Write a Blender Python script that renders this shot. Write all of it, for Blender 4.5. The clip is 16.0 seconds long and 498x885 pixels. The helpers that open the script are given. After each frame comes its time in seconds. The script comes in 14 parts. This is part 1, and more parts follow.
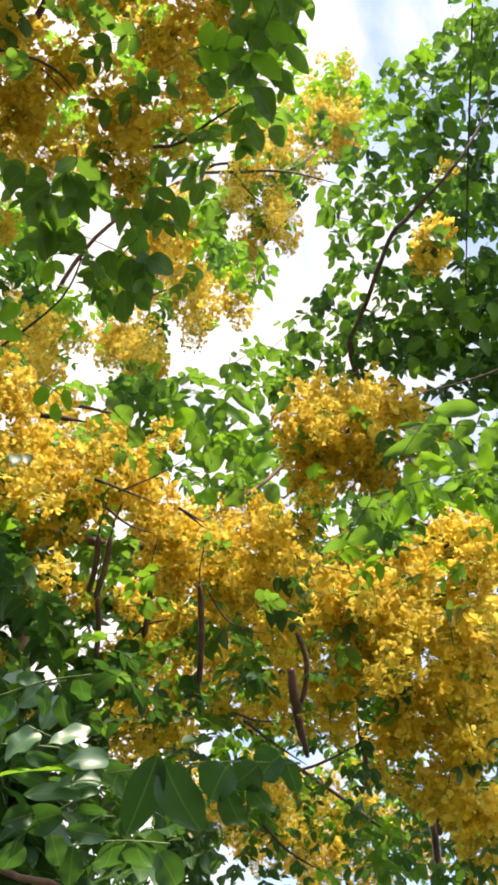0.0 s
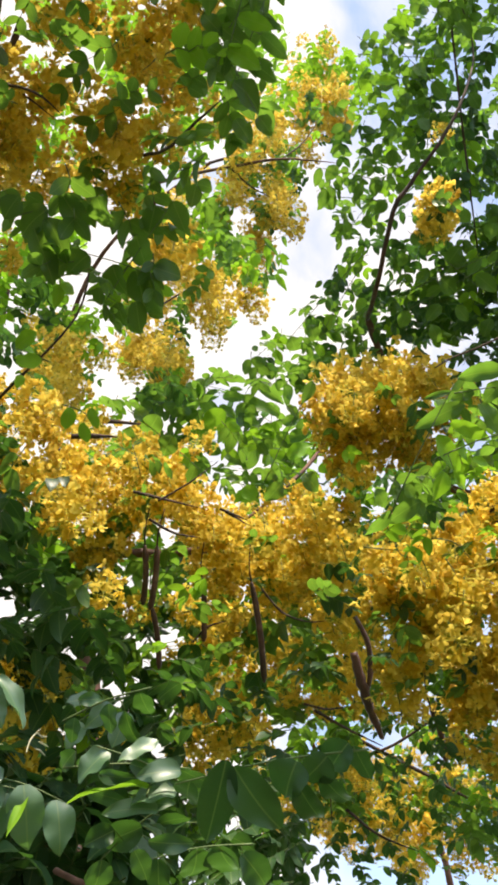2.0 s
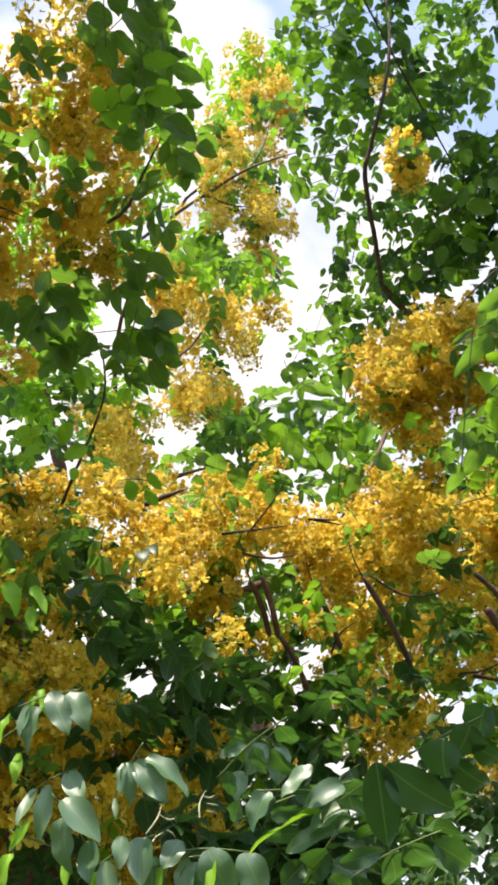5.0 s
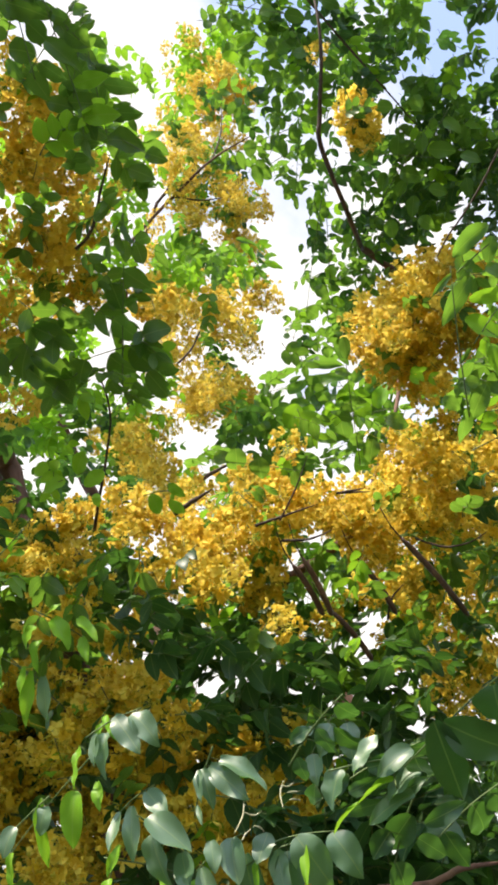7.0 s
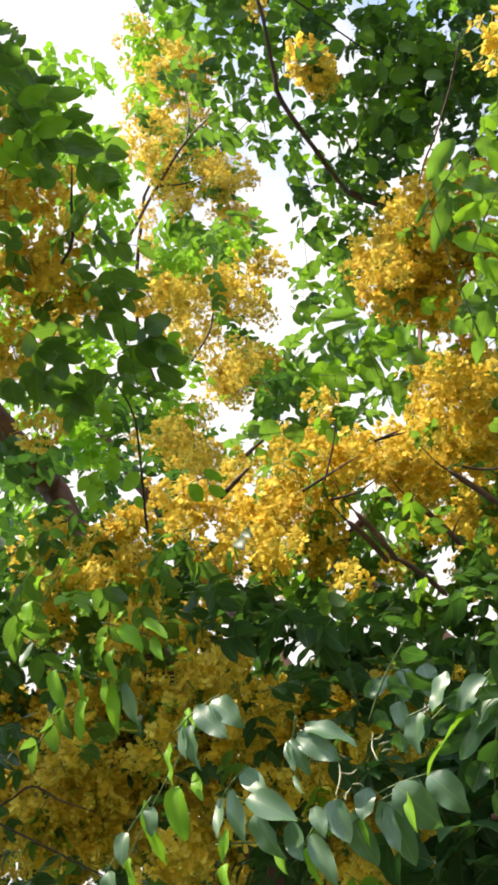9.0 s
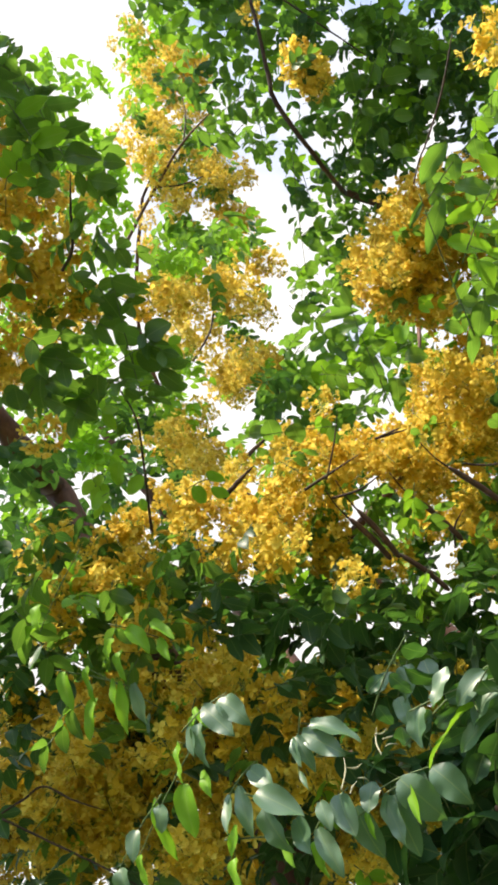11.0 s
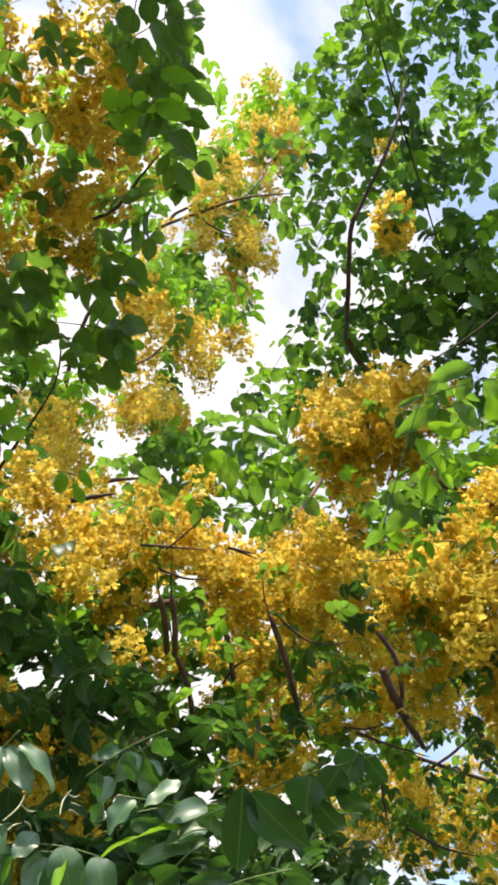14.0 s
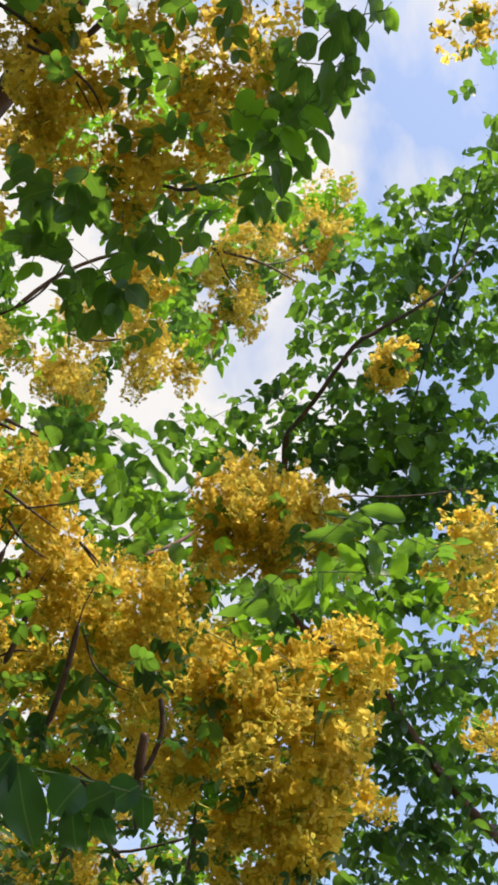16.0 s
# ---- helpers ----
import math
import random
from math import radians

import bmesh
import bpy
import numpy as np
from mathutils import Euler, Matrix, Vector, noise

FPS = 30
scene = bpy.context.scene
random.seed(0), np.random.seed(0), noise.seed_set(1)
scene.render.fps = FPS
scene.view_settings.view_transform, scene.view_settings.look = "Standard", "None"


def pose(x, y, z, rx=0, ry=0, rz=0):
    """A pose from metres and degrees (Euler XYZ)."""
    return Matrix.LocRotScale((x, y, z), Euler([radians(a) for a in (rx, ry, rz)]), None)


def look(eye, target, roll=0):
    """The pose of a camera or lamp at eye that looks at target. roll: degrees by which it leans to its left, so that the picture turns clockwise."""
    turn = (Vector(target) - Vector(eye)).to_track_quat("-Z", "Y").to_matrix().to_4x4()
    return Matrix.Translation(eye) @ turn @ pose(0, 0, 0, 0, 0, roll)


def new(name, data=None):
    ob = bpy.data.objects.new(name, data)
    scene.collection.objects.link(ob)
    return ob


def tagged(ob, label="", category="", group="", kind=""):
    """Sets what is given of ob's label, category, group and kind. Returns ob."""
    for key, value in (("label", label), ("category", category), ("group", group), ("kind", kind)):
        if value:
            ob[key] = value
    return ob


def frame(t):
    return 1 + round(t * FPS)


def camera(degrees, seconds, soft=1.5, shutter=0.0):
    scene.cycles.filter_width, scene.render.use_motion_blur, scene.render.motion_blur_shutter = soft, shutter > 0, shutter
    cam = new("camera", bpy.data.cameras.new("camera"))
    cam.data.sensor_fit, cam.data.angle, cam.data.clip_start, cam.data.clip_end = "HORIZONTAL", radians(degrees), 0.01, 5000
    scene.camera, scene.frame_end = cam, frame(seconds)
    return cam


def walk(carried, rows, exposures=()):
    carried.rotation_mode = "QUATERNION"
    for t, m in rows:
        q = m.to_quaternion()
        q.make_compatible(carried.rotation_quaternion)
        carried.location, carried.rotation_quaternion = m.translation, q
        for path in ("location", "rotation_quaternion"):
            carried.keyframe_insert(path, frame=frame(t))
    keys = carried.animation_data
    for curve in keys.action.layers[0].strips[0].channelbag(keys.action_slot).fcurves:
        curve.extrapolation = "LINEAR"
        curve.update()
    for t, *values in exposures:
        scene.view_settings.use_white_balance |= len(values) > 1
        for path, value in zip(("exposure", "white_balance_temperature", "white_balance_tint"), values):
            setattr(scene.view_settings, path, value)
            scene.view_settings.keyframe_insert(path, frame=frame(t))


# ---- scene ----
cam = camera(28.97, 16.0, soft=3.3)
walk(cam, [
    (0.0, pose(0.000, 0.000, 1.600, 135.16, -0.00, 0.00)),
    (0.5, pose(0.001, 0.001, 1.601, 134.79, 0.72, 1.15)),
    (1.0, pose(0.004, -0.002, 1.600, 134.77, 1.68, 2.61)),
    (1.5, pose(0.007, -0.000, 1.601, 134.60, 2.57, 4.41)),
    (2.0, pose(0.013, 0.001, 1.605, 134.98, 4.09, 7.22)),
    (2.5, pose(0.021, 0.001, 1.604, 135.31, 6.33, 10.77)),
    (3.0, pose(0.031, 0.004, 1.603, 136.27, 8.51, 14.12)),
    (3.5, pose(0.039, 0.005, 1.602, 136.82, 10.41, 16.91)),
    (4.0, pose(0.046, 0.008, 1.603, 137.47, 12.06, 20.42)),
    (6.5, pose(0.091, 0.001, 1.586, 140.99, 20.01, 33.96)),
    (7.0, pose(0.098, 0.010, 1.584, 141.69, 21.74, 37.30)),
    (7.5, pose(0.107, 0.018, 1.577, 142.33, 23.25, 40.49)),
    (8.0, pose(0.116, 0.029, 1.574, 143.25, 24.87, 44.45)),
    (8.5, pose(0.122, 0.037, 1.571, 144.48, 26.04, 47.74)),
    (9.0, pose(0.131, 0.041, 1.567, 145.63, 27.14, 50.90)),
    (11.5, pose(0.147, 0.013, 1.548, 145.98, 27.62, 52.09)),
    (12.0, pose(0.145, 0.003, 1.555, 144.03, 25.48, 47.02)),
    (12.5, pose(0.143, -0.006, 1.560, 142.28, 22.70, 42.06)),
    (13.0, pose(0.127, -0.012, 1.567, 140.47, 18.87, 33.74)),
    (13.5, pose(0.103, -0.010, 1.573, 138.50, 14.62, 25.86)),
    (14.0, pose(0.066, -0.005, 1.571, 138.18, 9.94, 14.73)),
    (14.5, pose(0.042, 0.008, 1.569, 139.32, 5.63, 5.55)),
    (15.0, pose(0.015, 0.017, 1.562, 140.57, -0.12, -2.13)),
    (15.5, pose(-0.008, 0.037, 1.565, 140.48, -3.71, -9.01)),
    (16.0, pose(-0.032, 0.059, 1.562, 141.53, -6.78, -15.56)),
], exposures=[(0.0, 1.00, 6900, 15), (1.5, 0.90, 6900, 15), (2.3, 0.80, 6800, 14), (4.0, 0.86, 6700, 14), (9.0, 0.91, 6650, 13),
               (13.0, 0.85, 6650, 13), (14.5, 0.75, 6650, 13), (16.0, 0.48, 6600, 12)])

# ---- sky and sun ----
SUN_UP, SUN_ROUND = radians(60), radians(154)  # height, and turn from north (+y) towards east
sky = bpy.data.worlds.new("sky")
scene.world = sky
sky.use_nodes = True
nt = sky.node_tree
nt.nodes.clear()


def node(tree, kind, **values):
    made = tree.nodes.new(kind)
    for name, value in values.items():
        made.inputs[name].default_value = value
    return made


w_out = nt.nodes.new("ShaderNodeOutputWorld")
w_bg = node(nt, "ShaderNodeBackground", Strength=1.0)
w_sky = nt.nodes.new("ShaderNodeTexSky")
w_sky.sky_type, w_sky.sun_disc = "NISHITA", False
w_sky.sun_elevation, w_sky.sun_rotation = SUN_UP, SUN_ROUND
w_gain = nt.nodes.new("ShaderNodeVectorMath")
w_gain.operation = "SCALE"
w_gain.inputs["Scale"].default_value = 0.23
w_co = nt.nodes.new("ShaderNodeTexCoord")
w_map = nt.nodes.new("ShaderNodeMapping")
w_map.inputs["Location"].default_value = (0.45, 0.1, 0.0)
w_noise = node(nt, "ShaderNodeTexNoise", Scale=5.0, Detail=7.0, Roughness=0.55, Distortion=0.4)
w_ramp = nt.nodes.new("ShaderNodeValToRGB")
w_ramp.color_ramp.elements[0].position, w_ramp.color_ramp.elements[0].color = 0.42, (0.14, 0.14, 0.14, 1)
w_ramp.color_ramp.elements[1].position, w_ramp.color_ramp.elements[1].color = 0.63, (1, 1, 1, 1)
w_mix = nt.nodes.new("ShaderNodeMix")
w_mix.data_type = "RGBA"
w_mix.inputs["B"].default_value = (0.67, 0.665, 0.65, 1)
nt.links.new(w_co.outputs["Generated"], w_map.inputs["Vector"])
nt.links.new(w_map.outputs[0], w_noise.inputs["Vector"])
w_dot = nt.nodes.new("ShaderNodeVectorMath")  # the cover is thickest towards one side of the sky
w_dot.operation = "DOT_PRODUCT"
w_dot.inputs[1].default_value = (-1.76, 1.98, 2.47)
w_side = nt.nodes.new("ShaderNodeMath")
w_side.operation = "MULTIPLY_ADD"
w_side.inputs[1].default_value, w_side.inputs[2].default_value = 0.3, -0.83
w_sum = nt.nodes.new("ShaderNodeMath")
nt.links.new(w_co.outputs["Generated"], w_dot.inputs[0])
nt.links.new(w_dot.outputs["Value"], w_side.inputs[0])
nt.links.new(w_side.outputs[0], w_sum.inputs[0])
nt.links.new(w_noise.outputs["Fac"], w_sum.inputs[1])
nt.links.new(w_sum.outputs[0], w_ramp.inputs[0])
nt.links.new(w_sky.outputs[0], w_gain.inputs[0])
nt.links.new(w_gain.outputs[0], w_mix.inputs["A"])
nt.links.new(w_ramp.outputs[0], w_mix.inputs["Factor"])
nt.links.new(w_mix.outputs["Result"], w_bg.inputs["Color"])
nt.links.new(w_bg.outputs[0], w_out.inputs[0])

sun = new("sun", bpy.data.lights.new("sun", "SUN"))
sun.data.energy, sun.data.angle, sun.data.color = 5.0, radians(0.6), (1.0, 0.92, 0.76)
to_sun = Vector((math.sin(SUN_ROUND) * math.cos(SUN_UP), math.cos(SUN_ROUND) * math.cos(SUN_UP), math.sin(SUN_UP)))
sun.matrix_world = look(to_sun * 30, (0, 0, 0))


# ---- materials ----
def material(name):
    m = bpy.data.materials.new(name)
    m.use_nodes = True
    m.node_tree.nodes.clear()
    return m, m.node_tree


def ramp(t, source, *stops):
    r = t.nodes.new("ShaderNodeValToRGB")
    els = r.color_ramp.elements
    while len(els) < len(stops):
        els.new(0.5)
    for e, (at, colour) in zip(els, stops):
        e.position, e.color = at, (*colour, 1)
    t.links.new(source, r.inputs[0])
    return r.outputs[0]


def blend(t, factor, a, b, way="MIX"):
    m = t.nodes.new("ShaderNodeMix")
    m.data_type, m.blend_type = "RGBA", way
    for slot, v in (("Factor", factor), ("A", a), ("B", b)):
        if hasattr(v, "is_linked"):
            t.links.new(v, m.inputs[slot])
        else:
            m.inputs[slot].default_value = v
    return m.outputs["Result"]


def maths(t, how, a, b=0.0):
    m = t.nodes.new("ShaderNodeMath")
    m.operation = how
    for k, v in ((0, a), (1, b)):
        if hasattr(v, "is_linked"):
            t.links.new(v, m.inputs[k])
        else:
            m.inputs[k].default_value = v
    return m.outputs[0]


def chance(t):
    """One random value for each leaf or petal, from its object and from its island in a joined mesh."""
    info, geo = t.nodes.new("ShaderNodeObjectInfo"), t.nodes.new("ShaderNodeNewGeometry")
    return maths(t, "FRACT", maths(t, "ADD", info.outputs["Random"], geo.outputs["Random Per Island"]))


def leaf_material(name, dark, mid, light, lit, rough=0.38, thin=0.5, gloss=0.5):
    m, t = material(name)
    out = t.nodes.new("ShaderNodeOutputMaterial")
    r = chance(t)
    co = t.nodes.new("ShaderNodeTexCoord")
    spots = node(t, "ShaderNodeTexNoise", Scale=38.0, Detail=4.0)
    t.links.new(co.outputs["Object"], spots.inputs["Vector"])
    base = ramp(t, r, (0.0, dark), (0.55, mid), (1.0, light))
    base = blend(t, maths(t, "MULTIPLY", spots.outputs["Fac"], 0.35), base, (*light, 1))
    uv = t.nodes.new("ShaderNodeSeparateXYZ")
    t.links.new(co.outputs["UV"], uv.inputs[0])
    off = maths(t, "ABSOLUTE", maths(t, "SUBTRACT", uv.outputs["X"], 0.5))
    rib = maths(t, "LESS_THAN", off, 0.022)
    base = blend(t, maths(t, "MULTIPLY", rib, 0.32), base, (0.28, 0.36, 0.10, 1))
    # side veins run out and forward from the midrib
    along = maths(t, "SUBTRACT", maths(t, "MULTIPLY", uv.outputs["Y"], 16.0), maths(t, "MULTIPLY", off, 11.0))
    wave = maths(t, "ABSOLUTE", maths(t, "SINE", maths(t, "MULTIPLY", along, 3.14159)))
    relief = maths(t, "ADD", maths(t, "POWER", wave, 0.35), maths(t, "MULTIPLY", spots.outputs["Fac"], 0.6))
    bump = node(t, "ShaderNodeBump", Strength=0.1, Distance=0.0006)
    t.links.new(relief, bump.inputs["Height"])
    p = node(t, "ShaderNodeBsdfPrincipled", Roughness=rough)
    p.inputs["Specular IOR Level"].default_value = gloss
    t.links.new(base, p.inputs["Base Color"])
    t.links.new(bump.outputs[0], p.inputs["Normal"])
    glow = t.nodes.new("ShaderNodeBsdfTranslucent")
    t.links.new(blend(t, 0.75, base, (*lit, 1)), glow.inputs["Color"])
    mix = node(t, "ShaderNodeMixShader", Fac=thin)
    t.links.new(p.outputs[0], mix.inputs[1])
    t.links.new(glow.outputs[0], mix.inputs[2])
    t.links.new(mix.outputs[0], out.inputs[0])
    return m


def petal_material(name, deep, mid, pale, thin=0.45):
    m, t = material(name)
    out = t.nodes.new("ShaderNodeOutputMaterial")
    r = chance(t)
    co = t.nodes.new("ShaderNodeTexCoord")
    n = node(t, "ShaderNodeTexNoise", Scale=60.0, Detail=3.0)
    t.links.new(co.outputs["Object"], n.inputs["Vector"])
    base = ramp(t, r, (0.0, deep), (0.4, mid), (1.0, pale))
    base = blend(t, maths(t, "MULTIPLY", n.outputs["Fac"], 0.3), base, (*deep, 1))
    p = node(t, "ShaderNodeBsdfPrincipled", Roughness=0.55)
    p.inputs["Specular IOR Level"].default_value = 0.2
    glow = t.nodes.new("ShaderNodeBsdfTranslucent")
    t.links.new(base, p.inputs["Base Color"])
    t.links.new(blend(t, 0.3, base, (0.95, 0.84, 0.26, 1)), glow.inputs["Color"])  # thin petals let paler light through
    mix = node(t, "ShaderNodeMixShader", Fac=thin)
    t.links.new(p.outputs[0], mix.inputs[1])
    t.links.new(glow.outputs[0], mix.inputs[2])
    t.links.new(mix.outputs[0], out.inputs[0])
    return m


def rough_material(name, a, b, c, scale, stretch=(1, 1, 1), bump_by=0.01, rough=0.8, coat=0.0):
    m, t = material(name)
    out = t.nodes.new("ShaderNodeOutputMaterial")
    co, mp = t.nodes.new("ShaderNodeTexCoord"), t.nodes.new("ShaderNodeMapping")
    mp.inputs["Scale"].default_value = stretch
    t.links.new(co.outputs["Object"], mp.inputs[0])
    big = node(t, "ShaderNodeTexNoise", Scale=scale, Detail=6.0, Roughness=0.65)
    fine = node(t, "ShaderNodeTexNoise", Scale=scale * 7, Detail=5.0, Roughness=0.6)
    for n in (big, fine):
        t.links.new(mp.outputs[0], n.inputs["Vector"])
    base = ramp(t, big.outputs["Fac"], (0.3, a), (0.5, b), (0.68, c))
    base = blend(t, maths(t, "MULTIPLY", fine.outputs["Fac"], 0.5), base, (*a, 1))
    bump = node(t, "ShaderNodeBump", Strength=0.7, Distance=bump_by)
    t.links.new(maths(t, "ADD", big.outputs["Fac"], maths(t, "MULTIPLY", fine.outputs["Fac"], 0.5)), bump.inputs["Height"])
    p = node(t, "ShaderNodeBsdfPrincipled", Roughness=rough)
    p.inputs["Coat Weight"].default_value, p.inputs["Coat Roughness"].default_value = coat, 0.22
    t.links.new(base, p.inputs["Base Color"])
    t.links.new(bump.outputs[0], p.inputs["Normal"])
    t.links.new(p.outputs[0], out.inputs[0])
    return m


LEAF = leaf_material("leaf_green", (0.014, 0.041, 0.010), (0.037, 0.090, 0.016), (0.084, 0.170, 0.028), (0.205, 0.40, 0.035), rough=0.42, thin=0.52, gloss=0.4)
LEAF_WAXY = leaf_material("leaf_bluish_green", (0.036, 0.090, 0.038), (0.066, 0.140, 0.062), (0.115, 0.200, 0.100), (0.15, 0.37, 0.035), rough=0.45, thin=0.28, gloss=1.0)
# leaf copy for shaded boughs: the shade is put into its dark green
LEAF_SHADED = leaf_material("leaf_shaded_green", (0.011, 0.035, 0.014), (0.021, 0.060, 0.022), (0.047, 0.106, 0.037), (0.10, 0.26, 0.025), rough=0.42, thin=0.32, gloss=0.4)
# leaf copy for sunlit leaves: light through them is put into bright yellow-green
LEAF_SUNLIT = leaf_material("leaf_sunlit_green", (0.140, 0.310, 0.014), (0.175, 0.375, 0.018), (0.24, 0.46, 0.032), (0.30, 0.57, 0.028), rough=0.46, thin=0.40, gloss=0.3)
PETAL = petal_material("petal_yellow", (0.53, 0.315, 0.014), (0.84, 0.585, 0.034), (0.96, 0.79, 0.14), thin=0.42)
# petal copy for the shaded bunches, their light set by colour and thinness
PETAL_SHADED = petal_material("petal_orange_yellow", (0.58, 0.36, 0.016), (0.86, 0.595, 0.034), (0.95, 0.75, 0.09), thin=0.58)
BUD = petal_material("bud_greenish_yellow", (0.42, 0.38, 0.03), (0.55, 0.46, 0.04), (0.66, 0.53, 0.05), thin=0.2)
STALK = rough_material("stalk_green", (0.05, 0.085, 0.02), (0.085, 0.13, 0.03), (0.14, 0.19, 0.05), 40, bump_by=0.001, rough=0.6)
BARK = rough_material("bark_brown", (0.045, 0.019, 0.010), (0.12, 0.050, 0.026), (0.21, 0.105, 0.06), 14, (1, 1, 0.35), 0.006)
TWIG = rough_material("twig_dark_brown", (0.026, 0.013, 0.009), (0.060, 0.030, 0.019), (0.12, 0.068, 0.045), 30, bump_by=0.002)
POD = rough_material("pod_dark_brown", (0.032, 0.013, 0.010), (0.088, 0.036, 0.027), (0.23, 0.110, 0.085), 26, (1, 1, 0.25), 0.0003, rough=0.33, coat=0.25)
SHOOT = rough_material("shoot_pale_cream", (0.36, 0.33, 0.19), (0.50, 0.47, 0.30), (0.62, 0.58, 0.42), 60, bump_by=0.0005, rough=0.5)
SOIL = rough_material("ground_grass_and_soil", (0.03, 0.04, 0.012), (0.05, 0.065, 0.016), (0.11, 0.085, 0.045), 1.3, bump_by=0.05, rough=0.95)


# ---- builders ----
class Shape:
    """Verts, faces, map and material slots, gathered for one mesh."""

    def __init__(self):
        self.v, self.f, self.uv, self.slot = [], [], [], []

    def add(self, verts, faces, uvs=None, m=None, slot=0):
        k = len(self.v)
        self.v += [tuple(m @ Vector(p)) if m else tuple(p) for p in verts]
        self.f += [tuple(k + i for i in f) for f in faces]
        self.uv += list(uvs) if uvs else [(0.0, 0.0)] * len(verts)
        self.slot += [slot] * len(faces)

    def mesh(self, name, *mats):
        me = bpy.data.meshes.new(name)
        me.from_pydata(self.v, [], self.f)
        layer = me.uv_layers.new(name="UVMap")
        loops = np.empty(len(me.loops), dtype=np.int32)
        me.loops.foreach_get("vertex_index", loops)
        layer.data.foreach_set("uv", np.array(self.uv, dtype=np.float32)[loops].ravel())
        for m in mats:
            me.materials.append(m)
        me.polygons.foreach_set("material_index", self.slot)
        me.polygons.foreach_set("use_smooth", [True] * len(me.polygons))
        me.update()
        return me


def part(name, me, parent, m=None, label=""):
    ob = new(name, me)
    ob.parent = parent
    if parent.type == "EMPTY":
        ob.matrix_parent_inverse = Matrix.Translation(-parent.location)
    if m is not None:
        ob.matrix_basis = m
    return tagged(ob, label)


def tube(shape, points, radii, sides=8, slot=0, knots=6, rough=0.0, rng=None):
    """A tapered tube along a smooth curve through the points."""
    pts = [Vector(p) for p in points]
    way = []
    for i in range(len(pts) - 1):
        a, b, c, d = pts[max(i - 1, 0)], pts[i], pts[i + 1], pts[min(i + 2, len(pts) - 1)]
        for k in range(knots + (i == len(pts) - 2)):
            s = k / knots
            p = 0.5 * (2 * b + (c - a) * s + (2 * a - 5 * b + 4 * c - d) * s * s + (3 * b - a - 3 * c + d) * s ** 3)
            way.append((p, radii[i] * (1 - s) + radii[i + 1] * s))
    side = Vector((0.31, 0.62, 0.72))
    verts, faces = [], []
    for i, (p, r) in enumerate(way):
        ahead = (way[min(i + 1, len(way) - 1)][0] - way[max(i - 1, 0)][0]).normalized()
        u = (side - ahead * side.dot(ahead)).normalized()
        w = ahead.cross(u)
        side = u
        if rough and rng:
            p = p + u * rng.uniform(-rough, rough) * r + w * rng.uniform(-rough, rough) * r
        for k in range(sides):
            a = 2 * math.pi * k / sides
            rr = r * (1 + (rng.uniform(-rough, rough) * 0.5 if rough and rng else 0))
            verts.append(p + (u * math.cos(a) + w * math.sin(a)) * rr)
        if i:
            b = (i - 1) * sides
            faces += [(b + k, b + (k + 1) % sides, b + sides + (k + 1) % sides, b + sides + k) for k in range(sides)]
    faces += [tuple(range(sides - 1, -1, -1)), tuple(range(len(verts) - sides, len(verts)))]
    shape.add(verts, faces, slot=slot)


FORMS, REST, MADE = {}, {}, {}


def kept(s, me):
    """Remembers a form, so that the rest of a crown can be joined from it."""
    FORMS[me.name] = (np.array(s.v), s.f, s.uv, s.slot, list(me.materials))
    return me


def grow(name, me, tree, m):
    """A leaf or raceme: the first 290 of a tree are parts of their own, the others go into its joined rest."""
    key = (tree.name, name, me.materials[0].name)
    MADE[key[:2]] = MADE.get(key[:2], 0) + 1
    if MADE[key[:2]] <= 290:
        part(name, me, tree, m)
    else:
        REST.setdefault(key, (tree, []))[1].append((me.name, m))


def join_rest():
    """The rest of each crown as one mesh of foliage or blossom."""
    for (_, name, _), (tree, items) in REST.items():
        verts, faces, uvs, slots, k = [], [], [], [], 0
        for form, m in items:
            v, f, uv, slot, mats = FORMS[form]
            a = np.array(m)
            verts.append(v @ a[:3, :3].T + a[:3, 3])
            faces += [tuple(k + i for i in q) for q in f]
            uvs += uv
            slots += slot
            k += len(v)
        s = Shape()
        s.v, s.f, s.uv, s.slot = np.concatenate(verts).tolist(), faces, uvs, slots
        what = "foliage" if name == "compound_leaf" else "blossom"
        tagged(part(what, s.mesh(what, *mats), tree), kind="stuff")


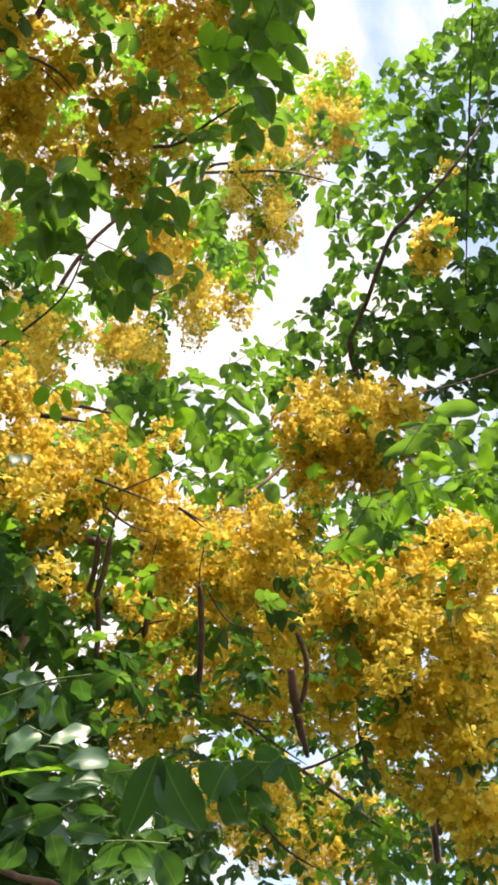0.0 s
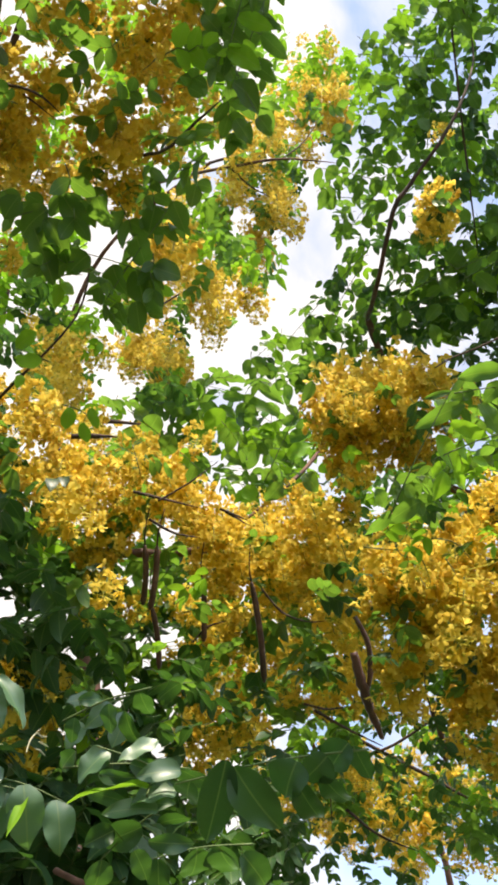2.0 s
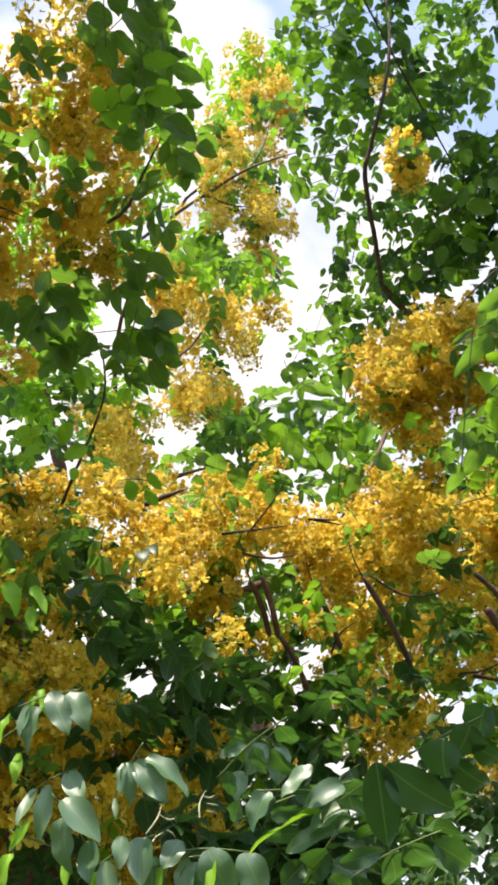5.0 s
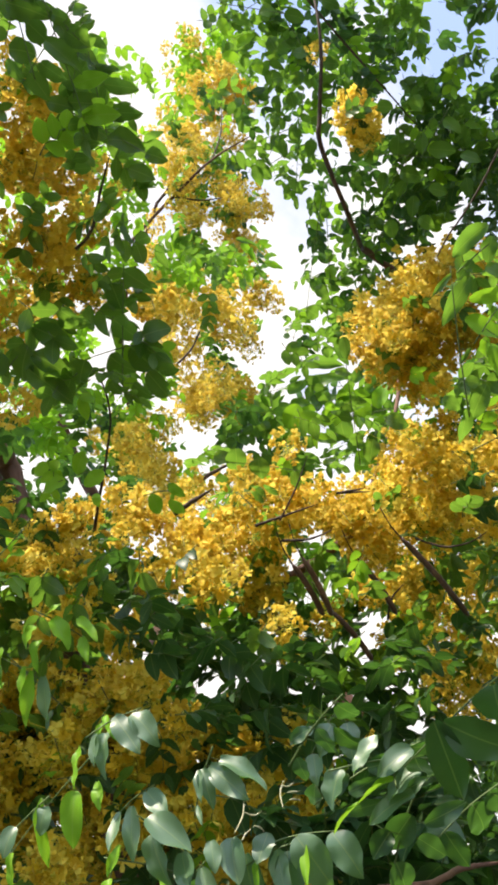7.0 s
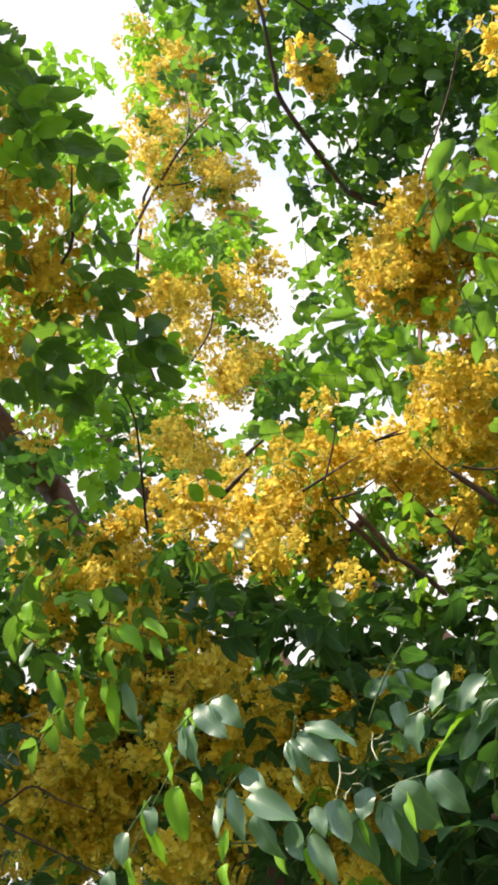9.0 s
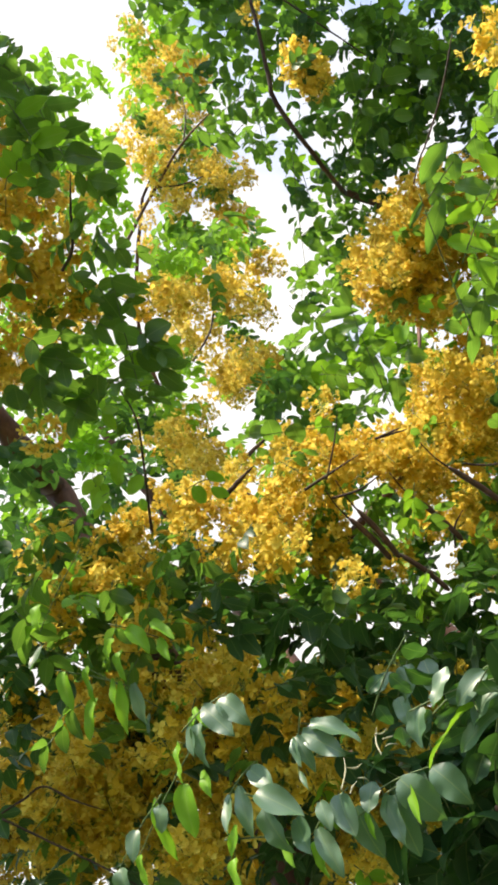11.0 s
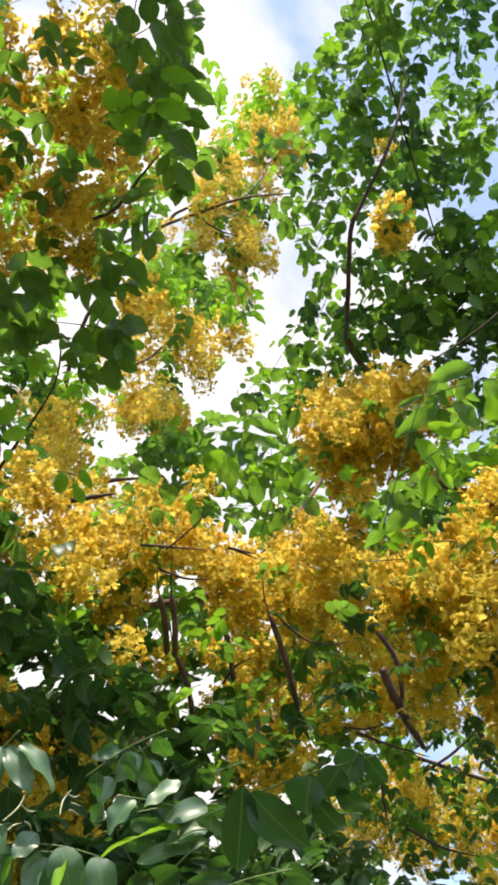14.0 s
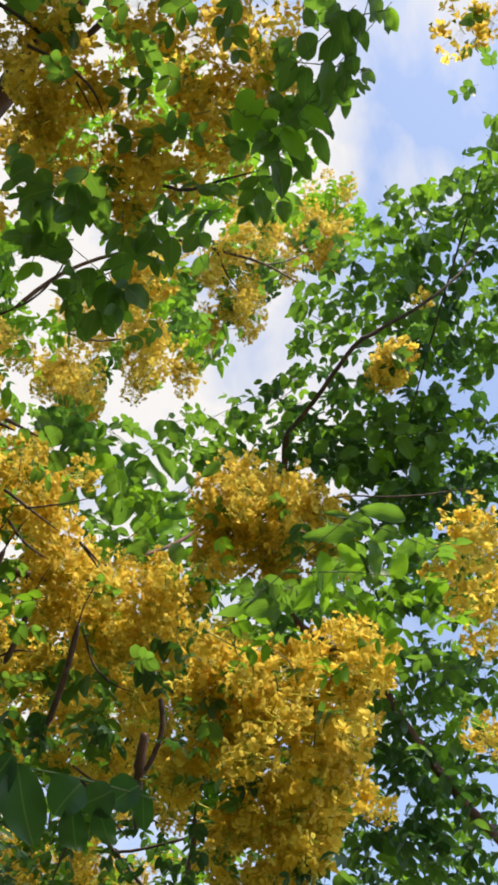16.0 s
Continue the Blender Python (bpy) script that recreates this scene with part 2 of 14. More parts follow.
def leaflet(length, width, droop, fold, twist, rng, rows=7, columns=(-1, 0, 1), wave=0.0):
    """An ovate leaflet along +y from its stalk, its upper face to +z, folded along the midrib and drooping to its tip.
    wave: how far its margin rises and falls, as a share of its width."""
    verts, uvs, faces = [], [], []
    beats, start, n = rng.uniform(1.2, 2.2), rng.uniform(0, 6.28), len(columns)
    for i in range(rows):
        s = i / (rows - 1)
        half = width * 0.5 * (math.sin(math.pi * min(1, (s * 0.97 + 0.03)) ** 0.82) ** 0.72) * (1.0 if s < 0.985 else 0.0)
        half = max(half, width * 0.025)
        bend = droop * s
        y = length * (math.sin(bend) / droop if abs(droop) > 0.02 else s)
        z = -length * ((1 - math.cos(bend)) / droop if abs(droop) > 0.02 else 0)
        tw = twist * s
        for c in columns:
            x = c * half
            ripple = wave * width * c * c * math.sin(beats * 6.283 * s + start + (1.9 if c > 0 else 0.0))
            jitter = rng.uniform(-1, 1) * 0.05 * width if c and 0 < i < rows - 1 and not wave else 0
            lift = abs(c) ** (1.5 if wave else 1.0) * half * fold + jitter + ripple
            verts.append((x * math.cos(tw) - lift * math.sin(tw), y, z + lift * math.cos(tw) + x * math.sin(tw)))
            uvs.append((0.5 + 0.5 * c * (half / (width * 0.5)), s))
        if i:
            b = (i - 1) * n
            faces += [(b + k, b + k + 1, b + k + n + 1, b + k + n) for k in range(n - 1)]
    return verts, faces, uvs


def leaf_layout(pairs, span, size, droop, spread, rng, drop=0.0, hang=0.15):
    """Rachis points and the poses of the leaflets of an even-pinnate leaf, about 2 * pairs of them."""
    line = []
    for k in range(pairs + 2):
        s = k / (pairs + 1)
        a = droop * s
        line.append(Vector((rng.uniform(-0.01, 0.01), span * (math.sin(a) / droop if abs(droop) > 0.02 else s), -span * ((1 - math.cos(a)) / droop if abs(droop) > 0.02 else 0))))
    places = []
    for k in range(pairs):
        at = line[k + 1] if k < pairs - 1 else line[-1]
        s = (k + 1) / pairs
        big = size * (0.82 + 0.25 * math.sin(math.pi * (0.25 + 0.6 * s))) * rng.uniform(0.88, 1.1)
        for side in (-1, 1):
            if rng.random() < drop:
                continue
            open_by = radians(spread) * (1.1 - 0.4 * s) * rng.uniform(0.85, 1.15)
            m = (Matrix.Translation(at) @ Matrix.Rotation(-side * open_by, 4, "Z") @ Matrix.Rotation(-hang + rng.uniform(-0.3, 0.3), 4, "X")
                 @ Matrix.Rotation(side * rng.uniform(-0.35, 0.45), 4, "Y") @ Matrix.Scale(big, 4))
            places.append(m)
    return line, places


LEAFLET_RNG = random.Random(11)
LEAFLET_FORMS = [leaflet(1.0, LEAFLET_RNG.uniform(0.48, 0.62), LEAFLET_RNG.uniform(0.1, 0.9), LEAFLET_RNG.uniform(0.12, 0.42), LEAFLET_RNG.uniform(-0.5, 0.5), LEAFLET_RNG) for _ in range(7)]


def leaflet_meshes(mat):
    made = []
    for form in NEAR_FORMS:
        s = Shape()
        s.add(*form)
        made.append(s.mesh("leaflet", mat))
    return made


def whole_leaf(pairs, span, size, droop, spread, mat, seed):
    """One compound leaf as one mesh: rachis and leaflets."""
    rng = random.Random(seed)
    s = Shape()
    line, places = leaf_layout(pairs, span, size, droop, spread, rng, 0.06)
    tube(s, line, [0.0016] + [0.0011] * (len(line) - 1), sides=4, slot=1, knots=1)
    for m in places:
        s.add(*rng.choice(LEAFLET_FORMS), m=m)
    return kept(s, s.mesh("compound_leaf", mat, STALK))


def flower_form(rng):
    """Five broad petals, each folded along its middle and curled, and a few long stamens, about one unit across."""
    v, f, uv = [(0, 0, 0)], [], [(0.5, 0)]
    for k in range(5):
        a = 2 * math.pi * k / 5 + rng.uniform(-0.25, 0.25)
        cup = rng.uniform(-0.25, 1.0)
        ln, wd = rng.uniform(0.44, 0.62), rng.uniform(0.15, 0.24)
        m = Matrix.Rotation(a, 4, "Z") @ Matrix.Rotation(cup, 4, "X") @ Matrix.Rotation(rng.uniform(-0.7, 0.7), 4, "Y")
        b, fold, curl = len(v), rng.uniform(-0.02, 0.10), rng.uniform(-0.10, 0.16)
        pts = [(wd, ln * 0.58, fold + 0.03), (wd * 0.62, ln * 0.93, fold + curl), (rng.uniform(-0.04, 0.04), ln, curl),
               (-wd * 0.62, ln * 0.93, fold + curl), (-wd, ln * 0.58, fold + 0.03)]
        v += [tuple(m @ Vector(p)) for p in pts]
        uv += [(1, 0.6), (0.8, 0.9), (0.5, 1), (0.2, 0.9), (0, 0.6)]
        f += [(0, b, b + 1, b + 2), (0, b + 2, b + 3, b + 4)]
    for k in range(3):
        a, b = rng.uniform(0, 6.28), len(v)
        d = Vector((math.cos(a) * 0.22, math.sin(a) * 0.22, 0.55))
        v += [(0.03, 0, 0), (-0.03, 0.02, 0), tuple(d)]
        uv += [(0, 0)] * 3
        f += [(b, b + 1, b + 2)]
    return v, f, uv


FLOWER_RNG = random.Random(5)
FLOWERS = [flower_form(FLOWER_RNG) for _ in range(9)]
BALL = ([(0, 0, 1), (0.9, 0, 0.2), (-0.45, 0.8, 0.2), (-0.45, -0.8, 0.2), (0, 0, -1)],
        [(0, 1, 2), (0, 2, 3), (0, 3, 1), (4, 2, 1), (4, 3, 2), (4, 1, 3)], None)


def raceme_mesh(span, wide, count, mat, seed):
    """A hanging flower raceme: a bent stem down -z, stalked open flowers, and round buds towards its end."""
    rng = random.Random(seed)
    s = Shape()
    bend = (rng.uniform(-0.15, 0.15) * span, rng.uniform(-0.15, 0.15) * span)
    stem = [Vector((bend[0] * q * q, bend[1] * q * q, -span * q)) for q in (0, 0.35, 0.7, 1.0)]
    tube(s, stem, [0.0016, 0.0014, 0.0011, 0.0008], sides=4, slot=1, knots=2)
    for k in range(count):
        q = (k + rng.random()) / count
        at = Vector((bend[0] * q * q, bend[1] * q * q, -span * q))
        a = k * 2.4 + rng.uniform(-0.5, 0.5)
        reach = wide * 0.5 * (1.0 - 0.55 * q ** 2) * rng.uniform(0.45, 1.1)
        out = Vector((math.cos(a), math.sin(a), rng.uniform(-0.65, 0.25))).normalized()
        tip = at + out * reach
        cross = Vector((0, 0, 0.0011))
        s.add([at - cross, at + cross, tip + cross, tip - cross], [(0, 1, 2, 3)], slot=2)
        if q > 0.86 or rng.random() < 0.08:
            s.add(*BALL, m=Matrix.Translation(tip) @ Matrix.Scale(rng.uniform(0.005, 0.009), 4), slot=2)
        else:
            face = (out + Vector((rng.uniform(-0.7, 0.7), rng.uniform(-0.7, 0.7), rng.uniform(-0.9, 0.3)))).normalized()
            m = Matrix.Translation(tip) @ face.to_track_quat("Z", "Y").to_matrix().to_4x4() @ Matrix.Rotation(rng.uniform(0, 6.28), 4, "Z") @ Matrix.Scale(rng.uniform(0.023, 0.039), 4)
            s.add(*rng.choice(FLOWERS), m=m)
    return kept(s, s.mesh("flower_raceme", mat, STALK, BUD))


# compound leaves by reach: (pairs of leaflets, length of the rachis, leaflet length)
LEAF_SIZES = [(3, 0.12, 0.062), (4, 0.185, 0.068), (5, 0.25, 0.073), (6, 0.32, 0.077)]
LEAVES = {key: [[whole_leaf(p, a, b, d, 62, mat, 100 + 10 * i + k) for k, d in enumerate((0.25, 0.6, 1.0))] for i, (p, a, b) in enumerate(LEAF_SIZES)]
          for key, mat in (("green", LEAF), ("waxy", LEAF_WAXY), ("sunlit", LEAF_SUNLIT), ("deep", LEAF_SHADED))}
RACEME_SIZES = [(0.08, 0.12, 36), (0.13, 0.14, 53), (0.20, 0.155, 73), (0.30, 0.165, 100)]
RACEMES = {key: [[raceme_mesh(a, b, c, mat, 300 + 10 * i + k) for k in range(3)] for i, (a, b, c) in enumerate(RACEME_SIZES)]
           for key, mat in (("yellow", PETAL), ("orange", PETAL_SHADED))}
NEAR_RNG = random.Random(23)
NEAR_FORMS = [leaflet(1.0, NEAR_RNG.uniform(0.46, 0.6), NEAR_RNG.uniform(0.2, 1.1), NEAR_RNG.uniform(0.15, 0.5), NEAR_RNG.uniform(-0.6, 0.6), NEAR_RNG,
                      rows=13, columns=(-1, -0.55, 0, 0.55, 1), wave=NEAR_RNG.uniform(0.06, 0.13)) for _ in range(9)]
LEAFLETS = {key: leaflet_meshes(mat) for key, mat in (("green", LEAF), ("waxy", LEAF_WAXY), ("sunlit", LEAF_SUNLIT), ("deep", LEAF_SHADED))}
REACH_OF_LEAF, REACH_OF_RACEME = [0.165, 0.23, 0.30, 0.37], [0.11, 0.16, 0.22, 0.31]
VIEW_TILT = pose(0, 0, 0, 135.2, 0, 0).to_3x3()  # ellipsoid axes lie square to the opening camera's line, 45 degrees up
RNG = random.Random(77)


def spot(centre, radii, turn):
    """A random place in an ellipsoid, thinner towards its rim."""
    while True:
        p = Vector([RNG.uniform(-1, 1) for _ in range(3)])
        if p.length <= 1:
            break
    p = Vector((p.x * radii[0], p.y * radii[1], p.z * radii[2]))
    return Vector(centre) + VIEW_TILT @ (Matrix.Rotation(radians(turn), 3, "Z") @ p)


TAKEN = {}


def roomy_spot(tree, centre, radii, turn):
    """Of a few random places the one with most room around it, so that leaves hide each other less."""
    others = TAKEN.setdefault(tree.name, [])
    tries = [spot(centre, radii, turn) for _ in range(7)]
    if others:
        tries.sort(key=lambda p: min((p - q).length_squared for q in others[-90:]))
    others.append(tries[-1])
    return tries[-1]


def leaf_clump(tree, x, y, z, rx, ry, rz, n, kind="green", turn=0, bulk=1.0):
    """About n compound leaves in an ellipsoid of the crown, as large and as dense as the tree grows them."""
    grown, crowd, sunlit, shaded = HABIT[tree.name]
    n = int(n * crowd + RNG.random())
    fit = 2.3 * max(rx, ry)
    sizes = [i for i in range(4) if REACH_OF_LEAF[i] <= fit] or [0]
    shrink = min(1.0, max(0.62, fit / REACH_OF_LEAF[0])) * grown * bulk
    for _ in range(n):
        i = RNG.choice(sizes[-3:])
        a = RNG.uniform(0, 6.283)
        axis = Vector((math.cos(a), math.sin(a), RNG.uniform(-0.65, 0.2))).normalized()
        up = Vector((RNG.uniform(-0.55, 0.55), RNG.uniform(-0.55, 0.55), 1)).normalized()
        side = axis.cross(up).normalized()
        up = side.cross(axis)
        rot = Matrix((side, axis, up)).transposed()
        inner = [max(0.15, 1 - REACH_OF_LEAF[i] * shrink * 0.35 / max(r, 0.01)) * r for r in (rx, ry)]
        at = roomy_spot(tree, (x, y, z), (*inner, rz), turn)
        big = shrink * RNG.uniform(0.85, 1.12)
        at = at - axis * LEAF_SIZES[i][1] * big * 0.6
        tone = RNG.random()
        shade = kind if kind != "green" else "sunlit" if tone < sunlit else "deep" if tone > 1 - shaded else kind
        grow("compound_leaf", RNG.choice(LEAVES[shade][i]), tree, Matrix.Translation(at) @ rot.to_4x4() @ Matrix.Scale(big, 4))


def flower_clump(tree, x, y, z, rx, ry, rz, n, kind="yellow", turn=0):
    """About n racemes hanging in an ellipsoid of the crown, with a leaf here and there between them."""
    if n > 1 and RNG.random() < 0.5:
        leaf_clump(tree, x, y, z, rx, ry, 1.4 * rz, 1 + (n > 3), "green", turn, 0.85)
    n = max(1, int(0.92 * n + RNG.random()))
    rx, ry, rz = 1.15 * rx, 1.15 * ry, 1.15 * rz
    fit = 1.8 * max(rx, ry)
    sizes = [i for i in range(4) if REACH_OF_RACEME[i] <= fit] or [0]
    shrink = min(1.0, max(0.6, 2 * min(rx, ry) / 0.11))
    for _ in range(n):
        i = RNG.choice(sizes[-3:])
        big = shrink * RNG.uniform(0.85, 1.15)
        inner = [max(0.1, 1 - 0.05 * shrink / max(r, 0.01)) * r for r in (rx, ry)]
        if ry < REACH_OF_RACEME[i] * 0.5:
            inner[1] *= 0.5
        at = spot((x, y, z), (*inner, rz), turn) + Vector((0, 0, RACEME_SIZES[i][0] * 0.5 * big))
        rot = Euler((RNG.uniform(-0.25, 0.25), RNG.uniform(-0.25, 0.25), RNG.uniform(0, 6.28))).to_matrix().to_4x4()
        grow("flower_raceme", RNG.choice(RACEMES[kind][i]), tree, Matrix.Translation(at) @ rot @ Matrix.Scale(big, 4))


def leaflets(tree, kind, *pieces):
    """A compound leaf whose leaflets are given one by one: stalk end, tip, the way its face looks, width."""
    ends = [Vector(p[0]) for p in pieces]
    mid = sum(ends, Vector()) / len(ends)
    line = max((e - mid for e in ends), key=lambda d: d.length)
    line = line.normalized() if line.length > 0.005 else Vector((0.3, 0.3, 0.9))
    along = [(e - mid).dot(line) for e in ends]
    low, high = min(along) - 0.015, max(along) + 0.015
    s = Shape()
    tube(s, [mid + line * low, mid + line * (low + high) * 0.5 + Vector((0, 0, 0.006)), mid + line * high], [0.0014, 0.0012, 0.0009], sides=5, knots=4)
    for e, k in zip(ends, along):
        foot = mid + line * k
        if 0.002 < (e - foot).length < 0.03:
            tube(s, [foot, e], [0.0007, 0.0007], sides=4, knots=1)
    stem = part("compound_leaf", s.mesh("leaf_stalk", STALK), tree)
    rng = random.Random(int(1000 * abs(ends[0].x + ends[0].z)))
    for base, tip, face, width in pieces:
        base, tip = Vector(base), Vector(tip)
        axis = tip - base
        long = axis.length
        axis.normalize()
        side = axis.cross(Vector(face)).normalized()
        rot = Matrix((side, axis, side.cross(axis))).transposed().to_4x4()
        part("leaflet", rng.choice(LEAFLETS[kind]), stem, Matrix.Translation(base) @ rot @ Matrix.Diagonal((width / 0.6, long, long, 1)))
    return stem


def limb(tree, points, radii, mat=None, name="limb", label=""):
    rng = random.Random(len(points) + int(1000 * radii[0]))
    if radii[0] < 0.016:
        radii = [0.8 * r for r in radii[:-1]] + [0.3 * radii[-1]]
    s = Shape()
    tube(s, points, radii, sides=14 if radii[0] > 0.03 else 7, knots=8 if radii[0] > 0.03 else 6, rough=0.16, rng=rng)
    return part(name, s.mesh(name, mat or (BARK if radii[0] > 0.016 else TWIG)), tree, None, label)


def seed_pod(tree, top, foot, r, bow=0.006):
    """A long dark pod on its stalk: a slightly bowed, ringed tube with a blunt end."""
    top, foot = Vector(top), Vector(foot)
    way = foot - top
    side = way.cross(Vector((0.3, 1, 0.2))).normalized()
    pts, radii, n = [], [], 15
    for k in range(n):
        q = k / (n - 1)
        pts.append(top + way * q + side * bow * math.sin(math.pi * q))
        radii.append(r * (0.35 if k == 0 else 0.8 if k == 1 else 0.45 if k == n - 1 else 0.97 + 0.06 * (k % 2)))
    s = Shape()
    tube(s, pts, radii, sides=10, knots=2)
    pod = part("seed_pod", s.mesh("seed_pod", POD), tree)
    stalk = Shape()
    tube(stalk, [top - way.normalized() * 0.09 + side * 0.01, top - way.normalized() * 0.04, top], [0.0014, 0.0016, 0.0024], sides=6, knots=3)
    part("stalk", stalk.mesh("pod_stalk", TWIG), pod)
    return pod


HABIT = {}  # by tree: the size of its leaves against the usual, how densely they stand, the shares of sunlit-bright and of shade-dark leaves


def tree_root(name, x, y, label, leaf_size=1.0, leafy=1.0, sunlit=0.18, shaded=0.0):
    ob = new(name)
    HABIT[ob.name] = leaf_size, leafy, sunlit, shaded
    ob.location = (x, y, 0)
    return tagged(ob, label, "tree", "golden shower trees")


# ---- ground ----
g = Shape()
rings, spokes = (0, 2, 5, 10, 20, 45, 100, 300, 1000, 3000), 36
gv, gf = [(0, 0, 0)], []
for r in rings[1:]:
    for k in range(spokes):
        a = 2 * math.pi * k / spokes
        gv.append((r * math.cos(a), r * math.sin(a), 0.05 * noise.noise((r * math.cos(a) * 0.4, r * math.sin(a) * 0.4, 0.0)) if r < 100 else 0.0))
gf += [(0, 1 + k, 1 + (k + 1) % spokes) for k in range(spokes)]
for i in range(len(rings) - 2):
    b = 1 + i * spokes
    gf += [(b + k, b + spokes + k, b + spokes + (k + 1) % spokes, b + (k + 1) % spokes) for k in range(spokes)]
g.add(gv, gf)
tagged(new("ground", g.mesh("ground", SOIL)), "grassy bare-soil ground under the trees", "ground", kind="structure")


# the tree with the pods: its trunk, the long limb across, flowers and pods

pod_tree = tree_root("golden_shower_tree", -1.16, 1.95, "golden shower tree in full yellow bloom with dark pods", 0.85, 1.15, 0.12, 0.08)
limb(pod_tree, [(-1.16, 1.95, -0.10), (-1.14, 1.95, 1.20), (-1.082, 1.844, 4.001), (-0.963, 1.624, 4.159), (-0.858, 1.398, 4.319), (-0.638, 0.942, 4.646)], [0.1, 0.08, 0.045, 0.043, 0.04, 0.03], BARK, name="trunk")
limb(pod_tree, [(-1.077, 1.825, 4.018), (-0.925, 2.406, 3.650), (-0.692, 2.393, 3.592), (-0.474, 2.415, 3.570), (-0.301, 2.423, 3.562), (-0.160, 2.325, 3.519), (-0.002, 2.284, 3.489)], [0.03, 0.024, 0.018, 0.015, 0.012, 0.006, 0.004], BARK)
limb(pod_tree, [(-0.301, 2.423, 3.562), (-0.082, 2.561, 3.848), (0.109, 2.760, 4.214), (0.209, 2.806, 4.451), (0.286, 2.748, 4.649)], [0.007, 0.006, 0.011, 0.011, 0.009], BARK)
limb(pod_tree, [(-0.669, 2.296, 4.112), (-0.572, 2.239, 4.027), (-0.433, 2.191, 3.934)], [0.012, 0.01, 0.006])
limb(pod_tree, [(-0.166, 1.851, 3.215), (-0.116, 1.871, 3.194)], [0.006, 0.004])
limb(pod_tree, [(-0.100, 1.958, 3.038), (-0.058, 2.002, 2.993), (-0.001, 2.025, 2.971), (0.048, 2.029, 2.967)], [0.004, 0.0035, 0.003, 0.002])
seed_pod(pod_tree, (-0.366, 1.814, 3.110), (-0.392, 1.917, 3.008), 0.0076, 0.006)
seed_pod(pod_tree, (-0.336, 1.817, 3.107), (-0.376, 1.927, 2.998), 0.0076, 0.006)
seed_pod(pod_tree, (-0.375, 1.946, 3.021), (-0.379, 2.057, 2.911), 0.0072, 0.006)
seed_pod(pod_tree, (-0.255, 2.003, 3.134), (-0.274, 2.122, 3.015), 0.0076, 0.006)
seed_pod(pod_tree, (-0.120, 1.902, 3.023), (-0.123, 2.078, 2.848), 0.0076, 0.006)
limb(pod_tree, [(0.104, 2.069, 2.892), (0.113, 2.116, 2.832), (0.127, 2.159, 2.775), (0.143, 2.197, 2.722)], [0.0125, 0.0170, 0.0150, 0.0160], POD, "seed_pod", "torn dark brown pod")
limb(pod_tree, [(0.12, 2.038, 2.975), (0.143, 2.07, 2.914), (0.137, 2.108, 2.854), (0.118, 2.139, 2.812)], [0.0080, 0.0086, 0.0090, 0.0160], POD, "pod_strip", "strip torn from a dark pod")
seed_pod(pod_tree, (0.263, 2.110, 2.745), (0.282, 2.206, 2.650), 0.0076, 0.006)
seed_pod(pod_tree, (0.457, 2.315, 2.683), (0.474, 2.386, 2.612), 0.0093, 0.006)
seed_pod(pod_tree, (0.451, 2.375, 2.693), (0.479, 2.487, 2.582), 0.0102, 0.006)
flower_clump(pod_tree, -0.67, 1.80, 3.62, 0.079, 0.095, 0.12, 4)
flower_clump(pod_tree, -0.63, 1.88, 3.54, 0.095, 0.079, 0.12, 4)
flower_clump(pod_tree, -0.52, 1.97, 3.45, 0.142, 0.087, 0.12, 6)
flower_clump(pod_tree, -0.60, 1.92, 3.50, 0.095, 0.079, 0.12, 4)
flower_clump(pod_tree, -0.41, 1.92, 3.50, 0.079, 0.055, 0.12, 2)
flower_clump(pod_tree, -0.49, 2.05, 3.37, 0.111, 0.071, 0.12, 4)
flower_clump(pod_tree, -0.56, 2.10, 3.32, 0.079, 0.071, 0.12, 3)
flower_clump(pod_tree, -0.40, 2.02, 3.40, 0.079, 0.047, 0.12, 2)
flower_clump(pod_tree, -0.33, 2.02, 3.40, 0.079, 0.055, 0.12, 2)
flower_clump(pod_tree, -0.32, 1.96, 3.46, 0.063, 0.063, 0.12, 2)
flower_clump(pod_tree, -0.27, 1.99, 3.43, 0.063, 0.047, 0.12, 1)
flower_clump(pod_tree, -0.25, 2.06, 3.36, 0.063, 0.047, 0.12, 1)
flower_clump(pod_tree, -0.18, 1.99, 3.29, 0.076, 0.069, 0.12, 3)
flower_clump(pod_tree, -0.20, 2.07, 3.21, 0.084, 0.091, 0.12, 4)
flower_clump(pod_tree, -0.08, 2.02, 3.25, 0.091, 0.076, 0.12, 3)
flower_clump(pod_tree, -0.06, 2.09, 3.19, 0.091, 0.091, 0.12, 4)
flower_clump(pod_tree, 0.04, 2.00, 3.28, 0.107, 0.076, 0.12, 4)
flower_clump(pod_tree, 0.09, 2.07, 3.21, 0.091, 0.107, 0.12, 5)
flower_clump(pod_tree, 0.14, 2.01, 3.27, 0.061, 0.076, 0.12, 2)
flower_clump(pod_tree, -0.02, 2.13, 3.15, 0.091, 0.076, 0.12, 3)
flower_clump(pod_tree, -0.14, 2.19, 3.09, 0.076, 0.076, 0.12, 2)
leaf_clump(pod_tree, -0.11, 2.14, 3.04, 0.07, 0.06, 0.08, 2)
flower_clump(pod_tree, 0.06, 1.96, 3.32, 0.091, 0.038, 0.12, 2)
flower_clump(pod_tree, -0.37, 2.46, 3.39, 0.088, 0.105, 0.14, 2, "orange")
flower_clump(pod_tree, -0.46, 2.22, 3.20, 0.063, 0.063, 0.12, 1, "orange")
flower_clump(pod_tree, -0.40, 2.63, 3.35, 0.091, 0.073, 0.14, 1, "orange")
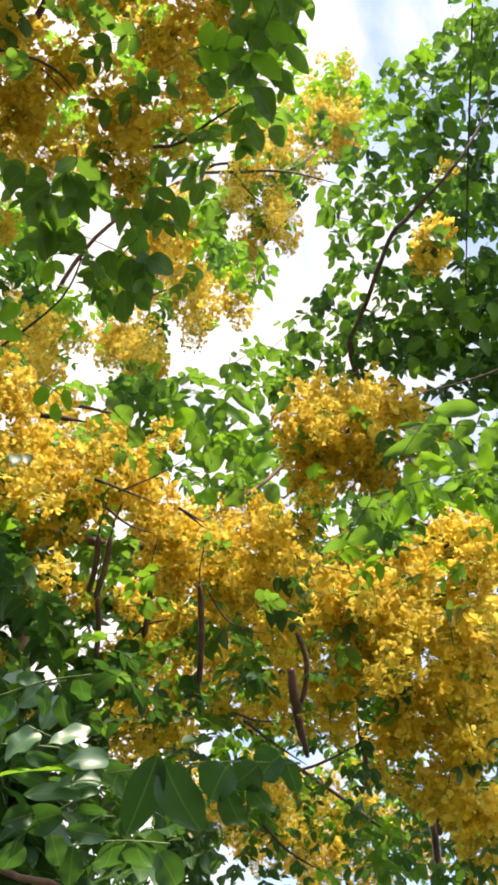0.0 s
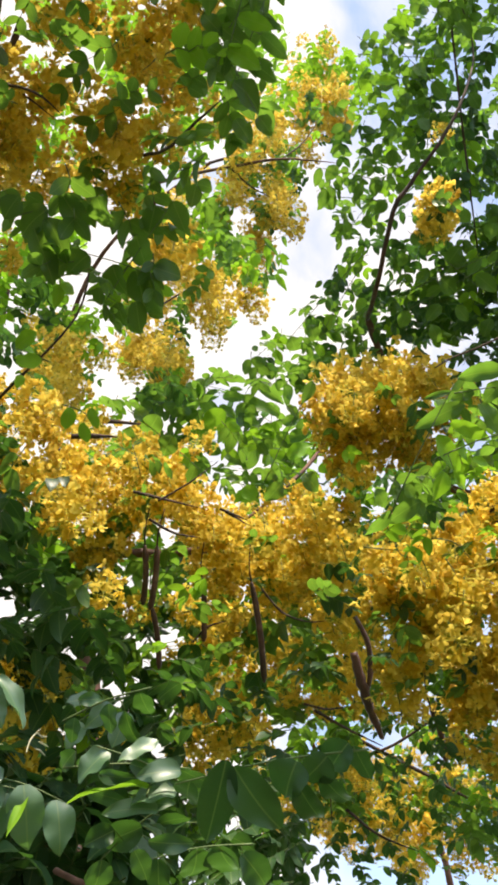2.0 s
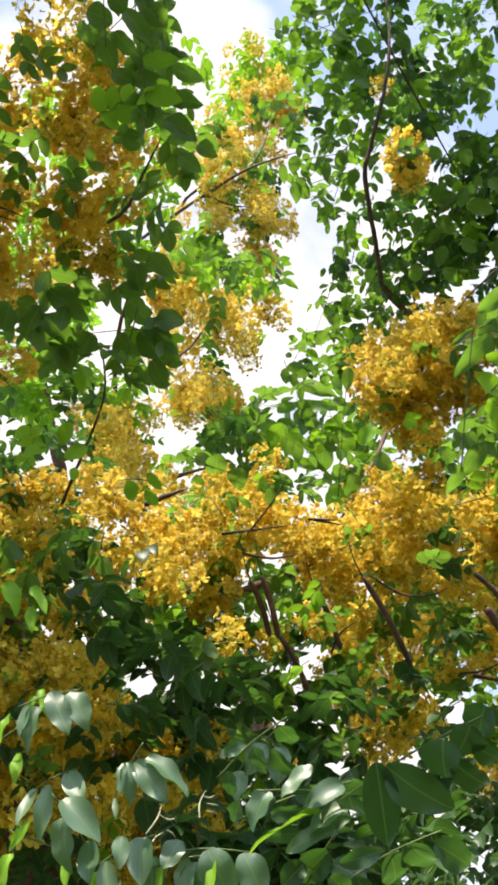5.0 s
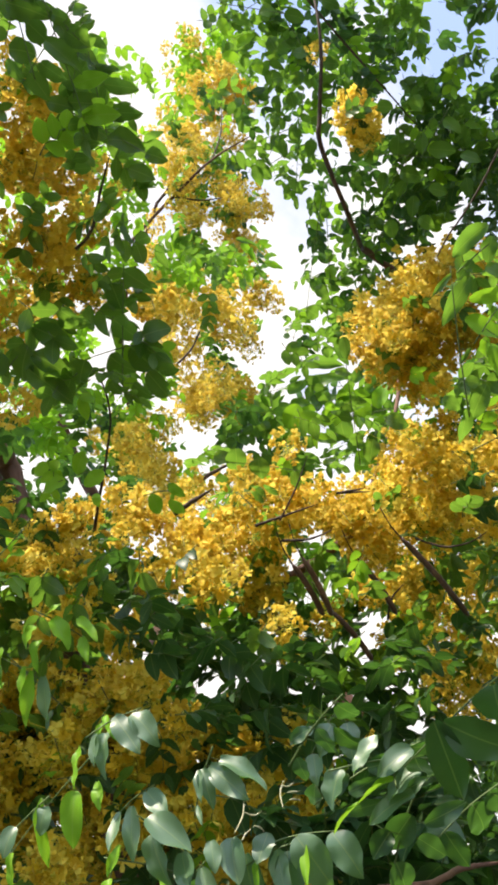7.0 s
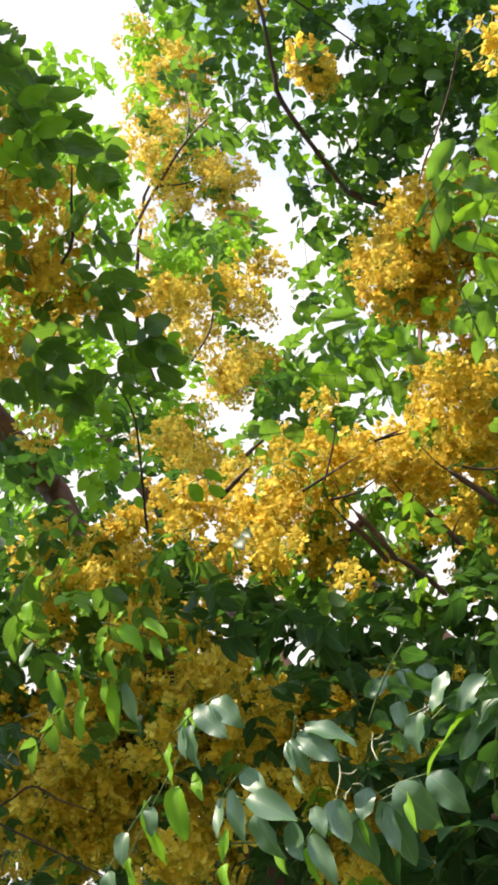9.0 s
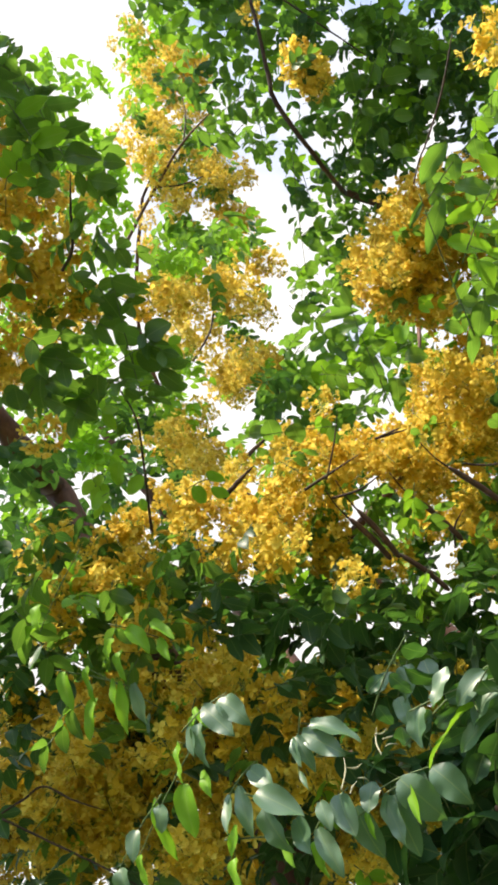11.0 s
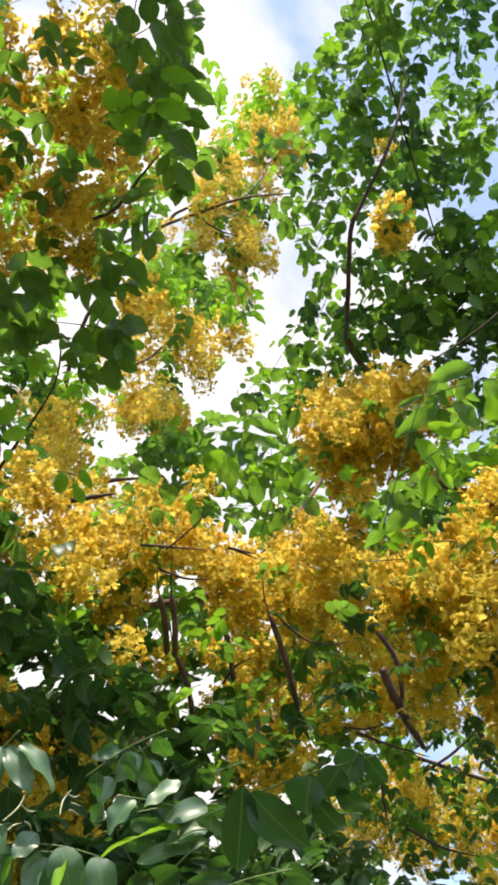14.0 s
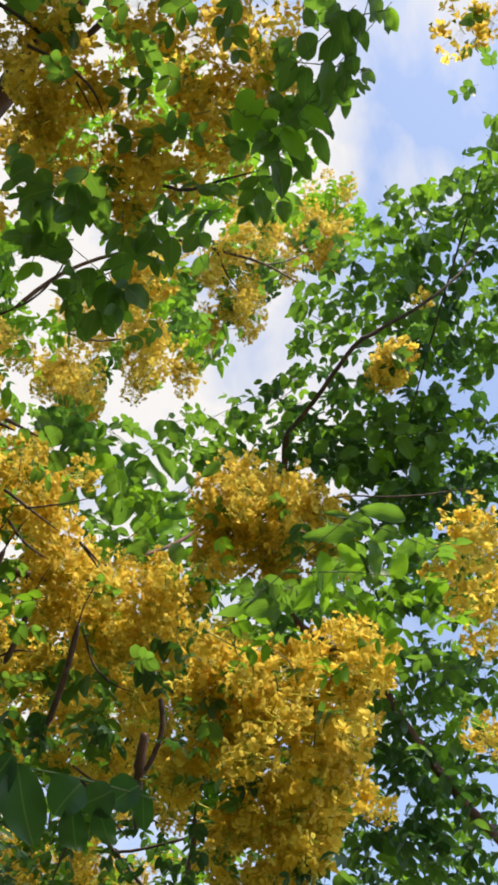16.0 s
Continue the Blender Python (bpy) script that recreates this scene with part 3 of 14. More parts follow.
leaf_clump(pod_tree, -0.37, 2.58, 3.30, 0.07, 0.06, 0.08, 2)
flower_clump(pod_tree, -0.28, 2.57, 3.27, 0.088, 0.105, 0.14, 2, "orange")
flower_clump(pod_tree, -0.21, 2.55, 3.16, 0.102, 0.102, 0.13, 3, "orange")
leaf_clump(pod_tree, -0.18, 2.50, 3.11, 0.07, 0.06, 0.08, 2)
flower_clump(pod_tree, -0.44, 2.72, 3.27, 0.091, 0.091, 0.14, 2, "orange")
flower_clump(pod_tree, -0.30, 2.70, 3.15, 0.105, 0.105, 0.14, 3, "orange")
leaf_clump(pod_tree, -0.27, 2.65, 3.10, 0.07, 0.06, 0.08, 2)
flower_clump(pod_tree, -0.19, 2.65, 3.05, 0.102, 0.085, 0.13, 2, "orange")
flower_clump(pod_tree, -0.34, 2.80, 3.05, 0.088, 0.053, 0.14, 2, "orange")
flower_clump(pod_tree, -0.07, 2.41, 3.15, 0.082, 0.066, 0.13, 1, "orange")
leaf_clump(pod_tree, -0.04, 2.36, 3.10, 0.07, 0.06, 0.08, 2)
flower_clump(pod_tree, -0.07, 2.57, 3.13, 0.051, 0.085, 0.13, 1, "orange")
flower_clump(pod_tree, -0.45, 2.90, 3.23, 0.075, 0.094, 0.14, 2, "orange")
leaf_clump(pod_tree, -0.42, 2.85, 3.18, 0.07, 0.06, 0.08, 2)
flower_clump(pod_tree, 0.01, 2.88, 3.25, 0.052, 0.052, 0.14, 1)
flower_clump(pod_tree, -0.64, 2.17, 3.95, 0.075, 0.056, 0.14, 2)
flower_clump(pod_tree, -0.50, 2.34, 4.07, 0.070, 0.060, 0.15, 1)
leaf_clump(pod_tree, -0.51, 2.71, 4.63, 0.119, 0.119, 0.20, 3, bulk=1.3)
leaf_clump(pod_tree, -0.59, 2.78, 4.56, 0.119, 0.096, 0.20, 2, bulk=1.3)
leaf_clump(pod_tree, -0.52, 2.83, 4.51, 0.142, 0.096, 0.20, 3, bulk=1.3)
leaf_clump(pod_tree, -0.33, 2.80, 4.53, 0.142, 0.096, 0.20, 3, bulk=1.3)
leaf_clump(pod_tree, -0.17, 2.78, 4.56, 0.142, 0.107, 0.20, 3, bulk=1.3)
leaf_clump(pod_tree, -0.03, 2.87, 4.47, 0.142, 0.119, 0.20, 4, bulk=1.3)
leaf_clump(pod_tree, 0.07, 2.84, 4.50, 0.096, 0.096, 0.20, 2, bulk=1.3)
leaf_clump(pod_tree, -0.22, 2.94, 4.40, 0.119, 0.119, 0.20, 3, bulk=1.3)
leaf_clump(pod_tree, -0.10, 3.00, 4.34, 0.142, 0.119, 0.20, 4, bulk=1.3)
leaf_clump(pod_tree, 0.01, 2.97, 4.37, 0.119, 0.119, 0.20, 3, bulk=1.3)
leaf_clump(pod_tree, 0.14, 2.89, 4.46, 0.096, 0.096, 0.20, 2, bulk=1.3)
leaf_clump(pod_tree, -0.00, 2.74, 4.60, 0.096, 0.059, 0.20, 1, bulk=1.3)
leaf_clump(pod_tree, 0.19, 2.97, 4.37, 0.071, 0.059, 0.20, 1, bulk=1.3)
leaf_clump(pod_tree, -0.19, 3.04, 4.30, 0.096, 0.083, 0.20, 2, bulk=1.3)
leaf_clump(pod_tree, -0.51, 3.00, 4.34, 0.059, 0.071, 0.20, 1, bulk=1.3)
leaf_clump(pod_tree, -0.26, 2.71, 4.63, 0.071, 0.048, 0.20, 1, bulk=1.3)
leaf_clump(pod_tree, -0.40, 2.56, 3.57, 0.075, 0.075, 0.16, 2)
leaf_clump(pod_tree, -0.40, 2.61, 3.52, 0.075, 0.056, 0.16, 2)
leaf_clump(pod_tree, -0.26, 2.65, 3.48, 0.075, 0.075, 0.16, 2)
leaf_clump(pod_tree, -0.04, 2.78, 3.35, 0.094, 0.094, 0.16, 3)
leaf_clump(pod_tree, 0.02, 2.81, 3.32, 0.075, 0.094, 0.16, 3)
leaf_clump(pod_tree, -0.11, 2.88, 3.25, 0.075, 0.112, 0.16, 3)
leaf_clump(pod_tree, -0.19, 2.72, 3.41, 0.056, 0.075, 0.16, 2)
leaf_clump(pod_tree, -0.38, 2.84, 3.29, 0.075, 0.075, 0.16, 2)
leaf_clump(pod_tree, -0.30, 2.69, 3.44, 0.056, 0.056, 0.16, 1)
leaf_clump(pod_tree, -0.58, 2.54, 3.58, 0.075, 0.075, 0.16, 2)
leaf_clump(pod_tree, -0.40, 2.50, 3.62, 0.037, 0.056, 0.16, 1)
leaf_clump(pod_tree, 0.19, 2.62, 3.50, 0.056, 0.112, 0.16, 2)
leaf_clump(pod_tree, 0.15, 2.72, 3.41, 0.047, 0.075, 0.16, 1)
flower_clump(pod_tree, 0.27, 1.98, 3.66, 0.17, 0.11, 0.13, 9)
flower_clump(pod_tree, 0.17, 1.99, 3.64, 0.085, 0.102, 0.13, 3)
flower_clump(pod_tree, 0.40, 1.97, 3.77, 0.102, 0.085, 0.13, 3)
flower_clump(pod_tree, 0.38, 2.04, 3.62, 0.102, 0.102, 0.13, 3)
flower_clump(pod_tree, 0.24, 2.05, 3.56, 0.136, 0.068, 0.13, 3)
flower_clump(pod_tree, 0.38, 2.15, 3.60, 0.102, 0.051, 0.13, 1)
flower_clump(pod_tree, 0.20, 1.94, 3.69, 0.068, 0.068, 0.13, 1)
leaf_clump(pod_tree, 0.30, 1.85, 3.57, 0.040, 0.040, 0.14, 1)
leaf_clump(pod_tree, 0.19, 1.96, 3.46, 0.047, 0.032, 0.14, 1)
leaf_clump(pod_tree, 0.42, 1.99, 3.43, 0.047, 0.032, 0.14, 1)

# flowers and leaves of the bough over the path's other side

side_tree = tree_root("golden_shower_tree", 1.60, 1.20, "golden shower tree with heavy yellow blossom and broad green leaves", 0.68, 2.1, 0.10, 0.12)
limb(side_tree, [(1.60, 1.20, -0.10), (1.60, 1.25, 1.00), (1.317, 2.450, 2.980), (1.136, 2.401, 3.102), (1.030, 2.385, 3.189), (0.883, 2.338, 3.307), (0.775, 2.365, 3.488), (0.486, 2.411, 3.716), (0.385, 2.212, 4.054), (0.342, 2.082, 4.184)], [0.1, 0.085, 0.028, 0.015, 0.014, 0.013, 0.013, 0.013, 0.0125, 0.011], BARK, name="trunk")
limb(side_tree, [(0.337, 2.050, 4.145), (0.342, 1.765, 3.934), (0.411, 1.568, 4.018), (0.469, 1.518, 4.068), (0.593, 1.422, 4.163), (0.695, 1.365, 4.332), (0.783, 1.391, 4.656), (0.737, 1.215, 4.801)], [0.0096, 0.0092, 0.0092, 0.0080, 0.0064, 0.0048, 0.0040, 0.0024], TWIG)
limb(side_tree, [(0.742, 1.214, 4.905), (0.735, 1.427, 4.694), (0.726, 1.640, 4.482), (0.720, 1.892, 4.231)], [0.004, 0.0045, 0.005, 0.006], TWIG, name="hanging_twig")
limb(side_tree, [(0.383, 1.547, 3.305), (0.430, 1.534, 3.318), (0.497, 1.523, 3.330), (0.594, 1.499, 3.353), (0.699, 1.465, 3.387)], [0.0022, 0.0026, 0.003, 0.0032, 0.0035])
limb(side_tree, [(0.418, 1.735, 2.977), (0.463, 1.712, 3.000), (0.514, 1.703, 3.009)], [0.008, 0.007, 0.004])
limb(side_tree, [(0.385, 1.703, 3.009), (0.418, 1.735, 2.977), (0.551, 1.819, 3.035)], [0.004, 0.006, 0.008])
# deep clumps scattered through this crown put patches of shade into its colour
leaf_clump(side_tree, 0.73, 1.31, 4.95, 0.097, 0.097, 0.17, 3, "green")
leaf_clump(side_tree, 0.79, 1.40, 4.86, 0.097, 0.116, 0.17, 3)
leaf_clump(side_tree, 0.64, 1.39, 4.87, 0.097, 0.097, 0.17, 3, "green")
leaf_clump(side_tree, 0.54, 1.43, 4.83, 0.097, 0.097, 0.17, 3)
leaf_clump(side_tree, 0.69, 1.47, 4.79, 0.116, 0.116, 0.17, 4)
leaf_clump(side_tree, 0.79, 1.53, 4.74, 0.097, 0.116, 0.17, 3, "deep")
leaf_clump(side_tree, 0.60, 1.51, 4.75, 0.116, 0.116, 0.17, 4, "green")
leaf_clump(side_tree, 0.48, 1.53, 4.74, 0.097, 0.097, 0.17, 3)
leaf_clump(side_tree, 0.46, 1.46, 4.80, 0.058, 0.077, 0.17, 1, "green")
leaf_clump(side_tree, 0.75, 1.65, 4.61, 0.116, 0.116, 0.17, 4, "deep")
leaf_clump(side_tree, 0.64, 1.62, 4.64, 0.116, 0.116, 0.17, 4)
leaf_clump(side_tree, 0.50, 1.64, 4.63, 0.116, 0.097, 0.17, 3)
leaf_clump(side_tree, 0.38, 1.65, 4.61, 0.097, 0.097, 0.17, 3)
leaf_clump(side_tree, 0.35, 1.58, 4.68, 0.077, 0.058, 0.17, 1)
leaf_clump(side_tree, 0.31, 1.76, 4.50, 0.097, 0.068, 0.17, 2)
leaf_clump(side_tree, 0.42, 1.73, 4.53, 0.097, 0.077, 0.17, 2, "green")
leaf_clump(side_tree, 0.58, 1.73, 4.53, 0.116, 0.097, 0.17, 3)
leaf_clump(side_tree, 0.75, 1.77, 4.49, 0.116, 0.116, 0.17, 4)
leaf_clump(side_tree, 0.66, 1.80, 4.46, 0.097, 0.077, 0.17, 2)
leaf_clump(side_tree, 0.31, 1.84, 4.42, 0.077, 0.077, 0.17, 2)
leaf_clump(side_tree, 0.40, 1.83, 4.44, 0.077, 0.068, 0.17, 2)
leaf_clump(side_tree, 0.33, 1.92, 4.34, 0.077, 0.077, 0.17, 2, "green")
leaf_clump(side_tree, 0.46, 1.94, 4.33, 0.097, 0.077, 0.17, 2)
leaf_clump(side_tree, 0.58, 1.91, 4.35, 0.097, 0.077, 0.17, 2)
leaf_clump(side_tree, 0.25, 1.99, 4.27, 0.077, 0.077, 0.17, 2, "deep")
leaf_clump(side_tree, 0.37, 2.02, 4.25, 0.077, 0.077, 0.17, 2, "deep")
leaf_clump(side_tree, 0.52, 2.02, 4.25, 0.116, 0.097, 0.17, 3)
leaf_clump(side_tree, 0.67, 1.99, 4.27, 0.116, 0.116, 0.17, 4)
leaf_clump(side_tree, 0.79, 1.90, 4.37, 0.097, 0.116, 0.17, 3)
leaf_clump(side_tree, 0.81, 2.02, 4.25, 0.077, 0.116, 0.17, 3)
leaf_clump(side_tree, 0.19, 2.06, 4.20, 0.087, 0.077, 0.17, 2)
leaf_clump(side_tree, 0.29, 2.09, 4.18, 0.116, 0.097, 0.17, 3)
leaf_clump(side_tree, 0.44, 2.10, 4.16, 0.116, 0.097, 0.17, 3, "deep")
leaf_clump(side_tree, 0.58, 2.13, 4.14, 0.116, 0.077, 0.17, 3)
leaf_clump(side_tree, 0.71, 2.10, 4.16, 0.116, 0.097, 0.17, 3)
leaf_clump(side_tree, 0.17, 2.14, 4.12, 0.097, 0.077, 0.17, 2)
leaf_clump(side_tree, 0.04, 2.11, 4.16, 0.077, 0.077, 0.17, 2)
leaf_clump(side_tree, -0.02, 2.14, 4.12, 0.058, 0.068, 0.17, 1, "deep")
leaf_clump(side_tree, 0.09, 2.18, 4.08, 0.077, 0.068, 0.17, 2, "green")
leaf_clump(side_tree, 0.29, 2.16, 4.11, 0.116, 0.058, 0.17, 2, "green")
leaf_clump(side_tree, 0.79, 2.13, 4.14, 0.077, 0.077, 0.17, 2)
leaf_clump(side_tree, 0.15, 2.03, 4.23, 0.058, 0.039, 0.17, 1)
leaf_clump(side_tree, 0.88, 1.40, 5.29, 0.084, 0.084, 0.18, 2)
leaf_clump(side_tree, 0.76, 1.47, 5.21, 0.084, 0.063, 0.18, 1, "deep")
leaf_clump(side_tree, 0.61, 1.75, 4.93, 0.105, 0.127, 0.18, 3)
leaf_clump(side_tree, 0.74, 1.87, 4.81, 0.084, 0.084, 0.18, 2, "green")
leaf_clump(side_tree, 0.42, 2.25, 4.44, 0.127, 0.084, 0.18, 2, "deep")
leaf_clump(side_tree, 0.69, 2.25, 4.44, 0.127, 0.105, 0.18, 3)
leaf_clump(side_tree, 0.88, 1.65, 4.44, 0.097, 0.116, 0.17, 3, "green", -16)
leaf_clump(side_tree, 0.87, 1.73, 4.38, 0.097, 0.097, 0.17, 2, "green", -16)
leaf_clump(side_tree, 0.69, 1.95, 4.22, 0.116, 0.097, 0.17, 3, "green", -16)
leaf_clump(side_tree, 0.86, 1.87, 4.26, 0.116, 0.116, 0.17, 3, "green", -16)
leaf_clump(side_tree, 0.97, 1.87, 4.25, 0.097, 0.116, 0.17, 3, "green", -16)
leaf_clump(side_tree, 0.56, 2.05, 4.15, 0.135, 0.097, 0.17, 3, "green", -16)
leaf_clump(side_tree, 0.82, 2.01, 4.16, 0.116, 0.097, 0.17, 3, "green", -16)
leaf_clump(side_tree, 1.01, 1.97, 4.17, 0.077, 0.097, 0.17, 2, "deep", -16)
leaf_clump(side_tree, 0.70, 1.29, 4.75, 0.097, 0.097, 0.17, 2, "green", -16)
leaf_clump(side_tree, 0.70, 1.12, 4.88, 0.058, 0.097, 0.17, 1, "green", -16)
leaf_clump(side_tree, 0.63, 0.98, 5.00, 0.077, 0.058, 0.17, 1, "green", -16)
leaf_clump(side_tree, 0.80, 1.95, 4.42, 0.112, 0.094, 0.16, 3, "green", 55)
leaf_clump(side_tree, 0.89, 2.07, 4.34, 0.112, 0.094, 0.16, 3, "green", 55)
leaf_clump(side_tree, 1.00, 2.18, 4.28, 0.112, 0.112, 0.16, 3, "deep", 55)
leaf_clump(side_tree, 0.76, 2.05, 4.32, 0.112, 0.112, 0.16, 3, "green", 55)
leaf_clump(side_tree, 0.83, 2.18, 4.23, 0.112, 0.112, 0.16, 3, "green", 55)
leaf_clump(side_tree, 0.88, 2.28, 4.16, 0.075, 0.131, 0.16, 3, "deep", 55)
leaf_clump(side_tree, 0.68, 2.15, 4.21, 0.112, 0.094, 0.16, 3, "deep", 55)
leaf_clump(side_tree, 0.59, 2.03, 4.29, 0.094, 0.075, 0.16, 2, "green", 55)
leaf_clump(side_tree, 0.54, 2.14, 4.18, 0.112, 0.075, 0.16, 2, "green", 55)
leaf_clump(side_tree, 0.75, 2.31, 4.09, 0.075, 0.075, 0.16, 1, "deep", 55)
leaf_clump(side_tree, 0.41, 2.06, 4.22, 0.094, 0.094, 0.16, 2, "green", 55)
flower_clump(side_tree, 0.52, 1.57, 3.96, 0.045, 0.075, 0.13, 4, "orange")
flower_clump(side_tree, 0.53, 1.56, 3.99, 0.04, 0.066, 0.13, 4, "orange")
flower_clump(side_tree, 0.59, 1.39, 4.16, 0.033, 0.056, 0.13, 1, "orange")
flower_clump(side_tree, 0.24, 1.70, 2.88, 0.074, 0.062, 0.09, 2)
flower_clump(side_tree, 0.24, 1.75, 2.82, 0.086, 0.074, 0.09, 3)
flower_clump(side_tree, 0.34, 1.69, 2.88, 0.062, 0.062, 0.09, 2)
flower_clump(side_tree, 0.34, 1.76, 2.81, 0.086, 0.074, 0.09, 3)
flower_clump(side_tree, 0.43, 1.72, 2.85, 0.074, 0.062, 0.09, 2)
flower_clump(side_tree, 0.49, 1.75, 2.82, 0.074, 0.074, 0.09, 3)
flower_clump(side_tree, 0.42, 1.79, 2.78, 0.086, 0.074, 0.09, 3)
flower_clump(side_tree, 0.31, 1.80, 2.77, 0.074, 0.062, 0.09, 2)
flower_clump(side_tree, 0.50, 1.82, 2.75, 0.062, 0.074, 0.09, 2)
flower_clump(side_tree, 0.24, 1.80, 2.77, 0.062, 0.062, 0.09, 2)
flower_clump(side_tree, 0.18, 1.72, 2.85, 0.055, 0.074, 0.09, 2)
flower_clump(side_tree, 0.16, 1.77, 2.81, 0.055, 0.074, 0.09, 2)
flower_clump(side_tree, 0.20, 1.86, 2.71, 0.068, 0.062, 0.09, 2)
flower_clump(side_tree, 0.18, 1.90, 2.67, 0.062, 0.049, 0.09, 1)
flower_clump(side_tree, 0.32, 1.85, 2.72, 0.074, 0.062, 0.09, 2)
flower_clump(side_tree, 0.40, 1.86, 2.71, 0.074, 0.062, 0.09, 2)
flower_clump(side_tree, 0.37, 1.92, 2.65, 0.074, 0.074, 0.09, 3)
flower_clump(side_tree, 0.32, 1.96, 2.62, 0.062, 0.062, 0.09, 2)
flower_clump(side_tree, 0.37, 2.00, 2.57, 0.062, 0.062, 0.09, 2)
flower_clump(side_tree, 0.51, 1.68, 3.03, 0.064, 0.064, 0.10, 2, "orange")
flower_clump(side_tree, 0.53, 1.74, 2.97, 0.064, 0.064, 0.10, 2, "orange")
flower_clump(side_tree, 0.42, 1.68, 3.03, 0.032, 0.032, 0.10, 1, "orange")
flower_clump(side_tree, 0.39, 1.74, 2.97, 0.052, 0.045, 0.10, 1, "orange")
flower_clump(side_tree, 0.46, 1.84, 2.59, 0.070, 0.070, 0.09, 2, "orange")
flower_clump(side_tree, 0.43, 1.90, 2.53, 0.070, 0.070, 0.09, 2, "orange")
flower_clump(side_tree, 0.48, 1.94, 2.49, 0.070, 0.082, 0.09, 3, "orange")
flower_clump(side_tree, 0.49, 1.80, 2.63, 0.047, 0.059, 0.09, 1, "orange")
flower_clump(side_tree, 0.42, 1.96, 2.48, 0.059, 0.059, 0.09, 2, "orange")
flower_clump(side_tree, 0.49, 2.01, 2.42, 0.047, 0.059, 0.09, 1, "orange")
flower_clump(side_tree, 0.30, 1.92, 2.51, 0.035, 0.059, 0.09, 1, "orange")
flower_clump(side_tree, 0.41, 1.78, 2.65, 0.070, 0.047, 0.09, 1, "orange")
flower_clump(side_tree, 0.47, 1.73, 3.00, 0.090, 0.077, 0.10, 3, "orange", -16)
flower_clump(side_tree, 0.54, 1.73, 3.00, 0.064, 0.064, 0.10, 2, "orange", -16)
flower_clump(side_tree, 0.52, 1.81, 2.93, 0.077, 0.077, 0.10, 2, "orange", -16)
flower_clump(side_tree, 0.53, 1.89, 2.86, 0.077, 0.077, 0.10, 2, "orange", -16)
flower_clump(side_tree, 0.63, 1.96, 2.80, 0.064, 0.052, 0.10, 1, "orange", -16)
flower_clump(side_tree, 0.51, 1.97, 2.80, 0.077, 0.077, 0.10, 2, "orange", -16)
flower_clump(side_tree, 0.51, 2.08, 2.72, 0.077, 0.077, 0.10, 2, "orange", -16)
flower_clump(side_tree, 0.68, 1.46, 3.19, 0.052, 0.077, 0.10, 1, "orange", -16)
flower_clump(side_tree, 0.73, 1.55, 3.12, 0.052, 0.077, 0.10, 1, "orange", -16)
flower_clump(side_tree, 0.77, 1.62, 3.06, 0.052, 0.052, 0.10, 1, "orange", -16)
flower_clump(side_tree, 0.37, 0.59, 3.93, 0.077, 0.064, 0.10, 2, "orange", -16)
flower_clump(side_tree, 0.91, 1.93, 3.05, 0.049, 0.049, 0.11, 1, "yellow", -16)
leaf_clump(side_tree, 0.79, 2.31, 3.27, 0.066, 0.082, 0.14, 1, "deep", -16)
leaf_clump(side_tree, 0.86, 2.40, 3.20, 0.082, 0.082, 0.14, 2, "deep", -16)
leaf_clump(side_tree, 0.97, 2.46, 3.13, 0.082, 0.082, 0.14, 2, "deep", -16)
leaf_clump(side_tree, 0.92, 2.56, 3.06, 0.115, 0.082, 0.14, 2, "green", -16)
leaf_clump(side_tree, 1.05, 2.53, 3.07, 0.098, 0.082, 0.14, 2, "green", -16)
leaf_clump(side_tree, 0.79, 2.57, 3.07, 0.066, 0.066, 0.14, 1, "deep", -16)
leaf_clump(side_tree, 0.98, 2.29, 3.27, 0.066, 0.066, 0.14, 1, "green", -16)
leaf_clump(side_tree, 1.08, 2.34, 3.22, 0.066, 0.066, 0.14, 1, "deep", -16)
leaf_clump(side_tree, 1.16, 2.46, 3.11, 0.066, 0.066, 0.14, 1, "green", -16)
leaf_clump(side_tree, 1.03, 2.10, 3.42, 0.049, 0.066, 0.14, 1, "green", -16)
leaf_clump(side_tree, 0.90, 2.22, 3.34, 0.082, 0.049, 0.14, 1, "green", -16)
leaf_clump(side_tree, 1.16, 2.55, 3.04, 0.082, 0.049, 0.14, 1, "green", -16)
leaf_clump(side_tree, 0.88, 2.62, 3.02, 0.115, 0.066, 0.14, 2, "green", -16)
leaf_clump(side_tree, 0.38, 1.32, 2.97, 0.078, 0.045, 0.10, 1, "green")
leaf_clump(side_tree, 0.46, 1.32, 2.97, 0.056, 0.056, 0.10, 1, "sunlit")
leaf_clump(side_tree, 0.41, 1.36, 2.93, 0.067, 0.045, 0.10, 1, "green")
leaf_clump(side_tree, 0.33, 1.38, 2.90, 0.056, 0.056, 0.10, 1, "sunlit")
leaf_clump(side_tree, 0.28, 1.43, 2.86, 0.067, 0.045, 0.10, 1, "green")
leaf_clump(side_tree, 0.36, 1.42, 2.86, 0.067, 0.045, 0.10, 1, "sunlit")
leaf_clump(side_tree, 0.22, 1.44, 2.85, 0.067, 0.045, 0.10, 1, "green")
leaf_clump(side_tree, 0.19, 1.48, 2.81, 0.056, 0.045, 0.10, 1, "sunlit")
leaf_clump(side_tree, 0.27, 1.47, 2.82, 0.056, 0.033, 0.10, 1, "green")
leaf_clump(side_tree, 0.47, 1.39, 2.90, 0.045, 0.045, 0.10, 1, "sunlit")
leaf_clump(side_tree, 0.23, 1.50, 2.79, 0.056, 0.045, 0.10, 1, "green")
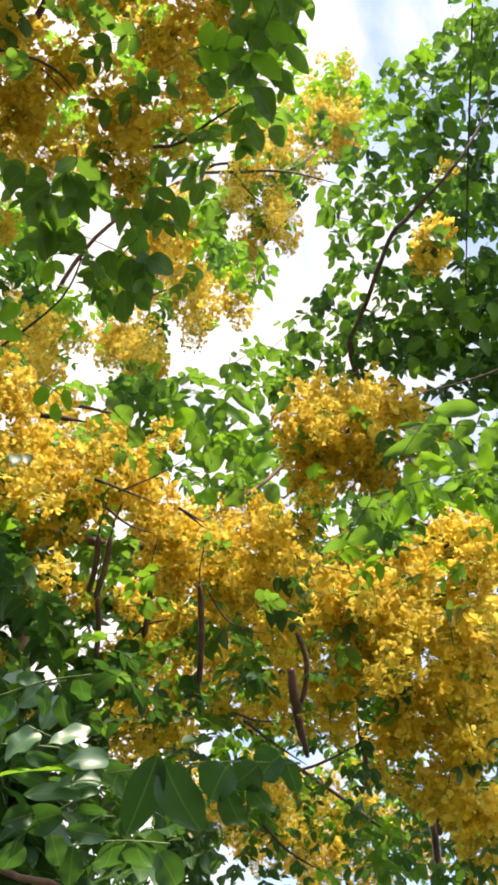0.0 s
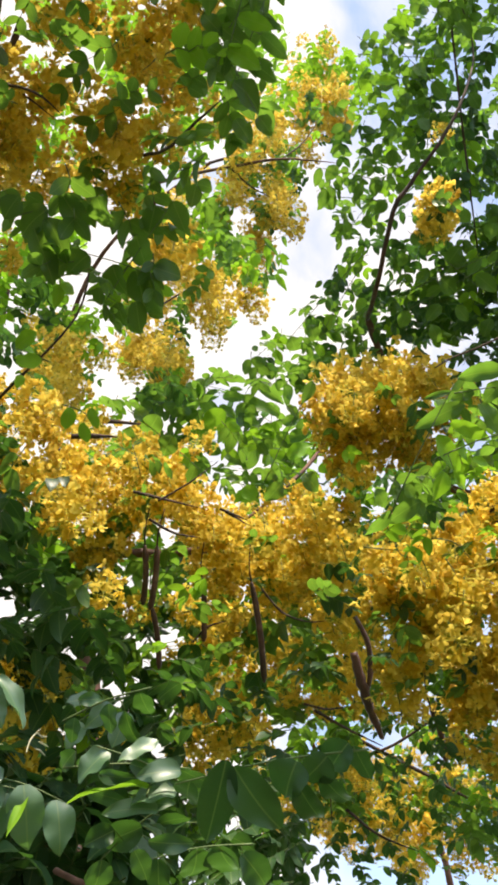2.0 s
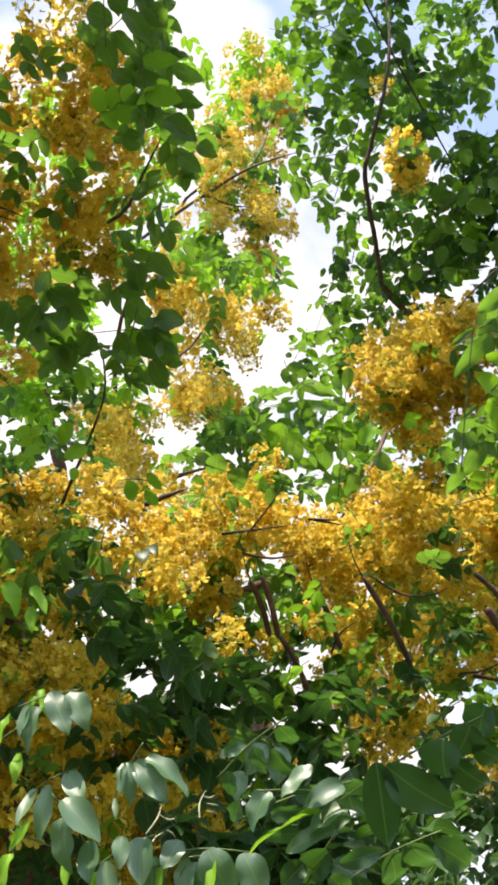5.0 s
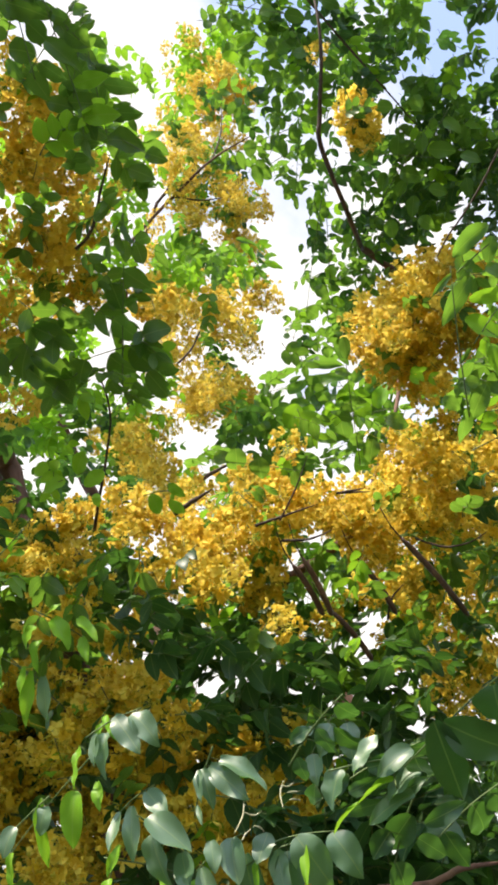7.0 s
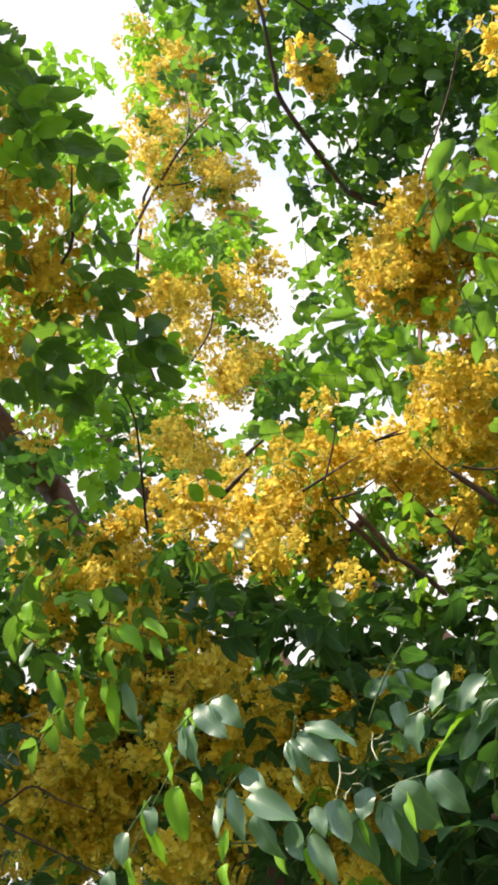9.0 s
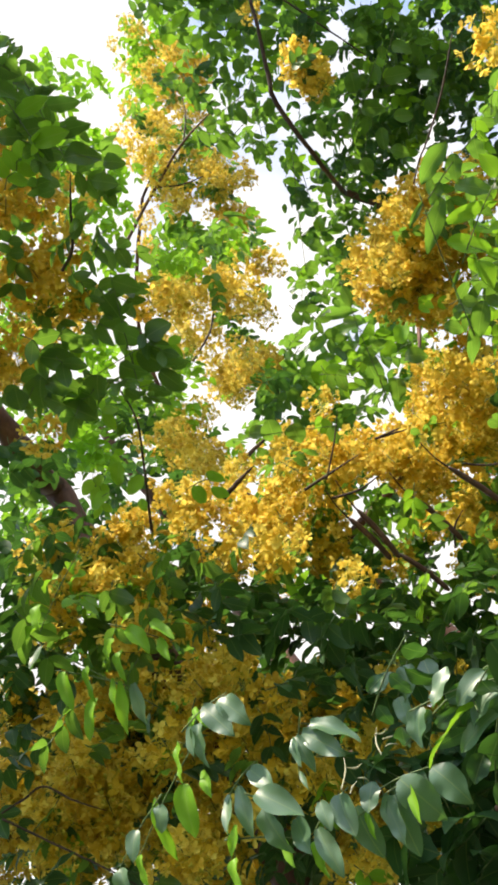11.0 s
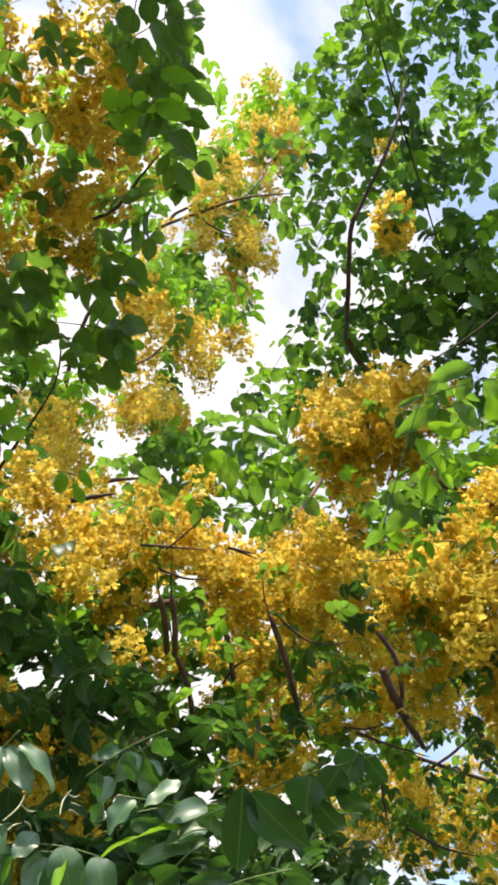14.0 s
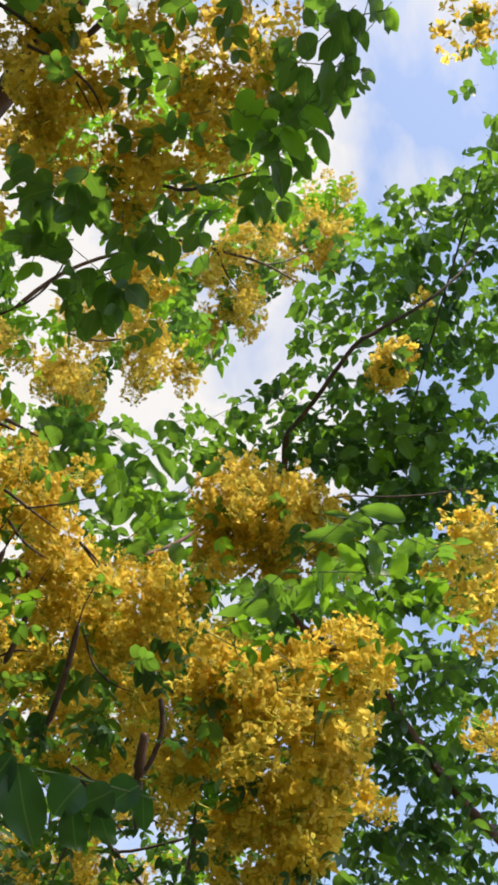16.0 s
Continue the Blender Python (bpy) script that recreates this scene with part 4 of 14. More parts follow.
leaf_clump(side_tree, 0.38, 1.51, 2.78, 0.056, 0.033, 0.10, 1, "sunlit")
leaf_clump(side_tree, 0.51, 1.29, 2.97, 0.067, 0.045, 0.10, 1, "green", -16)
leaf_clump(side_tree, 0.51, 1.35, 2.92, 0.067, 0.056, 0.10, 1, "sunlit", -16)
leaf_clump(side_tree, 0.41, 1.41, 2.88, 0.067, 0.045, 0.10, 1, "green", -16)
leaf_clump(side_tree, 0.57, 1.39, 2.88, 0.056, 0.056, 0.10, 1, "sunlit", -16)
leaf_clump(side_tree, 0.58, 1.47, 2.81, 0.056, 0.056, 0.10, 1, "green", -16)
leaf_clump(side_tree, 0.50, 1.44, 2.84, 0.056, 0.045, 0.10, 1, "sunlit", -16)

# the bough high over the near side: dark leaves against the sky and orange-yellow racemes

over_tree = tree_root("golden_shower_tree", -1.90, 0.90, "golden shower tree whose dark leaves hang over the path", 0.95, 1.00)
limb(over_tree, [(-1.90, 0.90, -0.10), (-1.90, 0.95, 1.50), (-1.75, 1.00, 2.60), (-1.091, 0.737, 4.339), (-0.664, 0.795, 3.992)], [0.13, 0.11, 0.08, 0.04, 0.02], BARK, name="trunk")
limb(over_tree, [(-0.729, 0.842, 3.833), (-0.597, 0.867, 3.799), (-0.497, 0.913, 3.752), (-0.403, 0.981, 3.688)], [0.007, 0.006, 0.004, 0.002])
limb(over_tree, [(-0.579, 0.871, 3.695), (-0.493, 0.882, 3.684), (-0.420, 0.906, 3.661), (-0.370, 0.947, 3.620)], [0.006, 0.005, 0.004, 0.002])
limb(over_tree, [(-0.675, 1.503, 3.349), (-0.568, 1.397, 3.314), (-0.469, 1.296, 3.273), (-0.401, 1.251, 3.318), (-0.364, 1.189, 3.379), (-0.383, 1.141, 3.426)], [0.0055, 0.0045, 0.0035, 0.003, 0.0025, 0.002])
limb(over_tree, [(-0.200, 0.975, 3.451), (-0.148, 0.971, 3.455), (-0.083, 0.940, 3.486), (-0.013, 0.908, 3.517)], [0.005, 0.005, 0.004, 0.003])
limb(over_tree, [(-0.529, 0.955, 4.237), (-0.601, 1.068, 4.281), (-0.678, 1.188, 4.322)], [0.012, 0.012, 0.01], BARK)
flower_clump(over_tree, -0.52, 0.88, 3.83, 0.064, 0.064, 0.10, 2, "orange")
flower_clump(over_tree, -0.51, 0.97, 3.74, 0.071, 0.064, 0.10, 3, "orange")
flower_clump(over_tree, -0.51, 1.04, 3.67, 0.071, 0.064, 0.10, 3, "orange")
flower_clump(over_tree, -0.40, 0.94, 3.77, 0.090, 0.052, 0.10, 3, "orange")
flower_clump(over_tree, -0.32, 0.98, 3.73, 0.077, 0.058, 0.10, 2, "orange")
flower_clump(over_tree, -0.27, 1.03, 3.68, 0.058, 0.077, 0.10, 2, "orange")
flower_clump(over_tree, -0.27, 1.11, 3.60, 0.058, 0.077, 0.10, 2, "orange")
flower_clump(over_tree, -0.19, 0.89, 3.82, 0.064, 0.064, 0.10, 2, "orange")
flower_clump(over_tree, -0.16, 0.94, 3.77, 0.045, 0.064, 0.10, 2, "orange")
flower_clump(over_tree, -0.05, 0.86, 3.85, 0.064, 0.052, 0.10, 2, "orange")
flower_clump(over_tree, -0.07, 0.99, 3.72, 0.039, 0.045, 0.10, 1, "orange")
flower_clump(over_tree, -0.15, 1.08, 3.63, 0.045, 0.058, 0.10, 1, "orange")
flower_clump(over_tree, -0.29, 1.15, 3.56, 0.045, 0.039, 0.10, 1, "orange")
flower_clump(over_tree, -0.54, 1.09, 3.62, 0.039, 0.052, 0.10, 1, "orange")
flower_clump(over_tree, -0.05, 1.02, 3.69, 0.032, 0.026, 0.10, 1, "orange")
flower_clump(over_tree, -0.51, 1.39, 4.16, 0.074, 0.057, 0.13, 2)
flower_clump(over_tree, -0.69, 1.38, 4.18, 0.066, 0.066, 0.13, 2)
leaf_clump(over_tree, -0.36, 0.78, 3.64, 0.047, 0.047, 0.10, 1)
leaf_clump(over_tree, -0.27, 0.82, 3.61, 0.059, 0.047, 0.10, 1)
leaf_clump(over_tree, -0.32, 0.83, 3.59, 0.047, 0.047, 0.10, 1)
leaf_clump(over_tree, -0.19, 0.91, 3.52, 0.029, 0.053, 0.10, 1)
leaf_clump(over_tree, -0.15, 0.94, 3.48, 0.059, 0.041, 0.10, 1)
leaf_clump(over_tree, -0.06, 0.84, 3.58, 0.053, 0.070, 0.10, 1)
leaf_clump(over_tree, 0.02, 0.81, 3.62, 0.059, 0.070, 0.10, 1)
leaf_clump(over_tree, 0.06, 0.88, 3.55, 0.041, 0.041, 0.10, 1)
leaf_clump(over_tree, 0.08, 0.82, 3.61, 0.035, 0.035, 0.10, 1)
leaf_clump(over_tree, 0.07, 0.78, 3.65, 0.041, 0.035, 0.10, 1)
leaf_clump(over_tree, -0.01, 0.96, 3.47, 0.059, 0.041, 0.10, 1)
leaf_clump(over_tree, 0.03, 0.90, 3.53, 0.041, 0.041, 0.10, 1)
leaf_clump(over_tree, -0.48, 1.02, 3.41, 0.047, 0.047, 0.10, 1)
leaf_clump(over_tree, -0.36, 1.03, 3.39, 0.070, 0.053, 0.10, 1)
leaf_clump(over_tree, -0.31, 1.05, 3.38, 0.041, 0.041, 0.10, 1)
leaf_clump(over_tree, -0.41, 1.11, 3.32, 0.070, 0.064, 0.10, 2)
leaf_clump(over_tree, -0.24, 1.08, 3.34, 0.053, 0.053, 0.10, 1)
leaf_clump(over_tree, -0.19, 1.06, 3.37, 0.035, 0.035, 0.10, 1)
leaf_clump(over_tree, -0.14, 1.07, 3.36, 0.035, 0.041, 0.10, 1)
leaf_clump(over_tree, -0.35, 1.12, 3.31, 0.047, 0.047, 0.10, 1)
leaf_clump(over_tree, -0.28, 1.12, 3.30, 0.070, 0.047, 0.10, 1)
leaf_clump(over_tree, -0.22, 1.16, 3.27, 0.053, 0.059, 0.10, 1)
leaf_clump(over_tree, -0.29, 1.16, 3.27, 0.035, 0.053, 0.10, 1)
leaf_clump(over_tree, -0.26, 1.20, 3.22, 0.033, 0.041, 0.10, 1)
leaf_clump(over_tree, -0.29, 1.20, 3.22, 0.029, 0.041, 0.10, 1)
leaf_clump(over_tree, -0.45, 1.05, 3.38, 0.047, 0.035, 0.10, 1)
leaf_clump(over_tree, -0.11, 1.01, 3.42, 0.041, 0.059, 0.10, 1)
leaf_clump(over_tree, -0.19, 1.03, 3.39, 0.035, 0.047, 0.10, 1)
leaf_clump(over_tree, -0.02, 0.87, 3.56, 0.047, 0.059, 0.10, 1)
leaf_clump(over_tree, -0.33, 1.17, 3.25, 0.029, 0.035, 0.10, 1)
leaf_clump(over_tree, -0.37, 0.74, 3.62, 0.047, 0.047, 0.10, 1, "green", -16)
leaf_clump(over_tree, -0.31, 0.74, 3.62, 0.047, 0.059, 0.10, 1, "green", -16)
leaf_clump(over_tree, -0.18, 0.67, 3.66, 0.059, 0.047, 0.10, 1, "green", -16)
leaf_clump(over_tree, -0.26, 0.70, 3.64, 0.059, 0.047, 0.10, 1, "green", -16)
leaf_clump(over_tree, 0.06, 0.77, 3.56, 0.035, 0.059, 0.10, 1, "green", -16)
leaf_clump(over_tree, 0.04, 0.82, 3.51, 0.047, 0.059, 0.10, 1, "green", -16)
leaf_clump(over_tree, -0.46, 0.85, 3.54, 0.047, 0.047, 0.10, 1, "green", -16)
flower_clump(over_tree, -0.55, 0.84, 3.81, 0.077, 0.064, 0.10, 2, "orange", -16)
flower_clump(over_tree, -0.55, 0.99, 3.70, 0.077, 0.077, 0.10, 3, "orange", -16)
flower_clump(over_tree, -0.38, 0.79, 3.84, 0.064, 0.064, 0.10, 2, "orange", -16)
flower_clump(over_tree, -0.09, 0.73, 3.86, 0.077, 0.064, 0.10, 2, "orange", -16)
flower_clump(over_tree, -0.04, 0.68, 3.89, 0.064, 0.039, 0.10, 1, "orange", -16)
flower_clump(over_tree, -0.22, 0.87, 3.76, 0.064, 0.064, 0.10, 2, "orange", -16)
flower_clump(over_tree, -0.63, 0.89, 3.79, 0.052, 0.077, 0.10, 2, "orange", -16)
flower_clump(over_tree, -0.05, 0.81, 3.79, 0.064, 0.052, 0.10, 2, "orange", -16)
leaf_clump(over_tree, 0.04, 0.83, 3.70, 0.086, 0.049, 0.11, 1, "green", 55)
leaf_clump(over_tree, 0.04, 0.92, 3.63, 0.074, 0.062, 0.11, 1, "green", 55)
leaf_clump(over_tree, 0.00, 0.98, 3.56, 0.062, 0.062, 0.11, 1, "green", 55)
leaf_clump(over_tree, -0.04, 0.87, 3.65, 0.074, 0.049, 0.11, 1, "green", 55)
leaf_clump(over_tree, -0.01, 0.83, 3.69, 0.049, 0.074, 0.11, 1, "green", 55)
leaf_clump(over_tree, -0.11, 1.07, 3.45, 0.062, 0.049, 0.11, 1, "green", 55)
leaf_clump(over_tree, -0.20, 1.08, 3.41, 0.062, 0.049, 0.11, 1, "green", 55)
leaf_clump(over_tree, -0.26, 1.11, 3.38, 0.062, 0.062, 0.11, 1, "green", 55)
leaf_clump(over_tree, -0.23, 1.18, 3.32, 0.062, 0.049, 0.11, 1, "green", 55)
leaf_clump(over_tree, -0.35, 1.05, 3.40, 0.074, 0.049, 0.11, 1, "green", 55)
leaf_clump(over_tree, -0.42, 1.09, 3.35, 0.086, 0.062, 0.11, 1, "green", 55)
leaf_clump(over_tree, -0.46, 1.02, 3.40, 0.049, 0.062, 0.11, 1, "green", 55)
leaf_clump(over_tree, -0.29, 1.17, 3.32, 0.062, 0.049, 0.11, 1, "green", 55)
leaf_clump(over_tree, -0.29, 1.22, 3.27, 0.062, 0.037, 0.11, 1, "green", 55)
leaf_clump(over_tree, -0.09, 1.00, 3.52, 0.062, 0.049, 0.11, 1, "green", 55)
flower_clump(over_tree, -0.28, 1.04, 3.70, 0.081, 0.067, 0.10, 2, "orange", 55)
flower_clump(over_tree, -0.19, 1.09, 3.68, 0.067, 0.054, 0.10, 2, "orange", 55)
flower_clump(over_tree, -0.32, 1.12, 3.62, 0.081, 0.067, 0.10, 2, "orange", 55)
flower_clump(over_tree, -0.46, 1.09, 3.61, 0.081, 0.054, 0.10, 2, "orange", 55)
flower_clump(over_tree, -0.14, 1.00, 3.78, 0.067, 0.054, 0.10, 2, "orange", 55)
flower_clump(over_tree, -0.40, 1.05, 3.66, 0.054, 0.054, 0.10, 1, "orange", 55)
flower_clump(over_tree, -0.58, 1.18, 3.50, 0.054, 0.054, 0.10, 1, "orange", 55)
flower_clump(over_tree, -0.19, 1.24, 3.55, 0.054, 0.067, 0.10, 2, "orange", 55)

# the far trees

far_tree = tree_root("golden_shower_tree", -1.63, 6.07, "tall distant golden shower tree with pale green crown and yellow blossom", 0.75, 1.3, 0.08, 0.3)
limb(far_tree, [(-1.63, 6.07, -0.10), (-1.628, 6.069, 4.873), (-1.589, 4.972, 5.964), (-1.489, 4.195, 6.596), (-1.016, 3.545, 7.100), (-0.222, 3.105, 7.256)], [0.12, 0.08, 0.04, 0.02, 0.013, 0.011], BARK, name="trunk")
limb(far_tree, [(-0.222, 3.105, 7.256), (-0.076, 3.094, 7.267), (0.142, 3.094, 7.267), (0.396, 3.100, 7.262)], [0.012, 0.012, 0.011, 0.006], TWIG)
limb(far_tree, [(-0.564, 2.956, 6.837), (-0.315, 2.812, 6.623), (-0.088, 2.779, 6.578), (0.209, 2.807, 6.634), (0.524, 2.942, 6.737)], [0.014, 0.013, 0.012, 0.01, 0.005], BARK)
flower_clump(far_tree, 0.65, 3.09, 8.40, 0.154, 0.103, 0.32, 2)
leaf_clump(far_tree, 0.41, 2.98, 8.22, 0.040, 0.040, 0.35, 1, "sunlit")
flower_clump(far_tree, 0.49, 3.06, 8.43, 0.103, 0.103, 0.32, 2)
leaf_clump(far_tree, 0.32, 2.99, 7.52, 0.111, 0.065, 0.33, 1, "sunlit")
flower_clump(far_tree, 0.38, 3.09, 7.70, 0.286, 0.167, 0.29, 7)
flower_clump(far_tree, 0.57, 3.14, 7.64, 0.238, 0.190, 0.29, 7)
leaf_clump(far_tree, 0.22, 3.09, 7.42, 0.074, 0.046, 0.33, 1, "sunlit")
flower_clump(far_tree, 0.30, 3.16, 7.63, 0.190, 0.119, 0.29, 4)
leaf_clump(far_tree, 0.62, 2.95, 7.56, 0.074, 0.055, 0.33, 1, "sunlit")
flower_clump(far_tree, 0.57, 3.01, 7.78, 0.190, 0.143, 0.29, 4)
leaf_clump(far_tree, 0.42, 3.05, 7.17, 0.071, 0.036, 0.32, 1, "sunlit")
flower_clump(far_tree, 0.44, 3.15, 7.35, 0.185, 0.092, 0.28, 3)
flower_clump(far_tree, 0.10, 3.07, 6.73, 0.255, 0.149, 0.26, 4)
flower_clump(far_tree, -0.00, 2.95, 6.85, 0.170, 0.106, 0.26, 2)
flower_clump(far_tree, 0.20, 3.14, 6.66, 0.170, 0.106, 0.26, 2)
flower_clump(far_tree, -0.13, 3.01, 6.51, 0.164, 0.144, 0.25, 3)
flower_clump(far_tree, -0.17, 2.85, 6.67, 0.164, 0.103, 0.25, 2)
flower_clump(far_tree, 0.06, 3.16, 6.63, 0.212, 0.106, 0.26, 3)
# far crown leaves take the bright leaf colour, sunlight painted into it
leaf_clump(far_tree, 0.65, 3.02, 8.47, 0.123, 0.103, 0.35, 6, "sunlit")
leaf_clump(far_tree, 0.53, 3.15, 8.34, 0.246, 0.103, 0.35, 13, "sunlit")
leaf_clump(far_tree, 0.82, 3.09, 8.40, 0.123, 0.123, 0.35, 8, "sunlit")
leaf_clump(far_tree, 0.90, 3.18, 8.31, 0.123, 0.123, 0.35, 8, "sunlit")
leaf_clump(far_tree, 0.37, 3.21, 8.28, 0.123, 0.123, 0.35, 8, "sunlit")
leaf_clump(far_tree, 0.73, 3.21, 8.28, 0.164, 0.123, 0.35, 10, "sunlit")
leaf_clump(far_tree, 0.79, 3.23, 7.98, 0.120, 0.120, 0.34, 7, "sunlit")
leaf_clump(far_tree, 0.24, 3.24, 8.25, 0.123, 0.082, 0.35, 5, "sunlit")
leaf_clump(far_tree, -0.33, 2.77, 5.90, 0.146, 0.088, 0.25, 5)
leaf_clump(far_tree, -0.15, 2.79, 5.88, 0.146, 0.103, 0.25, 6)
leaf_clump(far_tree, -0.03, 2.61, 5.50, 0.094, 0.094, 0.23, 4)
leaf_clump(far_tree, -0.12, 2.89, 5.77, 0.146, 0.073, 0.25, 4)
leaf_clump(far_tree, -0.35, 2.90, 6.33, 0.127, 0.095, 0.27, 5)
leaf_clump(far_tree, 0.14, 3.10, 6.98, 0.141, 0.088, 0.30, 5)
leaf_clump(far_tree, 0.28, 3.10, 6.98, 0.105, 0.105, 0.30, 5)
leaf_clump(far_tree, 0.07, 2.57, 5.25, 0.077, 0.057, 0.22, 2)
leaf_clump(far_tree, -0.00, 2.70, 5.40, 0.067, 0.081, 0.23, 2)
flower_clump(far_tree, -0.35, 2.70, 5.40, 0.168, 0.135, 0.21, 3)
flower_clump(far_tree, -0.25, 2.74, 5.36, 0.168, 0.101, 0.21, 2)
flower_clump(far_tree, -0.16, 2.80, 5.31, 0.168, 0.084, 0.21, 2)
flower_clump(far_tree, -0.38, 2.76, 5.34, 0.101, 0.101, 0.21, 1)
flower_clump(far_tree, -0.08, 2.78, 5.33, 0.084, 0.051, 0.21, 1)

left_far_tree = tree_root("golden_shower_tree", -1.63, 3.87, "golden shower tree with mixed yellow blossom and light green leaves", 0.72, 1.15, 0.10, 0.28)
limb(left_far_tree, [(-1.63, 3.87, -0.10), (-1.63, 3.77, 2.00), (-1.709, 3.701, 5.253), (-1.556, 3.332, 5.761), (-1.395, 2.991, 6.241)], [0.12, 0.09, 0.05, 0.035, 0.02], BARK, name="trunk")
flower_clump(left_far_tree, -1.05, 2.76, 5.34, 0.118, 0.094, 0.21, 2)
flower_clump(left_far_tree, -0.89, 2.78, 5.04, 0.161, 0.145, 0.20, 5)
flower_clump(left_far_tree, -0.94, 2.75, 4.79, 0.154, 0.123, 0.19, 4)
leaf_clump(left_far_tree, -0.59, 3.16, 5.51, 0.066, 0.059, 0.26, 1, "sunlit")
flower_clump(left_far_tree, -0.64, 3.30, 5.65, 0.171, 0.152, 0.23, 5)
leaf_clump(left_far_tree, -0.47, 3.27, 5.40, 0.059, 0.051, 0.26, 1, "sunlit")
flower_clump(left_far_tree, -0.55, 3.40, 5.55, 0.152, 0.133, 0.23, 4)
flower_clump(left_far_tree, -0.61, 3.38, 5.57, 0.190, 0.152, 0.23, 5)
leaf_clump(left_far_tree, -0.72, 3.19, 5.48, 0.059, 0.037, 0.26, 1, "sunlit")
flower_clump(left_far_tree, -0.73, 3.31, 5.64, 0.152, 0.095, 0.23, 3)
# here too the bright leaf colour stands in for sun on the crown
leaf_clump(left_far_tree, -1.11, 2.55, 5.55, 0.135, 0.135, 0.23, 8, "sunlit")
leaf_clump(left_far_tree, -1.03, 2.66, 5.44, 0.135, 0.108, 0.23, 7, "sunlit")
leaf_clump(left_far_tree, -0.99, 2.45, 4.81, 0.070, 0.094, 0.20, 3, "sunlit")
leaf_clump(left_far_tree, -0.79, 2.55, 4.98, 0.111, 0.086, 0.21, 4, "sunlit")
leaf_clump(left_far_tree, -0.77, 2.62, 4.91, 0.074, 0.062, 0.21, 2, "sunlit")
leaf_clump(left_far_tree, -1.10, 2.60, 5.78, 0.169, 0.112, 0.24, 8, "sunlit")
leaf_clump(left_far_tree, -0.90, 2.56, 5.82, 0.169, 0.084, 0.24, 6, "sunlit")
leaf_clump(left_far_tree, -0.60, 3.37, 5.86, 0.127, 0.079, 0.27, 4, "sunlit")
leaf_clump(left_far_tree, -0.51, 3.44, 5.79, 0.095, 0.095, 0.27, 4, "sunlit")
leaf_clump(left_far_tree, -0.67, 3.44, 5.51, 0.122, 0.122, 0.26, 7, "sunlit")
leaf_clump(left_far_tree, -0.52, 3.49, 5.47, 0.122, 0.091, 0.26, 5, "sunlit")
leaf_clump(left_far_tree, -0.88, 2.95, 4.87, 0.129, 0.103, 0.22, 6, "sunlit")
leaf_clump(left_far_tree, -0.78, 3.08, 5.02, 0.081, 0.067, 0.23, 2, "sunlit")
leaf_clump(left_far_tree, -0.85, 2.58, 4.39, 0.089, 0.089, 0.19, 4, "sunlit")
leaf_clump(left_far_tree, -0.87, 2.04, 5.91, 0.132, 0.105, 0.23, 5, "sunlit")
leaf_clump(left_far_tree, -0.90, 2.14, 5.82, 0.158, 0.079, 0.23, 5, "sunlit")
leaf_clump(left_far_tree, -0.22, 1.82, 5.71, 0.123, 0.148, 0.21, 7, "sunlit")
leaf_clump(left_far_tree, -0.16, 1.82, 6.14, 0.132, 0.132, 0.23, 7, "sunlit")
leaf_clump(left_far_tree, -0.56, 1.78, 6.17, 0.158, 0.105, 0.23, 6, "sunlit")
leaf_clump(left_far_tree, -0.27, 1.92, 6.18, 0.108, 0.108, 0.23, 4, "sunlit")
leaf_clump(left_far_tree, -0.06, 2.03, 6.07, 0.135, 0.162, 0.23, 8, "sunlit")
leaf_clump(left_far_tree, -0.16, 2.17, 5.93, 0.135, 0.108, 0.23, 6, "sunlit")
leaf_clump(left_far_tree, -0.79, 2.17, 5.78, 0.132, 0.066, 0.23, 3, "sunlit")
leaf_clump(left_far_tree, -0.40, 2.64, 5.75, 0.112, 0.084, 0.24, 4, "sunlit")
leaf_clump(left_far_tree, -0.47, 1.72, 5.64, 0.148, 0.098, 0.21, 7, "sunlit", 55)
leaf_clump(left_far_tree, 0.07, 1.68, 5.82, 0.123, 0.123, 0.21, 7, "sunlit", 55)
leaf_clump(left_far_tree, 0.17, 1.74, 5.80, 0.098, 0.123, 0.21, 6, "sunlit", 55)
leaf_clump(left_far_tree, 0.14, 1.71, 6.08, 0.103, 0.077, 0.22, 4, "sunlit", 55)
leaf_clump(left_far_tree, -1.03, 2.19, 5.07, 0.148, 0.123, 0.21, 9, "sunlit", 55)
leaf_clump(left_far_tree, -1.29, 2.14, 5.05, 0.148, 0.098, 0.21, 7, "sunlit", 55)
leaf_clump(left_far_tree, -1.14, 2.28, 4.96, 0.172, 0.123, 0.21, 10, "sunlit", 55)
leaf_clump(left_far_tree, -0.87, 1.88, 5.39, 0.123, 0.098, 0.21, 6, "sunlit", 55)
leaf_clump(left_far_tree, -0.87, 2.70, 5.21, 0.135, 0.108, 0.23, 7, "sunlit", 55)
leaf_clump(left_far_tree, -0.67, 2.70, 5.26, 0.135, 0.108, 0.23, 7, "sunlit", 55)
leaf_clump(left_far_tree, -1.42, 2.07, 4.80, 0.141, 0.117, 0.20, 8, "sunlit", 55)
leaf_clump(left_far_tree, -1.57, 2.16, 4.68, 0.141, 0.094, 0.20, 6, "sunlit", 55)
leaf_clump(left_far_tree, 0.20, 1.90, 5.94, 0.052, 0.077, 0.22, 2, "sunlit", 55)
leaf_clump(left_far_tree, -0.26, 2.54, 5.52, 0.135, 0.108, 0.23, 7, "sunlit", 55)
leaf_clump(left_far_tree, -0.06, 2.68, 5.45, 0.108, 0.108, 0.23, 6, "sunlit", 55)
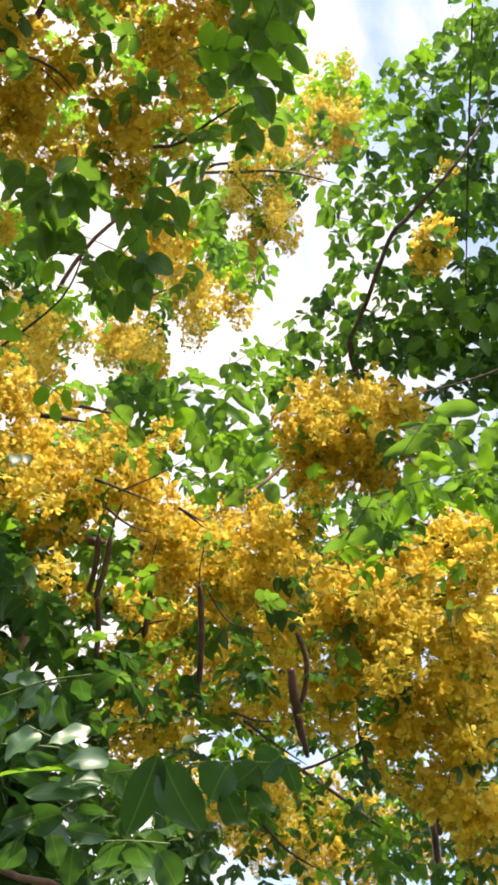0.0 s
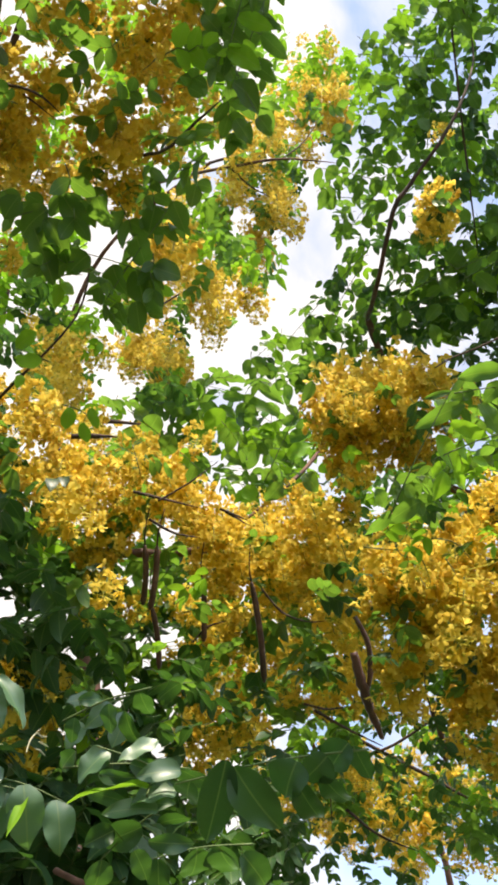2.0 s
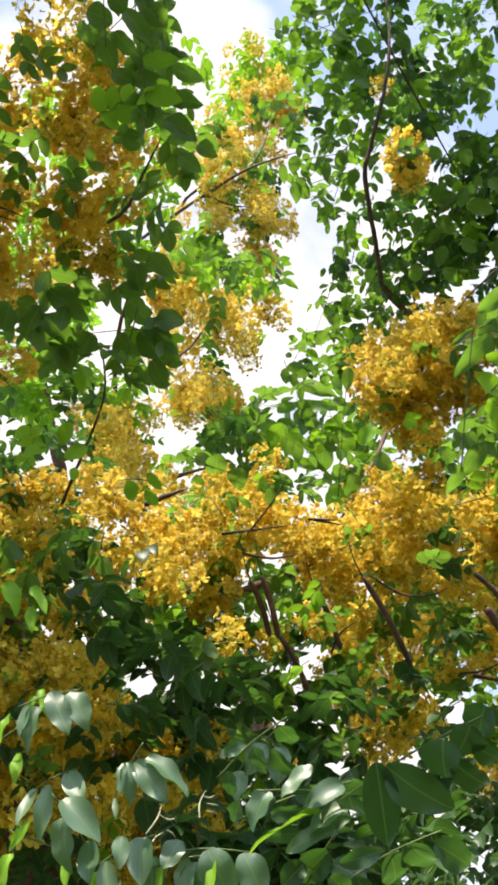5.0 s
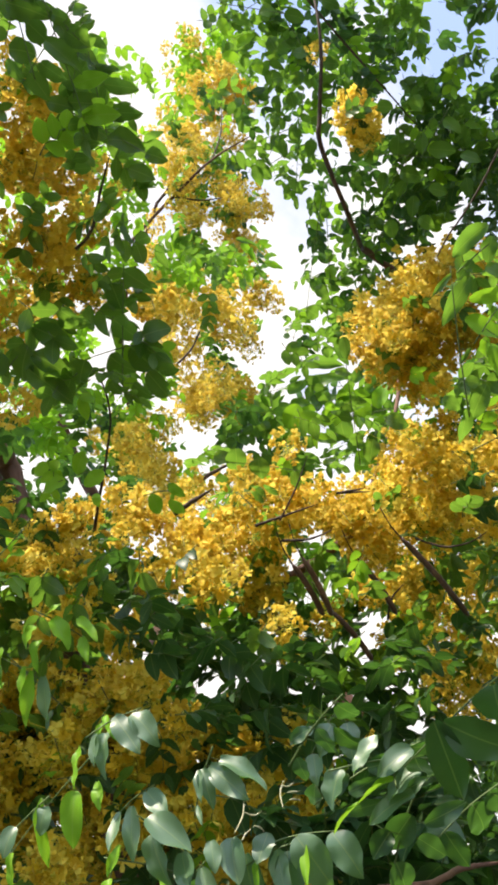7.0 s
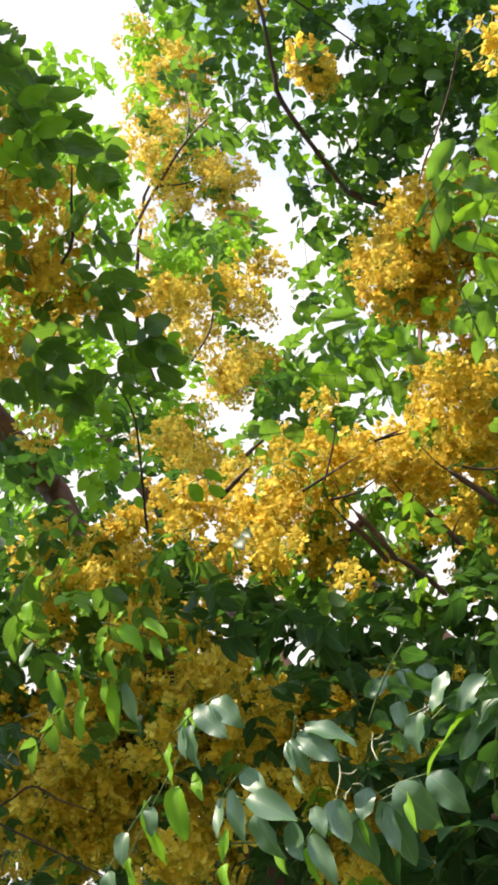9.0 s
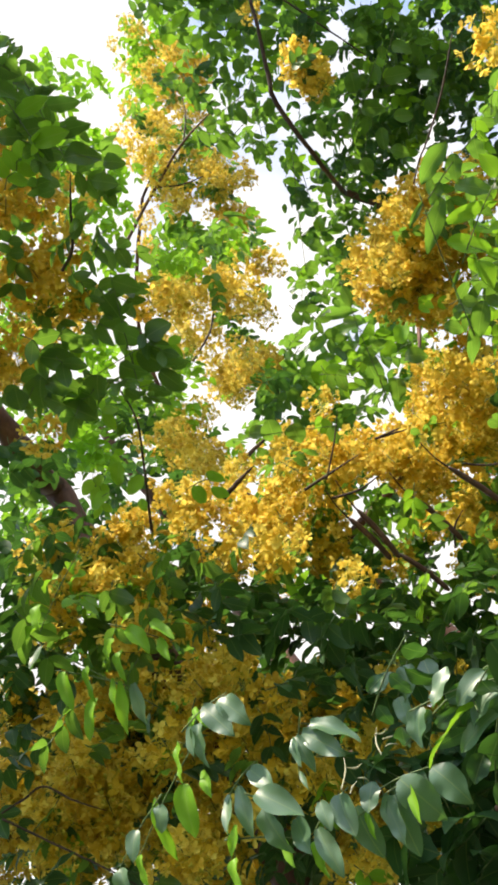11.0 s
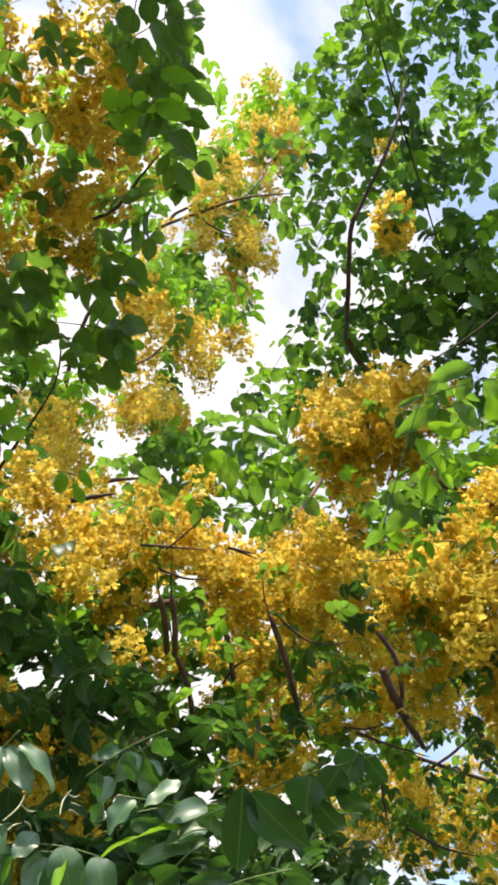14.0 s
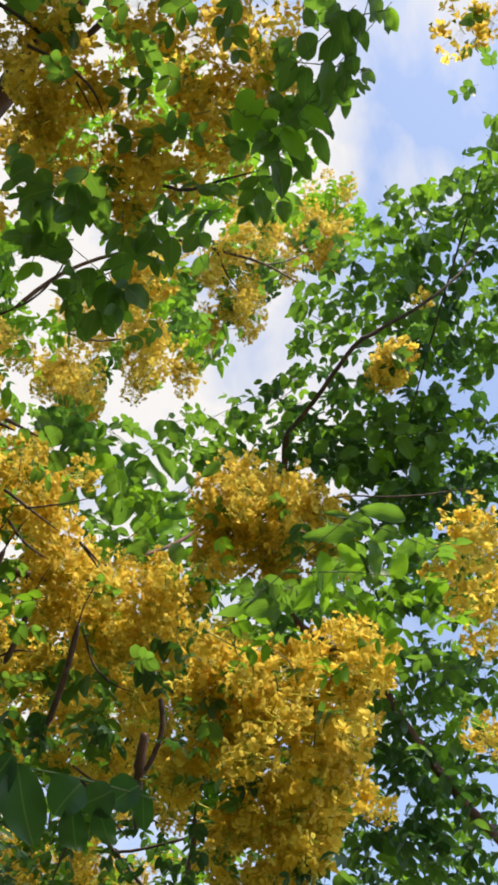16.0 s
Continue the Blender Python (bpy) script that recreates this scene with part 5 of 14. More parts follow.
flower_clump(left_far_tree, -0.81, 2.45, 4.63, 0.146, 0.146, 0.18, 4, "yellow", 55)
flower_clump(left_far_tree, -0.89, 2.35, 4.69, 0.146, 0.146, 0.18, 4, "yellow", 55)
flower_clump(left_far_tree, -0.48, 2.65, 5.36, 0.168, 0.135, 0.21, 4, "yellow", 55)
flower_clump(left_far_tree, -0.18, 2.78, 5.33, 0.168, 0.101, 0.21, 3, "yellow", 55)
leaf_clump(left_far_tree, 0.03, 2.76, 6.49, 0.095, 0.063, 0.28, 1, "sunlit", 55)
flower_clump(left_far_tree, 0.02, 2.84, 6.69, 0.246, 0.164, 0.25, 6, "yellow", 55)
leaf_clump(left_far_tree, -0.49, 3.08, 5.25, 0.070, 0.056, 0.25, 1, "sunlit", 55)
flower_clump(left_far_tree, -0.53, 3.19, 5.41, 0.183, 0.146, 0.22, 4, "yellow", 55)

low_far_tree = tree_root("golden_shower_tree", 0.45, 7.32, "golden shower tree in bloom beyond the near boughs", 0.80, 1.15)
limb(low_far_tree, [(0.45, 7.32, -0.10), (0.45, 7.32, 1.50), (0.661, 6.526, 3.995), (0.207, 5.991, 4.104), (-0.003, 5.646, 4.165), (-0.102, 5.149, 4.377)], [0.1, 0.07, 0.02, 0.016, 0.014, 0.01], BARK, name="trunk")
limb(low_far_tree, [(0.105, 4.373, 3.739), (0.321, 4.335, 3.777), (0.590, 4.239, 3.872), (0.698, 4.211, 3.900)], [0.008, 0.009, 0.009, 0.006], TWIG)
limb(low_far_tree, [(-0.057, 4.182, 3.929), (0.159, 4.306, 3.805), (0.429, 4.440, 3.672), (0.671, 4.564, 3.548), (0.914, 4.650, 3.463)], [0.013, 0.012, 0.011, 0.009, 0.006], TWIG)
limb(low_far_tree, [(-0.028, 4.006, 3.822), (0.113, 4.015, 3.813)], [0.014, 0.01])
flower_clump(low_far_tree, 0.21, 4.23, 3.88, 0.135, 0.101, 0.21, 3)
flower_clump(low_far_tree, 0.11, 4.87, 3.81, 0.146, 0.183, 0.22, 6)
leaf_clump(low_far_tree, 0.36, 4.63, 3.77, 0.056, 0.042, 0.25, 1, "sunlit")
flower_clump(low_far_tree, 0.35, 4.81, 3.87, 0.146, 0.110, 0.22, 4)
leaf_clump(low_far_tree, 0.31, 5.27, 3.69, 0.091, 0.061, 0.27, 1, "sunlit")
flower_clump(low_far_tree, 0.38, 5.46, 3.79, 0.237, 0.158, 0.24, 8)
flower_clump(low_far_tree, 0.50, 5.44, 3.81, 0.158, 0.119, 0.24, 4)
leaf_clump(low_far_tree, 0.58, 4.70, 3.70, 0.056, 0.042, 0.25, 1, "sunlit")
flower_clump(low_far_tree, 0.61, 4.89, 3.79, 0.146, 0.110, 0.22, 4)
flower_clump(low_far_tree, 0.02, 4.38, 3.73, 0.135, 0.135, 0.21, 5)
flower_clump(low_far_tree, 0.70, 4.61, 3.50, 0.168, 0.101, 0.21, 4)
leaf_clump(low_far_tree, 0.49, 4.54, 3.85, 0.056, 0.035, 0.25, 1, "sunlit")
flower_clump(low_far_tree, 0.52, 4.74, 3.93, 0.146, 0.092, 0.22, 3)
leaf_clump(low_far_tree, 0.01, 5.40, 3.84, 0.047, 0.063, 0.28, 1, "sunlit")
flower_clump(low_far_tree, -0.00, 5.61, 3.91, 0.123, 0.164, 0.25, 5)
flower_clump(low_far_tree, -0.16, 4.50, 3.62, 0.101, 0.101, 0.21, 3)
leaf_clump(low_far_tree, 0.36, 5.13, 3.83, 0.183, 0.091, 0.26, 7)
leaf_clump(low_far_tree, 0.52, 4.91, 3.77, 0.176, 0.117, 0.25, 9)
leaf_clump(low_far_tree, 0.70, 4.50, 3.62, 0.108, 0.108, 0.23, 5)
leaf_clump(low_far_tree, 0.54, 4.33, 3.79, 0.108, 0.108, 0.23, 5)
leaf_clump(low_far_tree, 0.11, 4.31, 3.81, 0.108, 0.081, 0.23, 4)
leaf_clump(low_far_tree, 0.30, 5.04, 3.92, 0.122, 0.091, 0.26, 5)
leaf_clump(low_far_tree, -0.18, 5.01, 3.67, 0.117, 0.117, 0.25, 6)
leaf_clump(low_far_tree, 0.54, 4.21, 3.34, 0.148, 0.098, 0.21, 7)
leaf_clump(low_far_tree, 0.47, 3.59, 3.67, 0.094, 0.117, 0.20, 5)
leaf_clump(low_far_tree, 0.56, 3.61, 3.65, 0.117, 0.117, 0.20, 6)
leaf_clump(low_far_tree, 0.37, 3.43, 3.83, 0.070, 0.094, 0.20, 3)
leaf_clump(low_far_tree, 0.49, 3.51, 3.75, 0.094, 0.070, 0.20, 3)
leaf_clump(low_far_tree, 0.29, 3.84, 3.70, 0.074, 0.098, 0.21, 3)
leaf_clump(low_far_tree, 0.88, 3.06, 3.64, 0.063, 0.084, 0.18, 2)
leaf_clump(low_far_tree, 0.84, 3.37, 3.61, 0.111, 0.067, 0.19, 3)
leaf_clump(low_far_tree, 0.55, 2.80, 3.89, 0.127, 0.063, 0.18, 4)
leaf_clump(low_far_tree, 0.26, 2.86, 4.11, 0.111, 0.134, 0.19, 7)
leaf_clump(low_far_tree, 0.44, 2.96, 4.02, 0.111, 0.089, 0.19, 4)
leaf_clump(low_far_tree, 0.84, 2.65, 4.04, 0.105, 0.084, 0.18, 4)
leaf_clump(low_far_tree, 0.67, 2.94, 4.03, 0.134, 0.089, 0.19, 5)
leaf_clump(low_far_tree, 0.42, 2.85, 2.71, 0.115, 0.066, 0.14, 3)
leaf_clump(low_far_tree, 0.57, 2.83, 2.73, 0.098, 0.066, 0.14, 3)
leaf_clump(low_far_tree, 0.61, 2.64, 2.64, 0.076, 0.061, 0.13, 2)
leaf_clump(low_far_tree, 0.31, 3.08, 2.77, 0.105, 0.044, 0.15, 2)

# the near bough low on the shady side: big waxy leaves

near_tree = tree_root("golden_shower_tree", -2.50, 0.40, "golden shower tree with low shady boughs of big bluish-green leaves", 0.95, 1.05)
limb(near_tree, [(-2.50, 0.40, -0.10), (-2.50, 0.45, 1.20), (-2.30, 0.70, 1.90), (-1.744, 1.459, 3.207), (-1.508, 1.706, 3.121), (-1.289, 1.889, 3.088)], [0.09, 0.075, 0.05, 0.022, 0.012, 0.008], BARK, name="trunk")
limb(near_tree, [(-0.440, 1.504, 2.220), (-0.345, 1.433, 2.150), (-0.278, 1.390, 2.122), (-0.214, 1.357, 2.084)], [0.007, 0.007, 0.006, 0.006], BARK)
# shade on these hanging leaflets is put into their deep green
leaflets(near_tree, "deep", ((0.037, 0.919, 2.069), (0.051, 0.958, 2.045), (-0.12, -0.71, -0.46), 0.027),
         ((0.032, 0.916, 2.071), (0.002, 0.938, 2.053), (-0.47, -0.71, -0.46), 0.040),
         ((0.009, 0.924, 2.064), (-0.018, 0.935, 2.042), (0.24, -0.71, -0.46), 0.043),
         ((0.002, 0.938, 2.050), (0.026, 0.982, 2.023), (-0.28, -0.71, -0.46), 0.031),
         ((-0.022, 0.924, 2.063), (-0.046, 0.941, 2.029), (-0.26, -0.71, -0.46), 0.047),
         ((-0.025, 0.940, 2.047), (-0.003, 0.988, 2.010), (-0.06, -0.71, -0.46), 0.031),
         ((-0.086, 0.922, 2.065), (-0.050, 0.968, 1.997), (-0.15, -0.71, -0.46), 0.047),
         ((-0.093, 0.917, 2.070), (-0.125, 0.973, 2.004), (0.15, -0.71, -0.46), 0.048),
         ((-0.133, 0.929, 2.058), (-0.148, 0.963, 2.044), (-0.17, -0.71, -0.46), 0.036))
leaflets(near_tree, "deep", ((-0.203, 1.010, 2.218), (-0.198, 1.052, 2.196), (-0.06, -0.71, -0.46), 0.030),
         ((-0.242, 1.016, 2.211), (-0.245, 1.037, 2.181), (-0.33, -0.71, -0.46), 0.031),
         ((-0.278, 1.010, 2.218), (-0.246, 1.026, 2.223), (0.15, -0.71, -0.46), 0.020),
         ((-0.285, 1.025, 2.203), (-0.294, 1.037, 2.175), (-0.05, -0.71, -0.46), 0.024),
         ((-0.223, 1.024, 2.203), (-0.222, 1.063, 2.166), (-0.38, -0.71, -0.46), 0.023))
leaflets(near_tree, "deep", ((-0.169, 1.079, 2.149), (-0.130, 1.112, 2.133), (-0.31, -0.71, -0.46), 0.027),
         ((-0.226, 1.069, 2.158), (-0.157, 1.080, 2.130), (0.34, -0.71, -0.46), 0.028),
         ((-0.250, 1.062, 2.165), (-0.304, 1.077, 2.168), (-0.22, -0.71, -0.46), 0.028),
         ((-0.223, 1.081, 2.146), (-0.293, 1.087, 2.158), (0.14, -0.71, -0.46), 0.018),
         ((-0.284, 1.087, 2.141), (-0.227, 1.091, 2.116), (-0.15, -0.71, -0.46), 0.026),
         ((-0.290, 1.053, 2.175), (-0.327, 1.083, 2.162), (-0.21, -0.71, -0.46), 0.027))
leaflets(near_tree, "deep", ((-0.218, 1.103, 2.125), (-0.178, 1.104, 2.115), (-0.23, -0.71, -0.46), 0.020),
         ((-0.223, 1.124, 2.104), (-0.283, 1.134, 2.090), (-0.08, -0.71, -0.46), 0.040),
         ((-0.218, 1.137, 2.091), (-0.161, 1.164, 2.088), (-0.09, -0.71, -0.46), 0.028),
         ((-0.257, 1.124, 2.104), (-0.292, 1.114, 2.086), (-0.34, -0.71, -0.46), 0.031),
         ((-0.236, 1.143, 2.085), (-0.226, 1.188, 2.062), (0.44, -0.71, -0.46), 0.034),
         ((-0.277, 1.148, 2.080), (-0.290, 1.179, 2.046), (0.49, -0.71, -0.46), 0.040))
leaflets(near_tree, "deep", ((-0.169, 1.198, 2.101), (-0.179, 1.255, 2.069), (0.45, -0.71, -0.46), 0.049),
         ((-0.141, 1.198, 2.101), (-0.128, 1.253, 2.060), (-0.28, -0.71, -0.46), 0.053),
         ((-0.113, 1.208, 2.091), (-0.078, 1.255, 2.054), (0.34, -0.71, -0.46), 0.042),
         ((-0.219, 1.203, 2.096), (-0.224, 1.234, 2.053), (0.02, -0.71, -0.46), 0.039))
# sun through these hanging leaflets is painted as bright yellow-green
leaflets(near_tree, "sunlit", ((-0.605, 1.084, 2.419), (-0.612, 1.070, 2.374), (0.21, -0.90, 0.26), 0.021),
         ((-0.590, 1.043, 2.460), (-0.614, 1.027, 2.399), (0.20, -0.90, 0.38), 0.019),
         ((-0.638, 1.070, 2.422), (-0.673, 1.064, 2.350), (0.54, -0.90, 0.38), 0.039),
         ((-0.680, 1.045, 2.433), (-0.724, 1.058, 2.341), (0.48, -0.90, 0.09), 0.017),
         ((-0.763, 1.057, 2.400), (-0.775, 1.044, 2.340), (0.39, -0.90, 0.19), 0.014))
leaflets(near_tree, "waxy", ((-0.677, 1.048, 2.417), (-0.701, 1.036, 2.385), (0.32, -0.90, 0.12), 0.035),
         ((-0.730, 1.034, 2.416), (-0.752, 1.015, 2.379), (0.49, -0.90, 0.16), 0.029),
         ((-0.791, 1.035, 2.398), (-0.798, 1.027, 2.349), (0.51, -0.90, 0.09), 0.029))
leaflets(near_tree, "waxy", ((-0.490, 1.046, 2.444), (-0.464, 1.047, 2.382), (0.50, -0.90, 0.35), 0.040),
         ((-0.512, 1.032, 2.450), (-0.496, 1.040, 2.379), (0.53, -0.90, 0.04), 0.044),
         ((-0.536, 1.036, 2.440), (-0.561, 1.020, 2.379), (0.39, -0.90, 0.19), 0.026),
         ((-0.547, 1.028, 2.444), (-0.567, 1.022, 2.401), (0.18, -0.90, 0.04), 0.024))
leaflets(near_tree, "sunlit", ((-0.533, 1.045, 2.473), (-0.524, 1.026, 2.425), (0.21, -0.90, 0.41), 0.015),
         ((-0.544, 1.048, 2.468), (-0.562, 1.038, 2.449), (0.38, -0.90, 0.15), 0.012))
leaflets(near_tree, "waxy", ((-0.416, 1.098, 2.322), (-0.367, 1.107, 2.260), (0.44, -0.90, 0.25), 0.034),
         ((-0.432, 1.094, 2.322), (-0.403, 1.104, 2.253), (0.31, -0.90, 0.07), 0.043),
         ((-0.441, 1.090, 2.323), (-0.450, 1.083, 2.266), (0.33, -0.90, 0.05), 0.025),
         ((-0.447, 1.087, 2.323), (-0.453, 1.068, 2.280), (0.42, -0.90, 0.33), 0.017),
         ((-0.480, 1.109, 2.295), (-0.480, 1.102, 2.264), (0.43, -0.90, 0.19), 0.011))
leaflets(near_tree, "waxy", ((-0.353, 1.195, 2.186), (-0.337, 1.200, 2.117), (0.46, -0.90, 0.19), 0.048),
         ((-0.390, 1.168, 2.199), (-0.379, 1.187, 2.118), (0.28, -0.90, 0.23), 0.056),
         ((-0.412, 1.170, 2.192), (-0.445, 1.174, 2.112), (0.35, -0.90, 0.19), 0.041),
         ((-0.420, 1.161, 2.198), (-0.438, 1.156, 2.129), (0.33, -0.90, 0.38), 0.036),
         ((-0.414, 1.143, 2.215), (-0.441, 1.129, 2.184), (0.37, -0.90, 0.07), 0.041))
leaflets(near_tree, "sunlit", ((-0.389, 1.178, 2.191), (-0.402, 1.161, 2.134), (0.53, -0.90, 0.34), 0.017),
         ((-0.452, 1.151, 2.198), (-0.463, 1.143, 2.160), (0.41, -0.90, 0.06), 0.011))
leaflets(near_tree, "waxy", ((-0.463, 1.155, 2.218), (-0.487, 1.155, 2.144), (0.24, -0.90, 0.33), 0.043),
         ((-0.462, 1.134, 2.238), (-0.477, 1.118, 2.179), (0.22, -0.90, 0.37), 0.041),
         ((-0.485, 1.118, 2.245), (-0.492, 1.111, 2.203), (0.52, -0.90, 0.07), 0.028),
         ((-0.518, 1.128, 2.228), (-0.527, 1.128, 2.156), (0.51, -0.90, 0.40), 0.034))
leaflets(near_tree, "waxy", ((-0.532, 1.118, 2.259), (-0.537, 1.104, 2.203), (0.19, -0.90, 0.33), 0.043),
         ((-0.546, 1.081, 2.288), (-0.558, 1.083, 2.215), (0.22, -0.90, 0.32), 0.036),
         ((-0.534, 1.067, 2.304), (-0.496, 1.079, 2.236), (0.31, -0.90, 0.25), 0.043))
leaflets(near_tree, "sunlit", ((-0.565, 1.113, 2.255), (-0.571, 1.105, 2.208), (0.25, -0.90, 0.12), 0.020),
         ((-0.543, 1.146, 2.231), (-0.554, 1.132, 2.178), (0.34, -0.90, 0.17), 0.017),
         ((-0.586, 1.062, 2.294), (-0.617, 1.049, 2.265), (0.35, -0.90, 0.05), 0.016),
         ((-0.626, 1.075, 2.272), (-0.639, 1.054, 2.227), (0.35, -0.90, 0.32), 0.019))
leaflets(near_tree, "waxy", ((-0.559, 1.078, 2.342), (-0.586, 1.071, 2.273), (0.48, -0.90, 0.29), 0.029),
         ((-0.577, 1.072, 2.342), (-0.599, 1.045, 2.292), (0.44, -0.90, 0.38), 0.025),
         ((-0.531, 1.081, 2.347), (-0.508, 1.073, 2.292), (0.48, -0.90, 0.39), 0.038))
leaflets(near_tree, "waxy", ((-0.268, 1.226, 2.318), (-0.281, 1.214, 2.266), (0.47, -0.90, 0.09), 0.041),
         ((-0.284, 1.213, 2.325), (-0.320, 1.192, 2.294), (0.41, -0.90, 0.15), 0.036),
         ((-0.308, 1.197, 2.332), (-0.342, 1.174, 2.319), (0.56, -0.90, 0.14), 0.030),
         ((-0.332, 1.217, 2.308), (-0.340, 1.200, 2.263), (0.52, -0.90, 0.25), 0.030))
leaflets(near_tree, "waxy", ((-0.244, 1.030, 2.157), (-0.279, 1.015, 2.126), (0.19, -0.90, 0.21), 0.034),
         ((-0.187, 1.037, 2.167), (-0.229, 1.017, 2.140), (0.32, -0.90, 0.15), 0.028),
         ((-0.166, 1.071, 2.142), (-0.211, 1.041, 2.136), (0.58, -0.90, 0.21), 0.032),
         ((-0.199, 1.097, 2.110), (-0.257, 1.065, 2.112), (0.51, -0.90, 0.35), 0.029),
         ((-0.175, 1.087, 2.126), (-0.224, 1.057, 2.116), (0.47, -0.90, 0.36), 0.036))
leaflets(near_tree, "sunlit", ((-0.202, 1.075, 2.129), (-0.286, 1.020, 2.121), (0.56, -0.90, 0.21), 0.011))
leaflets(near_tree, "sunlit", ((-0.751, 1.063, 2.806), (-0.776, 1.059, 2.735), (0.47, -0.90, 0.29), 0.029),
         ((-0.718, 1.090, 2.791), (-0.752, 1.086, 2.718), (0.28, -0.90, 0.10), 0.021),
         ((-0.757, 1.121, 2.754), (-0.803, 1.093, 2.697), (0.46, -0.90, 0.36), 0.027),
         ((-0.706, 1.144, 2.748), (-0.759, 1.142, 2.666), (0.53, -0.90, 0.15), 0.027),
         ((-0.709, 1.132, 2.757), (-0.733, 1.123, 2.711), (0.21, -0.90, 0.06), 0.025))
leaflets(near_tree, "waxy", ((-0.711, 1.180, 2.755), (-0.738, 1.183, 2.677), (0.32, -0.90, 0.25), 0.040),
         ((-0.740, 1.218, 2.713), (-0.761, 1.204, 2.682), (0.31, -0.90, 0.19), 0.018),
         ((-0.747, 1.040, 2.869), (-0.778, 1.010, 2.834), (0.41, -0.90, 0.40), 0.037))
leaflets(near_tree, "sunlit", ((-0.650, 1.108, 2.794), (-0.685, 1.095, 2.770), (0.23, -0.90, 0.13), 0.031),
         ((-0.617, 1.121, 2.792), (-0.608, 1.124, 2.723), (0.53, -0.90, 0.38), 0.037),
         ((-0.660, 1.125, 2.776), (-0.683, 1.103, 2.721), (0.33, -0.90, 0.33), 0.025),
         ((-0.591, 1.118, 2.801), (-0.631, 1.098, 2.801), (0.45, -0.90, 0.28), 0.018),
         ((-0.586, 1.148, 2.776), (-0.563, 1.148, 2.714), (0.48, -0.90, 0.40), 0.027),
         ((-0.603, 1.168, 2.754), (-0.604, 1.154, 2.698), (0.23, -0.90, 0.22), 0.025))
leaflets(near_tree, "sunlit", ((-0.451, 1.158, 3.145), (-0.510, 1.170, 3.130), (0.12, -0.75, -0.42), 0.037),
         ((-0.449, 1.200, 3.108), (-0.508, 1.188, 3.106), (0.30, -0.52, -0.57), 0.037),
         ((-0.518, 1.161, 3.124), (-0.580, 1.139, 3.134), (0.02, -0.87, -0.34), 0.037),
         ((-0.492, 1.211, 3.087), (-0.499, 1.220, 3.059), (0.27, -0.56, -0.54), 0.023))
leaflets(near_tree, "sunlit", ((-0.411, 1.280, 3.048), (-0.421, 1.321, 3.018), (0.42, -0.38, -0.66), 0.035),
         ((-0.388, 1.309, 3.029), (-0.394, 1.355, 3.010), (-0.01, -0.91, -0.31), 0.030),
         ((-0.371, 1.291, 3.049), (-0.360, 1.321, 3.017), (-0.00, -0.90, -0.32), 0.028))
leaflets(near_tree, "sunlit", ((-0.699, 1.020, 2.927), (-0.712, 0.998, 2.876), (0.40, -0.90, 0.28), 0.034),
         ((-0.599, 1.065, 2.914), (-0.654, 1.052, 2.959), (0.25, -0.90, 0.05), 0.023),
         ((-0.633, 1.030, 2.935), (-0.687, 1.020, 2.974), (0.40, -0.90, 0.32), 0.021),
         ((-0.583, 1.051, 2.931), (-0.636, 1.052, 2.983), (0.33, -0.90, 0.37), 0.025),
         ((-0.727, 1.039, 2.902), (-0.810, 1.026, 2.959), (0.28, -0.90, 0.33), 0.025))
leaflets(over_tree, "green", ((-0.446, 0.958, 3.327), (-0.484, 0.978, 3.298), (-0.15, -0.71, -0.46), 0.067),
         ((-0.391, 0.981, 3.304), (-0.469, 1.006, 3.281), (-0.10, -0.71, -0.46), 0.065),
         ((-0.424, 1.005, 3.280), (-0.395, 1.081, 3.197), (0.27, -0.71, -0.46), 0.062),
         ((-0.396, 0.993, 3.292), (-0.354, 1.044, 3.220), (0.35, -0.71, -0.46), 0.049),
         ((-0.357, 0.966, 3.319), (-0.321, 1.012, 3.250), (-0.23, -0.71, -0.46), 0.058),
         ((-0.291, 0.974, 3.311), (-0.281, 1.035, 3.266), (-0.39, -0.71, -0.46), 0.056))
leaflets(over_tree, "green", ((-0.332, 1.080, 3.276), (-0.387, 1.093, 3.245), (0.23, -0.71, -0.46), 0.057),
         ((-0.287, 1.100, 3.256), (-0.279, 1.147, 3.205), (-0.31, -0.71, -0.46), 0.055),
         ((-0.241, 1.113, 3.244), (-0.231, 1.177, 3.198), (0.24, -0.71, -0.46), 0.069),
         ((-0.204, 1.113, 3.244), (-0.150, 1.131, 3.231), (0.25, -0.71, -0.46), 0.064),
         ((-0.218, 1.129, 3.228), (-0.204, 1.179, 3.172), (-0.35, -0.71, -0.46), 0.057))
leaflets(over_tree, "green", ((-0.287, 1.155, 3.202), (-0.285, 1.194, 3.164), (-0.31, -0.71, -0.46), 0.039),
         ((-0.250, 1.157, 3.199), (-0.249, 1.196, 3.144), (0.07, -0.71, -0.46), 0.050),
         ((-0.321, 1.129, 3.228), (-0.327, 1.164, 3.209), (-0.25, -0.71, -0.46), 0.039),
         ((-0.230, 1.064, 3.292), (-0.225, 1.120, 3.254), (-0.47, -0.71, -0.46), 0.080),
         ((-0.184, 1.023, 3.332), (-0.206, 1.074, 3.308), (0.39, -0.71, -0.46), 0.055),
         ((-0.147, 1.023, 3.332), (-0.132, 1.069, 3.290), (-0.12, -0.71, -0.46), 0.050))
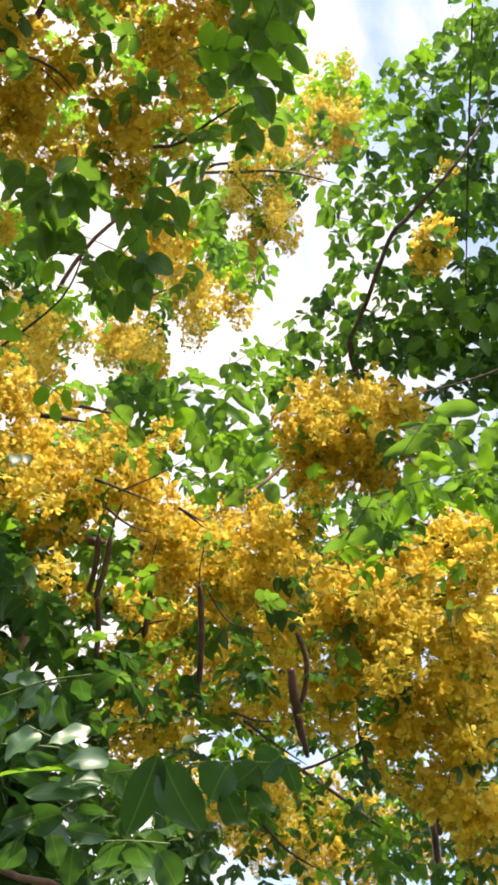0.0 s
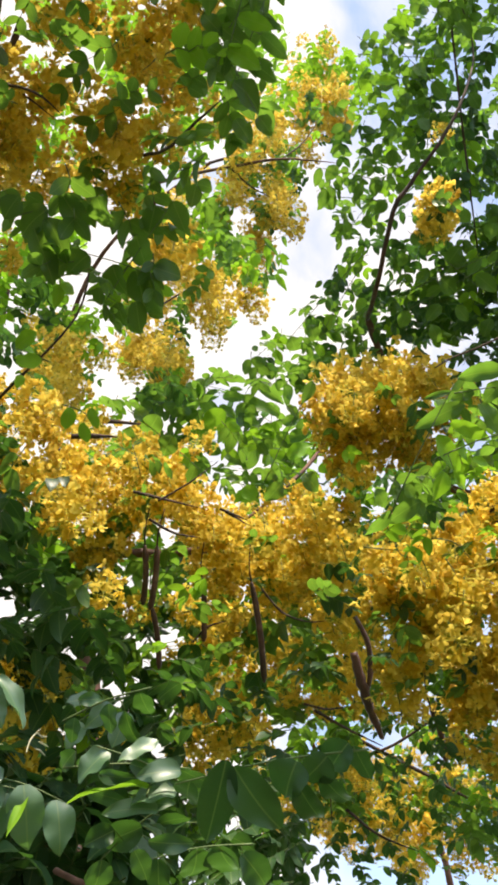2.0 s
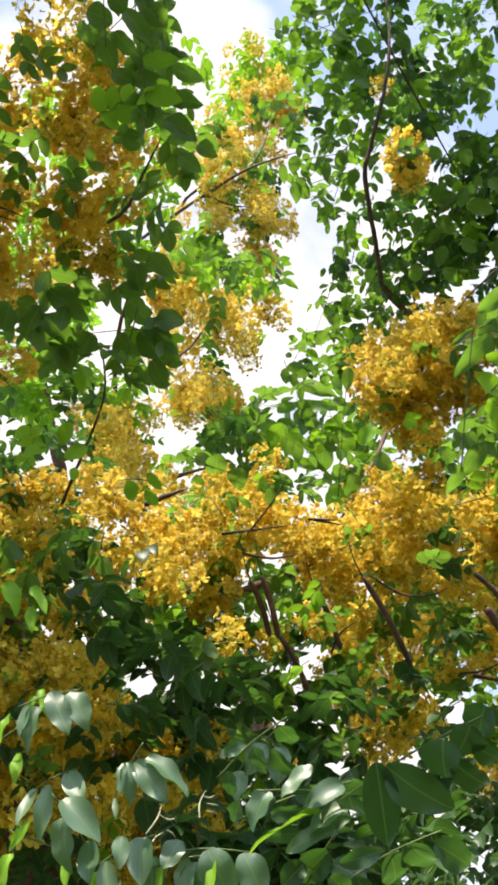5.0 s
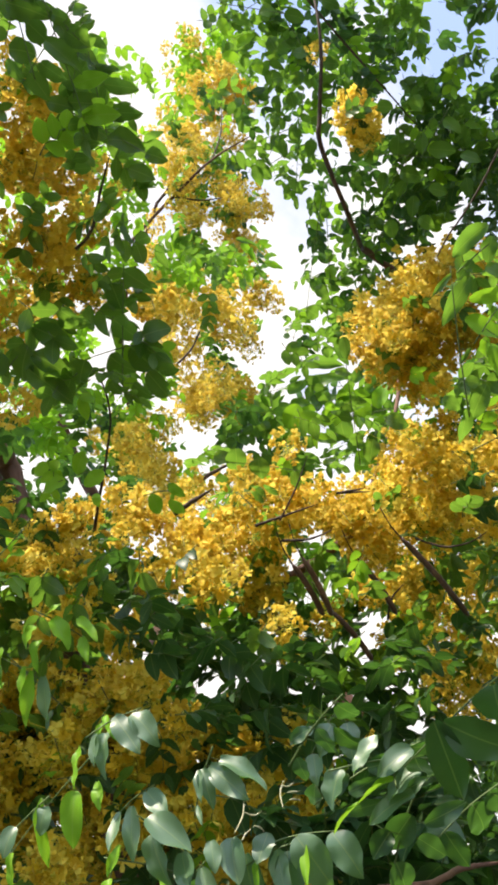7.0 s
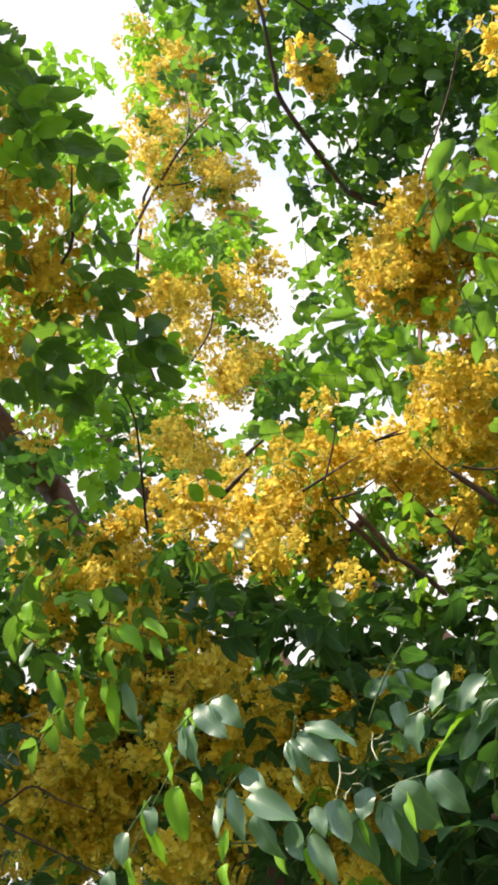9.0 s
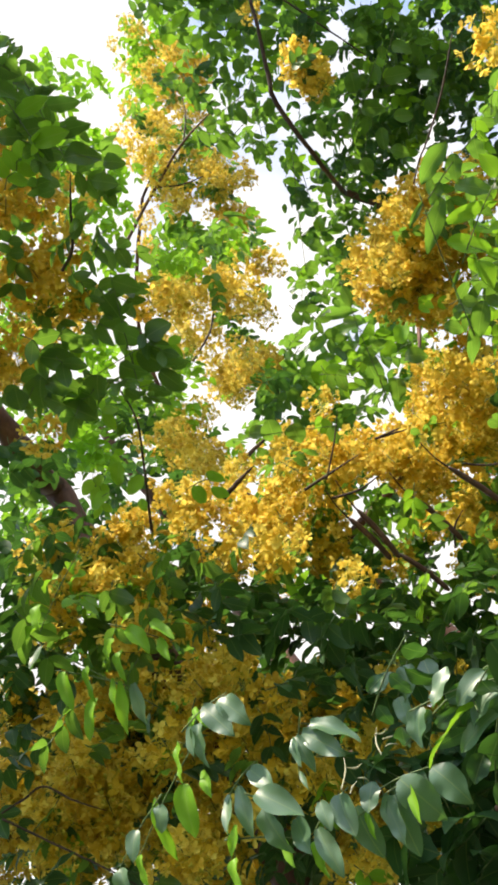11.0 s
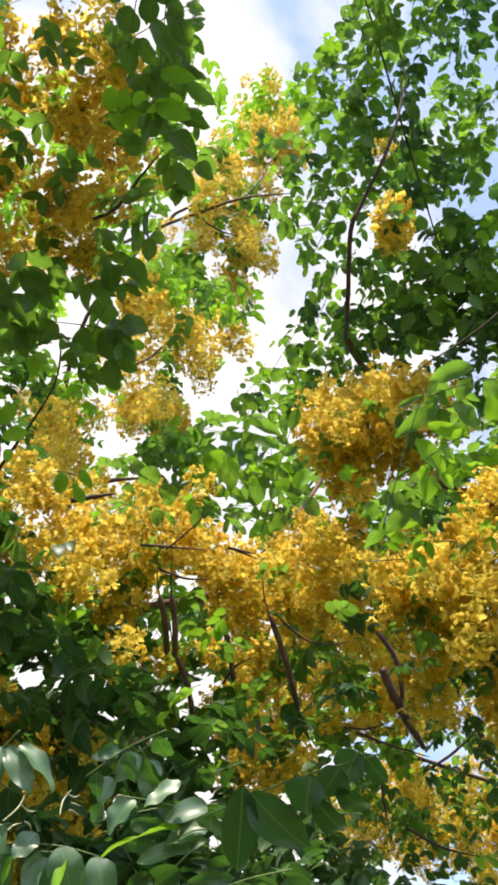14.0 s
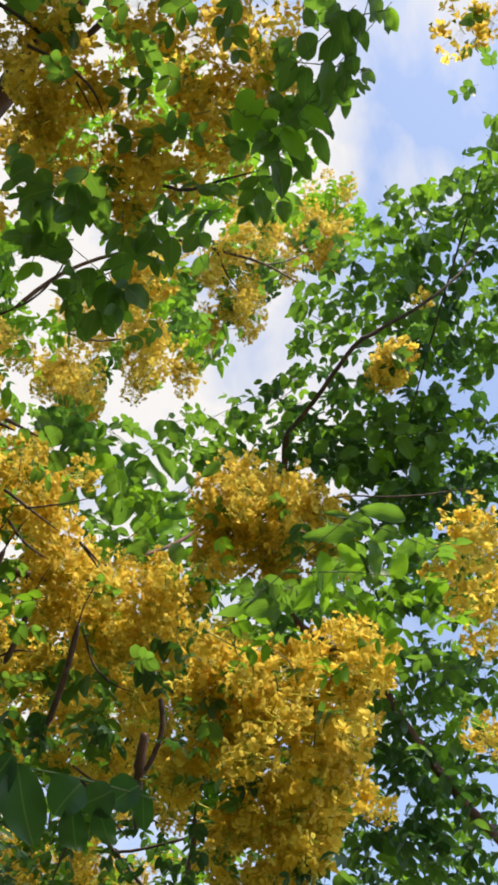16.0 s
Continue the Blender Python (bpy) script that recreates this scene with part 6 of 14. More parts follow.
leaflets(over_tree, "green", ((-0.011, 0.610, 3.497), (0.029, 0.640, 3.476), (0.00, -0.65, -0.52), 0.050),
         ((-0.012, 0.654, 3.462), (-0.015, 0.706, 3.430), (0.38, -0.75, -0.47), 0.048),
         ((0.017, 0.654, 3.458), (0.026, 0.710, 3.431), (-0.27, -0.57, -0.55), 0.041),
         ((0.044, 0.559, 3.532), (0.086, 0.610, 3.492), (-0.09, -0.62, -0.53), 0.056),
         ((0.051, 0.636, 3.469), (0.068, 0.690, 3.399), (0.14, -0.68, -0.50), 0.048),
         ((0.065, 0.553, 3.535), (0.114, 0.586, 3.512), (0.18, -0.70, -0.50), 0.048))
leaflets(over_tree, "green", ((0.091, 0.647, 3.457), (0.104, 0.686, 3.425), (-0.09, -0.62, -0.53), 0.043),
         ((0.093, 0.616, 3.482), (0.110, 0.633, 3.450), (-0.12, -0.61, -0.53), 0.030),
         ((0.124, 0.634, 3.464), (0.146, 0.633, 3.438), (-0.05, -0.63, -0.52), 0.026),
         ((0.127, 0.655, 3.447), (0.150, 0.651, 3.455), (-0.08, -0.62, -0.53), 0.013),
         ((0.049, 0.602, 3.497), (0.052, 0.641, 3.469), (-0.13, -0.61, -0.53), 0.054),
         ((0.092, 0.519, 3.559), (0.134, 0.556, 3.546), (0.36, -0.75, -0.47), 0.050))
leaflets(over_tree, "sunlit", ((0.135, 0.543, 3.600), (0.171, 0.576, 3.586), (-0.43, -0.53, -0.57), 0.038),
         ((0.005, 0.774, 3.428), (0.066, 0.790, 3.385), (0.04, -0.66, -0.51), 0.049),
         ((0.035, 0.729, 3.461), (0.096, 0.746, 3.427), (-0.21, -0.59, -0.54), 0.042))
leaflets(over_tree, "green", ((0.131, 0.721, 3.690), (0.155, 0.728, 3.692), (-0.04, -0.94, -0.29), 0.016),
         ((0.118, 0.742, 3.667), (0.151, 0.742, 3.666), (0.44, -0.35, -0.68), 0.023),
         ((0.092, 0.726, 3.675), (0.094, 0.778, 3.640), (0.41, -0.39, -0.65), 0.040),
         ((0.056, 0.735, 3.657), (0.056, 0.788, 3.630), (-0.00, -0.90, -0.32), 0.040))
leaf_clump(near_tree, -0.60, 1.88, 3.25, 0.073, 0.073, 0.12, 2)
leaf_clump(near_tree, -0.51, 1.86, 3.00, 0.081, 0.081, 0.11, 2)
leaf_clump(near_tree, -0.52, 1.75, 2.96, 0.064, 0.064, 0.11, 2)
leaf_clump(near_tree, -0.39, 1.66, 2.77, 0.082, 0.059, 0.10, 2)
leaf_clump(near_tree, -0.34, 1.69, 2.74, 0.059, 0.047, 0.10, 1)
leaf_clump(near_tree, -0.47, 1.71, 2.72, 0.059, 0.059, 0.10, 1)
leaf_clump(near_tree, -0.39, 1.66, 2.63, 0.067, 0.045, 0.10, 1)
leaf_clump(near_tree, -0.46, 1.69, 2.60, 0.056, 0.056, 0.10, 1)
# the deep clumps below paint the shade between the near boughs
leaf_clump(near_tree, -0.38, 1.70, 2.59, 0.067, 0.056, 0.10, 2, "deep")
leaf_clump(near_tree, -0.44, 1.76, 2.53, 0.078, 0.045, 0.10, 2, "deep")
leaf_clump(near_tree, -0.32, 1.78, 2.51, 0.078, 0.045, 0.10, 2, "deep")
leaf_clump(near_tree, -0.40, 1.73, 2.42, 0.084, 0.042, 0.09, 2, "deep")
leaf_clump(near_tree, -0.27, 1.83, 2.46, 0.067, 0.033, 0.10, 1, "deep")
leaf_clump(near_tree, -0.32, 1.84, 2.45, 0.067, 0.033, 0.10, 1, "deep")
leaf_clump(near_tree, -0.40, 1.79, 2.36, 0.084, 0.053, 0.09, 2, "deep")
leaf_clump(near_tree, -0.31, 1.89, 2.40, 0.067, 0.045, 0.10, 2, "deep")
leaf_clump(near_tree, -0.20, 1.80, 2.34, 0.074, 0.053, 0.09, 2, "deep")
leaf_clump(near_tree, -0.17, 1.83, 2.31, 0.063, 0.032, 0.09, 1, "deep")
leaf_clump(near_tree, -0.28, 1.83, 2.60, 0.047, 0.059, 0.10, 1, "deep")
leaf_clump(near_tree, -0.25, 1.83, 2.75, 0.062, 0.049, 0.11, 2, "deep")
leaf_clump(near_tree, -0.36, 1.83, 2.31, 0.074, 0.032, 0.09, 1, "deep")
leaf_clump(near_tree, -0.74, 1.12, 3.10, 0.070, 0.047, 0.10, 1, "green", 55)
leaf_clump(near_tree, -0.72, 1.18, 3.05, 0.070, 0.047, 0.10, 1, "green", 55)
leaf_clump(near_tree, -0.63, 1.33, 3.08, 0.074, 0.049, 0.11, 1, "green", 55)
leaf_clump(near_tree, -0.60, 1.40, 3.03, 0.074, 0.049, 0.11, 1, "green", 55)
leaf_clump(near_tree, -0.78, 1.10, 2.97, 0.067, 0.045, 0.10, 1, "green", 55)
leaf_clump(near_tree, -0.68, 1.18, 2.93, 0.056, 0.056, 0.10, 1, "green", 55)
leaf_clump(near_tree, -0.69, 1.23, 2.88, 0.056, 0.045, 0.10, 1, "green", 55)
leaf_clump(near_tree, -0.64, 1.30, 2.96, 0.059, 0.047, 0.10, 1, "green", 55)
leaf_clump(near_tree, -0.83, 1.12, 2.80, 0.063, 0.042, 0.09, 1, "green", 55)
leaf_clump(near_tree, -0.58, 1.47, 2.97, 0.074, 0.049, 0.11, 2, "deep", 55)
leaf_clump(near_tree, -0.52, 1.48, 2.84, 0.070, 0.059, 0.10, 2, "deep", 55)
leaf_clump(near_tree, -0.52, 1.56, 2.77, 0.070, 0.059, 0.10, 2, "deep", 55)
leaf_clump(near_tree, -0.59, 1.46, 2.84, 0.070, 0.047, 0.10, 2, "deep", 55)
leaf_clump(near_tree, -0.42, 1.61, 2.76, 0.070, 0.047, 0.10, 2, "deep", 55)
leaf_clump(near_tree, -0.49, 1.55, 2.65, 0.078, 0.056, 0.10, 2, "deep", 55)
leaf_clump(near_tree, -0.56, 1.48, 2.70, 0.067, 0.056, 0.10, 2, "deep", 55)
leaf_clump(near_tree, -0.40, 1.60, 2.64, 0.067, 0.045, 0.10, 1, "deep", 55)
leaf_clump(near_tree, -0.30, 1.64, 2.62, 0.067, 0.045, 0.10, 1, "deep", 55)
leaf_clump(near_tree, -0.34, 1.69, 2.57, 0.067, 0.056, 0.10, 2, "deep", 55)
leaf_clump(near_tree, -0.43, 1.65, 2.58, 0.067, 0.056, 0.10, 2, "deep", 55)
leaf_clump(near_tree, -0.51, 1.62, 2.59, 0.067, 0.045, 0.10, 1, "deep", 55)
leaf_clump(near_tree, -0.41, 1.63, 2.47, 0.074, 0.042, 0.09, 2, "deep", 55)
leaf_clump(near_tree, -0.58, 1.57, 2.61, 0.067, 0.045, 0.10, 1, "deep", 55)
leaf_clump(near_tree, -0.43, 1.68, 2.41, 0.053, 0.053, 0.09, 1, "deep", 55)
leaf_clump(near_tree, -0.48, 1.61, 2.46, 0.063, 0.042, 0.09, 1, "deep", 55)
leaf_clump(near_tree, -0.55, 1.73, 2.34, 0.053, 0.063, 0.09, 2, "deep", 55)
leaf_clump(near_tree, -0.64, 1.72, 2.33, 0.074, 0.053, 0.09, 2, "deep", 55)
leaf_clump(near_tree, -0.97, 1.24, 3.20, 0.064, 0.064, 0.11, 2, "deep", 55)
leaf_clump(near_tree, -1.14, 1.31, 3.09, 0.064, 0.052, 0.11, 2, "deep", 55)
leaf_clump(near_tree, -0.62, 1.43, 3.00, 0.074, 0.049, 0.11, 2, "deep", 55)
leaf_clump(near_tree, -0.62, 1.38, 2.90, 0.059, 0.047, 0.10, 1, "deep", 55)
flower_clump(near_tree, -0.71, 1.52, 2.89, 0.074, 0.062, 0.09, 3, "yellow", 55)
flower_clump(near_tree, -0.79, 1.49, 2.90, 0.062, 0.049, 0.09, 2, "yellow", 55)
flower_clump(near_tree, -1.04, 1.46, 3.54, 0.076, 0.061, 0.12, 3, "yellow", 55)
flower_clump(near_tree, -1.05, 1.53, 3.47, 0.076, 0.076, 0.12, 3, "yellow", 55)
flower_clump(near_tree, -1.06, 1.36, 2.93, 0.074, 0.062, 0.09, 3, "yellow", 55)
flower_clump(near_tree, -1.11, 1.42, 2.87, 0.086, 0.074, 0.09, 4, "yellow", 55)
flower_clump(near_tree, -1.17, 1.35, 2.92, 0.074, 0.074, 0.09, 3, "yellow", 55)
flower_clump(near_tree, -1.03, 1.45, 2.87, 0.074, 0.074, 0.09, 3, "yellow", 55)
flower_clump(near_tree, -1.23, 1.40, 2.86, 0.086, 0.074, 0.09, 4, "yellow", 55)
flower_clump(near_tree, -1.16, 1.48, 2.80, 0.074, 0.074, 0.09, 3, "yellow", 55)
flower_clump(near_tree, -1.01, 1.51, 2.68, 0.070, 0.082, 0.09, 3, "yellow", 55)
flower_clump(near_tree, -0.81, 1.51, 2.74, 0.070, 0.059, 0.09, 2, "yellow", 55)
flower_clump(near_tree, -0.90, 1.48, 2.88, 0.062, 0.062, 0.09, 2, "yellow", 55)
flower_clump(near_tree, -0.61, 1.63, 2.55, 0.067, 0.056, 0.09, 2, "yellow", 55)
flower_clump(near_tree, -0.73, 1.58, 2.56, 0.067, 0.067, 0.09, 3, "yellow", 55)
flower_clump(near_tree, -0.88, 1.57, 2.67, 0.070, 0.070, 0.09, 3, "yellow", 55)
flower_clump(near_tree, -0.79, 1.70, 2.44, 0.067, 0.056, 0.09, 2, "yellow", 55)
flower_clump(near_tree, -0.71, 1.62, 2.81, 0.074, 0.049, 0.09, 2, "yellow", 55)
flower_clump(near_tree, -1.08, 1.50, 2.67, 0.070, 0.047, 0.09, 2, "yellow", 55)
flower_clump(near_tree, -0.43, 1.80, 2.59, 0.047, 0.029, 0.09, 1, "yellow", 55)
flower_clump(near_tree, -0.58, 1.69, 2.50, 0.056, 0.045, 0.09, 1, "yellow", 55)
flower_clump(near_tree, -0.71, 1.75, 2.42, 0.045, 0.056, 0.09, 1, "yellow", 55)
flower_clump(near_tree, -1.25, 1.39, 3.13, 0.054, 0.067, 0.10, 2, "yellow", 55)
# dense backdrop: its deep leaves stand in for shade behind the bough
leaf_clump(near_tree, -1.19, 1.57, 3.79, 0.094, 0.084, 0.14, 5, "deep", 55)
leaf_clump(near_tree, -1.07, 1.68, 3.76, 0.095, 0.085, 0.15, 6, "green", 55)
leaf_clump(near_tree, -0.96, 1.73, 3.56, 0.091, 0.080, 0.14, 5, "green", 55)
leaf_clump(near_tree, -0.81, 1.73, 3.42, 0.087, 0.077, 0.13, 5, "deep", 55)
leaf_clump(near_tree, -0.75, 1.79, 3.43, 0.088, 0.078, 0.13, 5, "deep", 55)
leaf_clump(near_tree, -0.76, 2.05, 3.47, 0.094, 0.083, 0.14, 5, "deep", 55)
leaf_clump(near_tree, -0.64, 2.16, 3.38, 0.093, 0.083, 0.14, 5, "deep", 55)
leaf_clump(near_tree, -0.58, 2.28, 3.34, 0.095, 0.084, 0.15, 6, "deep", 55)
leaf_clump(near_tree, -0.48, 2.43, 3.32, 0.097, 0.086, 0.15, 6, "deep", 55)
leaf_clump(near_tree, -0.35, 2.39, 3.11, 0.090, 0.080, 0.14, 5, "deep", 55)
leaf_clump(near_tree, -1.20, 1.50, 3.58, 0.088, 0.078, 0.13, 5, "deep", 55)
leaf_clump(near_tree, -1.22, 1.68, 3.72, 0.095, 0.084, 0.15, 6, "deep", 55)
leaf_clump(near_tree, -1.04, 1.66, 3.47, 0.088, 0.078, 0.13, 5, "green", 55)
leaf_clump(near_tree, -0.97, 1.81, 3.47, 0.090, 0.080, 0.14, 5, "green", 55)
leaf_clump(near_tree, -0.84, 1.82, 3.33, 0.087, 0.077, 0.13, 5, "deep", 55)
leaf_clump(near_tree, -0.79, 1.92, 3.24, 0.086, 0.076, 0.13, 5, "deep", 55)
leaf_clump(near_tree, -0.76, 2.10, 3.27, 0.090, 0.080, 0.14, 5, "deep", 55)
leaf_clump(near_tree, -0.61, 2.23, 3.19, 0.090, 0.080, 0.14, 5, "deep", 55)
leaf_clump(near_tree, -0.60, 2.50, 3.26, 0.098, 0.086, 0.15, 6, "deep", 55)
leaf_clump(near_tree, -0.48, 2.43, 3.09, 0.091, 0.081, 0.14, 5, "deep", 55)
leaf_clump(near_tree, -1.36, 1.55, 3.56, 0.090, 0.079, 0.14, 5, "deep", 55)
leaf_clump(near_tree, -1.31, 1.72, 3.63, 0.094, 0.084, 0.14, 5, "deep", 55)
leaf_clump(near_tree, -1.23, 1.79, 3.45, 0.091, 0.081, 0.14, 5, "green", 55)
leaf_clump(near_tree, -1.04, 1.86, 3.32, 0.088, 0.078, 0.14, 5, "green", 55)
leaf_clump(near_tree, -1.09, 2.04, 3.35, 0.093, 0.083, 0.14, 5, "green", 55)
leaf_clump(near_tree, -0.96, 2.14, 3.33, 0.094, 0.083, 0.14, 5, "deep", 55)
leaf_clump(near_tree, -0.78, 2.09, 3.06, 0.085, 0.076, 0.13, 4, "deep", 55)
leaf_clump(near_tree, -0.74, 2.17, 3.09, 0.087, 0.077, 0.13, 5, "deep", 55)
leaf_clump(near_tree, -0.71, 2.42, 3.13, 0.094, 0.083, 0.14, 5, "deep", 55)
leaf_clump(near_tree, -0.63, 2.70, 3.08, 0.098, 0.087, 0.15, 6, "deep", 55)
leaf_clump(near_tree, -1.60, 1.75, 3.62, 0.097, 0.086, 0.15, 6, "deep", 55)
leaf_clump(near_tree, -1.31, 1.71, 3.41, 0.089, 0.079, 0.14, 5, "deep", 55)
leaf_clump(near_tree, -1.26, 1.76, 3.26, 0.086, 0.077, 0.13, 5, "deep", 55)
leaf_clump(near_tree, -1.20, 1.85, 3.22, 0.087, 0.077, 0.13, 5, "deep", 55)
leaf_clump(near_tree, -1.18, 2.09, 3.31, 0.094, 0.083, 0.14, 5, "deep", 55)
leaf_clump(near_tree, -1.06, 2.24, 3.24, 0.095, 0.084, 0.14, 5, "deep", 55)
leaf_clump(near_tree, -1.01, 2.30, 3.10, 0.092, 0.082, 0.14, 5, "deep", 55)
leaf_clump(near_tree, -0.86, 2.35, 3.02, 0.090, 0.080, 0.14, 5, "deep", 55)
leaf_clump(near_tree, -0.85, 2.45, 2.98, 0.091, 0.081, 0.14, 5, "deep", 55)
leaf_clump(near_tree, -0.75, 2.62, 2.98, 0.094, 0.084, 0.14, 5, "deep", 55)
leaf_clump(near_tree, -1.59, 1.68, 3.40, 0.090, 0.080, 0.14, 5, "deep", 55)
leaf_clump(near_tree, -1.54, 1.84, 3.45, 0.094, 0.084, 0.14, 5, "deep", 55)
leaf_clump(near_tree, -1.52, 1.93, 3.40, 0.095, 0.084, 0.15, 6, "deep", 55)
leaf_clump(near_tree, -1.26, 1.93, 3.19, 0.088, 0.078, 0.13, 5, "deep", 55)
leaf_clump(near_tree, -1.34, 2.24, 3.24, 0.096, 0.086, 0.15, 6, "deep", 55)
leaf_clump(near_tree, -1.24, 2.35, 3.18, 0.097, 0.086, 0.15, 6, "deep", 55)
leaf_clump(near_tree, -1.06, 2.27, 3.01, 0.090, 0.080, 0.14, 5, "deep", 55)
leaf_clump(near_tree, -1.11, 2.53, 3.09, 0.097, 0.086, 0.15, 6, "deep", 55)
leaf_clump(near_tree, -0.90, 2.35, 2.85, 0.087, 0.077, 0.13, 5, "deep", 55)
leaf_clump(near_tree, -0.85, 2.50, 2.81, 0.088, 0.078, 0.13, 5, "deep", 55)
leaf_clump(near_tree, -1.76, 1.74, 3.44, 0.093, 0.083, 0.14, 5, "deep", 55)
leaf_clump(near_tree, -1.53, 1.77, 3.26, 0.088, 0.078, 0.13, 5, "deep", 55)
leaf_clump(near_tree, -1.53, 1.98, 3.25, 0.092, 0.082, 0.14, 5, "deep", 55)
leaf_clump(near_tree, -1.52, 2.08, 3.19, 0.093, 0.082, 0.14, 5, "deep", 55)
leaf_clump(near_tree, -1.31, 2.07, 3.02, 0.088, 0.078, 0.13, 5, "deep", 55)
leaf_clump(near_tree, -1.36, 2.32, 3.14, 0.096, 0.085, 0.15, 6, "deep", 55)
leaf_clump(near_tree, -1.30, 2.46, 3.10, 0.098, 0.087, 0.15, 6, "deep", 55)
leaf_clump(near_tree, -1.11, 2.31, 2.82, 0.086, 0.076, 0.13, 5, "deep", 55)
leaf_clump(near_tree, -1.09, 2.66, 2.91, 0.096, 0.085, 0.15, 6, "deep", 55)
leaf_clump(near_tree, -1.02, 2.76, 2.80, 0.095, 0.084, 0.15, 6, "deep", 55)
leaf_clump(near_tree, -1.84, 1.83, 3.32, 0.093, 0.082, 0.14, 5, "deep", 55)
leaf_clump(near_tree, -1.82, 1.96, 3.33, 0.096, 0.085, 0.15, 6, "deep", 55)
leaf_clump(near_tree, -1.62, 1.93, 3.08, 0.088, 0.078, 0.13, 5, "deep", 55)
leaf_clump(near_tree, -1.64, 2.16, 3.15, 0.094, 0.084, 0.14, 5, "deep", 55)
leaf_clump(near_tree, -1.52, 2.16, 3.05, 0.091, 0.081, 0.14, 5, "deep", 55)
leaf_clump(near_tree, -1.50, 2.35, 3.02, 0.095, 0.084, 0.14, 5, "deep", 55)
leaf_clump(near_tree, -1.38, 2.43, 2.91, 0.093, 0.082, 0.14, 5, "deep", 55)
leaf_clump(near_tree, -1.36, 2.65, 2.93, 0.098, 0.087, 0.15, 6, "deep", 55)
leaf_clump(near_tree, -1.10, 2.44, 2.70, 0.086, 0.076, 0.13, 5, "deep", 55)
leaf_clump(near_tree, -1.16, 2.84, 2.79, 0.097, 0.086, 0.15, 6, "deep", 55)
flower_clump(near_tree, -1.46, 1.62, 3.52, 0.121, 0.107, 0.12, 10, "yellow", 55)
flower_clump(near_tree, -1.27, 1.65, 3.32, 0.114, 0.101, 0.12, 9, "yellow", 55)
flower_clump(near_tree, -1.25, 1.85, 3.33, 0.120, 0.106, 0.12, 10, "yellow", 55)
flower_clump(near_tree, -1.04, 1.97, 3.22, 0.118, 0.104, 0.12, 10, "yellow", 55)
flower_clump(near_tree, -1.04, 2.12, 3.16, 0.120, 0.106, 0.12, 10, "yellow", 55)
flower_clump(near_tree, -0.83, 2.03, 2.93, 0.108, 0.096, 0.11, 8, "yellow", 55)
flower_clump(near_tree, -0.74, 2.16, 2.89, 0.110, 0.098, 0.11, 9, "yellow", 55)
flower_clump(near_tree, -1.39, 1.46, 3.21, 0.106, 0.094, 0.11, 8, "yellow", 55)
flower_clump(near_tree, -1.33, 1.67, 3.24, 0.112, 0.100, 0.12, 9, "yellow", 55)
flower_clump(near_tree, -1.36, 1.86, 3.22, 0.117, 0.104, 0.12, 10, "yellow", 55)
flower_clump(near_tree, -1.12, 1.85, 3.07, 0.110, 0.098, 0.11, 9, "yellow", 55)
flower_clump(near_tree, -0.98, 1.94, 2.96, 0.108, 0.096, 0.11, 8, "yellow", 55)
flower_clump(near_tree, -1.05, 2.35, 2.98, 0.121, 0.107, 0.12, 10, "yellow", 55)
flower_clump(near_tree, -0.85, 2.31, 2.77, 0.111, 0.099, 0.11, 9, "yellow", 55)
flower_clump(near_tree, -1.63, 1.57, 3.26, 0.113, 0.100, 0.12, 9, "yellow", 55)
flower_clump(near_tree, -1.50, 1.70, 3.12, 0.111, 0.099, 0.11, 9, "yellow", 55)
flower_clump(near_tree, -1.38, 1.87, 3.06, 0.113, 0.100, 0.12, 9, "yellow", 55)
flower_clump(near_tree, -1.28, 1.97, 2.92, 0.110, 0.098, 0.11, 9, "yellow", 55)
flower_clump(near_tree, -1.17, 1.96, 2.81, 0.106, 0.094, 0.11, 8, "yellow", 55)
flower_clump(near_tree, -1.15, 2.22, 2.85, 0.114, 0.101, 0.12, 9, "yellow", 55)
flower_clump(near_tree, -0.95, 2.23, 2.73, 0.109, 0.096, 0.11, 8, "yellow", 55)
leaf_clump(near_tree, -0.77, 2.30, 3.67, 0.101, 0.090, 0.15, 5)
leaf_clump(near_tree, -0.53, 2.05, 3.39, 0.089, 0.079, 0.14, 4)
leaf_clump(near_tree, -0.47, 2.11, 3.55, 0.094, 0.083, 0.14, 5)
leaf_clump(near_tree, -0.77, 2.25, 3.47, 0.095, 0.085, 0.15, 5)
leaf_clump(near_tree, -0.61, 2.18, 3.38, 0.091, 0.081, 0.14, 4)
leaf_clump(near_tree, -0.40, 2.19, 3.38, 0.092, 0.081, 0.14, 4)
leaf_clump(near_tree, -0.81, 2.42, 3.36, 0.096, 0.086, 0.15, 5)
leaf_clump(near_tree, -0.61, 2.51, 3.37, 0.099, 0.088, 0.15, 5)
leaf_clump(near_tree, -0.48, 2.44, 3.41, 0.098, 0.087, 0.15, 5)
leaf_clump(near_tree, -0.76, 2.60, 3.29, 0.099, 0.088, 0.15, 5)
leaf_clump(near_tree, -0.56, 2.36, 3.16, 0.090, 0.080, 0.14, 4)
leaf_clump(near_tree, -0.51, 2.63, 3.30, 0.100, 0.089, 0.15, 5)
leaf_clump(near_tree, -0.73, 2.65, 3.15, 0.097, 0.086, 0.15, 5)
leaf_clump(near_tree, -0.57, 2.65, 3.11, 0.096, 0.085, 0.15, 5)
leaf_clump(near_tree, -0.43, 2.48, 3.04, 0.090, 0.080, 0.14, 4)
leaf_clump(near_tree, -0.83, 2.90, 3.09, 0.101, 0.090, 0.15, 5)
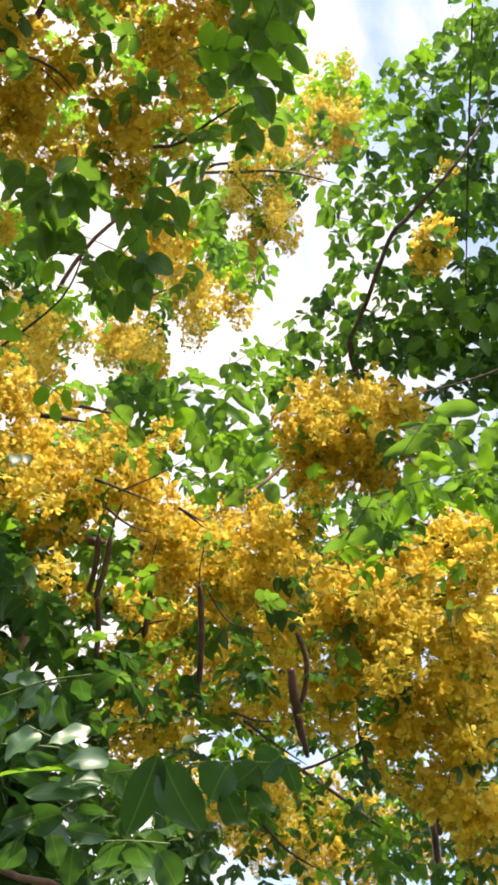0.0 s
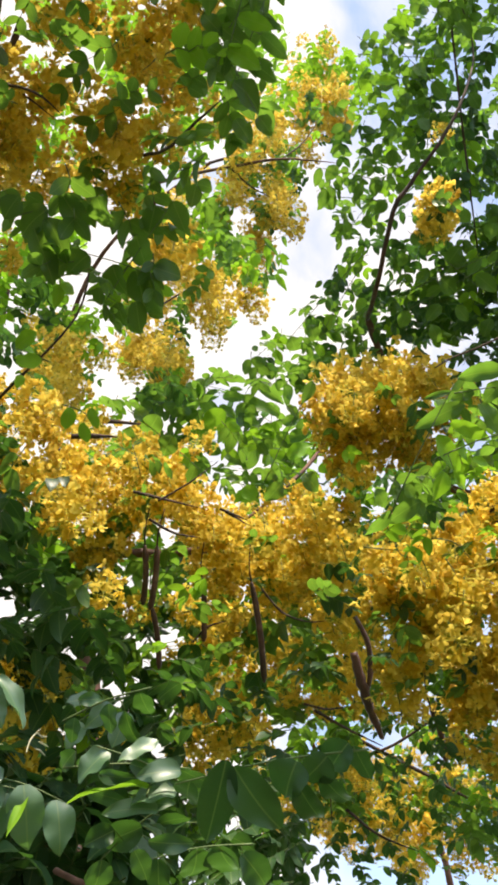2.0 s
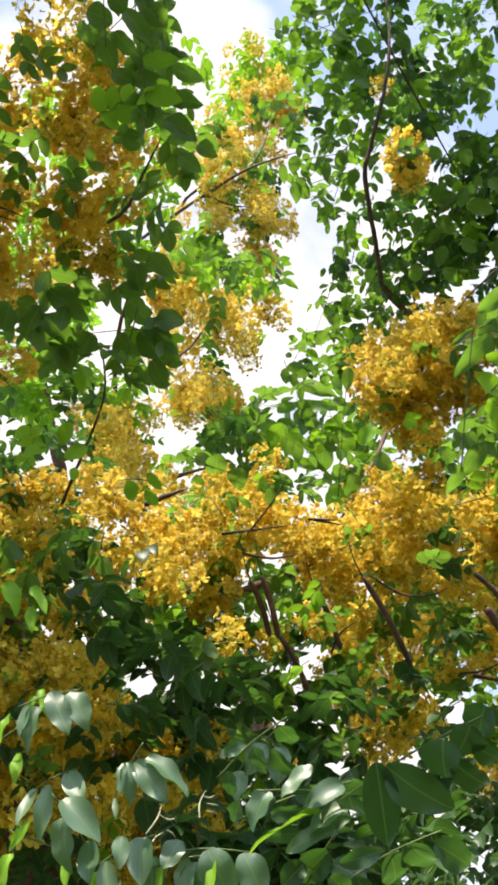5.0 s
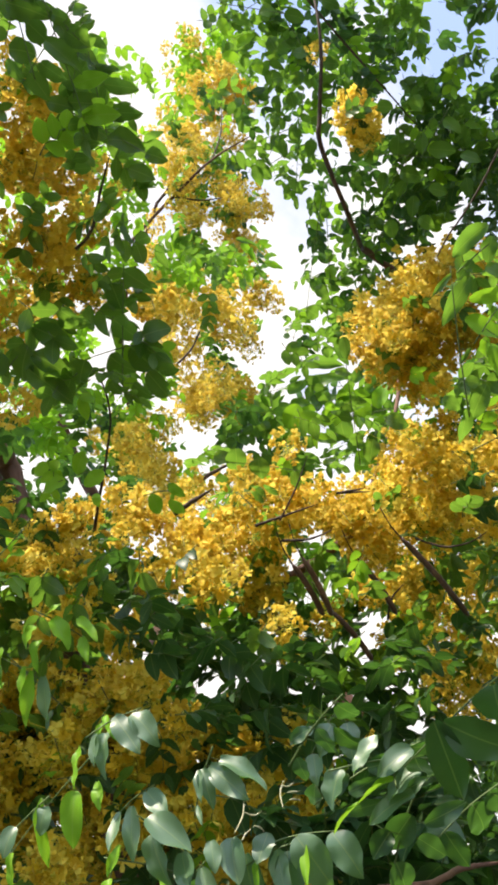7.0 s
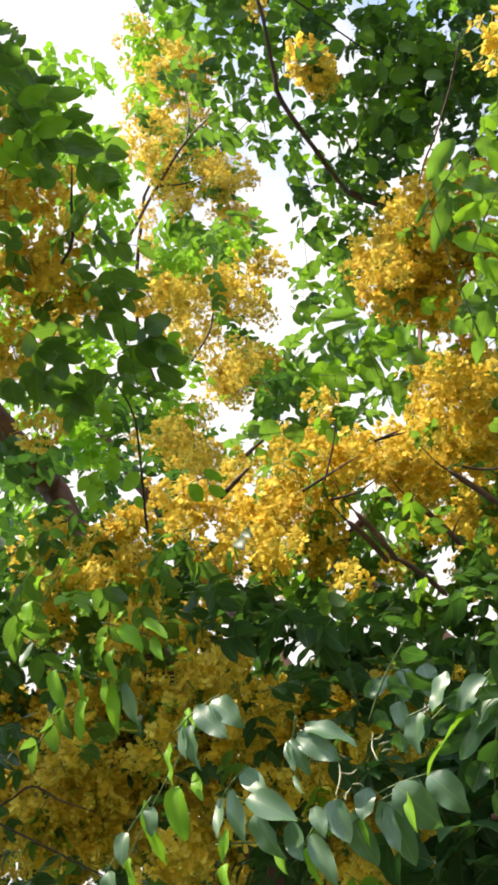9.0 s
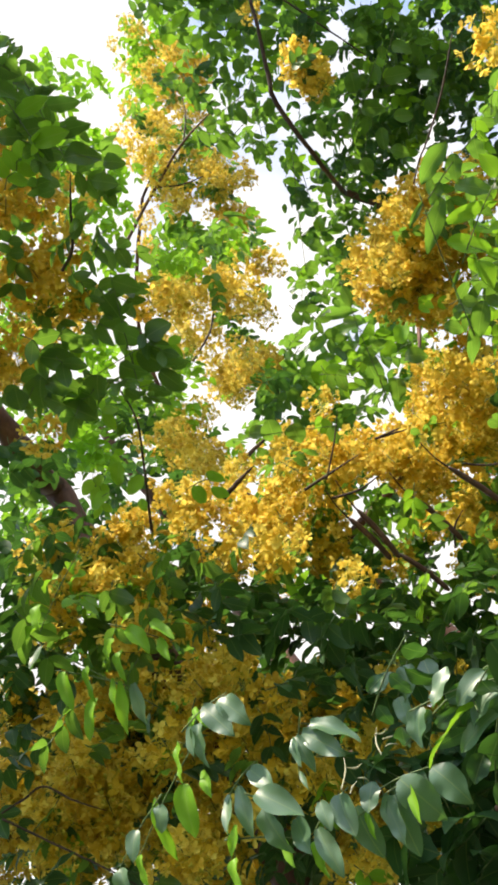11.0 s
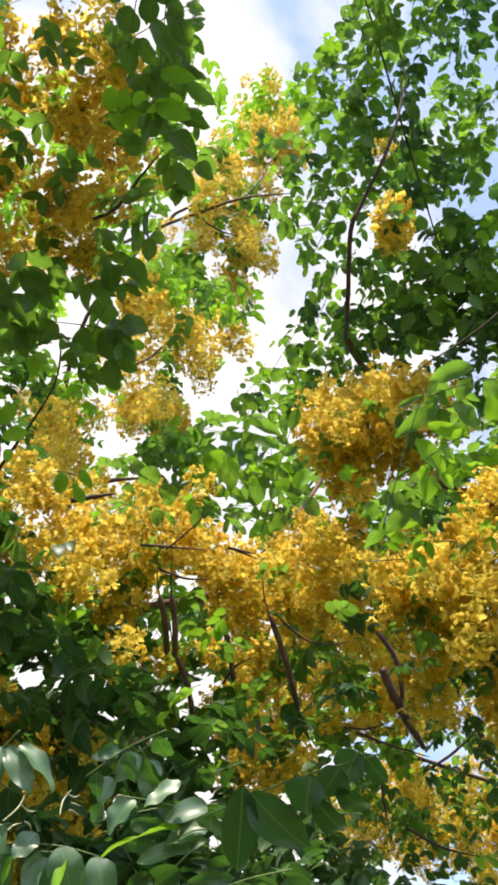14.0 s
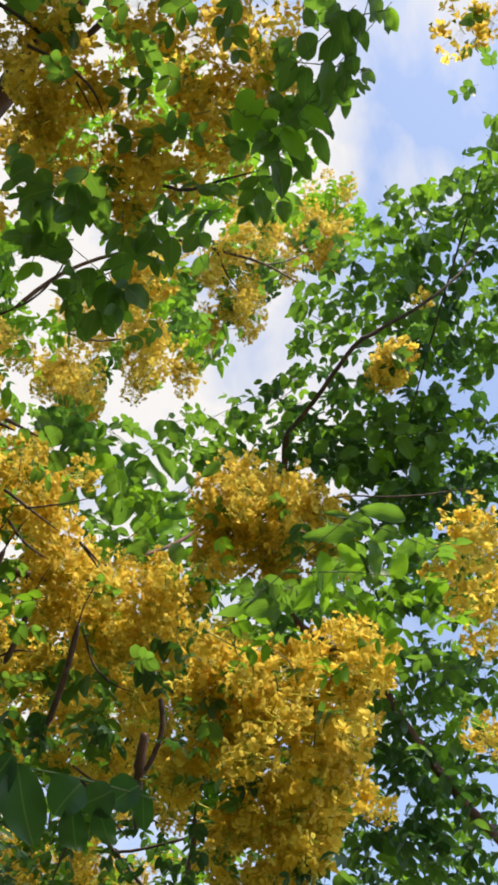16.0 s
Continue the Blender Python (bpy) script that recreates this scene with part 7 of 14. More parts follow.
leaf_clump(near_tree, -0.58, 2.64, 2.98, 0.093, 0.082, 0.14, 4)
leaf_clump(near_tree, -0.44, 2.70, 2.97, 0.094, 0.084, 0.14, 5)
leaf_clump(near_tree, -0.69, 2.72, 2.88, 0.092, 0.082, 0.14, 4)
leaf_clump(near_tree, -0.62, 2.94, 2.96, 0.099, 0.088, 0.15, 5)
leaf_clump(near_tree, -0.42, 2.88, 2.89, 0.096, 0.085, 0.15, 5)
leaf_clump(near_tree, -0.80, 2.94, 2.79, 0.095, 0.085, 0.15, 5)
leaf_clump(near_tree, -0.62, 2.99, 2.84, 0.098, 0.087, 0.15, 5)
leaf_clump(near_tree, -0.42, 2.96, 2.84, 0.097, 0.086, 0.15, 5)

# the leafy depth of the far trees
leaf_clump(low_far_tree, -0.59, 3.52, 4.35, 0.129, 0.114, 0.22, 10)
leaf_clump(low_far_tree, -0.28, 3.21, 4.08, 0.117, 0.104, 0.20, 9)
leaf_clump(low_far_tree, -0.10, 3.26, 4.19, 0.120, 0.107, 0.21, 9)
leaf_clump(low_far_tree, 0.08, 3.22, 4.13, 0.118, 0.105, 0.20, 9)
leaf_clump(low_far_tree, 0.29, 3.29, 4.10, 0.119, 0.106, 0.20, 9)
leaf_clump(low_far_tree, 0.41, 3.15, 4.09, 0.116, 0.103, 0.20, 8)
leaf_clump(low_far_tree, 0.57, 3.18, 4.01, 0.115, 0.102, 0.20, 8)
leaf_clump(low_far_tree, 0.76, 3.12, 4.07, 0.115, 0.102, 0.20, 8)
leaf_clump(low_far_tree, 1.08, 3.52, 4.31, 0.128, 0.113, 0.22, 10)
leaf_clump(low_far_tree, -0.49, 3.26, 3.87, 0.114, 0.101, 0.20, 8)
leaf_clump(low_far_tree, -0.35, 3.30, 3.88, 0.115, 0.102, 0.20, 8)
leaf_clump(low_far_tree, -0.17, 3.36, 3.99, 0.118, 0.105, 0.20, 9)
leaf_clump(low_far_tree, 0.05, 3.31, 4.01, 0.118, 0.104, 0.20, 9)
leaf_clump(low_far_tree, 0.31, 3.64, 4.24, 0.129, 0.114, 0.22, 10)
leaf_clump(low_far_tree, 0.41, 3.61, 4.08, 0.125, 0.111, 0.22, 10)
leaf_clump(low_far_tree, 0.61, 3.23, 3.94, 0.114, 0.102, 0.20, 8)
leaf_clump(low_far_tree, 0.83, 3.30, 3.98, 0.117, 0.104, 0.20, 9)
leaf_clump(low_far_tree, 1.00, 3.29, 3.88, 0.114, 0.101, 0.20, 8)
leaf_clump(low_far_tree, -0.48, 3.56, 3.88, 0.120, 0.106, 0.21, 9)
leaf_clump(low_far_tree, -0.42, 3.85, 4.09, 0.130, 0.116, 0.22, 11)
leaf_clump(low_far_tree, -0.17, 3.41, 3.84, 0.116, 0.103, 0.20, 8)
leaf_clump(low_far_tree, 0.00, 3.81, 4.07, 0.129, 0.115, 0.22, 10)
leaf_clump(low_far_tree, 0.21, 3.81, 4.10, 0.130, 0.115, 0.22, 10)
leaf_clump(low_far_tree, 0.48, 3.53, 3.80, 0.118, 0.104, 0.20, 9)
leaf_clump(low_far_tree, 0.62, 3.65, 3.88, 0.122, 0.108, 0.21, 9)
leaf_clump(low_far_tree, 0.80, 3.36, 3.78, 0.114, 0.101, 0.20, 8)
leaf_clump(low_far_tree, 1.05, 3.78, 4.00, 0.127, 0.113, 0.22, 10)
leaf_clump(low_far_tree, -0.54, 3.77, 3.80, 0.123, 0.109, 0.21, 9)
leaf_clump(low_far_tree, -0.37, 3.94, 3.89, 0.128, 0.113, 0.22, 10)
leaf_clump(low_far_tree, -0.20, 3.99, 3.91, 0.129, 0.115, 0.22, 10)
leaf_clump(low_far_tree, 0.09, 3.97, 3.96, 0.130, 0.115, 0.22, 11)
leaf_clump(low_far_tree, 0.27, 3.61, 3.74, 0.118, 0.105, 0.20, 9)
leaf_clump(low_far_tree, 0.43, 3.97, 3.97, 0.130, 0.116, 0.22, 11)
leaf_clump(low_far_tree, 0.59, 3.58, 3.64, 0.115, 0.102, 0.20, 8)
leaf_clump(low_far_tree, 0.81, 3.94, 3.84, 0.127, 0.113, 0.22, 10)
leaf_clump(low_far_tree, 1.09, 3.79, 3.78, 0.122, 0.109, 0.21, 9)
leaf_clump(low_far_tree, -0.32, 3.74, 3.83, 0.123, 0.109, 0.21, 9)
leaf_clump(low_far_tree, -0.16, 3.78, 3.85, 0.124, 0.110, 0.21, 10)
leaf_clump(low_far_tree, 0.03, 3.69, 3.75, 0.120, 0.106, 0.21, 9)
leaf_clump(low_far_tree, -0.37, 3.94, 3.69, 0.124, 0.110, 0.21, 10)
leaf_clump(low_far_tree, -0.10, 4.13, 3.71, 0.128, 0.114, 0.22, 10)
leaf_clump(low_far_tree, 0.09, 4.14, 3.80, 0.130, 0.115, 0.22, 11)
leaf_clump(low_far_tree, -0.37, 4.01, 3.54, 0.122, 0.108, 0.21, 9)
leaf_clump(low_far_tree, -0.13, 4.10, 3.56, 0.125, 0.110, 0.21, 10)
leaf_clump(low_far_tree, 0.02, 4.05, 3.46, 0.121, 0.108, 0.21, 9)
leaf_clump(low_far_tree, 0.64, 3.79, 3.77, 0.122, 0.109, 0.21, 9)
leaf_clump(low_far_tree, 0.84, 3.57, 3.65, 0.115, 0.102, 0.20, 8)
leaf_clump(low_far_tree, 0.98, 3.52, 3.68, 0.115, 0.102, 0.20, 8)
leaf_clump(low_far_tree, 0.61, 3.52, 3.39, 0.109, 0.097, 0.19, 7)
leaf_clump(low_far_tree, 0.89, 3.97, 3.67, 0.124, 0.110, 0.21, 10)
leaf_clump(low_far_tree, 0.97, 3.73, 3.57, 0.117, 0.104, 0.20, 9)
leaf_clump(low_far_tree, 0.68, 4.05, 3.50, 0.122, 0.108, 0.21, 9)
leaf_clump(low_far_tree, 0.80, 3.74, 3.36, 0.113, 0.100, 0.19, 8)
leaf_clump(low_far_tree, 0.97, 3.78, 3.38, 0.114, 0.101, 0.20, 8)
leaf_clump(low_far_tree, 0.63, 4.07, 3.26, 0.118, 0.104, 0.20, 9)
leaf_clump(low_far_tree, 0.74, 3.90, 3.26, 0.114, 0.101, 0.20, 8)
leaf_clump(low_far_tree, 0.94, 3.73, 3.20, 0.109, 0.097, 0.19, 7)
leaf_clump(low_far_tree, 0.25, 2.87, 4.28, 0.114, 0.101, 0.20, 8, "deep")
leaf_clump(low_far_tree, 0.50, 3.14, 4.42, 0.123, 0.109, 0.21, 9, "deep")
leaf_clump(low_far_tree, 0.75, 3.27, 4.55, 0.128, 0.113, 0.22, 10, "deep")
leaf_clump(low_far_tree, 0.96, 3.17, 4.52, 0.125, 0.111, 0.22, 10, "deep")
leaf_clump(low_far_tree, 1.02, 3.07, 4.37, 0.120, 0.106, 0.21, 9, "deep")
leaf_clump(low_far_tree, 0.28, 3.17, 4.19, 0.118, 0.105, 0.20, 9, "deep")
leaf_clump(low_far_tree, 0.46, 3.31, 4.32, 0.124, 0.110, 0.21, 10, "deep")
leaf_clump(low_far_tree, 0.62, 3.13, 4.29, 0.120, 0.106, 0.21, 9, "deep")
leaf_clump(low_far_tree, 0.79, 3.12, 4.16, 0.117, 0.103, 0.20, 8, "deep")
leaf_clump(low_far_tree, 1.06, 3.23, 4.32, 0.122, 0.108, 0.21, 9, "deep")
leaf_clump(low_far_tree, -1.12, 3.21, 4.75, 0.131, 0.116, 0.22, 11)
leaf_clump(low_far_tree, -0.95, 3.30, 4.94, 0.136, 0.121, 0.23, 12)
leaf_clump(low_far_tree, -0.64, 3.07, 4.70, 0.127, 0.113, 0.22, 10)
leaf_clump(low_far_tree, -0.41, 2.98, 4.46, 0.120, 0.107, 0.21, 9)
leaf_clump(low_far_tree, -1.13, 3.24, 4.51, 0.126, 0.112, 0.22, 10)
leaf_clump(low_far_tree, -0.81, 3.23, 4.45, 0.125, 0.111, 0.21, 10)
leaf_clump(low_far_tree, -0.72, 3.46, 4.70, 0.135, 0.120, 0.23, 11)
leaf_clump(low_far_tree, -0.47, 3.08, 4.38, 0.120, 0.107, 0.21, 9)
leaf_clump(low_far_tree, -1.13, 3.59, 4.61, 0.136, 0.120, 0.23, 11)
leaf_clump(low_far_tree, -0.83, 3.23, 4.23, 0.120, 0.107, 0.21, 9)
leaf_clump(low_far_tree, -0.74, 3.59, 4.54, 0.134, 0.119, 0.23, 11)
leaf_clump(low_far_tree, -0.49, 3.64, 4.61, 0.136, 0.121, 0.23, 12)
leaf_clump(low_far_tree, 0.81, 2.21, 4.19, 0.119, 0.106, 0.17, 5, "green", -16)
leaf_clump(low_far_tree, 0.96, 2.18, 4.15, 0.118, 0.105, 0.17, 5, "green", -16)
leaf_clump(low_far_tree, 0.87, 2.42, 4.12, 0.122, 0.108, 0.18, 5, "green", -16)
leaf_clump(low_far_tree, 1.18, 2.55, 4.30, 0.130, 0.116, 0.19, 6, "green", -16)
leaf_clump(low_far_tree, 0.90, 2.41, 3.92, 0.117, 0.103, 0.17, 5, "green", -16)
leaf_clump(low_far_tree, 1.07, 2.43, 3.98, 0.119, 0.105, 0.17, 5, "green", -16)
leaf_clump(left_far_tree, -1.34, 2.35, 5.67, 0.157, 0.139, 0.24, 10, "green", 55)
leaf_clump(left_far_tree, -1.20, 2.56, 5.61, 0.159, 0.141, 0.24, 10, "green", 55)
leaf_clump(left_far_tree, -0.99, 2.43, 5.14, 0.144, 0.128, 0.22, 8, "green", 55)
leaf_clump(left_far_tree, -0.95, 2.64, 5.14, 0.148, 0.131, 0.23, 9, "green", 55)
leaf_clump(left_far_tree, -1.44, 2.21, 5.09, 0.141, 0.125, 0.22, 8, "green", 55)
leaf_clump(left_far_tree, -1.32, 2.35, 5.11, 0.144, 0.127, 0.22, 8, "green", 55)
leaf_clump(left_far_tree, -1.29, 2.67, 5.29, 0.154, 0.137, 0.24, 9, "green", 55)
leaf_clump(left_far_tree, -1.05, 2.67, 4.94, 0.144, 0.128, 0.22, 8, "green", 55)
leaf_clump(left_far_tree, -1.67, 2.30, 5.12, 0.145, 0.129, 0.22, 8, "green", 55)
leaf_clump(left_far_tree, -1.58, 2.62, 5.24, 0.154, 0.137, 0.24, 9, "green", 55)
leaf_clump(left_far_tree, -1.46, 2.81, 5.17, 0.156, 0.138, 0.24, 10, "green", 55)
leaf_clump(left_far_tree, -1.35, 2.92, 4.97, 0.152, 0.135, 0.23, 9, "green", 55)
# thin far foliage, its sunlit look put into the leaf colour
leaf_clump(left_far_tree, -0.31, 1.65, 5.65, 0.135, 0.120, 0.21, 5, "sunlit", 55)
leaf_clump(left_far_tree, -0.25, 1.94, 5.77, 0.144, 0.127, 0.22, 5, "sunlit", 55)
leaf_clump(left_far_tree, -0.08, 2.17, 5.95, 0.152, 0.135, 0.23, 6, "sunlit", 55)
leaf_clump(left_far_tree, -0.53, 1.90, 6.00, 0.150, 0.133, 0.23, 6, "sunlit", 55)
leaf_clump(left_far_tree, -0.39, 2.16, 5.96, 0.154, 0.136, 0.24, 6, "sunlit", 55)
leaf_clump(left_far_tree, -0.26, 2.19, 5.74, 0.148, 0.131, 0.23, 6, "sunlit", 55)
leaf_clump(left_far_tree, -0.78, 1.91, 5.73, 0.146, 0.129, 0.22, 5, "sunlit", 55)
leaf_clump(left_far_tree, -0.67, 2.11, 5.80, 0.151, 0.134, 0.23, 6, "sunlit", 55)
leaf_clump(left_far_tree, -0.51, 2.32, 5.67, 0.151, 0.134, 0.23, 6, "sunlit", 55)
leaf_clump(left_far_tree, -1.16, 1.80, 6.37, 0.186, 0.165, 0.23, 3, "sunlit")
leaf_clump(left_far_tree, -0.74, 1.65, 6.08, 0.173, 0.154, 0.22, 3, "sunlit")
leaf_clump(left_far_tree, -0.48, 1.74, 6.18, 0.179, 0.159, 0.22, 3, "sunlit")
leaf_clump(left_far_tree, -0.18, 1.84, 6.29, 0.185, 0.164, 0.23, 3, "sunlit")
leaf_clump(left_far_tree, -1.08, 2.11, 6.22, 0.190, 0.169, 0.24, 3, "sunlit")
leaf_clump(left_far_tree, -0.90, 1.98, 6.28, 0.188, 0.167, 0.24, 3, "sunlit")
leaf_clump(left_far_tree, -0.50, 1.97, 6.11, 0.183, 0.163, 0.23, 3, "sunlit")
leaf_clump(left_far_tree, -0.24, 2.02, 6.26, 0.189, 0.168, 0.24, 3, "sunlit")
leaf_clump(left_far_tree, -1.06, 2.07, 5.67, 0.174, 0.154, 0.22, 3, "sunlit")
leaf_clump(left_far_tree, -0.85, 2.25, 6.05, 0.190, 0.168, 0.24, 3, "sunlit")
leaf_clump(left_far_tree, -0.57, 2.10, 5.73, 0.176, 0.156, 0.22, 3, "sunlit")
leaf_clump(left_far_tree, -0.25, 2.09, 5.65, 0.174, 0.154, 0.22, 3, "sunlit")
flower_clump(left_far_tree, -0.34, 2.68, 3.80, 0.138, 0.122, 0.16, 3, "orange")
flower_clump(left_far_tree, -0.06, 2.61, 3.79, 0.136, 0.120, 0.15, 3, "orange")
flower_clump(left_far_tree, 0.18, 2.99, 3.97, 0.151, 0.134, 0.17, 4, "orange")
flower_clump(left_far_tree, -0.28, 2.78, 3.61, 0.135, 0.120, 0.15, 3, "orange")
flower_clump(left_far_tree, -0.10, 3.13, 3.88, 0.153, 0.135, 0.17, 4, "orange")
flower_clump(left_far_tree, 0.11, 3.00, 3.68, 0.143, 0.127, 0.16, 4, "orange")
flower_clump(left_far_tree, -0.33, 3.31, 3.72, 0.153, 0.136, 0.17, 4, "orange")
flower_clump(left_far_tree, -0.11, 3.14, 3.56, 0.144, 0.128, 0.16, 4, "orange")
flower_clump(left_far_tree, 0.13, 3.31, 3.73, 0.154, 0.136, 0.17, 4, "orange")
flower_clump(left_far_tree, 0.28, 2.71, 3.67, 0.147, 0.131, 0.15, 3, "orange")
flower_clump(left_far_tree, 0.41, 2.65, 3.63, 0.144, 0.128, 0.15, 3, "orange")
flower_clump(left_far_tree, 0.68, 2.71, 3.72, 0.149, 0.132, 0.15, 3, "orange")
flower_clump(left_far_tree, 0.19, 2.60, 3.32, 0.133, 0.118, 0.14, 2, "orange")
flower_clump(left_far_tree, 0.47, 2.68, 3.45, 0.140, 0.124, 0.14, 3, "orange")
flower_clump(left_far_tree, 0.68, 2.83, 3.45, 0.144, 0.128, 0.15, 3, "orange")
flower_clump(left_far_tree, 0.22, 2.85, 3.23, 0.138, 0.122, 0.14, 3, "orange")
flower_clump(left_far_tree, 0.49, 2.86, 3.30, 0.140, 0.125, 0.14, 3, "orange")
flower_clump(left_far_tree, 0.64, 2.67, 3.17, 0.131, 0.116, 0.13, 2, "orange")
flower_clump(left_far_tree, -0.85, 2.31, 3.91, 0.130, 0.116, 0.15, 3)
flower_clump(left_far_tree, -0.62, 2.54, 4.17, 0.144, 0.128, 0.16, 3)
flower_clump(left_far_tree, -0.35, 2.37, 3.95, 0.133, 0.118, 0.15, 3)
flower_clump(left_far_tree, -0.93, 2.64, 3.93, 0.141, 0.125, 0.16, 3)
flower_clump(left_far_tree, -0.54, 2.40, 3.78, 0.129, 0.115, 0.15, 3)
flower_clump(left_far_tree, -0.34, 2.56, 3.83, 0.136, 0.120, 0.15, 3)

# unseen canopy added overhead only to shade the near boughs
leaf_clump(over_tree, -1.85, -1.37, 3.98, 0.32, 0.3, 0.25, 14)
leaf_clump(over_tree, -1.87, -0.86, 3.75, 0.32, 0.3, 0.25, 14)
leaf_clump(over_tree, -1.97, -0.44, 4.18, 0.32, 0.3, 0.25, 14)
leaf_clump(over_tree, -1.97, -0.14, 3.70, 0.32, 0.3, 0.25, 14)
leaf_clump(over_tree, -1.34, -1.32, 3.92, 0.32, 0.3, 0.25, 14)
leaf_clump(over_tree, -1.30, -0.86, 3.81, 0.32, 0.3, 0.25, 14)
leaf_clump(over_tree, -1.36, -0.56, 3.82, 0.32, 0.3, 0.25, 14)
leaf_clump(over_tree, -1.36, -0.11, 3.67, 0.32, 0.3, 0.25, 14)
leaf_clump(over_tree, -0.90, -1.33, 4.23, 0.32, 0.3, 0.25, 14)
leaf_clump(over_tree, -0.98, -0.82, 3.88, 0.32, 0.3, 0.25, 14)
leaf_clump(over_tree, -0.84, -0.47, 4.05, 0.32, 0.3, 0.25, 14)
leaf_clump(over_tree, -0.93, -0.10, 3.92, 0.32, 0.3, 0.25, 14)
leaf_clump(over_tree, -0.34, -1.33, 3.79, 0.32, 0.3, 0.25, 14)
leaf_clump(over_tree, -0.42, -0.96, 3.84, 0.32, 0.3, 0.25, 14)
leaf_clump(over_tree, -0.39, -0.45, 4.01, 0.32, 0.3, 0.25, 14)
leaf_clump(over_tree, -0.44, -0.14, 3.67, 0.32, 0.3, 0.25, 14)
leaf_clump(near_tree, -0.84, 1.42, 3.52, 0.064, 0.057, 0.13, 2, "deep", 55)
leaf_clump(near_tree, -0.82, 1.51, 3.47, 0.064, 0.057, 0.13, 2, "deep", 55)
leaf_clump(near_tree, -0.73, 1.58, 3.39, 0.064, 0.057, 0.13, 2, "green", 55)
leaf_clump(near_tree, -0.61, 1.53, 3.25, 0.060, 0.053, 0.12, 1, "deep", 55)
leaf_clump(near_tree, -0.56, 1.62, 3.20, 0.060, 0.053, 0.12, 1, "deep", 55)
leaf_clump(near_tree, -0.93, 1.50, 3.45, 0.065, 0.057, 0.13, 2, "green", 55)
leaf_clump(near_tree, -0.92, 1.62, 3.53, 0.068, 0.060, 0.13, 2, "green", 55)
leaf_clump(near_tree, -0.88, 1.68, 3.48, 0.068, 0.060, 0.13, 2, "green", 55)
leaf_clump(near_tree, -0.76, 1.64, 3.30, 0.063, 0.056, 0.12, 2, "deep", 55)
leaf_clump(near_tree, -0.71, 1.71, 3.22, 0.063, 0.056, 0.12, 2, "deep", 55)
leaf_clump(near_tree, -0.70, 1.69, 3.18, 0.066, 0.058, 0.12, 2, "deep", 55)
leaf_clump(near_tree, -0.74, 2.04, 3.30, 0.075, 0.066, 0.14, 2, "deep", 55)
leaf_clump(near_tree, -0.62, 1.93, 3.14, 0.069, 0.061, 0.13, 2, "deep", 55)
leaf_clump(near_tree, -0.52, 2.01, 3.09, 0.069, 0.061, 0.13, 2, "deep", 55)
leaf_clump(near_tree, -0.47, 2.02, 2.99, 0.067, 0.059, 0.12, 2, "deep", 55)
leaf_clump(near_tree, -0.85, 2.01, 3.33, 0.075, 0.067, 0.14, 2, "deep", 55)
leaf_clump(near_tree, -0.79, 2.00, 3.25, 0.073, 0.065, 0.13, 2, "deep", 55)
leaf_clump(near_tree, -0.72, 2.04, 3.11, 0.071, 0.063, 0.13, 2, "deep", 55)
leaf_clump(near_tree, -0.64, 2.16, 3.11, 0.073, 0.064, 0.13, 2, "deep", 55)
leaf_clump(near_tree, -0.55, 2.05, 2.90, 0.066, 0.058, 0.12, 2, "deep", 55)
leaf_clump(near_tree, -1.02, 2.01, 3.27, 0.075, 0.067, 0.14, 2, "green", 55)
leaf_clump(near_tree, -0.89, 2.01, 3.12, 0.071, 0.063, 0.13, 2, "deep", 55)
leaf_clump(near_tree, -0.82, 2.09, 3.09, 0.072, 0.064, 0.13, 2, "deep", 55)
leaf_clump(near_tree, -0.77, 2.19, 3.08, 0.073, 0.065, 0.13, 2, "deep", 55)
leaf_clump(near_tree, -0.65, 2.14, 2.92, 0.068, 0.061, 0.13, 2, "deep", 55)
leaf_clump(side_tree, 0.90, 2.64, 3.79, 0.093, 0.082, 0.17, 2, "green", -16)
leaf_clump(side_tree, 1.01, 2.39, 3.65, 0.086, 0.076, 0.16, 1, "deep", -16)
leaf_clump(side_tree, 1.09, 2.35, 3.70, 0.087, 0.077, 0.16, 1, "green", -16)
leaf_clump(side_tree, 0.89, 2.56, 3.55, 0.087, 0.077, 0.16, 1, "green", -16)
leaf_clump(side_tree, 0.97, 2.48, 3.57, 0.086, 0.076, 0.16, 1, "deep", -16)
leaf_clump(side_tree, 1.25, 2.69, 3.79, 0.095, 0.084, 0.17, 2, "green", -16)
leaf_clump(side_tree, 0.95, 2.72, 3.53, 0.089, 0.079, 0.16, 1, "green", -16)
leaf_clump(side_tree, 1.10, 2.84, 3.61, 0.093, 0.083, 0.17, 2, "deep", -16)
leaf_clump(side_tree, 1.19, 2.61, 3.50, 0.087, 0.077, 0.16, 1, "green", -16)
leaf_clump(side_tree, 0.93, 2.73, 3.38, 0.086, 0.076, 0.16, 1, "green", -16)
leaf_clump(side_tree, 1.19, 2.92, 3.52, 0.093, 0.082, 0.17, 2, "deep", -16)
leaf_clump(side_tree, 1.25, 2.80, 3.46, 0.090, 0.080, 0.16, 1, "green", -16)
leaf_clump(side_tree, 1.02, 2.94, 3.34, 0.089, 0.079, 0.16, 1, "green", -16)
leaf_clump(side_tree, 1.17, 2.99, 3.42, 0.092, 0.081, 0.17, 1, "deep", -16)
leaf_clump(side_tree, 1.29, 2.79, 3.30, 0.086, 0.076, 0.16, 1, "deep", -16)
leaf_clump(side_tree, 1.15, 3.18, 3.31, 0.093, 0.082, 0.17, 2, "green", -16)
leaf_clump(side_tree, 1.30, 3.12, 3.38, 0.093, 0.083, 0.17, 2, "deep", -16)
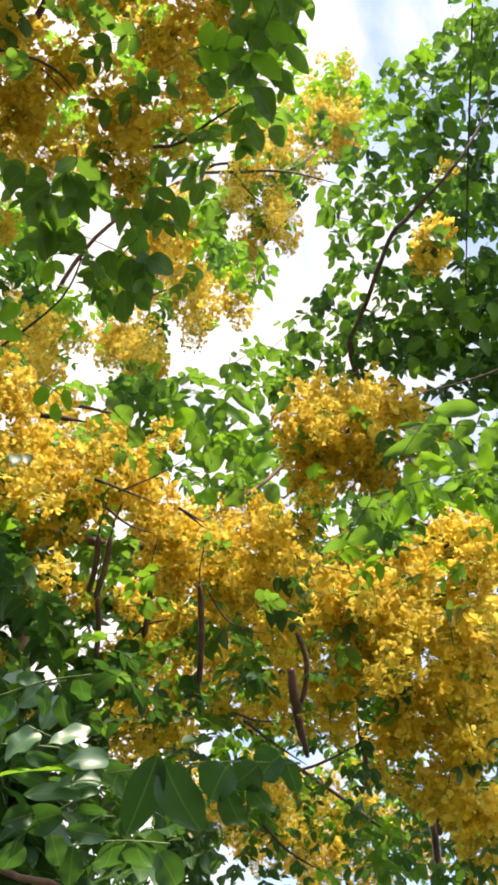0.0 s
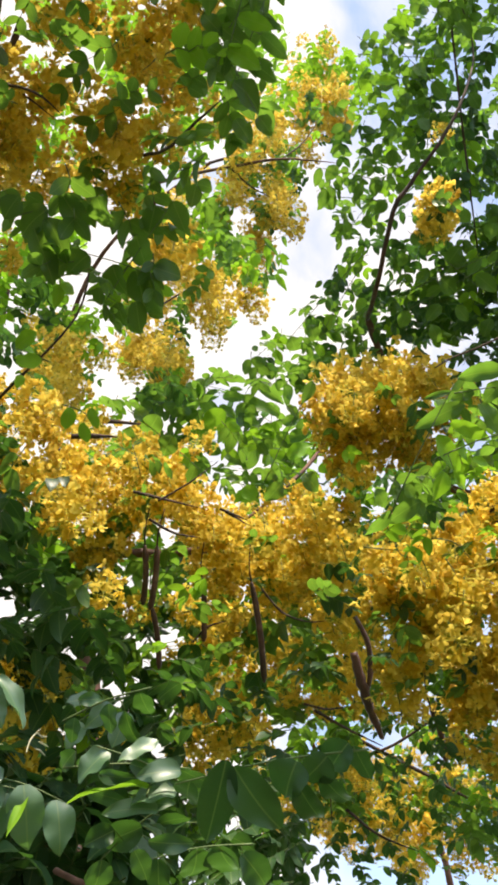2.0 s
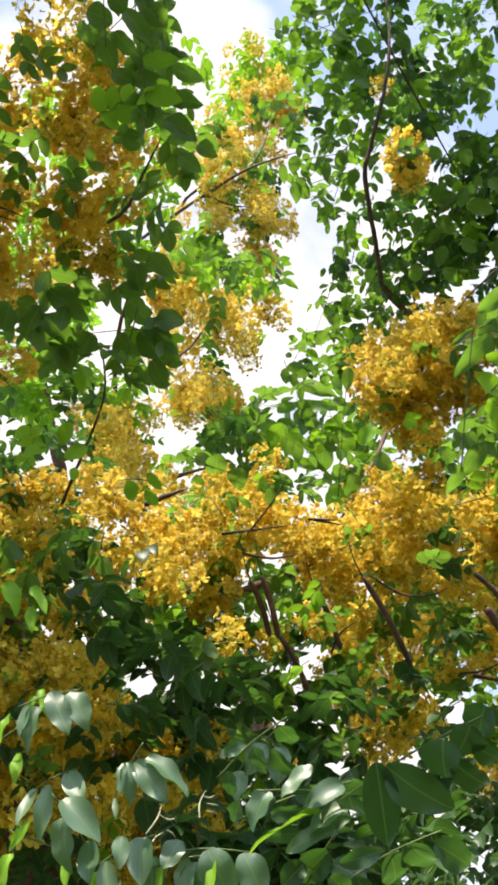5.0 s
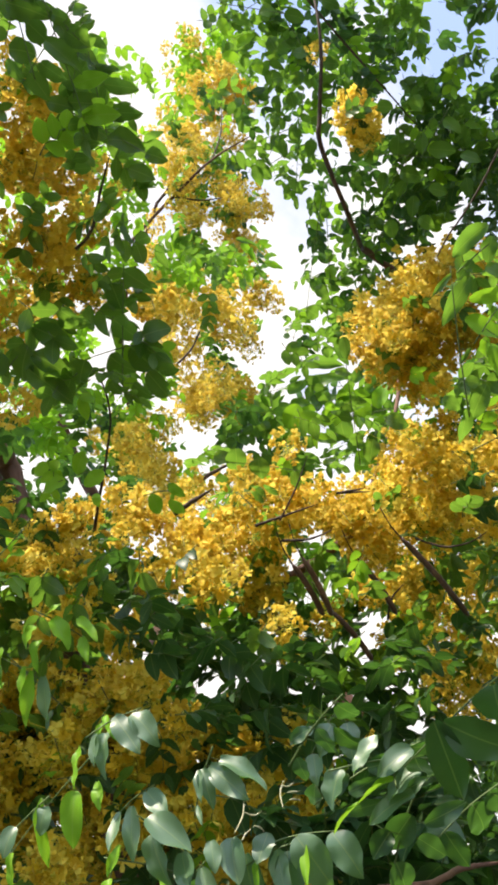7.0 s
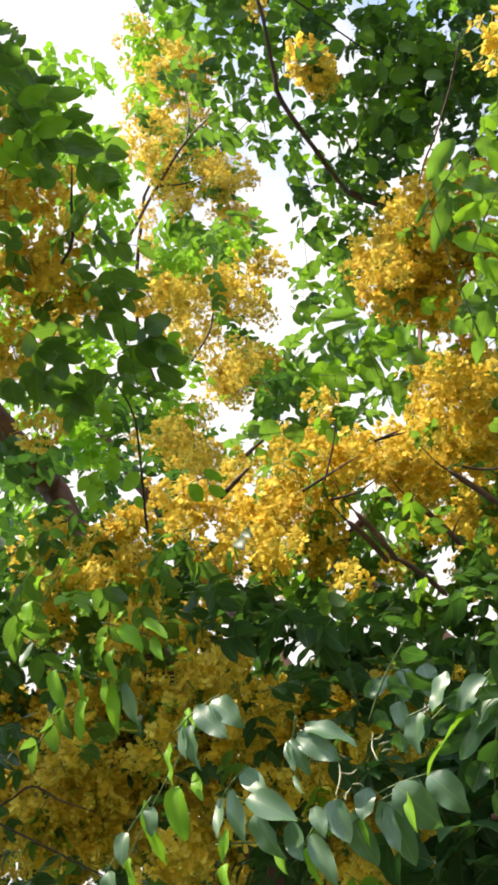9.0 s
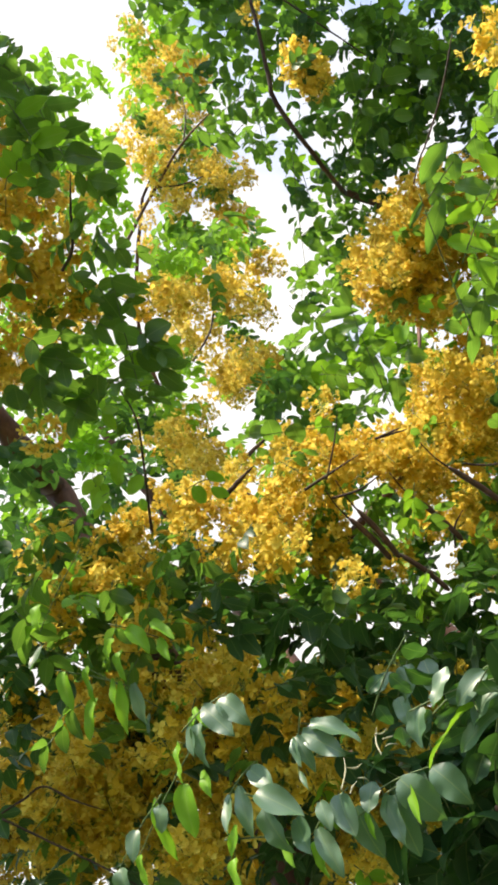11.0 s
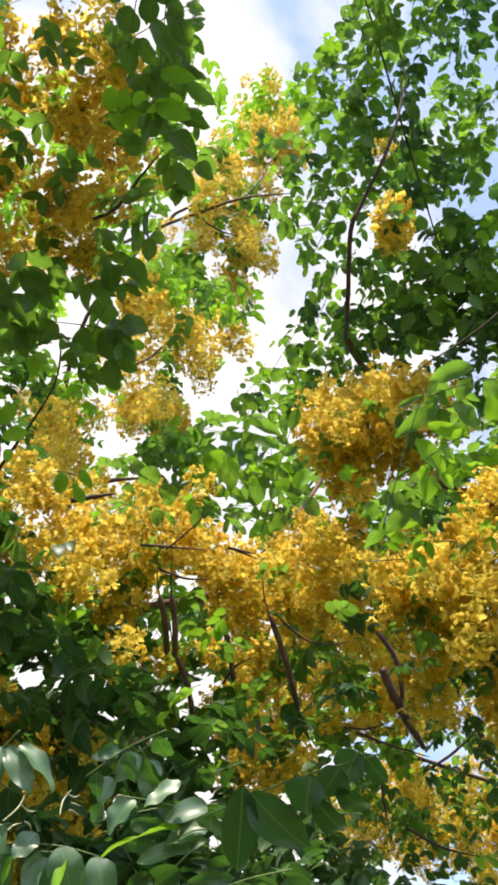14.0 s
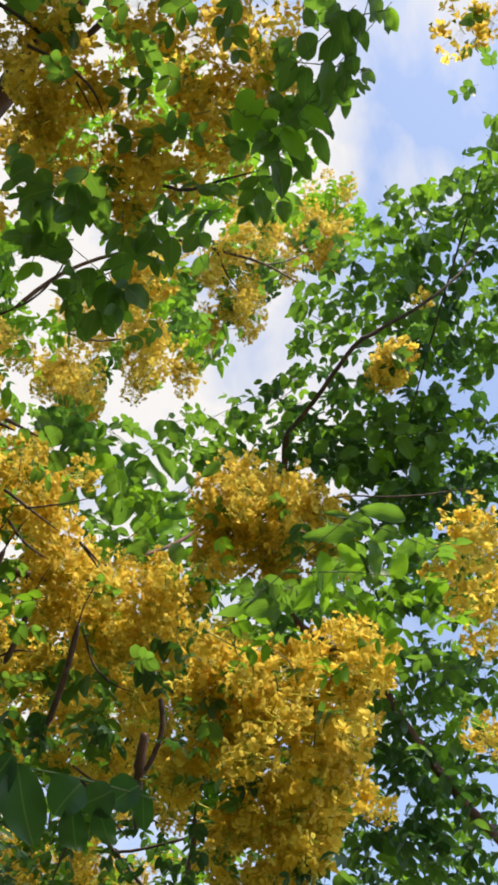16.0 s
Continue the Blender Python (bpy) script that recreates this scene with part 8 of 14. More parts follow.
leaf_clump(side_tree, 1.40, 3.00, 3.36, 0.091, 0.081, 0.17, 1, "green", -16)
leaf_clump(side_tree, 0.68, 2.12, 3.75, 0.088, 0.078, 0.15, 1, "deep", -16)
leaf_clump(side_tree, 0.74, 1.90, 3.55, 0.080, 0.071, 0.14, 1, "deep", -16)
leaf_clump(side_tree, 0.86, 1.98, 3.62, 0.083, 0.074, 0.14, 1, "green", -16)
leaf_clump(side_tree, 0.68, 2.27, 3.67, 0.089, 0.079, 0.15, 1, "green", -16)
leaf_clump(side_tree, 0.81, 2.22, 3.71, 0.090, 0.079, 0.15, 1, "deep", -16)
leaf_clump(side_tree, 0.96, 2.21, 3.72, 0.090, 0.080, 0.15, 1, "green", -16)
leaf_clump(side_tree, 0.71, 2.35, 3.58, 0.089, 0.079, 0.15, 1, "green", -16)
leaf_clump(side_tree, 0.85, 2.33, 3.61, 0.089, 0.079, 0.15, 1, "deep", -16)
leaf_clump(side_tree, 0.92, 2.15, 3.43, 0.082, 0.073, 0.14, 1, "green", -16)
leaf_clump(side_tree, 0.89, 2.14, 4.19, 0.099, 0.088, 0.17, 1, "green", -16)
leaf_clump(side_tree, 1.03, 2.05, 4.11, 0.096, 0.085, 0.17, 1, "green", -16)
leaf_clump(side_tree, 1.05, 2.37, 4.17, 0.103, 0.092, 0.18, 1, "green", -16)
leaf_clump(side_tree, 1.03, 2.10, 3.98, 0.094, 0.083, 0.16, 1, "green", -16)
leaf_clump(side_tree, 1.06, 2.42, 3.97, 0.100, 0.088, 0.17, 1, "deep", -16)
leaf_clump(side_tree, 1.20, 2.44, 4.15, 0.104, 0.093, 0.18, 1, "green", -16)
leaf_clump(side_tree, 0.99, 2.43, 3.75, 0.095, 0.084, 0.16, 1, "green", -16)
leaf_clump(side_tree, 1.12, 2.34, 3.75, 0.093, 0.083, 0.16, 1, "green", -16)
leaf_clump(pod_tree, -0.53, 2.24, 4.13, 0.098, 0.087, 0.17, 2)
leaf_clump(pod_tree, -0.46, 3.00, 5.01, 0.132, 0.117, 0.23, 2, bulk=1.3)
leaf_clump(pod_tree, -0.20, 2.28, 4.23, 0.101, 0.089, 0.17, 2)
leaf_clump(pod_tree, -0.05, 2.12, 4.03, 0.094, 0.083, 0.16, 2)
leaf_clump(pod_tree, 0.08, 2.20, 4.10, 0.096, 0.086, 0.17, 2)
leaf_clump(pod_tree, -0.50, 2.23, 3.90, 0.093, 0.083, 0.16, 2)
leaf_clump(pod_tree, -0.35, 2.31, 3.92, 0.095, 0.084, 0.16, 2)
leaf_clump(pod_tree, -0.16, 2.18, 3.83, 0.091, 0.081, 0.16, 2)
leaf_clump(pod_tree, -0.07, 2.32, 3.93, 0.096, 0.085, 0.16, 2)
leaf_clump(pod_tree, 0.11, 2.42, 4.07, 0.101, 0.089, 0.17, 2)
leaf_clump(pod_tree, -0.51, 2.36, 3.82, 0.094, 0.083, 0.16, 2)
leaf_clump(pod_tree, -0.39, 2.41, 3.84, 0.096, 0.085, 0.16, 2)
leaf_clump(pod_tree, -0.19, 2.41, 3.84, 0.096, 0.085, 0.16, 2)
leaf_clump(pod_tree, -0.02, 2.56, 4.02, 0.102, 0.091, 0.18, 2)
leaf_clump(pod_tree, 0.07, 2.33, 3.72, 0.092, 0.081, 0.16, 2)
limb(pod_tree, [(-0.302, 2.120, 3.017), (-0.258, 2.096, 3.041), (-0.206, 2.089, 3.048)], [0.004, 0.004, 0.002])
leaf_clump(near_tree, -0.94, 1.16, 3.04, 0.059, 0.052, 0.10, 1, "deep", 55)
leaf_clump(near_tree, -1.05, 1.36, 3.15, 0.066, 0.058, 0.11, 1, "deep", 55)
leaf_clump(near_tree, -0.86, 1.30, 2.93, 0.059, 0.052, 0.10, 1, "green", 55)
leaf_clump(near_tree, -0.88, 1.46, 3.07, 0.065, 0.057, 0.11, 1, "green", 55)
leaf_clump(near_tree, -0.86, 1.56, 3.00, 0.065, 0.058, 0.11, 1, "green", 55)
leaf_clump(near_tree, -0.79, 1.67, 2.96, 0.066, 0.058, 0.11, 1, "deep", 55)
leaf_clump(near_tree, -0.72, 1.72, 2.94, 0.066, 0.058, 0.11, 1, "deep", 55)
leaf_clump(near_tree, -0.67, 1.76, 2.90, 0.065, 0.058, 0.11, 1, "deep", 55)
leaf_clump(near_tree, -1.05, 1.17, 2.99, 0.058, 0.052, 0.10, 1, "deep", 55)
leaf_clump(near_tree, -1.00, 1.23, 2.95, 0.058, 0.052, 0.10, 1, "deep", 55)
leaf_clump(near_tree, -0.97, 1.35, 2.92, 0.060, 0.053, 0.10, 1, "green", 55)
leaf_clump(near_tree, -0.97, 1.50, 2.96, 0.064, 0.056, 0.11, 1, "green", 55)
leaf_clump(near_tree, -0.82, 1.44, 2.80, 0.058, 0.052, 0.10, 1, "deep", 55)
leaf_clump(near_tree, -0.91, 1.69, 2.95, 0.067, 0.059, 0.11, 1, "deep", 55)
leaf_clump(near_tree, -0.74, 1.57, 2.75, 0.059, 0.053, 0.10, 1, "deep", 55)
leaf_clump(near_tree, -0.71, 1.76, 2.76, 0.063, 0.056, 0.11, 1, "deep", 55)
leaf_clump(near_tree, -1.21, 1.32, 3.09, 0.064, 0.057, 0.11, 1, "deep", 55)
leaf_clump(near_tree, -1.11, 1.33, 2.93, 0.061, 0.054, 0.10, 1, "deep", 55)
leaf_clump(near_tree, -1.14, 1.48, 3.04, 0.066, 0.059, 0.11, 1, "deep", 55)
leaf_clump(near_tree, -1.02, 1.49, 2.91, 0.063, 0.056, 0.11, 1, "deep", 55)
leaf_clump(near_tree, -0.93, 1.53, 2.82, 0.061, 0.054, 0.11, 1, "deep", 55)
leaf_clump(near_tree, -0.89, 1.60, 2.75, 0.061, 0.054, 0.10, 1, "deep", 55)
leaf_clump(near_tree, -0.92, 1.74, 2.80, 0.064, 0.057, 0.11, 1, "deep", 55)
leaf_clump(near_tree, -0.85, 1.88, 2.79, 0.066, 0.059, 0.11, 1, "deep", 55)
leaf_clump(near_tree, -1.19, 1.24, 2.92, 0.059, 0.052, 0.10, 1, "deep", 55)
leaf_clump(near_tree, -1.20, 1.36, 2.91, 0.061, 0.054, 0.11, 1, "deep", 55)
leaf_clump(near_tree, -1.15, 1.47, 2.87, 0.062, 0.055, 0.11, 1, "deep", 55)
leaf_clump(near_tree, -1.13, 1.56, 2.86, 0.064, 0.056, 0.11, 1, "deep", 55)
leaf_clump(near_tree, -1.05, 1.59, 2.80, 0.062, 0.055, 0.11, 1, "deep", 55)
leaf_clump(near_tree, -1.01, 1.74, 2.80, 0.065, 0.058, 0.11, 1, "deep", 55)
leaf_clump(near_tree, -0.89, 1.63, 2.64, 0.059, 0.052, 0.10, 1, "deep", 55)
leaf_clump(near_tree, -0.91, 1.85, 2.70, 0.064, 0.057, 0.11, 1, "deep", 55)
leaf_clump(near_tree, -1.28, 1.27, 2.88, 0.059, 0.053, 0.10, 1, "deep", 55)
leaf_clump(near_tree, -1.20, 1.33, 2.79, 0.058, 0.052, 0.10, 1, "deep", 55)
leaf_clump(near_tree, -1.33, 1.56, 2.94, 0.066, 0.059, 0.11, 1, "deep", 55)
leaf_clump(near_tree, -1.15, 1.51, 2.76, 0.061, 0.054, 0.10, 1, "deep", 55)
leaf_clump(near_tree, -1.17, 1.68, 2.76, 0.064, 0.057, 0.11, 1, "deep", 55)
leaf_clump(near_tree, -1.09, 1.67, 2.72, 0.062, 0.055, 0.11, 1, "deep", 55)
leaf_clump(near_tree, -1.02, 1.71, 2.63, 0.061, 0.054, 0.10, 1, "deep", 55)
leaf_clump(near_tree, -0.99, 1.85, 2.63, 0.063, 0.056, 0.11, 1, "deep", 55)
flower_clump(low_far_tree, -0.40, 2.95, 3.47, 0.111, 0.099, 0.15, 2, "orange")
leaf_clump(low_far_tree, -0.37, 2.90, 3.42, 0.07, 0.06, 0.08, 2)
flower_clump(low_far_tree, -0.24, 2.90, 3.54, 0.112, 0.099, 0.15, 2, "orange")
flower_clump(low_far_tree, -0.06, 2.85, 3.45, 0.109, 0.096, 0.15, 2, "orange")
leaf_clump(low_far_tree, -0.03, 2.80, 3.40, 0.07, 0.06, 0.08, 2)
flower_clump(low_far_tree, 0.08, 2.74, 3.44, 0.106, 0.094, 0.15, 2, "orange")
flower_clump(low_far_tree, -0.45, 3.10, 3.36, 0.112, 0.100, 0.15, 2, "orange")
leaf_clump(low_far_tree, -0.42, 3.05, 3.31, 0.07, 0.06, 0.08, 2)
flower_clump(low_far_tree, -0.25, 3.12, 3.39, 0.113, 0.100, 0.16, 3, "orange")
flower_clump(low_far_tree, -0.09, 2.94, 3.28, 0.107, 0.095, 0.15, 2, "orange")
leaf_clump(low_far_tree, -0.06, 2.89, 3.23, 0.07, 0.06, 0.08, 2)
flower_clump(low_far_tree, 0.19, 2.92, 3.34, 0.108, 0.096, 0.15, 3, "orange")
leaf_clump(low_far_tree, -0.04, 4.52, 4.18, 0.137, 0.121, 0.25, 3)
leaf_clump(low_far_tree, 0.22, 4.22, 4.11, 0.129, 0.115, 0.24, 2)
leaf_clump(low_far_tree, 0.47, 4.51, 4.29, 0.138, 0.123, 0.25, 3)
leaf_clump(low_far_tree, 0.69, 4.45, 4.13, 0.134, 0.119, 0.25, 3)
leaf_clump(low_far_tree, 0.83, 4.20, 3.98, 0.127, 0.112, 0.23, 2)
leaf_clump(low_far_tree, -0.03, 4.21, 3.88, 0.125, 0.111, 0.23, 2)
leaf_clump(low_far_tree, 0.25, 4.56, 4.07, 0.135, 0.120, 0.25, 3)
leaf_clump(low_far_tree, 0.42, 4.64, 4.00, 0.136, 0.120, 0.25, 3)
leaf_clump(low_far_tree, 0.61, 4.19, 3.77, 0.122, 0.109, 0.22, 2)
leaf_clump(low_far_tree, 0.80, 4.39, 3.94, 0.129, 0.115, 0.24, 2)
leaf_clump(low_far_tree, 0.02, 4.78, 3.84, 0.135, 0.120, 0.25, 3)
leaf_clump(low_far_tree, 0.26, 4.52, 3.74, 0.128, 0.114, 0.24, 2)
leaf_clump(low_far_tree, 0.44, 4.82, 3.88, 0.137, 0.121, 0.25, 3)
leaf_clump(low_far_tree, 0.62, 4.65, 3.85, 0.133, 0.118, 0.24, 3)
leaf_clump(low_far_tree, 0.75, 4.30, 3.62, 0.122, 0.108, 0.22, 2)
leaf_clump(low_far_tree, 0.02, 4.54, 3.57, 0.125, 0.111, 0.23, 2)
leaf_clump(low_far_tree, 0.23, 5.05, 3.79, 0.139, 0.124, 0.26, 3)
leaf_clump(low_far_tree, 0.49, 5.00, 3.75, 0.138, 0.122, 0.25, 3)
leaf_clump(low_far_tree, 0.71, 4.93, 3.78, 0.137, 0.121, 0.25, 3)
leaf_clump(low_far_tree, 0.92, 4.96, 3.68, 0.136, 0.120, 0.25, 3)
# further unseen leaves put overhead to shade the hanging bunches
leaf_clump(over_tree, -1.51, 0.30, 3.94, 0.3, 0.28, 0.2, 14)
leaf_clump(over_tree, -1.13, 0.35, 3.94, 0.3, 0.28, 0.2, 14)
leaf_clump(over_tree, -1.42, 0.65, 4.26, 0.3, 0.28, 0.2, 14)
leaf_clump(over_tree, -0.98, 0.70, 4.02, 0.3, 0.28, 0.2, 14)
leaf_clump(over_tree, -0.74, 0.75, 4.05, 0.3, 0.28, 0.2, 14)
leaf_clump(over_tree, -1.69, 0.60, 4.08, 0.3, 0.28, 0.2, 14)
leaf_clump(over_tree, -1.32, 0.00, 4.29, 0.3, 0.28, 0.2, 14)
leaf_clump(over_tree, -0.86, 0.10, 4.19, 0.3, 0.28, 0.2, 14)
leaf_clump(over_tree, -0.52, 0.00, 3.94, 0.3, 0.28, 0.2, 14)
leaf_clump(over_tree, -1.78, 0.90, 4.22, 0.3, 0.28, 0.2, 14)
leaf_clump(over_tree, -1.43, 1.00, 3.95, 0.3, 0.28, 0.2, 14)
leaf_clump(over_tree, -2.08, 0.70, 4.09, 0.3, 0.28, 0.2, 14)
leaf_clump(side_tree, 0.97, 2.96, 4.11, 0.113, 0.100, 0.19, 2, "green", -16)
leaf_clump(side_tree, 1.26, 3.14, 4.32, 0.121, 0.107, 0.21, 3, "deep", -16)
leaf_clump(side_tree, 1.38, 3.07, 4.33, 0.120, 0.107, 0.21, 3, "green", -16)
leaf_clump(side_tree, 1.11, 3.26, 4.14, 0.119, 0.106, 0.20, 3, "green", -16)
leaf_clump(side_tree, 1.19, 3.15, 4.06, 0.115, 0.102, 0.20, 2, "deep", -16)
leaf_clump(side_tree, 1.41, 3.04, 4.12, 0.115, 0.102, 0.20, 2, "green", -16)
leaf_clump(side_tree, 1.01, 3.15, 3.82, 0.109, 0.097, 0.19, 2, "green", -16)
leaf_clump(side_tree, 1.31, 3.19, 3.91, 0.113, 0.100, 0.19, 2, "deep", -16)
leaf_clump(side_tree, 1.47, 3.14, 3.97, 0.114, 0.101, 0.20, 2, "green", -16)
leaf_clump(side_tree, 1.16, 3.54, 3.85, 0.118, 0.104, 0.20, 2, "green", -16)
leaf_clump(side_tree, 1.39, 3.43, 3.95, 0.118, 0.105, 0.20, 2, "deep", -16)
leaf_clump(side_tree, 1.44, 3.29, 3.83, 0.113, 0.100, 0.19, 2, "green", -16)
leaf_clump(side_tree, 1.20, 3.70, 3.80, 0.119, 0.106, 0.21, 3, "green", -16)
leaf_clump(side_tree, 1.43, 3.59, 3.82, 0.118, 0.105, 0.20, 2, "deep", -16)
leaf_clump(side_tree, 1.51, 3.40, 3.67, 0.112, 0.099, 0.19, 2, "green", -16)
leaf_clump(side_tree, 1.14, 3.48, 3.42, 0.107, 0.095, 0.18, 2, "green", -16)
leaf_clump(side_tree, 1.32, 3.43, 3.46, 0.107, 0.095, 0.18, 2, "deep", -16)
leaf_clump(side_tree, 1.63, 3.62, 3.62, 0.115, 0.102, 0.20, 2, "green", -16)
leaf_clump(side_tree, 0.88, 1.97, 5.05, 0.115, 0.102, 0.20, 2, "green", -16)
leaf_clump(side_tree, 1.01, 1.78, 4.90, 0.109, 0.097, 0.19, 2, "green", -16)
leaf_clump(side_tree, 0.89, 1.86, 4.70, 0.106, 0.094, 0.18, 2, "deep", -16)
leaf_clump(side_tree, 1.03, 1.83, 4.70, 0.105, 0.093, 0.18, 2, "green", -16)
leaf_clump(side_tree, 0.92, 2.16, 4.64, 0.110, 0.097, 0.19, 2, "green", -16)
leaf_clump(side_tree, 1.19, 2.12, 4.86, 0.115, 0.102, 0.20, 2, "deep", -16)
leaf_clump(side_tree, 0.98, 2.29, 4.70, 0.114, 0.101, 0.20, 2, "green", -16)
leaf_clump(side_tree, 1.11, 2.15, 4.45, 0.106, 0.094, 0.18, 2, "green", -16)
leaf_clump(side_tree, 1.05, 2.51, 4.64, 0.116, 0.103, 0.20, 2, "green", -16)
leaf_clump(side_tree, 1.20, 2.37, 4.57, 0.113, 0.100, 0.19, 2, "deep", -16)
flower_clump(side_tree, 0.78, 1.66, 3.41, 0.073, 0.088, 0.11, 2, "orange", -16)
flower_clump(side_tree, 0.84, 1.75, 3.34, 0.066, 0.088, 0.11, 2, "orange", -16)
flower_clump(side_tree, 0.76, 1.72, 3.36, 0.059, 0.059, 0.11, 1, "orange", -16)

# leaves of the middle, leaflet by leaflet
leaflets(pod_tree, "green", ((-0.117, 2.592, 4.536), (0.061, 2.637, 4.451), (0.39, -0.71, -0.46), 0.054),
         ((-0.139, 2.645, 4.483), (0.012, 2.705, 4.437), (0.37, -0.71, -0.46), 0.073),
         ((-0.219, 2.628, 4.500), (-0.121, 2.626, 4.488), (0.32, -0.71, -0.46), 0.051),
         ((-0.185, 2.608, 4.521), (-0.134, 2.598, 4.500), (-0.43, -0.71, -0.46), 0.022),
         ((-0.236, 2.608, 4.521), (-0.279, 2.589, 4.493), (0.13, -0.71, -0.46), 0.025),
         ((-0.236, 2.626, 4.502), (-0.284, 2.643, 4.512), (-0.39, -0.71, -0.46), 0.020),
         ((-0.311, 2.581, 4.548), (-0.303, 2.650, 4.514), (0.38, -0.71, -0.46), 0.037))
leaflets(pod_tree, "green", ((-0.243, 2.657, 4.473), (-0.173, 2.691, 4.442), (0.34, -0.71, -0.46), 0.060),
         ((-0.173, 2.694, 4.436), (-0.066, 2.735, 4.413), (0.38, -0.71, -0.46), 0.068),
         ((0.009, 2.732, 4.398), (0.090, 2.701, 4.420), (0.06, -0.71, -0.46), 0.051),
         ((0.020, 2.776, 4.352), (0.116, 2.732, 4.359), (-0.48, -0.71, -0.46), 0.060),
         ((-0.105, 2.742, 4.386), (-0.014, 2.781, 4.345), (-0.25, -0.71, -0.46), 0.068),
         ((-0.093, 2.747, 4.383), (-0.206, 2.868, 4.306), (-0.38, -0.71, -0.46), 0.128),
         ((-0.323, 2.759, 4.371), (-0.243, 2.798, 4.354), (0.08, -0.71, -0.46), 0.068),
         ((-0.255, 2.783, 4.347), (-0.158, 2.819, 4.286), (0.39, -0.71, -0.46), 0.060))
leaflets(pod_tree, "sunlit", ((-0.216, 2.608, 4.400), (-0.318, 2.684, 4.369), (0.39, -0.71, -0.46), 0.112),
         ((0.009, 2.764, 4.245), (0.114, 2.713, 4.259), (-0.23, -0.71, -0.46), 0.076),
         ((0.121, 2.813, 4.198), (0.240, 2.813, 4.233), (0.30, -0.71, -0.46), 0.068),
         ((-0.002, 2.735, 4.274), (-0.097, 2.769, 4.232), (0.30, -0.71, -0.46), 0.090),
         ((-0.182, 2.830, 4.179), (-0.128, 2.856, 4.118), (0.10, -0.71, -0.46), 0.080),
         ((-0.294, 2.659, 4.351), (-0.352, 2.693, 4.308), (-0.27, -0.71, -0.46), 0.090),
         ((-0.029, 2.786, 4.223), (0.024, 2.832, 4.138), (0.24, -0.71, -0.46), 0.076))
leaflets(pod_tree, "green", ((-0.015, 1.778, 3.216), (-0.057, 1.794, 3.174), (0.43, -0.71, -0.46), 0.048),
         ((0.041, 1.768, 3.226), (0.083, 1.790, 3.190), (0.47, -0.71, -0.46), 0.051),
         ((-0.149, 1.753, 3.241), (-0.112, 1.770, 3.243), (0.32, -0.71, -0.46), 0.022),
         ((-0.030, 1.753, 3.241), (-0.065, 1.767, 3.226), (0.45, -0.71, -0.46), 0.037),
         ((0.027, 1.644, 3.350), (0.055, 1.663, 3.320), (0.20, -0.71, -0.46), 0.028),
         ((0.097, 1.609, 3.385), (0.068, 1.633, 3.339), (0.33, -0.71, -0.46), 0.037))
leaflets(pod_tree, "green", ((-0.321, 1.764, 3.512), (-0.368, 1.810, 3.472), (0.38, -0.71, -0.46), 0.067),
         ((-0.398, 1.780, 3.496), (-0.431, 1.836, 3.466), (-0.44, -0.71, -0.46), 0.061),
         ((-0.291, 1.807, 3.469), (-0.327, 1.828, 3.425), (-0.18, -0.71, -0.46), 0.067),
         ((-0.344, 1.840, 3.437), (-0.380, 1.853, 3.397), (-0.24, -0.71, -0.46), 0.055),
         ((-0.238, 1.872, 3.405), (-0.274, 1.911, 3.378), (-0.22, -0.71, -0.46), 0.046),
         ((-0.382, 1.748, 3.528), (-0.345, 1.779, 3.505), (0.49, -0.71, -0.46), 0.055))

# the leaves along the edge of the crown, leaflet by leaflet
leaflets(side_tree, "green", ((0.238, 1.601, 4.380), (0.220, 1.648, 4.346), (0.35, -0.71, -0.46), 0.038),
         ((0.292, 1.601, 4.380), (0.254, 1.630, 4.346), (0.21, -0.71, -0.46), 0.054),
         ((0.361, 1.632, 4.349), (0.314, 1.643, 4.324), (-0.25, -0.71, -0.46), 0.027),
         ((0.247, 1.653, 4.328), (0.221, 1.687, 4.282), (0.05, -0.71, -0.46), 0.048),
         ((0.365, 1.648, 4.333), (0.335, 1.684, 4.290), (0.24, -0.71, -0.46), 0.040),
         ((0.416, 1.648, 4.333), (0.395, 1.685, 4.298), (0.08, -0.71, -0.46), 0.046),
         ((0.401, 1.597, 4.383), (0.371, 1.618, 4.349), (0.13, -0.71, -0.46), 0.040))
leaflets(side_tree, "green", ((0.267, 1.650, 4.331), (0.258, 1.703, 4.287), (-0.24, -0.71, -0.46), 0.035),
         ((0.292, 1.653, 4.328), (0.282, 1.688, 4.301), (-0.29, -0.71, -0.46), 0.018),
         ((0.292, 1.735, 4.246), (0.244, 1.751, 4.227), (0.47, -0.71, -0.46), 0.027),
         ((0.296, 1.730, 4.251), (0.307, 1.764, 4.222), (0.46, -0.71, -0.46), 0.040),
         ((0.434, 1.699, 4.282), (0.391, 1.724, 4.258), (0.44, -0.71, -0.46), 0.040),
         ((0.325, 1.608, 4.373), (0.306, 1.625, 4.363), (0.25, -0.71, -0.46), 0.030))
